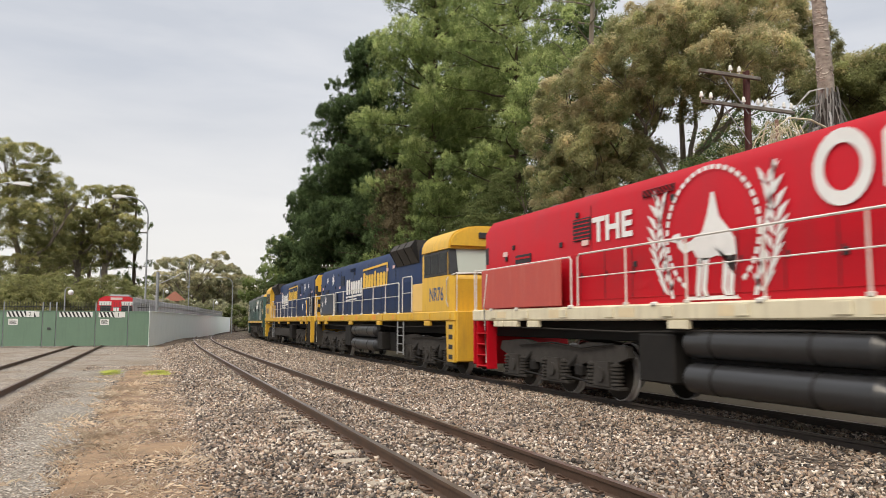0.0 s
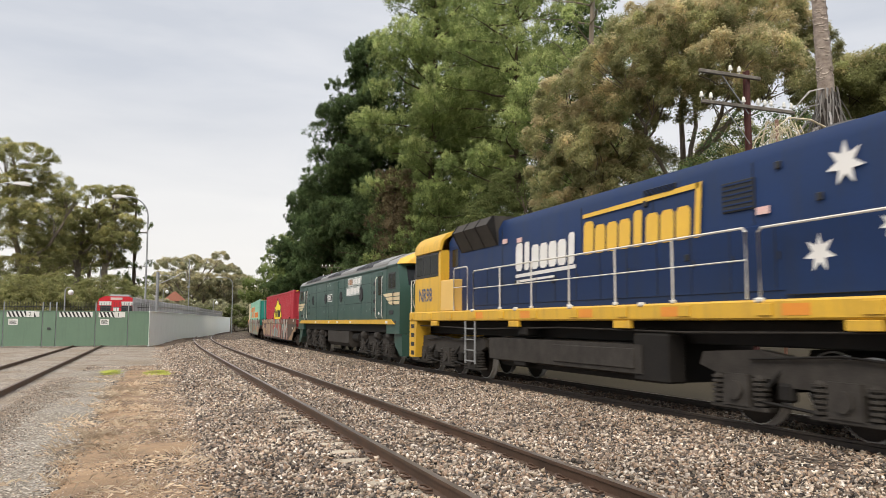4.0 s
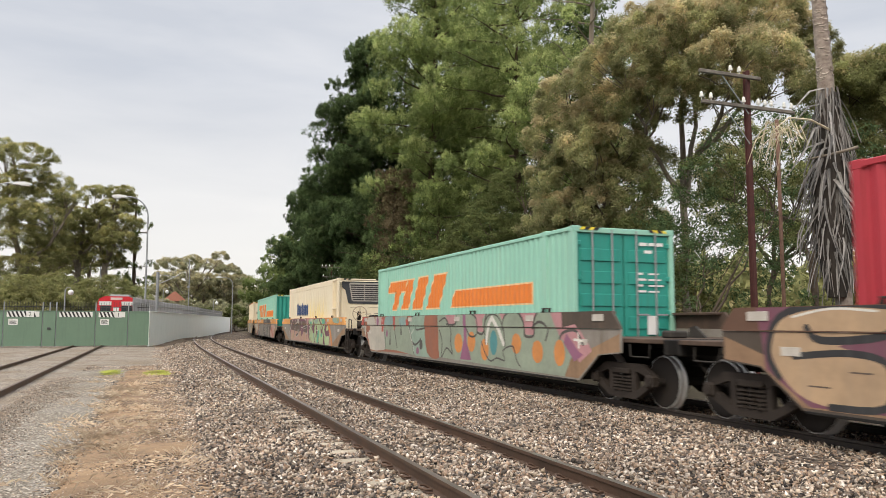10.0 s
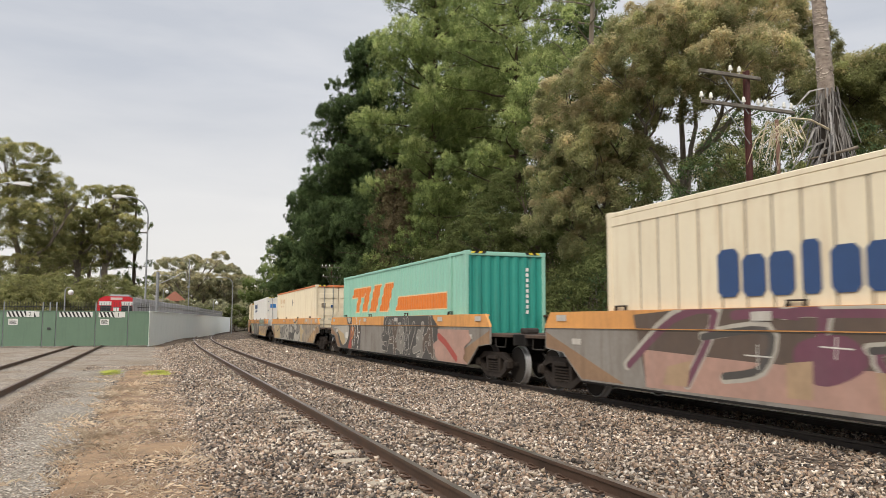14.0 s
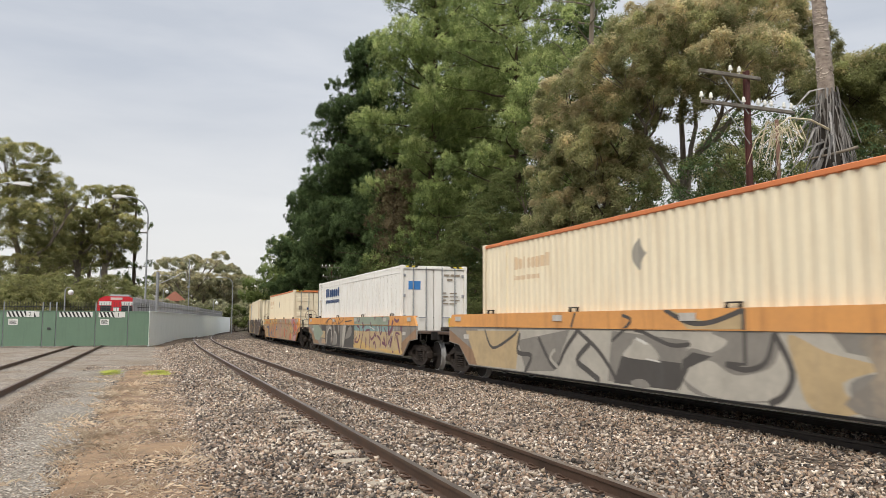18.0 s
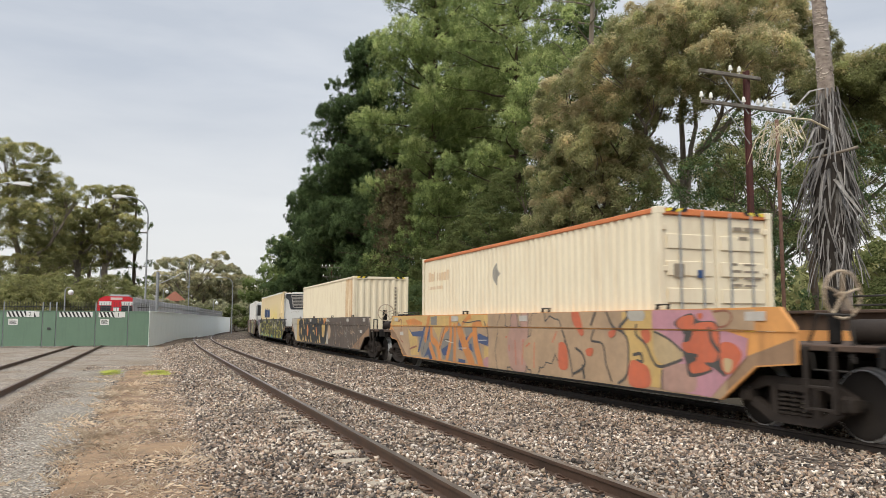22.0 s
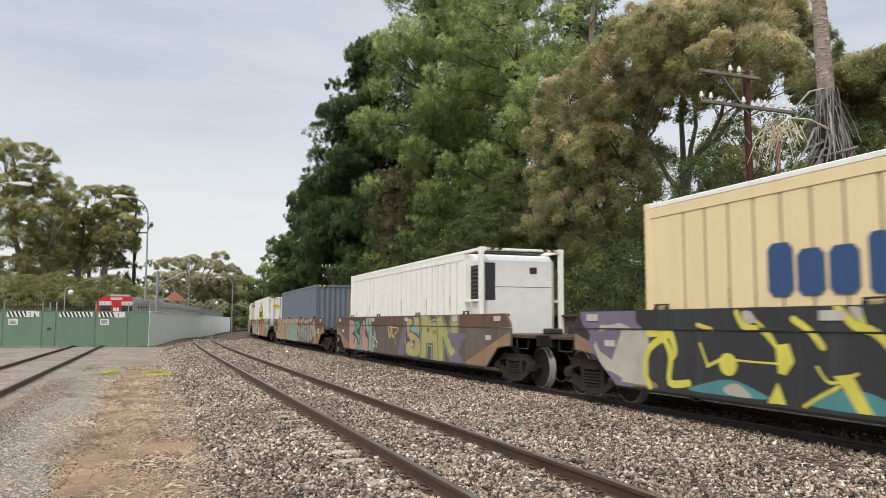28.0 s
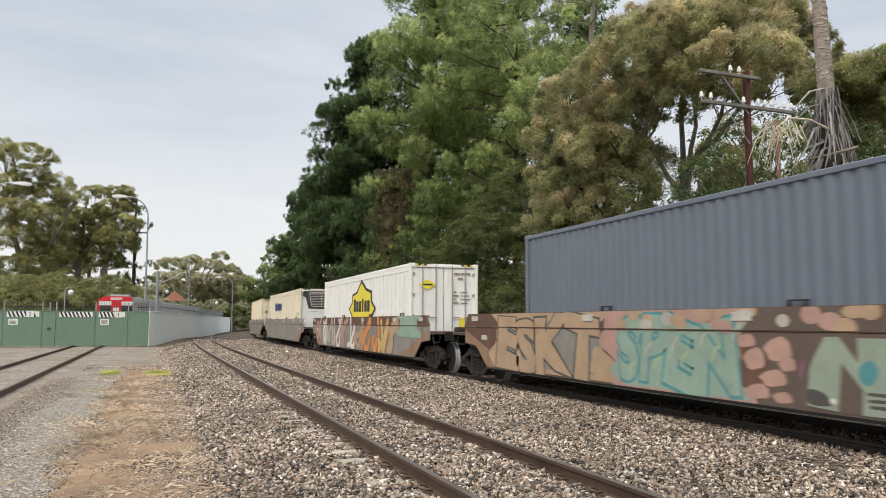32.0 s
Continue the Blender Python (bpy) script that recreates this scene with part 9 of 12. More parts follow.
def stained(name, base, like, y_mid, y_half, z_top, z_full, tint):
    """A copy of a paint with a soft streaky stain of another tint, spread along the side between two heights."""
    m = mat(name, *like, scale=0.8, rough=0.6, bump=0.04, grain=12, streak=base, streak_amt=0.4)
    nt = m.node_tree
    b = nt.nodes["Principled BSDF"]
    col = b.inputs["Base Color"].links[0].from_socket
    tc = nt.nodes.new("ShaderNodeTexCoord")
    xyz = nt.nodes.new("ShaderNodeSeparateXYZ")
    nt.links.new(tc.outputs["Object"], xyz.inputs[0])

    def math_node(op, a, c):
        n = nt.nodes.new("ShaderNodeMath")
        n.operation = op
        for i, v in enumerate((a, c)):
            if v is None:
                continue
            if isinstance(v, float):
                n.inputs[i].default_value = v
            else:
                nt.links.new(v, n.inputs[i])
        return n.outputs[0]

    def fade(v, lo, hi):
        n = nt.nodes.new("ShaderNodeMapRange")
        n.interpolation_type = "SMOOTHSTEP"
        n.inputs["From Min"].default_value, n.inputs["From Max"].default_value = lo, hi
        nt.links.new(v, n.inputs["Value"])
        return n.outputs[0]
    along = fade(math_node("ABSOLUTE", math_node("SUBTRACT", xyz.outputs["Y"], float(y_mid)), None), y_half, y_half * 0.4)
    mp = nt.nodes.new("ShaderNodeMapping")
    mp.inputs["Scale"].default_value = (1.0, 2.6, 0.7)
    nt.links.new(tc.outputs["Object"], mp.inputs[0])
    ns = nt.nodes.new("ShaderNodeTexNoise")
    ns.inputs["Scale"].default_value, ns.inputs["Detail"].default_value = 1.5, 5
    nt.links.new(mp.outputs[0], ns.inputs["Vector"])
    f = math_node("MULTIPLY", math_node("MULTIPLY", along, fade(xyz.outputs["Z"], z_top, z_full)), fade(ns.outputs["Fac"], 0.28, 0.66))
    mx = nt.nodes.new("ShaderNodeMix")
    mx.data_type = "RGBA"
    nt.links.new(f, mx.inputs["Factor"])
    nt.links.new(col, mx.inputs["A"])
    mx.inputs["B"].default_value = (*tint, 1)
    nt.links.new(mx.outputs["Result"], b.inputs["Base Color"])
    return m


def diamond_mark(t, x, h, z0, z1):
    sh = Shape()
    flat(sh, [(-0.22, 0), (0, -0.3), (0.22, 0), (0, 0.3)], x + 0.0, 0.55, 2.72)
    part("placard_mark", sh, mat("grey_placard", (0.34, 0.32, 0.28), (0.28, 0.26, 0.22), rough=0.7), t, "grey diamond placard mark")
    sh = Shape()
    blocks(sh, x, 5.6, 2.75, 1.8, 0.3, 8, 15)
    blocks(sh, x, 5.6, 2.5, 1.3, 0.12, 10, 16)
    part("worn_logo", sh, mat("faint_orange", (0.66, 0.47, 0.28), (0.64, 0.52, 0.36), scale=3, rough=0.6, bump=0.0), t, "faint orange blocks")


CREAM = mat("cream_container_paint", (0.82, 0.735, 0.55), (0.74, 0.65, 0.48), scale=0.8, rough=0.6, bump=0.04, grain=12, streak=(0.42, 0.27, 0.14), streak_amt=0.35)
CREAM_Y = mat("buff_container_paint", (0.80, 0.66, 0.40), (0.74, 0.58, 0.33), scale=0.8, rough=0.6, bump=0.04, grain=12, streak=(0.62, 0.52, 0.20), streak_amt=0.5)
CREAM_STAIN = stained("stained_cream_paint", (0.46, 0.27, 0.12), ((0.82, 0.735, 0.55), (0.74, 0.65, 0.48)), -1.9, 3.4, 2.95, 1.95, (0.83, 0.67, 0.26))
BUFF_STAIN = stained("stained_buff_paint", (0.62, 0.46, 0.20), ((0.80, 0.66, 0.40), (0.74, 0.58, 0.33)), -1.9, 3.4, 2.95, 1.95, (0.82, 0.64, 0.16))
WHITEC = mat("white_container_paint", (0.86, 0.85, 0.80), (0.79, 0.77, 0.72), scale=0.8, rough=0.55, bump=0.04, grain=12, streak=(0.45, 0.36, 0.28), streak_amt=0.4)
REDC = mat("red_container_paint", (0.42, 0.028, 0.045), (0.35, 0.025, 0.038), scale=0.8, rough=0.5, bump=0.04, grain=12, streak=(0.25, 0.03, 0.03), streak_amt=0.4)
TEAL = mat("sea_green_container_paint", (0.30, 0.58, 0.46), (0.25, 0.50, 0.40), scale=0.8, rough=0.55, bump=0.04, grain=12, streak=(0.34, 0.42, 0.33), streak_amt=0.4)
TEAL_DEEP = mat("deep_teal_container_end", (0.025, 0.30, 0.24), (0.02, 0.24, 0.19), scale=0.8, rough=0.5, bump=0.04, grain=12, streak=(0.06, 0.12, 0.10), streak_amt=0.5)
SLATE = mat("slate_container_paint", (0.145, 0.17, 0.21), (0.115, 0.135, 0.168), scale=0.8, rough=0.5, bump=0.04, grain=12, streak=(0.13, 0.14, 0.15), streak_amt=0.4)
RUSTY_CREAM = mat("rust_stained_cream", (0.76, 0.65, 0.46), (0.48, 0.28, 0.14), scale=2.2, rough=0.7, bump=0.08, grain=14, stretch=(1, 1.6, 0.22), streak=(0.30, 0.14, 0.07), streak_amt=0.7, spread=0.2)
ORANGE_RAIL = mat("orange_top_rail", (0.68, 0.22, 0.07), (0.50, 0.15, 0.05), scale=3, rough=0.6, bump=0.05)


def wagon_u(k):
    return 113.9 + 21.43 * (k - 2) + (0.25 if k == 1 else 0)


SPECS = [
    (1, "red corrugated container with a yellow badge", REDC, 14.6, "doors", "corrugated", REDC, REDC, diamond_logo(0.35, 2.25, 1.0), WAGON_DARK, WAGON_BROWN, "brown well wagon covered in pale graffiti"),
    (2, "sea green corrugated container with orange blocks", TEAL, 14.6, "doors", "corrugated", TEAL, TEAL_DEEP, stripe_logo(6.0, 1.95, 1.0, LIVERY_ORANGE), WAGON_GREY, WAGON_DARK, "grey well wagon covered in pink and green graffiti"),
    (3, "cream refrigerated container with blue blocks", CREAM_STAIN, 14.2, "reefer", "ribbed", CREAM, CREAM, block_logo(4.06, 1.88, 3.65, 0.72, 7, LIVERY_BLUE, 2), WAGON_GREY, WAGON_ORANGE, "grey well wagon covered in lime green graffiti"),
    (4, "sea green corrugated container with orange blocks", TEAL, 14.5, "plain", "corrugated", TEAL, TEAL_DEEP, stripe_logo(5.6, 1.93, 1.0, LIVERY_ORANGE), WAGON_GREY, WAGON_ORANGE, "grey well wagon covered in dark grey graffiti"),
    (5, "cream corrugated container with an orange top rail", CREAM, 14.8, "doors", "corrugated", ORANGE_RAIL, CREAM, diamond_mark, WAGON_GREY, WAGON_ORANGE, "grey well wagon covered in grey and buff graffiti"),
    (6, "white ribbed container with blue blocks", WHITEC, 14.2, "doors", "ribbed", WHITEC, WHITEC, block_logo(5.34, 2.72, 3.0, 0.42, 7, LIVERY_BLUE, 3, True), WAGON_GREY, WAGON_ORANGE, "grey well wagon covered in buff and grey graffiti"),
    (7, "cream corrugated container with an orange top rail", CREAM, 12.3, "doors", "corrugated", ORANGE_RAIL, CREAM, diamond_mark, WAGON_ORANGE, WAGON_ORANGE, "orange well wagon covered in blue and pink graffiti"),
    (8, "cream corrugated container with rust runs", CREAM, 12.1, "plain", "corrugated", CREAM, CREAM, None, WAGON_DUSTY, WAGON_DUSTY, "dark brown well wagon with large black graffiti"),
    (9, "buff refrigerated container with blue blocks", BUFF_STAIN, 14.2, "reefer", "ribbed", WHITEC, CREAM_Y, block_logo(4.24, 1.86, 3.65, 0.74, 7, LIVERY_BLUE, 2), WAGON_BLACK, WAGON_BLACK, "black well wagon covered in yellow graffiti"),
    (10, "dirty white refrigerated container", WHITEC, 14.2, "reefer", "ribbed", WHITEC, WHITEC, None, WAGON_DUSTY, WAGON_BROWN, "brown well wagon with a large olive graffiti piece"),
    (11, "slate blue corrugated container", SLATE, 12.3, "plain", "corrugated", SLATE, SLATE, None, WAGON_BROWN, WAGON_BROWN, "brown well wagon covered in green and pink graffiti"),
    (12, "white container with a yellow badge", WHITEC, 13.8, "doors", "ribbed", WHITEC, WHITEC, diamond_logo(-0.5, 2.3, 0.95), WAGON_GREY, WAGON_BROWN, "grey well wagon covered in white and orange graffiti"),
    (13, "cream refrigerated container with dark blocks", CREAM, 14.2, "reefer", "ribbed", CREAM, CREAM, block_logo(4.0, 2.3, 3.4, 0.6, 7, LIVERY_BLUE, 5), WAGON_GREY, WAGON_GREY, "plain dusty grey well wagon"),
    (14, "plain cream corrugated container", CREAM, 14.4, "doors", "corrugated", CREAM, CREAM, None, WAGON_GREY, WAGON_GREY, "plain dusty grey well wagon"),
]
WAGONS = {}
for k, clabel, skin, length, lead, ribs, rail, lead_skin, marks, body, band, wlabel in SPECS:
    WAGONS[k] = well_wagon(wlabel, body, band, wagon_u(k), k in (3, 7, 8), k in (2, 6, 7))
    container(clabel, skin, length, wagon_u(k) - 0.2 - {1: 0.15, 5: 0.2, 7: -0.1, 11: 0.2}.get(k, 0), lead, ribs, rail, lead_skin, marks=marks, trail="frame" if k == 6 else "plain",
              rust=9 if k == 10 else 3, unit="smooth" if k == 10 else "louvre", unit_m=CREAM if k == 3 else WHITE, top=3.57 if k in (3, 9) else 3.5, worn=RUSTY_CREAM if k == 8 else None)

hood_loco("diesel_locomotive", "navy blue and yellow long-hood diesel locomotive with white stars", NAVY, YELLOW, YELLOW, True, 29.55, "NR76", "national")
hood_loco("diesel_locomotive", "navy blue and yellow long-hood diesel locomotive with white stars", NAVY, YELLOW, YELLOW, False, 51.2, "NR98", "national")
ghan_livery(hood_loco("diesel_locomotive", "crimson long-hood diesel locomotive with a white camel emblem", RED, RED, CREAMSILL, True, 7.75, None, "red"))
cab_body_loco(71.8)
# ======== spray paint on the wagon sides ========
def spray(name, c):
    c = tuple(min(0.85, 1.15 * v + 0.004) for v in c)
    return mat("spray_" + name, c, tuple(0.58 * v + 0.012 for v in c), scale=1.9, rough=0.6, bump=0.03, grain=11, streak=tuple(0.6 * v + 0.06 for v in c), streak_amt=0.6, spread=0.36)


INK = {
    "black": spray("black", (0.02, 0.02, 0.022)), "char": spray("charcoal", (0.07, 0.062, 0.055)), "grey": spray("grey", (0.24, 0.22, 0.19)), "pale": spray("pale_grey", (0.46, 0.425, 0.36)),
    "white": spray("white", (0.68, 0.66, 0.60)), "buff": spray("buff", (0.50, 0.37, 0.20)), "tan": spray("tan", (0.44, 0.30, 0.18)), "orange": spray("orange", (0.62, 0.24, 0.06)),
    "red": spray("red", (0.42, 0.07, 0.05)), "rust": spray("rust", (0.30, 0.11, 0.06)), "pink": spray("pink", (0.46, 0.23, 0.24)), "salmon": spray("salmon", (0.45, 0.27, 0.21)),
    "plum": spray("plum", (0.16, 0.055, 0.085)), "purple": spray("purple", (0.16, 0.13, 0.19)), "magenta": spray("magenta", (0.27, 0.10, 0.18)), "lime": spray("lime", (0.37, 0.47, 0.25)),
    "mint": spray("mint", (0.27, 0.37, 0.29)), "jade": spray("jade", (0.10, 0.38, 0.25)), "sage": spray("sage", (0.28, 0.33, 0.25)), "teal": spray("teal", (0.07, 0.25, 0.26)),
    "aqua": spray("aqua", (0.22, 0.34, 0.32)), "blue": spray("blue", (0.05, 0.08, 0.18)), "yellow": spray("yellow", (0.66, 0.60, 0.08)), "olive": spray("olive", (0.40, 0.36, 0.13)),
    "gold": spray("gold", (0.60, 0.40, 0.14)), "brown": spray("brown", (0.11, 0.075, 0.055)),
    "coral": spray("coral", (0.56, 0.135, 0.06)), "rose": spray("rose", (0.52, 0.255, 0.30)),
    "worn": mat("worn_grey_paint", (0.42, 0.345, 0.25), (0.235, 0.21, 0.18), scale=1.7, rough=0.7, bump=0.05, grain=9, streak=(0.20, 0.12, 0.075), streak_amt=0.6, spread=0.16),
    "worn_tan": mat("worn_tan_paint", (0.52, 0.36, 0.20), (0.25, 0.155, 0.10), scale=2.0, rough=0.7, bump=0.05, grain=9, streak=(0.16, 0.10, 0.065), streak_amt=0.6, spread=0.13),
    "worn_band": mat("worn_orange_paint", (0.70, 0.35, 0.12), (0.48, 0.38, 0.29), scale=1.8, rough=0.7, bump=0.05, grain=9, streak=(0.30, 0.17, 0.10), streak_amt=0.5, spread=0.10),
}


def rounded(pts, closed, n=4):
    """Points of a smooth curve through the given ones."""
    k, out = len(pts), []
    for i in range(k if closed else k - 1):
        q = [pts[(i + j) % k] if closed else pts[max(0, min(k - 1, i + j))] for j in (-1, 0, 1, 2)]
        for m in range(n):
            t = m / n
            out.append(tuple(0.5 * (2 * q[1][c] + (q[2][c] - q[0][c]) * t + (2 * q[0][c] - 5 * q[1][c] + 4 * q[2][c] - q[3][c]) * t * t + (3 * q[1][c] - q[0][c] - 3 * q[2][c] + q[3][c]) * t ** 3) for c in (0, 1)))
    return out if closed else out + [tuple(pts[-1])]


class Piece:
    """Flat paint in layers on a wagon side. u runs from the trailing end to the leading end, z is height."""

    def __init__(self):
        self.level, self.faces = 0, {}

    def poly(self, pts, ink):
        for lo, hi, x in ((0.37, 1.374, -1.3165), (1.40, 1.712, -1.3365)):
            q = clip(clip(pts, lo, 1), hi, -1)
            for k, end in ((1, 0.0), (-1, 18.5)) if q else ():
                # the sloped ends of the side, and of the rail above it
                q = cut(q, k * 0.585, 0.811, k * 0.585 * (end + k * 0.75) + 0.811 * 0.90) if lo < 1 else cut(q, k * 0.76, -0.65, k * 0.76 * (end + k * 0.02) - 0.65 * 1.42)
            if len(q) > 2:
                self.faces.setdefault(ink, []).append([(x - 0.00012 * self.level, 9.25 - u, z) for u, z in q])

    def stroke(self, pts, w, ink):
        """A mitred band of paint with round ends."""
        self.level += 1
        n = len(pts)
        side = []
        for i in range(n):
            a, b = pts[max(0, i - 1)], pts[min(n - 1, i + 1)]
            L = math.hypot(b[0] - a[0], b[1] - a[1]) or 1e-6
            k = 1.0
            if 0 < i < n - 1:
                d0 = Vector((pts[i][0] - a[0], pts[i][1] - a[1])).normalized()
                d1 = Vector((b[0] - a[0], b[1] - a[1])).normalized()
                k = 1 / max(0.6, d0.dot(d1))
            px, pz = -(b[1] - a[1]) / L * w / 2 * k, (b[0] - a[0]) / L * w / 2 * k
            side.append(((pts[i][0] + px, pts[i][1] + pz), (pts[i][0] - px, pts[i][1] - pz)))
        for (a, b), (c, d) in zip(side, side[1:]):
            self.poly([a, c, d, b], ink)
        for (p, q, o, s) in ((side[0][0], side[0][1], pts[0], 1), (side[-1][0], side[-1][1], pts[-1], -1)):
            v = Vector((p[0] - o[0], p[1] - o[1]))
            arc = []
            for k in range(7):
                t = s * math.pi * k / 6
                arc.append((o[0] + v.x * math.cos(t) - v.y * math.sin(t), o[1] + v.x * math.sin(t) + v.y * math.cos(t)))
            self.poly(arc, ink)

    def curve(self, pts, w, ink):
        """A stroke through the points, rounded between them."""
        self.stroke(rounded(pts, False), w, ink)

    def patch(self, pts, ink, soft=True):
        """A filled outline, rounded or straight-edged."""
        self.level += 1
        self.poly(rounded(pts, True) if soft else pts, ink)

    def blob(self, u, z, ru, rz, ink, n=14, seed=None):
        self.level += 1
        rng = random.Random(seed)
        k = [1 + (rng.uniform(-0.16, 0.16) if seed is not None else 0) for _ in range(n)]
        pts = [(u + ru * k[i] * math.cos(2 * math.pi * i / n), z + rz * k[i] * math.sin(2 * math.pi * i / n)) for i in range(n)]
        for i in range(n):
            self.poly([(u, z), pts[i], pts[(i + 1) % n]], ink)

    def field(self, u0, u1, ink, z0=0.36, z1=1.72, seed=0, ragged=0.25):
        """A ragged patch of ground colour."""
        self.level += 1
        rng = random.Random(seed)
        n = 12
        a0, a1 = rng.uniform(0, 6), rng.uniform(0, 6)
        le = [u0 + ragged * (math.sin(a0 + i * 0.55) + 0.4 * math.sin(a1 + i * 1.3)) for i in range(n + 1)]
        ri = [u1 + ragged * (math.sin(a1 + i * 0.5) + 0.4 * math.sin(a0 + i * 1.4)) for i in range(n + 1)]
        for i in range(n):
            a, b = z0 + (z1 - z0) * i / n, z0 + (z1 - z0) * (i + 1) / n
            self.poly([(le[i], a), (ri[i], a), (ri[i + 1], b), (le[i + 1], b)], ink)

    def up(self):
        self.level += 2

    def word(self, text, u, z, size, fill, edge, fat=0.05, squash=1.0, rim=0.05, warp=0.0):
        """Letters with an edge; warp bends and leans them as sprayed by hand."""
        def bend(a, b):
            return a + warp * (0.9 * math.sin(2.6 * b + 1.9 * a) + 0.5 * (b - 1.0)), b + warp * (0.8 * math.sin(2.3 * a + u) + 0.35 * math.sin(5.1 * a))
        for f, ink in ((fat + rim, edge), (fat, fill)):
            self.up()
            vs, fs = words(text, size, f)
            for face in fs:
                self.poly([bend(u + vs[i][0] * squash, z + vs[i][1]) for i in face], ink)

    def wild(self, u0, u1, fills, edge, seed, z0=0.45, z1=1.66, w=0.22, cell=0.95, rim=0.09, hi=None):
        """Interlocked letter-like strokes with a dark edge."""
        rng = random.Random(seed)
        n = max(1, round((u1 - u0) / cell))
        c = (u1 - u0) / n
        sets = []
        for i in range(n):
            a, b = u0 + i * c + 0.08, u0 + (i + 1) * c + 0.10
            st = []
            for _ in range(rng.randint(3, 4)):
                kind = rng.choice("vvdacd")
                if kind == "v":
                    x = rng.uniform(a, b)
                    st.append([(x, z0 + rng.uniform(0, 0.1)), (x + rng.uniform(-0.2, 0.2), z1 - rng.uniform(0, 0.25))])
                elif kind == "d":
                    st.append([(a, z0 + rng.uniform(0, 0.5)), ((a + b) / 2, rng.uniform(z0, z1)), (b, z1 - rng.uniform(0, 0.4))][:: rng.choice((1, -1))])
                elif kind == "h":
                    z = rng.uniform(z0, z1)
                    st.append([(a, z), (b, z + rng.uniform(-0.2, 0.2))])
                else:
                    r, cx, cz = rng.uniform(0.22, 0.40), rng.uniform(a + 0.2, b - 0.2), rng.uniform(z0 + 0.3, z1 - 0.3)
                    t0 = rng.uniform(0, 6.28)
                    st.append([(cx + r * math.cos(t0 + k * 0.7), cz + r * 1.15 * math.sin(t0 + k * 0.7)) for k in range(6)])
            sets.append((st, rng.choice(fills)))
        for layer in range(2):
            self.up()
            for st, ink in sets:
                for s in st:
                    self.stroke(s, w + (rim if layer == 0 else 0), edge if layer == 0 else ink)
        if hi:
            self.up()
            for st, ink in sets:
                for s in st[:2]:
                    self.stroke([(s[0][0] - 0.03, s[0][1] + 0.03), ((s[0][0] + s[1][0]) / 2 - 0.03, (s[0][1] + s[1][1]) / 2 + 0.04)], 0.035, hi)

    def finish(self, wagon, label="sprayed graffiti"):
        keys = sorted(self.faces)
        sh = Shape()
        for i, k in enumerate(keys):
            sh.slot = i
            for f in self.faces[k]:
                sh.add(f, [tuple(range(len(f)))])
        part("graffiti", sh, [INK[k] for k in keys], wagon, label, smooth=0)


def clip(pts, z, keep):
    """The part of a flat outline above (keep 1) or below (keep -1) a height."""
    out = []
    for i, p in enumerate(pts):
        q = pts[(i + 1) % len(pts)]
        a, b = keep * (p[1] - z), keep * (q[1] - z)
        if a >= 0:
            out.append(p)
        if (a > 0 > b) or (a < 0 < b):
            w = a / (a - b)
            out.append((p[0] + (q[0] - p[0]) * w, z))
    return out


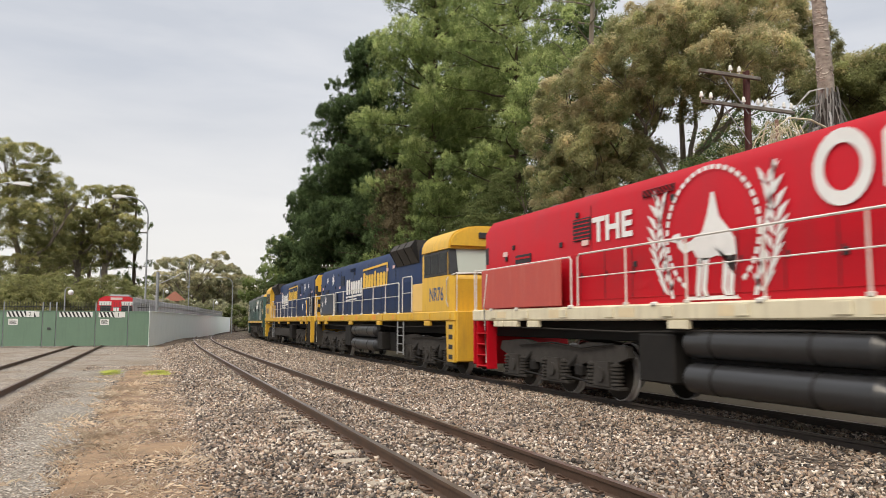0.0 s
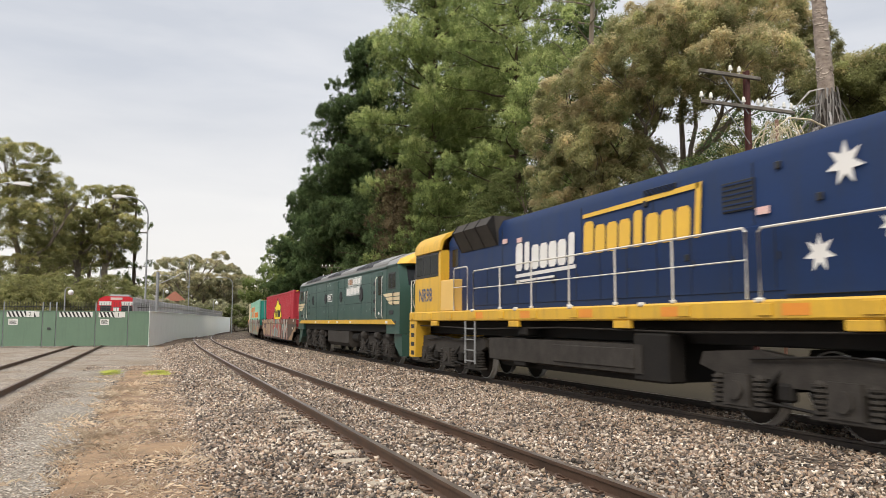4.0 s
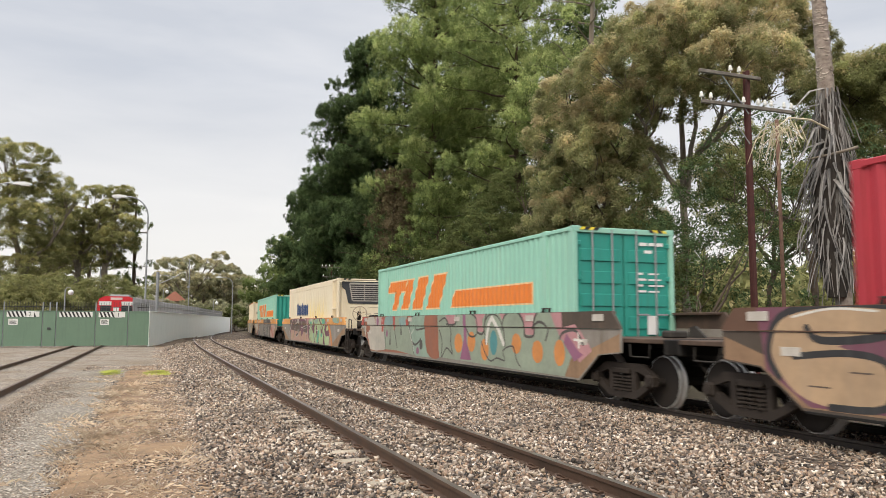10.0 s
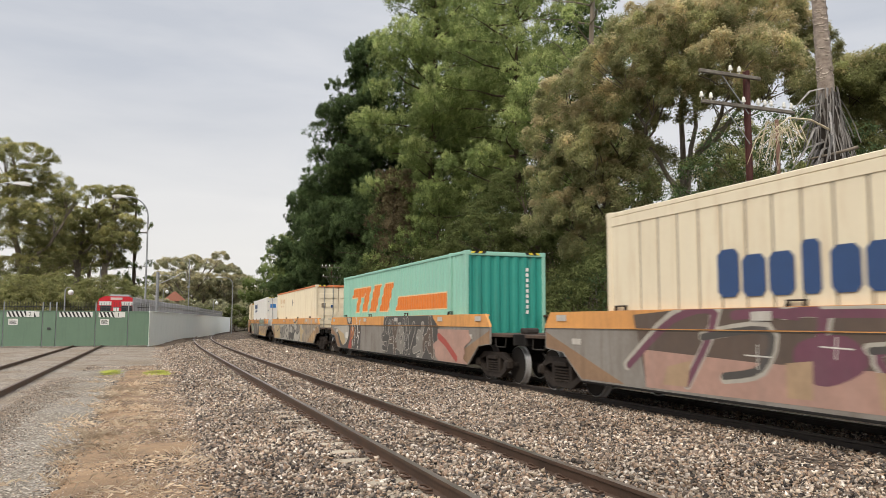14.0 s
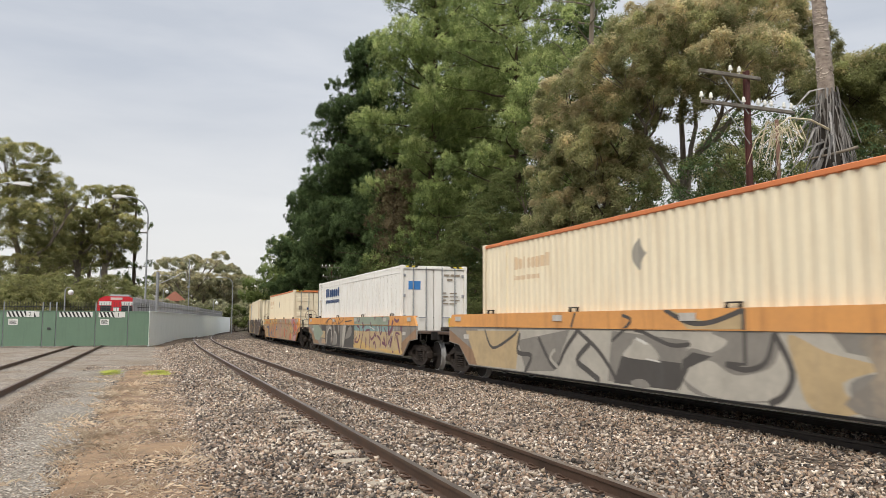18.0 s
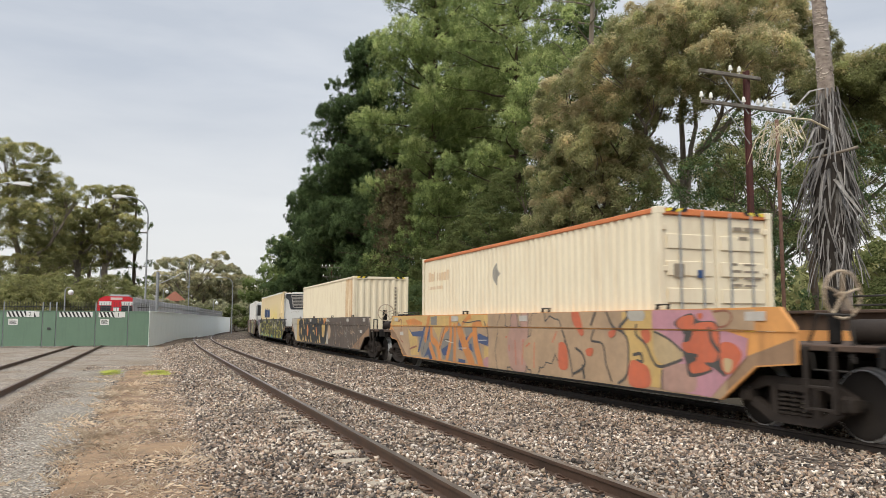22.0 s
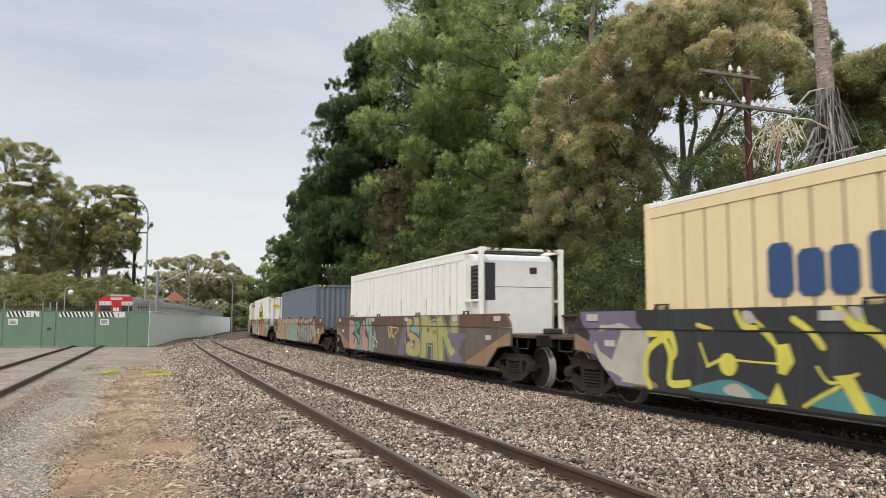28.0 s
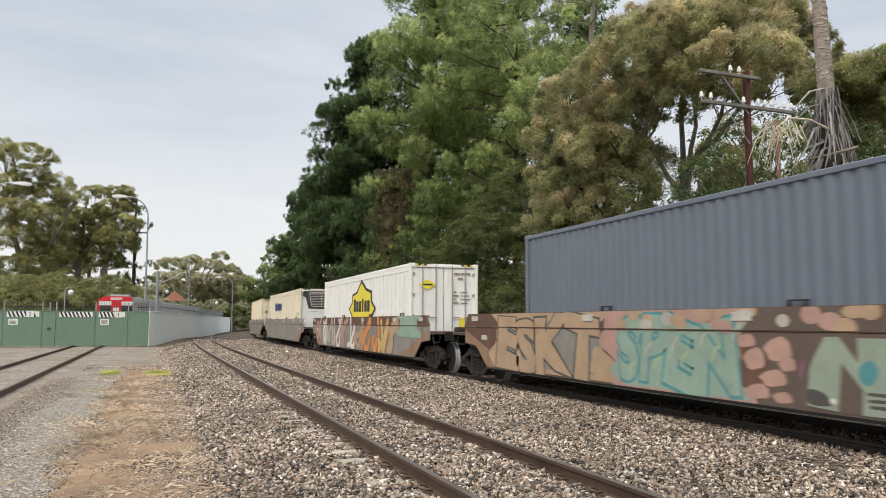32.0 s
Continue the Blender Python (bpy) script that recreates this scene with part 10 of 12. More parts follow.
def paint_wagons():
    p = Piece()                                     # tan letters, muted letters on red, then white strokes
    p.patch([(0.72, 1.73), (7.10, 1.74), (7.11, 0.48), (1.58, 0.42), (0.85, 0.86)], "plum", False)
    p.up()
    p.patch([(1.14, 1.58), (1.93, 1.74), (2.89, 1.69), (2.75, 1.37), (2.07, 1.21), (2.74, 1.07), (2.71, 0.55), (2.05, 0.44), (1.36, 0.59), (0.95, 1.10)], "tan")
    p.patch([(3.16, 1.75), (3.61, 1.74), (3.67, 1.40), (4.02, 1.41), (4.06, 1.76), (4.33, 1.76), (4.23, 0.56), (3.82, 0.54), (3.78, 1.01), (3.55, 1.01), (3.54, 0.50), (3.17, 0.50)], "tan", False)
    p.patch([(4.46, 1.67), (5.03, 1.71), (5.15, 1.14), (5.06, 0.54), (4.46, 0.57), (4.45, 1.13)], "tan")
    p.patch([(5.19, 1.72), (6.10, 1.76), (6.01, 1.51), (5.76, 1.47), (5.83, 1.16), (5.64, 0.51), (5.21, 0.50)], "tan", False)
    p.patch([(6.04, 1.66), (6.98, 1.74), (6.95, 1.47), (6.77, 1.32), (7.03, 0.50), (6.24, 0.52), (6.42, 1.17), (6.08, 1.39)], "tan")
    p.up()
    p.curve([(1.08, 0.77), (0.90, 1.10), (1.14, 1.58), (1.93, 1.74), (2.95, 1.67), (2.75, 1.36), (1.81, 1.28), (1.60, 1.44)], 0.10, "black")
    p.curve([(1.36, 1.06), (2.23, 1.13), (2.76, 1.00), (2.71, 0.52), (1.91, 0.45)], 0.09, "black")
    p.curve([(3.09, 0.50), (3.14, 1.74), (3.64, 1.74), (3.70, 1.40)], 0.07, "black")
    p.curve([(4.04, 1.41), (4.08, 1.76), (4.35, 1.76), (4.23, 0.56), (3.82, 0.54), (3.80, 1.01), (3.51, 1.01), (3.52, 0.52)], 0.07, "black")
    p.curve([(4.43, 0.57), (4.39, 1.45), (4.63, 1.70), (5.06, 1.70), (4.93, 1.49), (4.65, 1.43)], 0.08, "black")
    p.curve([(5.21, 0.50), (5.17, 1.68), (6.12, 1.76), (6.02, 1.51), (5.64, 1.45), (5.89, 1.17), (5.67, 0.52)], 0.08, "black")
    p.curve([(6.24, 0.52), (6.44, 1.17), (6.06, 1.39), (6.09, 1.67), (7.01, 1.74), (6.97, 1.47), (6.67, 1.51)], 0.08, "black")
    p.curve([(1.37, 1.58), (1.99, 1.68), (2.65, 1.64)], 0.03, "white")
    p.curve([(3.27, 1.70), (3.25, 0.55)], 0.03, "white")
    p.curve([(5.27, 1.67), (5.24, 0.57)], 0.03, "white")
    p.curve([(6.16, 1.63), (6.86, 1.70)], 0.03, "white")
    p.curve([(1.58, 0.69), (1.91, 0.69)], 0.02, "brown")
    p.curve([(2.23, 0.90), (2.54, 0.90)], 0.02, "brown")
    p.curve([(3.31, 0.76), (3.51, 0.76)], 0.02, "brown")
    p.curve([(4.60, 0.81), (4.84, 0.82)], 0.02, "brown")
    p.curve([(5.44, 0.85), (5.62, 0.85)], 0.02, "brown")
    p.curve([(6.58, 0.89), (6.77, 0.89)], 0.02, "brown")
    p.up()
    p.patch([(7.10, 1.74), (11.78, 1.74), (11.70, 0.47), (7.11, 0.48)], "red", False)
    p.up()
    p.patch([(7.21, 1.64), (7.83, 1.65), (7.88, 1.33), (7.49, 1.19), (7.62, 0.58), (7.19, 0.58), (7.17, 1.18)], "sage")
    p.patch([(7.97, 0.95), (8.26, 1.15), (8.73, 0.98), (8.76, 0.53), (7.93, 0.50)], "aqua")
    p.curve([(8.90, 1.71), (8.66, 1.52), (8.51, 1.30)], 0.22, "sage")
    p.curve([(8.90, 1.73), (9.11, 1.43), (9.18, 1.11), (9.47, 0.53)], 0.30, "teal")
    p.patch([(8.74, 1.22), (9.10, 1.11), (9.15, 0.53), (8.80, 0.53)], "grey")
    p.patch([(9.39, 1.63), (10.02, 1.73), (10.17, 1.52), (10.00, 1.40), (9.49, 1.38)], "sage")
    p.patch([(10.25, 1.68), (10.51, 1.72), (10.57, 1.10), (10.47, 0.50), (9.69, 0.56), (9.60, 0.79), (9.96, 0.70), (10.20, 0.82)], "grey")
    p.curve([(9.51, 1.01), (9.97, 0.81), (10.34, 0.88)], 0.16, "aqua")
    p.patch([(10.66, 1.68), (11.05, 1.70), (11.10, 1.42), (11.06, 1.07), (11.35, 0.51), (10.85, 0.54), (10.78, 0.98), (10.58, 1.00)], "sage")
    p.patch([(11.28, 1.54), (11.60, 1.48), (11.67, 1.30), (11.33, 1.30)], "sage")
    p.up()
    p.blob(7.54, 1.38, 0.12, 0.12, "red")
    p.blob(8.26, 1.21, 0.12, 0.12, "red")
    p.blob(10.77, 1.29, 0.09, 0.13, "red")
    p.curve([(7.17, 1.22), (7.27, 1.66), (7.83, 1.64), (7.88, 1.30)], 0.03, "white")
    p.curve([(7.93, 0.50), (7.97, 0.95), (8.28, 1.13), (8.75, 0.97)], 0.03, "white")
    p.curve([(9.36, 1.37), (9.42, 1.63)], 0.03, "white")
    p.curve([(9.59, 0.73), (9.69, 0.54), (10.44, 0.50)], 0.03, "white")
    p.curve([(10.82, 0.53), (11.34, 0.51), (11.07, 1.07)], 0.03, "white")
    p.curve([(10.62, 1.05), (10.65, 1.67), (11.05, 1.69)], 0.03, "white")
    p.up()
    for a, b in (((12.5, 0.5), (12.5, 1.6)), ((12.5, 1.55), (13.35, 0.55)), ((13.4, 0.5), (13.3, 1.62)), ((13.75, 1.6), (13.75, 0.55)), ((13.75, 1.5), (14.3, 0.95)), ((14.3, 0.95), (14.75, 1.5)), ((14.8, 1.5), (14.95, 0.5))):
        p.stroke([a, b], 0.36, "red")
    p.up()
    for a, b, ink in (((12.5, 0.5), (12.5, 1.6), "pale"), ((12.5, 1.55), (13.35, 0.55), "aqua"), ((13.4, 0.5), (13.3, 1.62), "aqua"), ((13.75, 1.6), (13.75, 0.55), "pale"), ((13.75, 1.5), (14.3, 0.95), "pale"), ((14.3, 0.95), (14.75, 1.5), "aqua"), ((14.8, 1.5), (14.95, 0.5), "pale")):
        p.stroke([a, b], 0.25, ink)
    p.finish(WAGONS[1], "tan, green and white sprayed letters")

    p = Piece()                                     # pale letters on rust, then pink and cartoon-like loops on sage
    p.patch([(-0.42, 1.80), (9.11, 1.77), (9.03, 0.45), (6.57, 0.46), (1.35, 0.42), (0.33, 0.77), (-0.43, 1.09)], "rust", False)
    p.up()
    p.patch([(0.97, 1.68), (1.95, 1.72), (2.16, 1.36), (2.10, 1.70), (3.02, 1.70), (3.37, 0.50), (2.16, 0.43), (1.36, 0.46), (0.84, 1.12)], "pale", False)
    p.patch([(3.28, 1.63), (4.37, 1.74), (4.63, 1.38), (5.06, 0.58), (5.54, 0.52), (4.75, 0.53), (3.37, 0.52), (3.20, 1.17)], "sage", False)
    p.patch([(4.48, 1.71), (6.05, 1.71), (5.89, 1.55), (6.17, 1.37), (6.69, 0.44), (4.75, 0.53), (4.66, 1.33)], "sage", False)
    p.up()
    p.patch([(3.41, 1.67), (4.35, 1.72), (4.42, 1.46), (3.78, 1.39), (3.41, 1.45)], "aqua")
    p.patch([(5.11, 1.62), (5.78, 1.65), (5.84, 1.43), (5.30, 1.38)], "aqua")
    p.patch([(6.23, 1.52), (6.64, 1.71), (7.38, 1.74), (8.15, 1.71), (7.94, 1.59), (7.96, 1.37), (7.15, 1.34), (7.95, 1.33), (8.48, 1.14), (8.63, 0.82), (8.90, 0.66), (8.92, 0.46), (7.58, 0.43), (6.80, 0.45), (6.58, 0.74), (6.28, 1.17)], "mint")
    p.up()
    p.curve([(8.19, 1.70), (7.94, 1.59), (7.94, 1.40)], 0.05, "char")
    p.curve([(6.24, 1.23), (6.30, 1.58), (6.71, 1.72), (7.31, 1.72)], 0.05, "char")
    p.curve([(6.85, 1.34), (6.92, 1.27), (7.29, 1.28), (7.95, 1.34)], 0.06, "char")
    p.curve([(6.55, 0.85), (6.82, 0.78), (7.19, 0.88), (7.37, 0.98)], 0.07, "char")
    p.blob(7.40, 0.80, 0.15, 0.16, "char")
    p.curve([(3.29, 1.67), (3.14, 1.34), (3.39, 0.96), (3.37, 0.51)], 0.05, "char")
    p.curve([(4.48, 1.69), (4.57, 1.19), (4.86, 0.63)], 0.06, "char")
    p.curve([(6.05, 1.68), (6.17, 1.37), (6.47, 0.93), (6.69, 0.47)], 0.05, "char")
    p.patch([(4.01, 1.35), (4.08, 0.71), (3.92, 0.70)], "char", False)
    p.patch([(5.27, 1.52), (5.40, 1.06), (5.23, 1.08)], "char", False)
    p.patch([(0.74, 1.36), (1.25, 1.35), (1.21, 1.14), (0.73, 1.15)], "rust")
    p.patch([(2.95, 1.67), (3.41, 1.67), (3.11, 1.16), (2.90, 1.16)], "red", False)
    p.patch([(4.37, 1.71), (4.68, 1.70), (4.63, 1.33), (4.46, 1.19)], "red", False)
    p.patch([(5.87, 1.58), (6.13, 1.58), (6.11, 1.39), (5.91, 1.39)], "red", False)
    p.up()
    p.curve([(8.45, 1.13), (8.57, 0.91), (8.70, 0.82)], 0.03, "white")
    p.curve([(6.65, 1.27), (6.44, 1.12)], 0.03, "white")
    p.curve([(6.16, 1.34), (6.47, 0.90), (6.66, 0.58)], 0.03, "white")
    p.curve([(3.02, 1.63), (3.37, 0.61)], 0.03, "white")
    p.blob(2.43, 1.53, 0.17, 0.17, "magenta")
    p.blob(3.61, 1.10, 0.11, 0.14, "magenta")
    p.blob(7.07, 0.60, 0.14, 0.11, "magenta")
    p.patch([(2.12, 0.95), (2.33, 0.96), (2.32, 0.68), (2.11, 0.68)], "pale", False)
    p.up()
    p.patch([(8.95, 1.71), (9.62, 1.77), (16.06, 1.75), (16.42, 1.36), (16.88, 1.00), (16.47, 0.40), (14.43, 0.41), (9.02, 0.48)], "sage", False)
    p.patch([(7.80, 1.70), (8.95, 1.71), (8.64, 1.26), (9.06, 0.48), (8.00, 0.57)], "rust")
    p.up()
    p.blob(10.59, 0.93, 0.30, 0.27, "orange")
    p.blob(11.52, 0.99, 0.27, 0.27, "orange")
    p.blob(12.39, 0.81, 0.25, 0.28, "orange")
    p.blob(14.23, 1.01, 0.25, 0.24, "orange")
    p.blob(15.28, 0.86, 0.26, 0.25, "orange")
    p.blob(16.26, 0.87, 0.23, 0.28, "orange")
    p.patch([(10.95, 1.75), (11.17, 1.75), (11.19, 0.98), (11.52, 0.50), (10.72, 0.49), (10.99, 1.06)], "magenta", False)
    p.patch([(11.77, 1.77), (12.53, 1.77), (12.29, 1.56), (12.30, 1.25), (11.95, 1.27)], "pink", False)
    p.patch([(13.28, 1.77), (13.76, 1.77), (13.50, 1.56)], "pink", False)
    p.patch([(14.37, 1.76), (15.33, 1.77), (15.12, 1.52), (15.10, 1.22), (14.71, 1.23), (14.65, 1.52)], "pink", False)
    p.patch([(9.62, 1.74), (10.41, 1.76), (10.36, 1.46), (9.80, 1.46)], "pink", False)
    p.patch([(15.89, 1.75), (16.40, 1.76), (16.42, 1.40), (16.94, 1.47), (17.42, 1.08), (17.53, 0.95), (17.06, 0.71), (16.68, 1.05), (16.30, 1.17)], "pink", False)
    p.up()
    p.patch([(16.56, 1.28), (17.07, 0.91), (17.23, 0.87), (16.87, 0.72), (16.44, 1.09)], "magenta", False)
    p.up()
    p.blob(12.95, 1.00, 0.22, 0.31, "teal")
    p.curve([(12.87, 1.61), (12.62, 1.35), (12.50, 0.99)], 0.13, "white")
    p.curve([(12.91, 1.61), (13.22, 1.35), (13.52, 0.99)], 0.13, "white")
    p.up()
    p.curve([(12.46, 0.95), (12.39, 1.38), (12.68, 1.67), (13.18, 1.67), (13.52, 1.39), (13.61, 0.93)], 0.04, "char")
    p.curve([(12.20, 1.01), (12.45, 0.70), (12.77, 0.54), (13.14, 0.63), (13.60, 0.59), (13.49, 0.82), (14.04, 0.94), (14.24, 0.63), (14.43, 0.49)], 0.04, "char")
    p.curve([(13.46, 1.32), (13.64, 1.66), (14.18, 1.76), (14.60, 1.58), (14.66, 1.24)], 0.05, "char")
    p.curve([(14.34, 1.76), (14.65, 1.49), (14.66, 1.21), (15.10, 1.21), (15.15, 1.51), (15.34, 1.76)], 0.06, "char")
    p.curve([(15.04, 1.37), (15.40, 1.52), (15.77, 1.38), (15.67, 1.12)], 0.06, "char")
    p.curve([(11.13, 1.36), (11.43, 1.14), (11.86, 1.19), (11.90, 1.60), (11.37, 1.77)], 0.05, "char")
    p.curve([(9.71, 1.45), (10.41, 1.46), (10.50, 1.76)], 0.05, "char")
    p.curve([(11.93, 1.24), (12.30, 1.23), (12.56, 1.75)], 0.06, "char")
    p.curve([(16.28, 1.17), (16.45, 1.30), (16.93, 1.34), (17.21, 1.07)], 0.06, "char")
    p.curve([(9.14, 1.53), (9.62, 1.62), (10.01, 1.28), (10.00, 0.95), (10.13, 0.62), (9.69, 0.77), (9.25, 0.49), (9.32, 0.93), (9.08, 1.27)], 0.05, "char")
    p.curve([(16.86, 1.16), (17.18, 1.14)], 0.05, "white")
    p.curve([(17.03, 1.29), (17.05, 1.01)], 0.05, "white")
    p.up()
    p.patch([(-0.31, 1.36), (0.74, 1.36), (0.71, 0.93), (-0.34, 0.97)], "pale", False)
    p.patch([(-0.22, 1.75), (0.77, 1.78), (0.76, 1.69), (0.48, 1.60), (0.50, 1.39), (-0.31, 1.38)], "red", False)
    p.up()
    p.patch([(-0.22, 1.31), (-0.10, 1.41), (0.05, 1.39), (0.09, 1.30)], "white")
    p.curve([(-0.03, 0.98), (0.02, 1.24), (0.13, 1.32), (0.21, 1.18), (0.23, 0.97)], 0.05, "char")
    p.curve([(0.28, 0.97), (0.30, 1.21), (0.40, 1.30), (0.47, 1.18), (0.55, 0.94)], 0.06, "char")
    p.patch([(0.43, 1.56), (0.56, 1.64), (0.76, 1.68), (0.76, 1.64), (0.61, 1.56), (0.56, 1.39), (0.48, 1.39), (0.49, 1.55)], "char", False)
    p.finish(WAGONS[2], "sage, pink and orange sprayed shapes")

    p = Piece()                                     # plum tags, then lime letters on pink
    p.patch([(3.29, 1.64), (4.75, 1.72), (9.07, 1.71), (9.41, 1.27), (9.22, 0.44), (3.60, 0.42)], "brown", False)
    p.patch([(3.54, 1.04), (6.28, 0.94), (9.05, 0.93), (9.20, 0.44), (3.60, 0.40)], "salmon", False)
    p.up()
    p.curve([(3.04, 0.75), (4.33, 1.58), (5.42, 1.67), (4.69, 0.54)], 0.20, "pale")
    p.curve([(5.08, 1.30), (6.47, 1.43), (6.32, 0.85), (5.54, 0.68)], 0.17, "pale")
    p.curve([(6.75, 1.64), (7.46, 1.60), (7.01, 0.73)], 0.20, "pale")
    p.curve([(7.33, 1.65), (8.71, 1.61), (8.88, 1.27), (8.12, 1.15), (8.44, 0.70)], 0.17, "pale")
    p.curve([(8.02, 1.19), (9.36, 1.27), (9.32, 1.01), (8.78, 0.88)], 0.15, "pale")
    p.up()
    p.curve([(3.10, 0.75), (4.39, 1.55), (5.39, 1.63), (4.69, 0.54)], 0.13, "plum")
    p.curve([(5.08, 1.28), (6.43, 1.39), (6.28, 0.87), (5.54, 0.71)], 0.11, "char")
    p.curve([(6.80, 1.62), (7.41, 1.58), (7.03, 0.76)], 0.14, "plum")
    p.curve([(7.37, 1.62), (8.67, 1.58), (8.85, 1.27), (8.16, 1.14), (8.44, 0.72)], 0.11, "plum")
    p.curve([(8.06, 1.17), (9.29, 1.25), (9.27, 1.02), (8.78, 0.90)], 0.09, "char")
    p.curve([(5.80, 1.61), (6.48, 1.64), (6.98, 1.60)], 0.14, "plum")
    p.patch([(6.97, 1.24), (7.72, 1.34), (8.02, 0.99), (7.40, 0.70), (6.92, 0.87)], "plum")
    p.patch([(4.19, 0.78), (4.80, 0.91), (4.69, 0.49), (4.07, 0.48)], "tan", False)
    p.patch([(6.74, 0.96), (7.19, 1.01), (7.18, 0.51), (6.74, 0.50)], "tan", False)
    p.patch([(8.12, 0.92), (8.50, 0.92), (8.59, 0.49), (8.17, 0.49)], "tan", False)
    p.curve([(5.99, 1.04), (6.47, 1.03)], 0.02, "white")
    p.curve([(6.23, 1.19), (6.23, 0.85)], 0.02, "white")
    p.curve([(7.32, 1.20), (7.82, 1.18)], 0.02, "white")
    p.curve([(7.58, 1.32), (7.55, 1.05)], 0.02, "white")
    p.patch([(9.02, 1.71), (14.59, 1.69), (14.87, 1.40), (15.28, 1.02), (15.72, 0.67), (15.75, 0.39), (13.20, 0.44), (9.20, 0.44), (9.36, 1.19)], "pink", False)
    p.patch([(9.21, 0.94), (11.57, 0.80), (11.56, 0.42), (9.20, 0.44)], "salmon", False)
    p.patch([(15.13, 1.01), (15.70, 0.67), (15.73, 0.40), (15.18, 0.41)], "salmon")
    p.up()
    p.patch([(9.68, 1.60), (11.06, 1.68), (12.82, 1.71), (14.19, 1.66), (14.29, 1.39), (14.87, 1.34), (15.16, 0.85), (15.06, 0.41), (13.20, 0.42), (11.02, 0.46), (9.81, 0.56), (9.53, 1.11)], "plum")
    p.up()
    p.patch([(9.81, 1.63), (10.55, 1.67), (11.13, 1.65), (11.08, 1.46), (10.54, 1.23), (10.33, 1.04), (10.62, 0.49), (10.13, 0.50), (9.82, 0.94), (10.09, 1.28), (9.77, 1.44)], "lime")
    p.patch([(10.39, 1.02), (10.67, 1.24), (11.06, 0.83), (11.37, 0.99), (11.35, 1.36), (11.86, 1.43), (11.84, 0.95), (12.17, 0.56), (11.82, 0.40), (11.43, 0.53), (11.09, 0.39), (10.62, 0.49)], "lime")
    p.patch([(11.40, 1.62), (12.24, 1.68), (13.10, 1.67), (13.23, 1.46), (12.83, 1.37), (13.07, 1.11), (13.28, 0.75), (12.55, 0.49), (12.23, 0.86), (11.88, 1.33), (11.36, 1.46)], "lime")
    p.patch([(12.44, 1.34), (13.22, 1.36), (13.36, 1.19), (13.02, 1.04), (12.92, 0.84), (13.22, 0.73), (13.53, 0.87), (13.54, 0.62), (13.20, 0.40), (12.68, 0.44), (12.80, 0.65)], "lime")
    p.patch([(13.32, 1.66), (14.05, 1.67), (14.19, 1.51), (14.03, 1.26), (14.20, 0.97), (14.46, 0.80), (14.92, 0.83), (15.12, 0.76), (15.12, 0.46), (14.70, 0.40), (14.13, 0.42), (13.81, 1.02), (13.65, 0.42), (13.27, 0.43), (13.56, 1.07), (13.37, 1.39)], "lime")
    p.patch([(14.42, 1.08), (14.57, 1.30), (14.76, 1.32), (14.88, 1.13)], "lime")
    p.up()
    p.patch([(10.13, 1.53), (10.55, 1.58), (10.65, 1.40), (10.31, 1.25)], "jade")
    p.patch([(13.46, 1.64), (14.05, 1.63), (14.09, 1.44), (13.50, 1.42)], "jade")
    p.patch([(12.18, 0.86), (12.48, 1.12), (12.66, 0.91), (12.43, 0.48), (12.02, 0.48)], "jade")
    p.patch([(13.06, 0.90), (13.38, 0.95), (13.42, 0.78), (13.11, 0.75)], "jade")
    p.patch([(11.47, 1.60), (12.48, 1.65), (12.23, 1.45), (11.73, 1.44)], "mint")
    p.patch([(10.92, 0.88), (11.31, 0.86), (11.09, 0.55)], "mint")
    p.curve([(10.61, 1.20), (10.93, 1.07), (11.29, 1.21), (11.39, 1.36)], 0.09, "plum")
    p.curve([(12.69, 1.68), (13.12, 1.45), (13.35, 1.40)], 0.12, "plum")
    p.curve([(11.86, 1.41), (12.21, 1.03), (12.60, 0.51)], 0.05, "plum")
    p.curve([(13.24, 1.38), (13.07, 1.09), (13.38, 0.94)], 0.07, "plum")
    p.curve([(13.52, 1.13), (13.65, 1.33), (13.92, 1.33)], 0.06, "plum")
    p.curve([(14.03, 1.15), (14.31, 0.89), (14.55, 0.87)], 0.10, "plum")
    p.curve([(9.82, 0.96), (10.21, 0.66), (10.51, 0.48)], 0.04, "plum")
    p.curve([(11.37, 0.53), (11.64, 0.73), (11.84, 0.88)], 0.06, "plum")
    p.curve([(14.31, 1.68), (14.69, 1.62), (14.95, 1.35), (15.36, 1.05), (15.65, 0.66), (15.75, 0.42)], 0.26, "orange")
    p.curve([(9.83, 1.28), (10.30, 1.17)], 0.03, "white")
    p.curve([(11.78, 1.09), (12.22, 1.07)], 0.03, "white")
    p.up()
    p.patch([(16.04, 1.70), (16.88, 1.72), (17.37, 1.65), (17.34, 1.48), (16.87, 1.45), (16.10, 1.52)], "mint")
    p.patch([(16.97, 1.69), (17.23, 1.69), (17.23, 1.57), (16.99, 1.57)], "olive")
    p.finish(WAGONS[3], "lime green sprayed letters on pink")

    p = Piece()                                     # dark ground, red flame, pale lightning lines
    p.patch([(0.40, 1.28), (3.80, 1.38), (3.76, 0.62), (2.59, 0.42), (1.29, 1.20)], "pale", False)
    p.patch([(1.08, 1.26), (2.61, 0.99), (2.93, 0.64), (2.50, 0.50), (1.88, 0.72)], "buff", False)
    p.patch([(1.14, 1.23), (1.69, 0.96), (2.24, 0.53), (2.93, 0.56), (3.41, 0.81), (3.58, 1.25), (3.44, 1.37), (3.80, 1.39), (3.91, 0.84), (3.38, 0.38), (2.05, 0.40)], "char")
    p.up()
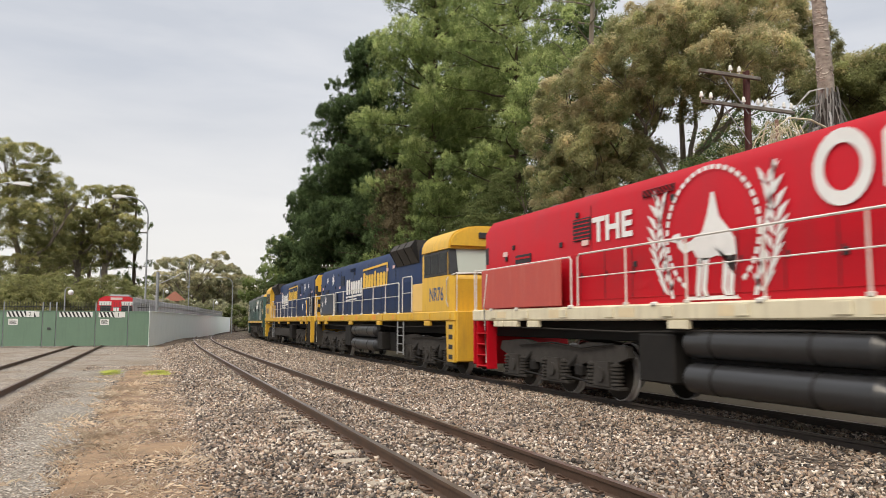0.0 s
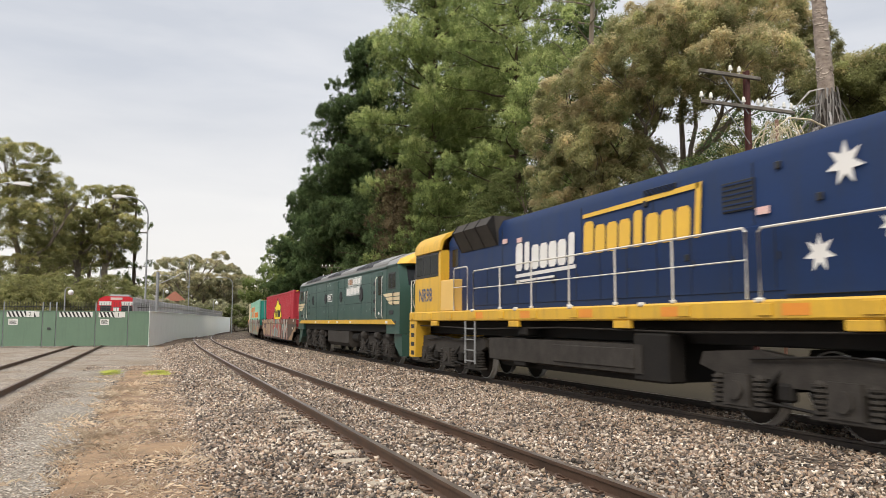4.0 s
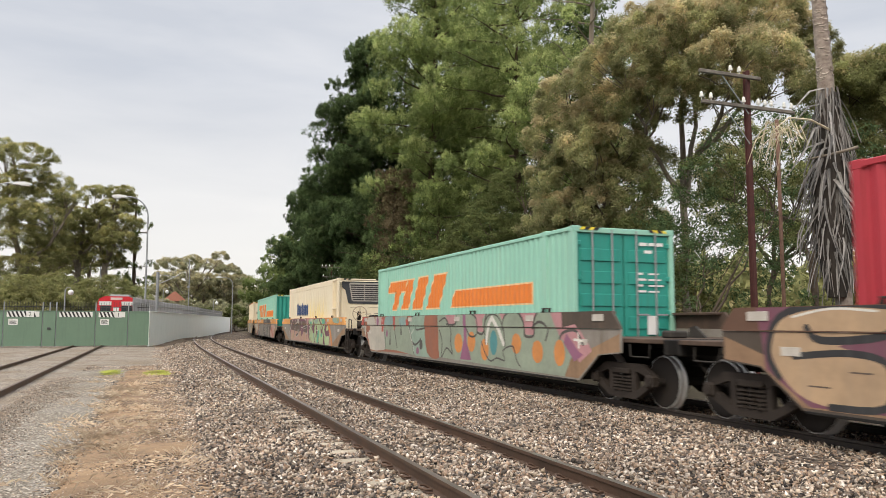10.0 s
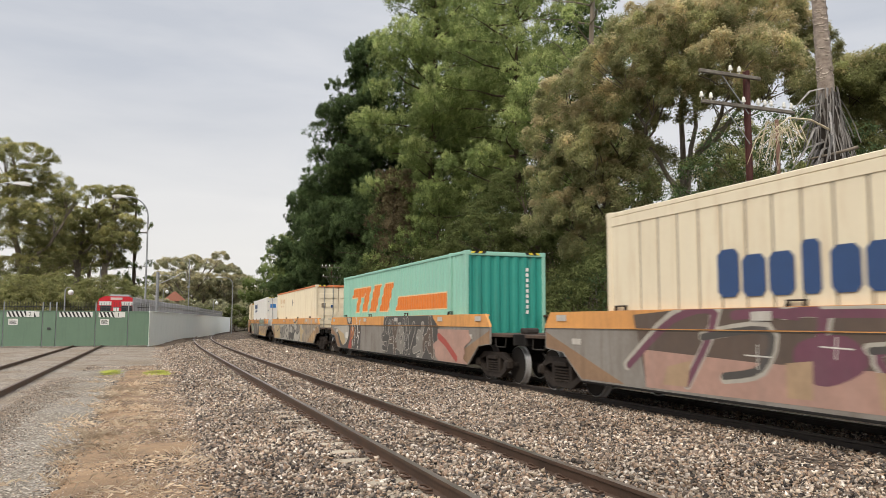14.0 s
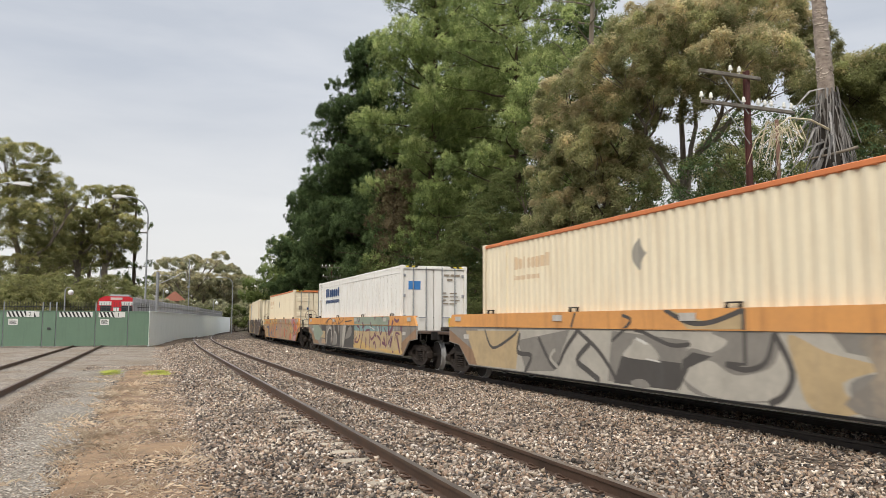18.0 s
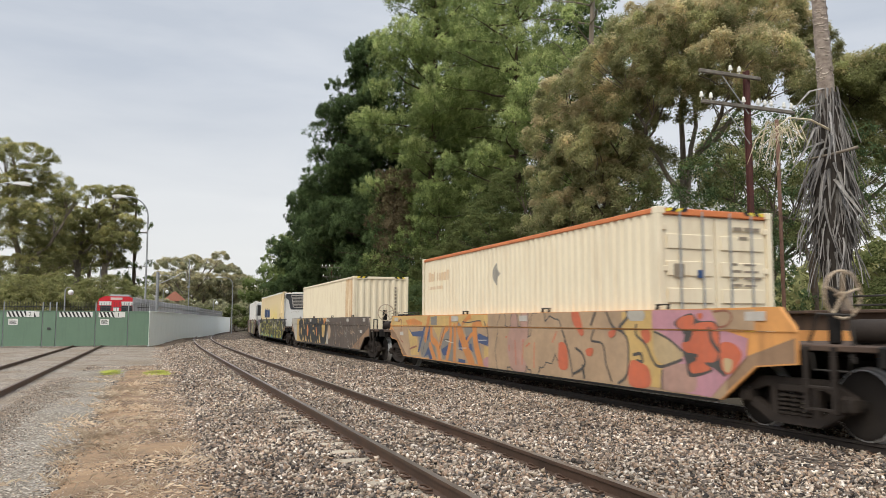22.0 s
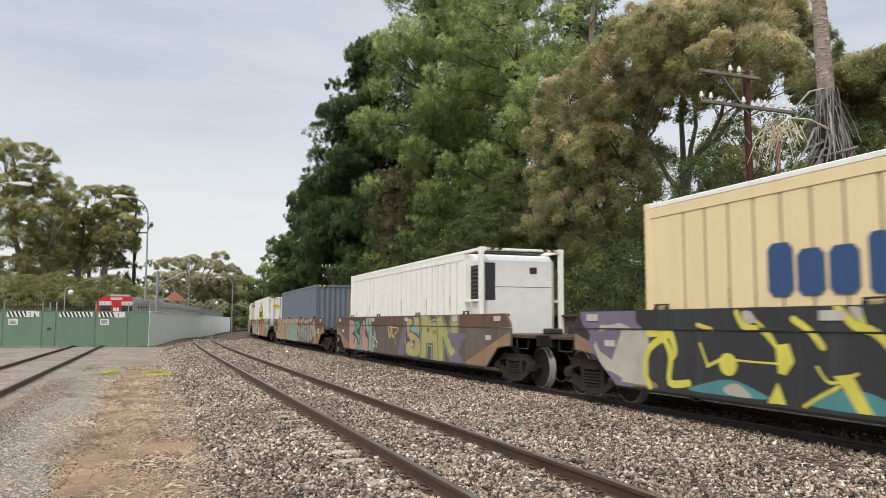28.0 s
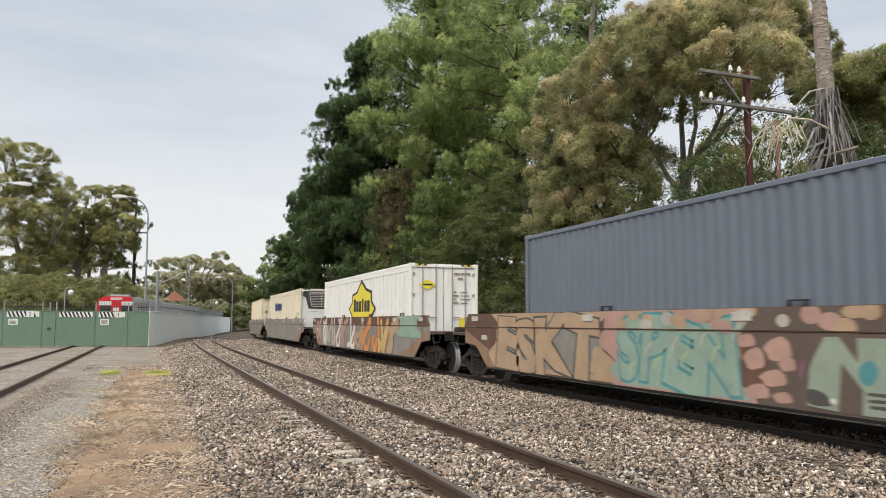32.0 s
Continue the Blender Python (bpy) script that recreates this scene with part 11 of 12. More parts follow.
    p.patch([(3.87, 1.40), (5.60, 1.39), (5.53, 0.38), (4.02, 0.40)], "char", False)
    p.patch([(3.18, 1.70), (4.16, 1.71), (4.15, 1.41), (3.44, 1.41)], "char", False)
    p.patch([(4.53, 1.37), (4.87, 1.08), (4.73, 0.79), (4.42, 0.57), (4.35, 1.06)], "brown")
    p.patch([(5.27, 1.33), (5.47, 1.15), (5.29, 0.74), (5.08, 0.91)], "brown")
    p.up()
    p.patch([(3.77, 1.04), (3.94, 1.28), (4.16, 1.11), (4.33, 1.26), (4.42, 1.07), (4.11, 0.85), (4.02, 0.40), (3.46, 0.41), (3.69, 0.72)], "rust")
    p.curve([(3.99, 1.33), (4.07, 1.05), (4.33, 1.29), (4.44, 1.12), (4.25, 0.86), (4.01, 0.79), (4.04, 0.44)], 0.07, "orange")
    p.patch([(3.77, 0.73), (3.98, 0.84), (4.00, 0.44), (3.50, 0.41)], "red")
    p.curve([(4.18, 1.49), (4.24, 1.36), (4.21, 1.16)], 0.07, "white")
    p.curve([(4.56, 1.39), (4.67, 1.22), (4.59, 0.88), (4.49, 0.53)], 0.06, "white")
    p.curve([(4.21, 0.73), (4.29, 0.51)], 0.06, "white")
    p.curve([(5.00, 1.37), (5.15, 1.14), (5.09, 0.95), (5.22, 0.91), (5.15, 0.66)], 0.09, "white")
    p.curve([(4.85, 1.71), (4.99, 1.61), (5.03, 1.46)], 0.08, "white")
    p.curve([(5.31, 1.08), (5.47, 1.09)], 0.04, "white")
    p.curve([(4.80, 0.88), (4.95, 0.87)], 0.04, "white")
    p.curve([(5.03, 0.42), (5.14, 0.51)], 0.06, "white")
    p.patch([(3.38, 1.67), (3.92, 1.68), (3.95, 1.54), (3.66, 1.45)], "pale")
    p.curve([(5.61, 1.60), (5.44, 1.53), (5.46, 1.41)], 0.09, "pale")
    p.patch([(2.94, 1.06), (3.46, 1.07), (3.41, 0.82), (2.94, 0.81)], "white", False)
    p.up(); p.field(9.0, 14.5, "char", seed=13)
    p.wild(8.8, 14.2, ["char", "grey", "brown"], "pale", 14, w=0.20, cell=0.95, rim=0.06, hi="white")
    p.up(); p.field(14.6, 17.0, "salmon", 0.36, 1.3, seed=16); p.stroke([(14.8, 1.1), (15.4, 0.9), (16.2, 0.5)], 0.2, "red")
    p.finish(WAGONS[4], "pale outlined sprayed letters on charcoal")

    p = Piece()                                     # grey bulging letters
    p.patch([(2.05, 1.32), (14.05, 1.39), (13.99, 0.38), (10.12, 0.37), (2.54, 0.39)], "pale", False)
    p.patch([(1.26, 1.28), (4.54, 1.31), (4.32, 0.42), (2.04, 0.39)], "buff", False)
    p.up()
    p.patch([(4.43, 1.09), (6.82, 1.36), (6.15, 0.48), (4.81, 0.40)], "grey", False)
    p.patch([(8.36, 1.35), (10.54, 1.22), (10.22, 0.41), (8.20, 0.42)], "grey", False)
    p.patch([(8.66, 0.90), (10.52, 0.85), (10.22, 0.41), (8.39, 0.40)], "char", False)
    p.patch([(9.09, 1.22), (9.53, 1.13), (9.73, 0.88), (8.72, 0.90), (8.97, 1.12)], "pale")
    p.patch([(10.08, 1.71), (11.01, 1.51), (11.75, 1.70), (11.78, 1.41), (10.55, 1.39)], "buff", False)
    p.patch([(10.53, 1.09), (11.07, 1.05), (11.41, 1.23), (11.08, 1.36), (12.25, 1.36), (12.45, 1.15), (12.59, 0.65), (12.20, 0.41), (10.68, 0.39), (10.33, 0.72)], "grey")
    p.patch([(10.37, 0.66), (10.98, 0.93), (11.55, 0.74), (12.23, 0.88), (12.45, 1.15), (12.56, 0.75), (12.20, 0.44), (11.04, 0.39)], "pale")
    p.patch([(12.59, 1.34), (13.21, 1.13), (13.96, 0.98), (13.42, 0.76), (13.61, 0.41), (12.92, 0.41), (12.70, 0.86)], "buff")
    p.patch([(13.28, 1.37), (14.05, 1.38), (14.03, 1.07), (13.49, 1.14)], "grey", False)
    p.patch([(13.53, 0.77), (14.02, 0.89), (13.99, 0.41), (13.67, 0.41)], "grey")
    p.up()
    p.curve([(9.98, 1.71), (10.55, 1.51), (11.09, 1.51), (11.75, 1.68)], 0.08, "char")
    p.stroke([(11.78, 1.68), (11.76, 0.91), (11.39, 0.90)], 0.07, "char")
    p.curve([(11.39, 0.88), (11.78, 0.83), (12.16, 0.96), (12.32, 1.33)], 0.08, "char")
    p.curve([(10.54, 1.16), (10.05, 1.14), (9.32, 1.34), (9.09, 1.37)], 0.07, "char")
    p.curve([(12.36, 1.33), (12.63, 0.85), (12.48, 0.54), (12.24, 0.41)], 0.10, "char")
    p.curve([(7.55, 1.08), (7.10, 0.76), (7.53, 0.56), (7.87, 0.43)], 0.12, "char")
    p.curve([(4.53, 1.22), (4.43, 0.82), (5.10, 0.76), (4.81, 0.40)], 0.10, "char")
    p.curve([(5.48, 1.15), (6.16, 0.56), (6.65, 0.98), (7.12, 1.34)], 0.10, "char")
    p.curve([(7.20, 1.31), (7.82, 1.01), (8.27, 0.67), (8.46, 0.47)], 0.09, "char")
    p.curve([(2.55, 1.29), (3.02, 0.87), (4.13, 1.17), (4.44, 1.34)], 0.07, "char")
    p.curve([(7.06, 1.68), (6.90, 1.41)], 0.06, "char")
    p.curve([(8.36, 1.17), (8.98, 1.52), (8.75, 1.63)], 0.06, "char")
    p.patch([(8.58, 0.55), (9.29, 0.61), (9.71, 0.43), (8.70, 0.42)], "char", False)
    p.patch([(8.94, 0.47), (9.28, 0.53), (9.50, 0.41), (9.05, 0.38)], "grey")
    p.patch([(10.38, 0.91), (10.62, 1.04), (11.07, 0.99), (10.52, 0.79), (10.26, 0.41)], "char", False)
    p.up()
    p.curve([(9.14, 1.22), (9.42, 1.14)], 0.05, "white")
    p.curve([(9.41, 0.88), (9.78, 0.85)], 0.03, "white")
    p.curve([(6.17, 0.92), (5.99, 0.75), (6.32, 0.57)], 0.08, "pale")
    p.up()                                          # worn paint at the leading end
    p.patch([(13.6, 0.42), (13.9, 0.9), (13.7, 1.30), (14.6, 1.36), (18.3, 1.36), (18.4, 1.0), (17.6, 0.90), (16.9, 0.40)], "worn")
    p.patch([(14.6, 1.42), (14.5, 1.70), (16.0, 1.71), (18.0, 1.70), (18.2, 1.45)], "worn_band")
    p.up()
    p.patch([(15.2, 0.42), (15.5, 0.62), (17.3, 1.16), (18.3, 1.34), (18.35, 1.02), (17.6, 0.90), (16.9, 0.40)], "worn_tan", False)
    p.stroke([(15.3, 0.50), (17.3, 1.17), (18.3, 1.33)], 0.025, "brown")
    p.finish(WAGONS[5], "grey bulging sprayed letters")

    p = Piece()                                     # dark grey, then buff letters with plum shadows
    p.patch([(4.69, 1.29), (10.31, 1.36), (10.16, 0.43), (4.41, 0.36)], "char", False)
    p.patch([(10.23, 1.15), (16.93, 1.20), (16.88, 0.38), (10.16, 0.43)], "buff", False)
    p.patch([(10.20, 1.72), (15.54, 1.71), (15.49, 1.40), (10.31, 1.41)], "sage", False)
    p.patch([(10.24, 1.38), (16.11, 1.40), (15.47, 1.16), (10.30, 1.15)], "aqua", False)
    p.up()
    p.patch([(5.20, 1.29), (6.37, 1.25), (6.14, 0.50), (4.94, 0.44)], "grey")
    p.patch([(7.02, 1.26), (8.37, 1.32), (7.89, 0.41), (6.80, 0.71)], "grey")
    p.patch([(8.19, 1.32), (8.73, 1.35), (8.35, 0.52), (8.08, 0.42)], "pale")
    p.patch([(8.63, 0.78), (9.23, 1.25), (9.71, 1.33), (9.70, 0.94)], "grey")
    p.patch([(10.28, 0.63), (11.11, 0.81), (12.61, 0.56), (13.40, 0.49), (13.20, 0.42), (10.42, 0.45)], "gold")
    p.patch([(13.93, 0.53), (15.10, 0.52), (16.06, 0.50), (16.83, 0.58), (16.82, 0.40), (14.73, 0.43)], "gold")
    p.up()
    p.curve([(10.64, 0.86), (10.43, 0.71), (10.90, 0.69), (11.22, 1.03), (11.12, 1.27), (10.79, 1.34)], 0.09, "plum")
    p.curve([(10.41, 1.08), (10.31, 0.55)], 0.06, "plum")
    p.curve([(11.62, 1.28), (11.87, 1.35), (11.61, 0.90), (11.35, 0.47)], 0.09, "plum")
    p.curve([(12.19, 0.86), (12.18, 0.56)], 0.14, "plum")
    p.curve([(12.14, 1.16), (12.74, 1.20), (12.78, 0.95), (12.71, 0.50)], 0.08, "plum")
    p.curve([(13.42, 1.09), (13.65, 0.98), (13.66, 1.31)], 0.10, "plum")
    p.curve([(12.83, 0.95), (13.03, 0.83), (13.42, 0.97)], 0.09, "plum")
    p.curve([(13.31, 0.67), (13.50, 0.74), (13.67, 0.54)], 0.10, "plum")
    p.curve([(13.87, 0.99), (14.28, 0.84), (14.27, 0.61)], 0.10, "plum")
    p.curve([(14.14, 1.35), (14.25, 1.06), (14.46, 1.18), (14.39, 1.35)], 0.09, "plum")
    p.curve([(14.75, 0.92), (14.93, 0.71), (14.59, 0.75)], 0.13, "plum")
    p.curve([(14.77, 1.30), (15.12, 1.04), (15.14, 0.73), (14.96, 0.61)], 0.07, "plum")
    p.curve([(15.43, 1.51), (15.34, 1.10), (15.67, 1.21), (15.94, 1.51)], 0.16, "plum")
    p.curve([(15.38, 0.74), (15.78, 0.97), (15.58, 0.66)], 0.16, "plum")
    p.curve([(16.14, 0.89), (16.27, 1.13), (16.65, 1.10)], 0.08, "plum")
    p.curve([(16.38, 1.00), (16.53, 0.78), (16.69, 0.50)], 0.14, "plum")
    p.patch([(15.82, 0.51), (16.06, 0.46), (15.81, 0.41)], "plum", False)
    p.patch([(13.45, 1.71), (13.68, 1.71), (13.58, 1.55)], "plum", False)
    p.patch([(14.49, 1.71), (14.80, 1.71), (14.56, 1.63)], "plum", False)
    p.curve([(11.63, 1.49), (11.87, 1.39)], 0.08, "plum")
    p.curve([(12.96, 1.46), (13.05, 1.30)], 0.10, "plum")
    p.curve([(10.87, 1.67), (11.13, 1.49), (11.27, 1.70)], 0.05, "plum")
    p.curve([(16.13, 1.61), (16.41, 1.54), (16.63, 1.58)], 0.10, "plum")
    p.patch([(16.78, 1.40), (16.94, 1.39), (16.92, 1.11), (16.81, 1.20)], "plum", False)
    p.up()
    p.curve([(10.72, 1.20), (10.64, 0.94)], 0.03, "white")
    p.curve([(13.89, 1.34), (14.13, 1.12), (14.06, 1.00)], 0.03, "white")
    p.curve([(16.05, 1.27), (15.31, 0.59)], 0.03, "white")
    p.curve([(15.21, 1.25), (15.26, 0.94)], 0.03, "white")
    p.curve([(12.75, 1.33), (13.43, 1.22)], 0.03, "white")
    p.curve([(4.56, 1.34), (5.45, 1.68), (6.15, 1.58)], 0.03, "char")
    p.curve([(7.23, 1.40), (8.20, 1.57), (8.38, 1.70)], 0.03, "char")
    p.curve([(8.73, 1.53), (9.87, 1.57)], 0.05, "char")
    p.up()
    p.patch([(3.37, 1.36), (7.67, 1.39), (7.61, 0.41), (4.66, 0.42), (3.85, 0.78)], "char", False)
    p.patch([(2.87, 1.09), (4.34, 1.07), (4.37, 0.72), (2.86, 0.76)], "buff", False)
    p.patch([(1.11, 1.34), (2.71, 1.35), (3.96, 0.97), (2.91, 0.59), (1.83, 0.60)], "sage", False)
    p.patch([(3.65, 0.67), (4.36, 0.69), (4.57, 0.44), (3.54, 0.45)], "tan", False)
    p.up()
    p.patch([(4.52, 1.22), (5.04, 1.36), (5.73, 1.33), (5.93, 1.15), (5.83, 0.52), (4.99, 0.42), (4.58, 0.58)], "grey")
    p.patch([(4.90, 1.00), (5.35, 1.24), (5.72, 1.14), (5.81, 0.83), (5.72, 0.45), (4.83, 0.46)], "char")
    p.patch([(6.01, 1.36), (6.41, 1.37), (6.58, 1.12), (6.93, 0.94), (6.96, 0.52), (6.16, 0.44), (5.90, 0.57), (6.20, 1.05)], "grey")
    p.patch([(7.18, 1.37), (7.45, 1.38), (7.46, 1.10), (7.30, 0.98), (7.20, 1.14)], "grey")
    p.up()
    p.curve([(4.79, 0.48), (4.85, 0.94), (5.35, 1.23), (5.70, 1.17), (5.83, 0.88), (5.74, 0.51)], 0.10, "pale")
    p.curve([(6.04, 0.64), (6.22, 0.90), (6.58, 1.07), (6.90, 0.89), (6.97, 0.57)], 0.07, "pale")
    p.curve([(4.61, 1.23), (4.46, 0.87), (4.58, 0.53)], 0.12, "brown")
    p.curve([(6.01, 1.36), (6.26, 1.01), (6.03, 0.53)], 0.12, "brown")
    p.curve([(7.12, 1.28), (7.24, 1.00), (7.43, 0.97)], 0.10, "brown")
    p.curve([(4.53, 1.46), (5.05, 1.60), (5.75, 1.70)], 0.05, "char")
    p.curve([(5.05, 1.55), (5.08, 1.42)], 0.05, "char")
    p.curve([(6.08, 1.42), (6.29, 1.54), (6.73, 1.56), (6.96, 1.42)], 0.06, "char")
    p.curve([(7.32, 1.42), (7.60, 1.66), (7.68, 1.56)], 0.06, "char")
    p.curve([(3.79, 1.55), (3.70, 1.84)], 0.03, "char")
    p.finish(WAGONS[6], "buff and aqua sprayed letters")

    p = Piece()                                     # orange, blue, grey, then pink and tan
    p.patch([(0.14, 1.35), (8.70, 1.40), (8.64, 0.41), (1.90, 0.39), (0.99, 0.89)], "tan", False)
    p.patch([(0.15, 1.70), (8.72, 1.69), (8.71, 1.41), (0.14, 1.36)], "gold", False)
    p.up()
    p.patch([(1.79, 1.57), (2.64, 1.63), (3.52, 1.49), (3.40, 1.41), (2.00, 1.41)], "orange", False)
    p.patch([(1.93, 1.34), (2.88, 1.02), (3.11, 0.47), (2.32, 0.42)], "gold", False)
    p.patch([(3.01, 1.03), (4.25, 1.36), (4.78, 0.46), (3.36, 0.42)], "grey", False)
    p.patch([(4.99, 0.97), (5.91, 1.39), (6.39, 1.40), (6.18, 0.38), (5.25, 0.44)], "grey", False)
    p.patch([(6.91, 1.36), (7.76, 1.39), (8.17, 0.54), (7.82, 0.41), (7.10, 1.05)], "grey", False)
    p.patch([(4.41, 1.38), (5.20, 1.39), (4.90, 0.96), (4.81, 1.08)], "gold", False)
    p.patch([(8.25, 0.91), (8.67, 0.85), (8.64, 0.41), (8.27, 0.41)], "gold", False)
    p.up()
    p.patch([(2.00, 1.33), (2.35, 1.19), (3.45, 1.23), (3.38, 1.05), (2.48, 1.05)], "blue", False)
    p.patch([(3.57, 1.37), (3.73, 1.37), (3.12, 0.54), (2.99, 0.57)], "blue", False)
    p.patch([(4.03, 1.38), (4.25, 1.38), (3.96, 0.93), (3.85, 0.99)], "blue", False)
    p.patch([(3.57, 0.40), (4.01, 0.76), (4.37, 0.40), (4.15, 0.36), (4.00, 0.53)], "blue", False)
    p.patch([(6.53, 1.08), (6.74, 0.88), (6.79, 0.72), (6.51, 0.76)], "blue", False)
    p.patch([(6.50, 0.51), (7.00, 0.48), (6.99, 0.40), (6.49, 0.40)], "blue", False)
    p.patch([(6.86, 1.04), (7.37, 1.19), (7.23, 0.93)], "blue", False)
    p.patch([(7.26, 0.93), (7.42, 0.94), (7.54, 0.72), (7.25, 0.80)], "blue", False)
    p.patch([(7.68, 1.07), (7.93, 1.22), (8.69, 1.09), (8.67, 0.89), (7.85, 0.98)], "blue", False)
    p.patch([(5.12, 0.70), (5.76, 0.88), (5.62, 0.58), (5.35, 0.53)], "blue", False)
    p.curve([(3.73, 0.98), (4.10, 1.65)], 0.22, "orange")
    p.curve([(4.25, 1.29), (4.34, 1.00), (4.79, 0.83), (5.02, 0.42)], 0.22, "orange")
    p.curve([(4.99, 0.78), (5.38, 1.22), (5.65, 1.34)], 0.16, "orange")
    p.curve([(4.17, 0.80), (4.57, 0.41)], 0.22, "orange")
    p.curve([(5.61, 0.47), (5.89, 1.00), (5.92, 1.60)], 0.20, "orange")
    p.curve([(6.24, 1.39), (6.20, 0.40)], 0.20, "orange")
    p.curve([(6.54, 1.35), (6.95, 0.89), (7.46, 0.42)], 0.34, "orange")
    p.curve([(7.64, 1.37), (7.73, 0.93), (8.05, 0.43)], 0.30, "orange")
    p.curve([(7.02, 0.84), (7.30, 1.11), (7.75, 1.27)], 0.12, "orange")
    p.curve([(6.84, 1.46), (7.20, 1.62), (7.40, 1.64)], 0.12, "orange")
    p.patch([(7.58, 1.51), (8.12, 1.54), (8.22, 1.41), (7.51, 1.40)], "orange", False)
    p.curve([(8.54, 1.42), (8.66, 1.60)], 0.10, "orange")
    p.patch([(8.25, 0.54), (8.44, 0.63), (8.65, 0.58), (8.64, 0.41), (8.27, 0.39)], "pink")
    p.patch([(4.26, 1.65), (4.83, 1.70), (4.82, 1.42), (4.31, 1.42)], "grey", False)
    p.patch([(6.01, 1.68), (6.45, 1.69), (6.55, 1.54), (6.00, 1.52)], "pale", False)
    p.patch([(6.55, 1.52), (6.77, 1.41), (6.47, 1.40)], "grey", False)
    p.up()
    p.curve([(5.39, 1.34), (5.19, 1.03), (4.98, 0.72)], 0.03, "char")
    p.curve([(5.37, 0.98), (5.72, 1.01)], 0.04, "char")
    p.curve([(3.74, 1.05), (3.48, 0.50)], 0.03, "char")
    p.curve([(6.85, 1.52), (7.26, 1.50), (7.83, 1.54), (8.12, 1.54)], 0.03, "char")
    p.curve([(8.34, 1.51), (8.48, 1.29), (8.52, 1.11)], 0.05, "char")
    p.curve([(1.00, 1.53), (1.33, 1.57), (1.15, 0.97), (1.46, 0.83)], 0.05, "rust")
    p.curve([(2.19, 0.63), (2.87, 0.74)], 0.06, "rust")
    p.curve([(5.46, 0.98), (6.13, 0.92)], 0.02, "white")
    p.curve([(7.09, 0.81), (6.44, 0.79)], 0.02, "white")
    p.curve([(7.92, 1.04), (8.42, 1.05)], 0.02, "white")
    p.up(); p.field(8.9, 10.0, "pink", seed=27); p.field(10.0, 14.0, "tan", seed=28); p.field(10.0, 11.6, "gold", seed=29)
    p.up()
    p.patch([(8.56, 1.81), (17.23, 1.69), (17.15, 0.37), (14.66, 0.34), (8.53, 0.29)], "tan", False)
    p.wild(9.2, 12.0, ["tan", "buff", "coral", "salmon", "tan", "grey"], "char", 30, w=0.36, cell=0.7, rim=0.06, hi="coral")
    p.up()
    p.patch([(15.41, 1.71), (16.88, 1.70), (17.08, 1.40), (17.62, 1.28), (17.58, 1.02), (16.82, 0.38), (15.62, 0.41), (15.63, 0.67), (16.15, 0.89), (16.08, 1.13), (15.42, 1.38)], "rose", False)
    p.patch([(14.51, 1.69), (15.41, 1.71), (15.40, 1.11), (15.64, 0.80), (15.57, 0.42), (14.66, 0.42), (14.69, 1.09), (14.52, 1.43)], "gold", False)
    p.patch([(16.88, 1.69), (17.80, 1.69), (17.78, 1.40), (17.08, 1.41)], "tan", False)
    p.up()
    p.patch([(15.44, 1.35), (15.75, 1.28), (16.14, 1.06), (16.15, 0.94), (15.64, 0.82), (15.42, 1.01)], "buff")
    p.patch([(15.66, 0.74), (16.07, 0.84), (16.42, 0.79), (16.44, 0.44), (15.64, 0.41)], "salmon")
    p.curve([(14.96, 1.46), (14.91, 1.30), (15.19, 1.13), (15.37, 0.88), (15.59, 0.77), (16.15, 0.91)], 0.05, "char")
    p.curve([(15.44, 1.35), (15.83, 1.23), (16.14, 1.06)], 0.04, "char")
    p.curve([(14.44, 1.43), (14.69, 1.60), (14.67, 1.71)], 0.07, "char")
    p.curve([(14.01, 1.70), (14.22, 1.43), (14.52, 1.32), (14.67, 1.12), (14.62, 0.60), (14.34, 0.41)], 0.05, "char")
    p.curve([(13.54, 1.37), (13.44, 1.16), (13.83, 1.10), (13.94, 0.74), (14.12, 0.43)], 0.04, "char")
    p.curve([(12.85, 0.99), (13.11, 0.88), (13.17, 0.66), (12.76, 0.48)], 0.05, "char")
    p.curve([(13.10, 0.65), (13.16, 0.43)], 0.07, "char")
    p.curve([(14.84, 0.94), (15.04, 0.96), (15.08, 0.83), (14.93, 0.84)], 0.06, "char")
    p.curve([(15.63, 0.71), (15.62, 0.41)], 0.04, "char")
    p.curve([(12.30, 1.34), (12.57, 0.90), (12.72, 0.43)], 0.04, "char")
    p.curve([(13.62, 1.69), (13.46, 1.46)], 0.05, "char")
    p.patch([(14.73, 0.82), (15.03, 0.81), (15.27, 0.71), (15.28, 0.42), (14.69, 0.41)], "coral")
    p.patch([(15.06, 1.35), (15.30, 1.37), (15.34, 1.22), (15.19, 1.15)], "coral")
    p.patch([(14.05, 1.34), (14.28, 1.36), (14.22, 1.25), (14.07, 1.23)], "coral")
    p.patch([(13.24, 0.98), (13.50, 1.01), (13.43, 0.86), (13.27, 0.87)], "coral")
    p.patch([(12.18, 1.07), (12.47, 1.02), (12.52, 0.58), (12.16, 0.58)], "coral")
    p.patch([(12.74, 1.71), (13.01, 1.71), (13.16, 1.31), (13.03, 1.25), (12.77, 1.54)], "coral")
    p.up()
    p.patch([(16.00, 1.47), (16.11, 1.57), (16.43, 1.65), (16.62, 1.53), (17.01, 1.50), (17.06, 1.11), (17.17, 0.73), (16.83, 0.84), (16.85, 0.76), (16.34, 0.65), (16.25, 0.87), (16.16, 1.10), (16.23, 1.32)], "char")
    p.up()
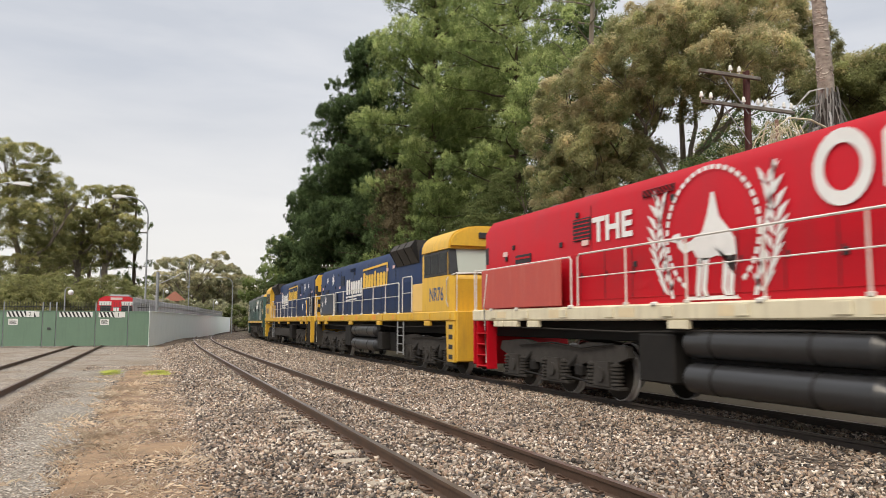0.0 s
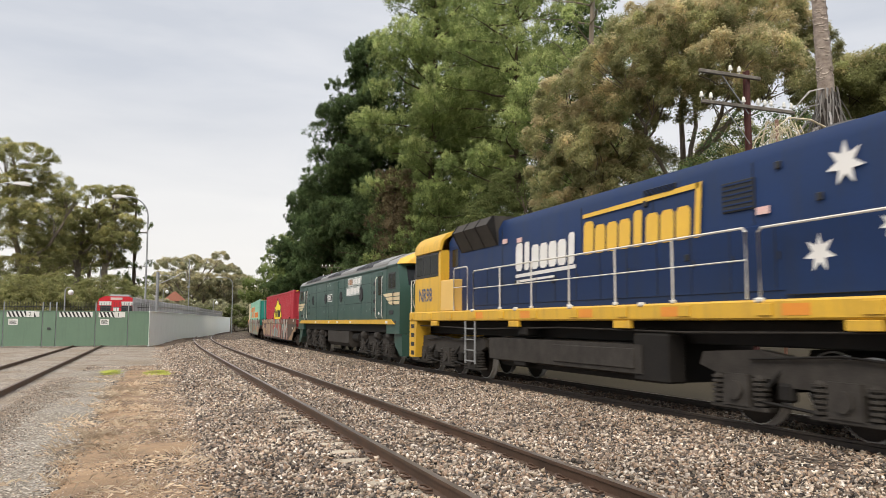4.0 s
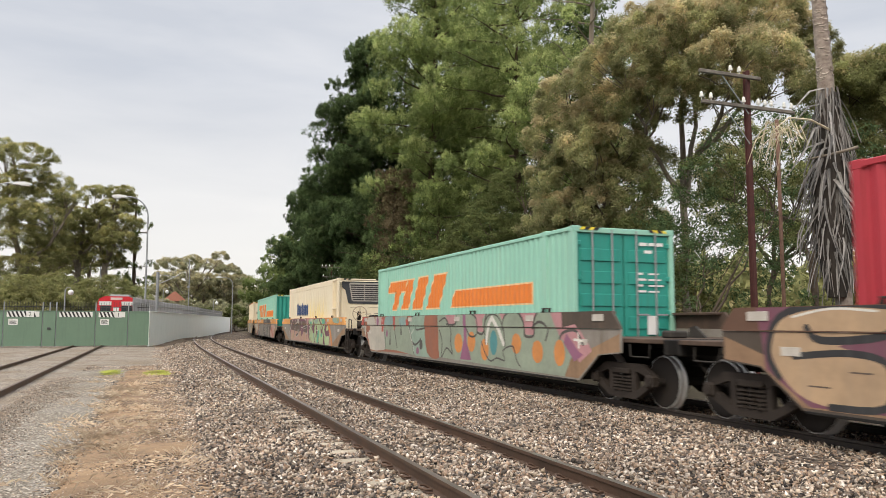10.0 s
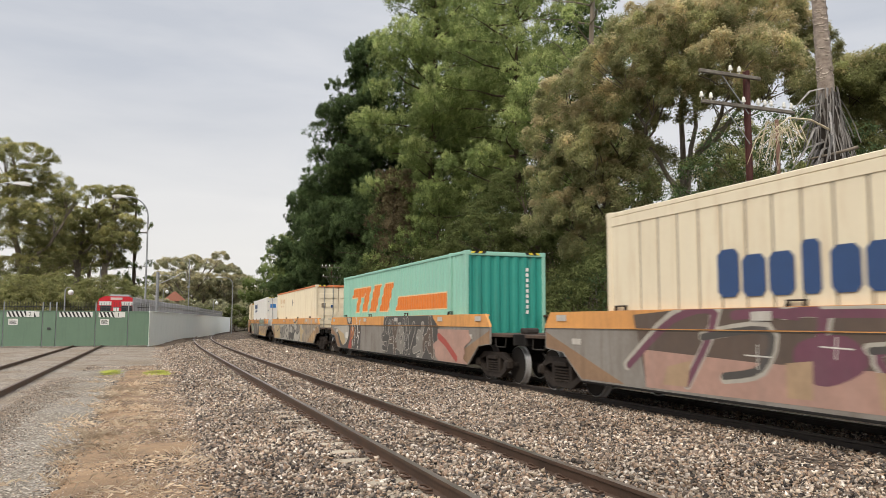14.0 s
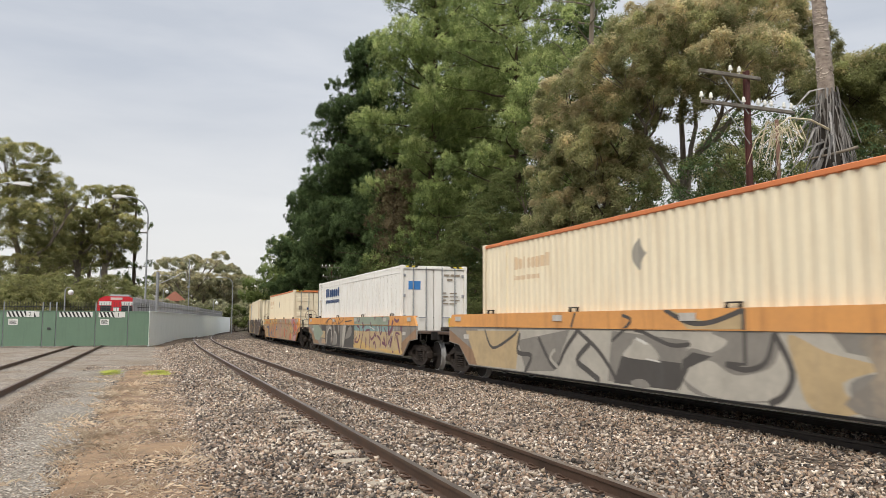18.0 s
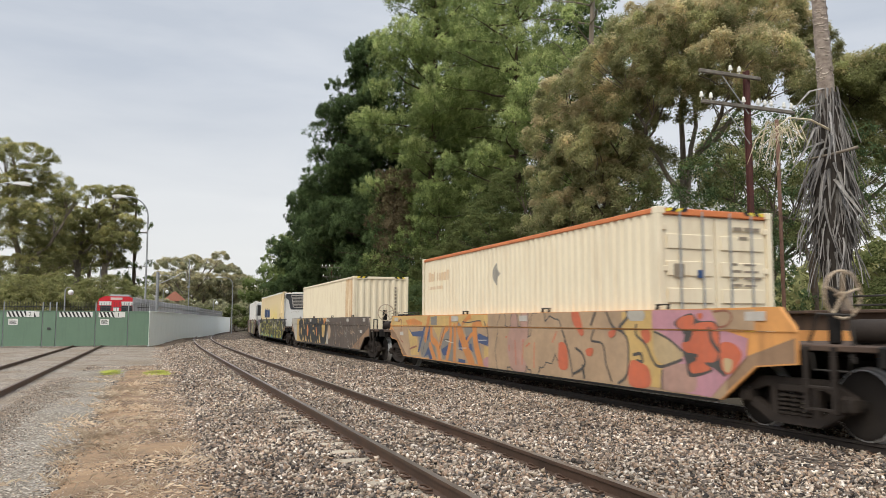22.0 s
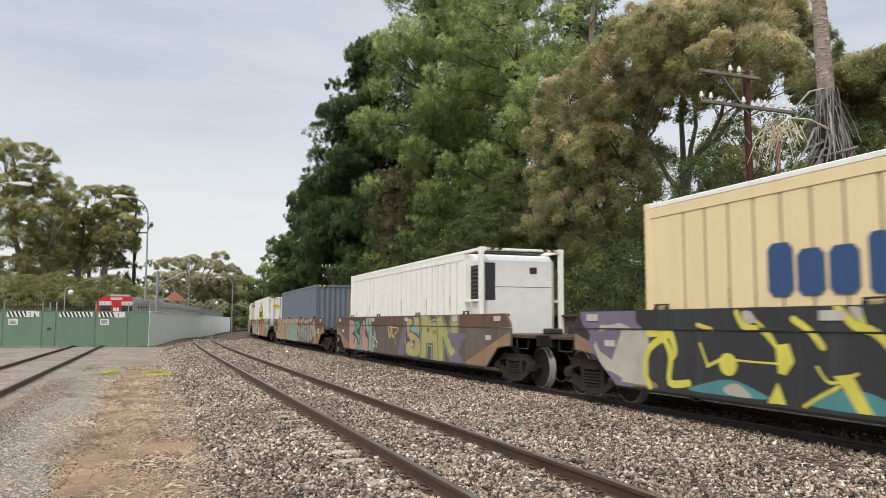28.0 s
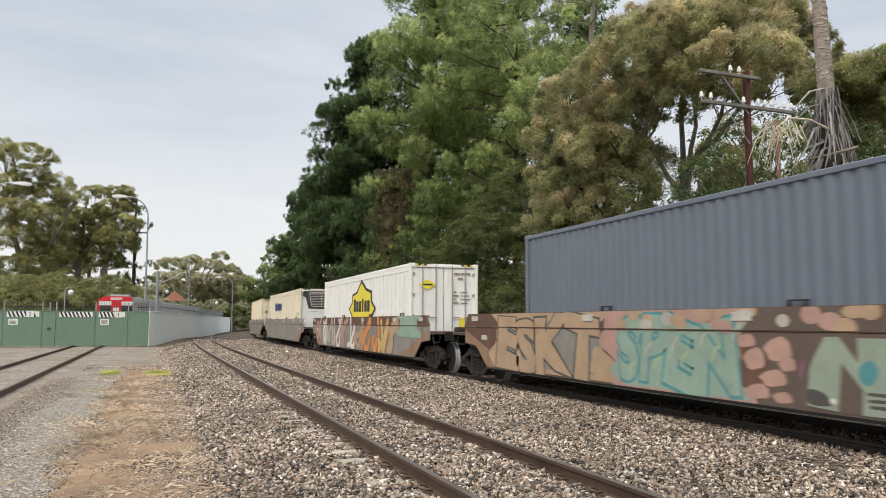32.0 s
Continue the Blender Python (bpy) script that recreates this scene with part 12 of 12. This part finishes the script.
    p.patch([(16.06, 1.50), (16.19, 1.59), (16.47, 1.62), (16.48, 1.48), (16.38, 1.39), (16.14, 1.41)], "coral")
    p.patch([(16.46, 1.45), (16.69, 1.51), (16.98, 1.48), (17.03, 1.19), (16.95, 0.93), (16.69, 0.89), (16.83, 0.80), (16.42, 0.71), (16.33, 0.84), (16.51, 0.94), (16.20, 1.07), (16.17, 1.18), (16.37, 1.23)], "coral")
    p.patch([(17.06, 1.19), (17.33, 1.20), (17.50, 1.04), (17.31, 0.79), (17.12, 0.75), (17.05, 0.91)], "coral")
    p.up()
    p.curve([(16.83, 1.41), (16.86, 1.24), (17.02, 1.08)], 0.07, "char")
    p.curve([(16.22, 1.36), (16.39, 1.33)], 0.07, "char")
    p.curve([(16.32, 1.00), (16.51, 0.99)], 0.06, "char")
    p.curve([(16.91, 0.86), (17.12, 0.74)], 0.07, "char")
    p.patch([(17.12, 0.97), (17.30, 0.95), (17.24, 0.78), (17.13, 0.80)], "buff")
    p.patch([(16.58, 1.64), (16.70, 1.64), (16.67, 1.56), (16.60, 1.56)], "coral")
    p.curve([(16.95, 1.67), (17.23, 1.68), (17.34, 1.58), (17.22, 1.46), (17.04, 1.44)], 0.03, "rust")
    p.patch([(14.72, 1.70), (15.17, 1.71), (15.17, 1.55), (14.77, 1.55)], "pale")
    p.finish(WAGONS[7], "orange, blue and pink sprayed letters")

    p = Piece()                                     # heavy black letters edged in gold
    p.patch([(-0.14, 1.69), (2.39, 1.71), (2.36, 0.42), (1.45, 0.44)], "pale", False)
    p.patch([(1.99, 1.69), (10.54, 1.70), (10.53, 1.42), (10.28, 0.44), (1.86, 0.39)], "gold", False)
    p.up()
    p.patch([(2.57, 1.49), (3.22, 1.70), (3.90, 1.65), (4.38, 1.70), (5.92, 1.70), (7.21, 1.70), (8.56, 1.71), (9.45, 1.70), (9.77, 1.54), (9.80, 1.41), (9.20, 1.38), (9.25, 0.69), (9.08, 0.43), (7.86, 0.42), (5.62, 0.41), (3.86, 0.42), (3.19, 0.45), (2.56, 0.76)], "black", False)
    p.patch([(9.87, 1.40), (10.32, 1.62), (10.44, 1.54), (10.48, 1.17), (10.40, 0.77), (10.09, 0.44), (9.60, 0.42), (9.08, 0.43), (8.94, 0.78), (9.19, 1.02), (9.33, 0.81), (9.69, 0.76), (9.92, 0.99), (9.97, 1.26)], "black")
    p.up()
    p.patch([(3.24, 1.20), (3.46, 1.12), (3.40, 0.79), (3.16, 0.86)], "gold")
    p.patch([(3.90, 1.69), (4.09, 1.69), (4.36, 1.10), (4.17, 1.13)], "gold", False)
    p.patch([(4.53, 1.70), (4.71, 1.70), (4.64, 1.44), (4.58, 1.43)], "gold", False)
    p.patch([(5.18, 1.38), (5.51, 1.16), (5.53, 0.87), (5.29, 0.72), (5.09, 1.00)], "orange")
    p.patch([(5.73, 1.70), (5.92, 1.69), (5.86, 1.44), (5.78, 1.44)], "gold", False)
    p.patch([(3.95, 0.81), (4.26, 0.50), (3.70, 0.43)], "gold", False)
    p.patch([(4.83, 0.81), (5.14, 0.45), (4.57, 0.45)], "gold", False)
    p.patch([(5.69, 0.59), (5.77, 0.44), (5.55, 0.44)], "gold", False)
    p.patch([(6.14, 0.90), (6.60, 0.45), (6.25, 0.43)], "gold", False)
    p.patch([(7.67, 0.52), (7.78, 0.44), (7.57, 0.44)], "gold", False)
    p.patch([(8.24, 0.68), (8.34, 0.42), (8.10, 0.43)], "gold", False)
    p.patch([(8.44, 1.05), (8.96, 0.45), (8.58, 0.45)], "gold", False)
    p.patch([(6.77, 1.32), (7.08, 1.33), (6.97, 1.25), (6.77, 1.26)], "gold")
    p.patch([(6.74, 1.02), (7.18, 1.10), (7.36, 0.95), (7.28, 0.83), (7.12, 0.97)], "gold")
    p.patch([(7.68, 1.24), (7.89, 1.15), (7.96, 0.85), (7.80, 0.81)], "orange")
    p.patch([(8.20, 1.69), (8.47, 1.68), (8.42, 1.42), (8.32, 1.45)], "gold", False)
    p.patch([(8.78, 1.70), (8.98, 1.70), (8.85, 1.49)], "gold", False)
    p.patch([(9.26, 1.25), (9.43, 1.24), (9.42, 1.14), (9.25, 1.13)], "gold")
    p.patch([(9.76, 1.38), (9.95, 1.37), (9.95, 1.05), (9.77, 0.79), (9.40, 0.78), (9.30, 0.90), (9.63, 0.90), (9.77, 1.09)], "gold")
    p.patch([(9.82, 1.67), (10.42, 1.67), (10.32, 1.59), (9.94, 1.42), (9.73, 1.40)], "orange", False)
    p.patch([(10.28, 0.46), (10.51, 1.07), (10.74, 0.89), (10.77, 0.44)], "pale", False)
    p.patch([(10.66, 1.08), (10.82, 1.30), (11.00, 1.39), (11.21, 1.28), (11.36, 1.10), (11.24, 0.83), (10.90, 0.68), (10.74, 0.89)], "tan")
    p.up()
    p.curve([(2.36, 0.75), (2.62, 1.10), (2.83, 0.77), (2.74, 0.51)], 0.05, "tan")
    p.curve([(10.78, 1.59), (11.12, 1.54)], 0.06, "pale")
    p.curve([(10.96, 1.66), (11.01, 1.54)], 0.05, "pale")
    for i in range(80):                             # faint scribbles on the brown
        r = random.Random(500 + i)
        u, z = r.uniform(12.0, 17.0), r.uniform(0.55, 1.62)
        p.curve([(u, z), (u + r.uniform(-0.2, 0.25), z - r.uniform(0.05, 0.25)), (u + r.uniform(-0.1, 0.4), z - r.uniform(0.0, 0.4))], r.uniform(0.015, 0.035), r.choice(("brown", "tan", "brown", "grey", "pale")))
    p.finish(WAGONS[8], "heavy black sprayed letters edged in gold")

    p = Piece()                                     # black letters with yellow edges
    p.field(0.3, 2.3, "purple", seed=35)
    p.blob(1.5, 1.05, 0.7, 0.5, "pale", 14, 6)
    p.field(2.5, 17.6, "black", seed=36)
    p.patch([(1.77, 1.36), (2.50, 1.38), (2.47, 0.43), (1.67, 0.44)], "pale", False)
    p.patch([(0.71, 1.28), (1.38, 1.41), (1.69, 1.36), (1.36, 0.81), (0.96, 0.96)], "purple", False)
    p.up()
    p.patch([(3.51, 0.45), (3.93, 0.58), (4.49, 0.67), (5.00, 0.55), (5.19, 0.45), (4.37, 0.43)], "teal")
    p.patch([(4.32, 0.54), (4.60, 0.62), (4.89, 0.45), (4.43, 0.45)], "pale")
    p.patch([(5.91, 0.47), (6.42, 0.68), (6.87, 0.66), (7.22, 0.50), (7.15, 0.43), (6.24, 0.42)], "teal")
    p.patch([(7.80, 0.53), (8.39, 0.61), (8.71, 0.57), (8.60, 0.43), (7.92, 0.42)], "teal")
    p.up()
    p.curve([(2.51, 0.42), (2.38, 0.71), (2.54, 1.08), (3.04, 1.32), (2.50, 1.32)], 0.13, "yellow")
    p.curve([(2.91, 1.27), (3.09, 0.95), (3.05, 0.53), (3.52, 0.55)], 0.12, "yellow")
    p.curve([(3.11, 1.31), (3.20, 1.06), (3.12, 0.95)], 0.14, "yellow")
    p.curve([(3.82, 1.18), (3.97, 0.88)], 0.05, "yellow")
    p.curve([(3.97, 0.84), (4.29, 0.96)], 0.05, "yellow")
    p.blob(4.43, 0.89, 0.19, 0.17, "yellow")
    p.curve([(4.61, 0.96), (5.02, 0.95), (5.40, 0.95)], 0.03, "yellow")
    p.patch([(5.10, 1.38), (5.28, 1.38), (5.41, 1.20), (5.60, 1.23), (5.69, 0.99), (5.53, 0.80), (5.40, 0.82), (5.37, 1.15)], "yellow", False)
    p.patch([(5.39, 0.70), (5.52, 0.41), (5.19, 0.40)], "yellow", False)
    p.curve([(3.80, 1.47), (4.11, 1.40)], 0.07, "yellow")
    p.curve([(4.66, 1.65), (4.79, 1.46), (5.04, 1.42)], 0.10, "yellow")
    p.curve([(4.85, 1.65), (5.16, 1.45)], 0.05, "yellow")
    p.curve([(5.72, 1.55), (5.96, 1.41), (6.16, 1.20)], 0.10, "yellow")
    p.curve([(6.06, 0.94), (6.26, 0.75), (6.66, 0.89)], 0.04, "yellow")
    p.patch([(6.31, 0.84), (6.58, 0.88), (6.86, 0.42), (6.64, 0.42), (6.46, 0.68)], "yellow", False)
    p.curve([(5.83, 0.42), (6.09, 0.57), (6.38, 0.71)], 0.05, "yellow")
    p.curve([(6.43, 1.69), (6.69, 1.46), (6.95, 1.38), (7.32, 1.05)], 0.12, "yellow")
    p.curve([(6.74, 1.63), (6.80, 1.46)], 0.08, "yellow")
    p.patch([(7.07, 1.00), (7.28, 1.05), (7.36, 1.26), (7.21, 1.31), (7.25, 1.10)], "yellow", False)
    p.curve([(7.21, 0.99), (7.30, 0.69), (7.35, 0.45)], 0.14, "yellow")
    p.patch([(7.38, 0.44), (7.72, 0.64), (7.87, 0.54), (7.83, 0.41)], "yellow", False)
    p.patch([(8.00, 1.34), (8.32, 1.28), (8.90, 1.07), (8.90, 1.01), (8.32, 1.21), (8.06, 1.22)], "yellow", False)
    p.curve([(8.03, 1.08), (8.13, 0.89), (8.23, 0.67)], 0.07, "yellow")
    p.curve([(7.80, 0.53), (8.22, 0.58), (8.58, 0.58)], 0.05, "yellow")
    p.patch([(8.26, 0.70), (8.66, 0.63), (8.87, 0.58), (8.86, 0.41), (8.59, 0.40), (8.58, 0.58)], "yellow", False)
    p.curve([(8.54, 1.67), (8.93, 1.44)], 0.10, "yellow")
    p.patch([(4.77, 1.66), (4.95, 1.66), (5.04, 1.52), (4.84, 1.49)], "pale")
    p.patch([(6.59, 1.69), (6.78, 1.68), (6.73, 1.52)], "pale")
    p.up()
    rng = random.Random(41)
    u = 8.6
    while u < 17.2:                                 # the same hooks and flares run on
        z = rng.uniform(0.6, 1.1)
        p.curve([(u, 1.6), (u + 0.15, 1.2), (u + 0.45, 0.9), (u + 0.6, rng.uniform(0.42, 0.6))], rng.uniform(0.06, 0.11), "yellow")
        p.curve([(u + 0.3, z), (u + 0.55, z + 0.25), (u + 0.9, z + 0.2)], 0.05, "yellow")
        p.patch([(u + 0.5, 0.40), (u + 0.75, 0.62), (u + 0.95, 0.40)], "yellow", False)
        if rng.random() < 0.5:
            p.patch([(u, 0.38), (u + 0.5, 0.58), (u + 1.0, 0.52), (u + 1.3, 0.38)], "teal")
        if rng.random() < 0.35:
            p.patch([(u + 0.2, 1.05), (u + 0.7, 1.1), (u + 0.4, 1.6)], "pale")
        u += rng.uniform(0.7, 1.1)
    p.finish(WAGONS[9], "black sprayed letters with yellow edges")

    p = Piece()                                     # small pink and green piece, big olive word
    p.patch([(2.50, 1.58), (3.07, 1.63), (3.61, 1.45), (3.51, 1.12), (3.06, 1.02), (3.76, 0.79), (3.83, 0.43), (2.57, 0.42), (2.39, 0.92)], "salmon")
    p.patch([(3.57, 1.57), (4.28, 1.57), (4.35, 1.33), (3.85, 1.16), (4.34, 0.90), (4.40, 0.43), (3.92, 0.41), (3.93, 0.80), (3.46, 1.11)], "jade")
    p.patch([(4.75, 1.61), (5.26, 1.56), (5.17, 1.00), (5.58, 0.87), (5.73, 0.44), (4.86, 0.42), (4.65, 0.98)], "salmon")
    p.patch([(5.26, 1.62), (6.14, 1.63), (6.13, 1.38), (6.40, 0.45), (5.70, 0.44), (5.59, 0.94), (5.29, 1.19)], "mint")
    p.patch([(4.39, 1.29), (4.71, 1.33), (4.78, 0.41), (4.43, 0.43)], "salmon")
    p.up()
    p.curve([(2.48, 0.41), (2.35, 0.91), (2.54, 1.58), (3.17, 1.62), (3.64, 1.41), (3.46, 1.11), (3.06, 1.02), (3.45, 0.95), (3.23, 0.65)], 0.10, "black")
    p.curve([(3.47, 1.57), (4.11, 1.57), (4.36, 1.33), (3.77, 1.12), (4.34, 0.97), (4.08, 0.57), (3.93, 0.80)], 0.10, "black")
    p.curve([(4.63, 0.52), (4.60, 0.98), (4.82, 1.62), (5.26, 1.53)], 0.10, "black")
    p.curve([(5.22, 1.56), (5.10, 1.15), (5.38, 0.93), (5.65, 0.87), (5.57, 0.43)], 0.10, "black")
    p.curve([(5.61, 1.60), (5.73, 1.31), (5.59, 0.98), (5.32, 1.19)], 0.08, "black")
    p.curve([(6.14, 1.63), (6.18, 1.03), (6.11, 0.75), (6.22, 0.44)], 0.08, "black")
    p.curve([(6.49, 1.18), (6.40, 0.42)], 0.05, "white")
    p.curve([(6.30, 0.96), (6.72, 0.84), (6.94, 0.72)], 0.04, "white")
    p.curve([(6.61, 1.11), (6.82, 0.58)], 0.03, "white")
    p.curve([(6.47, 0.63), (6.88, 0.55)], 0.03, "white")
    p.curve([(8.31, 1.39), (8.39, 1.16), (8.57, 0.98), (8.76, 1.34), (8.83, 1.05), (9.00, 1.00)], 0.10, "gold")
    p.curve([(8.45, 1.34), (9.02, 1.32), (9.50, 1.30), (9.41, 1.18), (9.13, 1.06), (9.23, 0.73)], 0.05, "gold")
    p.patch([(9.56, 0.40), (9.86, 1.04), (10.16, 1.41), (10.37, 1.51), (10.37, 1.01), (10.24, 0.39)], "purple", False)
    p.patch([(10.35, 1.26), (10.54, 1.62), (10.94, 1.67), (11.83, 1.66), (11.75, 0.41), (10.34, 0.40)], "aqua", False)
    p.up()
    p.patch([(10.38, 1.16), (10.46, 1.46), (10.76, 1.65), (11.23, 1.66), (11.33, 1.47), (10.98, 1.34), (10.98, 1.22), (11.53, 1.15), (11.79, 0.98), (11.75, 0.41), (10.34, 0.39), (10.43, 0.81)], "char")
    p.up()
    p.patch([(10.52, 1.26), (10.59, 1.49), (10.85, 1.62), (11.11, 1.58), (11.19, 1.47), (10.90, 1.39), (10.79, 1.17), (10.97, 1.08), (11.79, 0.98), (11.75, 0.45), (10.50, 0.46), (10.52, 0.81), (10.96, 0.89), (10.72, 1.02)], "olive")
    p.up()
    p.patch([(11.40, 1.61), (11.83, 1.62), (11.80, 1.20), (11.49, 1.37)], "olive")
    p.patch([(11.01, 0.84), (11.30, 0.95), (11.38, 0.82), (11.23, 0.65), (11.00, 0.70)], "char")
    p.up()
    p.patch([(10.98, 0.79), (11.16, 0.84), (11.24, 0.76), (11.12, 0.67)], "pale")
    p.curve([(10.66, 1.07), (10.97, 1.13), (11.52, 1.01), (11.71, 0.80)], 0.10, "tan")
    p.word("PiN", 12.0, 0.47, 1.62, "aqua", "aqua", 0.17, 1.27, 0.02, 0.08)
    p.word("PiN", 12.0, 0.47, 1.62, "olive", "char", 0.10, 1.27, 0.045, 0.08)
    p.up(); p.field(14.6, 15.4, "purple", 0.4, 1.2, seed=46)
    p.finish(WAGONS[10], "large olive sprayed word edged in black")

    p = Piece()                                     # grey, green, then pale letters on brown
    p.field(1.9, 7.0, "tan", seed=48, z0=0.4); p.field(2.3, 6.6, "grey", 0.5, 1.5, seed=61)
    p.word("ESKT", 2.1, 0.50, 1.52, "tan", "char", 0.10, 1.36, 0.04, 0.10)
    p.up(); p.field(7.0, 10.6, "salmon", seed=49); p.field(7.4, 10.4, "mint", 0.4, 1.5, seed=50)
    p.word("SPEN", 7.45, 0.52, 1.44, "mint", "teal", 0.075, 0.92, 0.05, 0.12)
    p.up()
    for i in range(12):                             # soft lights along the letters
        a, z = 7.7 + 0.24 * i, 0.62 + 0.11 * (i * 5 % 7)
        p.stroke([(a, z), (a + 0.05, z + 0.12), (a + 0.16, z + 0.2)], 0.05, ("lime", "mint", "pale")[i % 3])
    p.up(); p.field(10.8, 15.6, "brown", seed=52)
    p.up()
    for a, z, w, h in ((10.75, 1.0, 0.22, 0.16), (11.1, 0.75, 0.26, 0.12), (10.8, 0.55, 0.24, 0.11), (11.2, 1.15, 0.26, 0.17), (10.6, 1.25, 0.2, 0.1), (11.35, 0.95, 0.16, 0.1), (11.25, 0.5, 0.18, 0.08)):
        p.blob(a, z, w, h, "salmon", 14, 31)
    p.field(11.62, 11.75, "magenta", 0.42, 1.38, seed=60, ragged=0.06)
    rng = random.Random(53)
    for i in range(30):
        p.blob(rng.uniform(7.0, 16.2), rng.uniform(1.42, 1.68), rng.uniform(0.1, 0.2), rng.uniform(0.08, 0.14), rng.choice(["salmon", "pale", "tan"]), 10)
    p.patch([(11.65, 1.37), (14.70, 1.38), (14.64, 0.38), (11.60, 0.41)], "brown", False)
    p.patch([(12.97, 1.33), (14.70, 1.38), (14.64, 0.41), (12.92, 0.42)], "magenta", False)
    p.up()
    p.patch([(11.92, 1.32), (12.19, 1.33), (12.46, 1.02), (12.46, 1.32), (13.01, 1.32), (12.91, 0.41), (12.49, 0.40), (12.51, 0.70), (12.22, 1.01), (12.14, 0.41), (11.66, 0.44), (11.72, 0.94)], "sage", False)
    p.patch([(13.13, 1.05), (13.52, 1.07), (13.49, 0.45), (13.67, 0.44), (13.13, 0.41)], "sage", False)
    p.patch([(13.17, 1.13), (13.28, 1.30), (13.47, 1.30), (13.53, 1.14)], "sage")
    p.patch([(13.94, 1.33), (14.48, 1.35), (14.44, 1.08), (14.14, 1.07), (14.13, 0.76), (14.45, 0.76), (14.43, 0.45), (13.91, 0.43)], "sage", False)
    p.up()
    p.patch([(12.48, 0.97), (12.64, 1.06), (12.73, 0.93), (12.62, 0.76), (12.48, 0.81)], "teal")
    p.patch([(14.10, 1.23), (14.27, 1.32), (14.31, 1.17), (14.17, 1.12)], "teal")
    p.patch([(11.70, 0.65), (11.95, 0.61), (12.03, 0.47), (11.69, 0.47)], "char")
    p.stroke([(12.58, 0.66), (12.87, 0.66)], 0.04, "char")
    p.stroke([(12.59, 0.58), (12.90, 0.59)], 0.04, "char")
    p.stroke([(12.61, 0.51), (12.90, 0.51)], 0.04, "char")
    p.stroke([(13.40, 0.63), (13.65, 0.64)], 0.04, "char")
    p.stroke([(13.43, 0.55), (13.65, 0.56)], 0.04, "char")
    p.stroke([(13.33, 0.47), (13.64, 0.49)], 0.04, "char")
    p.stroke([(14.24, 1.26), (14.43, 1.26)], 0.03, "char")
    p.stroke([(14.25, 1.16), (14.42, 1.17)], 0.03, "char")
    p.curve([(11.61, 0.47), (11.68, 0.94), (11.91, 1.31)], 0.10, "brown")
    p.stroke([(13.10, 1.09), (13.52, 1.11)], 0.09, "brown")
    p.stroke([(13.08, 1.31), (12.99, 0.42)], 0.09, "brown")
    p.stroke([(13.84, 1.32), (13.82, 0.43)], 0.10, "brown")
    p.curve([(14.70, 1.29), (14.56, 1.06), (14.54, 0.57), (14.64, 0.45)], 0.10, "brown")
    p.blob(12.07, 0.53, 0.05, 0.04, "white")
    p.blob(15.1, 0.95, 0.5, 0.45, "sage"); p.up(); p.blob(15.15, 0.95, 0.12, 0.22, "char")
    p.field(15.7, 16.3, "salmon", seed=55)
    p.up()
    for i in range(8):
        r = random.Random(700 + i)
        p.stroke([(16.8 + 0.08 * i, 1.1 + r.uniform(-0.1, 0.1)), (16.85 + 0.08 * i, 0.9 + r.uniform(-0.2, 0.2)), (17.0 + 0.05 * i, 1.0)], 0.035, "white")
    p.finish(WAGONS[11], "pale and green sprayed letters on brown")

    p = Piece()
    p.wild(1.0, 9.0, ["white", "pale", "salmon"], "rust", 56, w=0.24, cell=1.1)
    p.wild(9.2, 15.2, ["gold", "tan", "orange"], "rust", 57, w=0.26, cell=1.1)
    p.up(); p.field(15.4, 17.6, "mint", 1.0, 1.72, seed=58)
    p.finish(WAGONS[12], "white and orange sprayed letters")


paint_wagons()
# ======== movement ========
def vehicle_pose(s, half):
    """A vehicle whose bogies stand half metres before and behind s on the line."""
    a, _ = on_line(s - half)
    b, _ = on_line(s + half)
    d = b - a
    return Matrix.Translation((a + b) / 2) @ Matrix.Rotation(-math.atan2(d.x, d.y), 4, "Z")


def motions():
    for ob, u, half in MOVERS:
        # longer steps on the straight, where the path is a line
        ts = [t for t in range(0, 33) if u - SPEED * t > 15 or t in (0, 32)]
        last = max(t for t in ts if t < 32)
        ts = sorted(set(ts + [min(32, last + 1), min(32, last + 2), min(32, (last + 32) // 2)]))
        walk(ob, [(float(t), vehicle_pose(u - SPEED * t, half)) for t in ts])
    for ob, y, r in WHEELS:
        top = ob
        while top.parent:
            top = top.parent
        u = next(q for o, q, _ in MOVERS if o == top) + y
        t0 = max(0.0, (u - 46) / SPEED)
        t1 = min(32.0, (u + 4) / SPEED)
        rows, turn, step = [(0.0, pose(0, y, r))], 0.0, 1 / 15
        if t1 > t0:
            k0 = math.ceil(t0 * 15)
            if k0 > 0:
                rows.append((k0 / 15, pose(0, y, r)))
            for k in range(k0 + 1, int(t1 * 15) + 1):
                turn += SPEED * step / r
                rows.append((k / 15, Matrix.Translation((0, y, r)) @ Matrix.Rotation(turn, 4, "X")))
        if rows[-1][0] < 32:
            rows.append((32.0, Matrix.Translation((0, y, r)) @ Matrix.Rotation(turn, 4, "X")))
        walk(ob, rows)


motions()
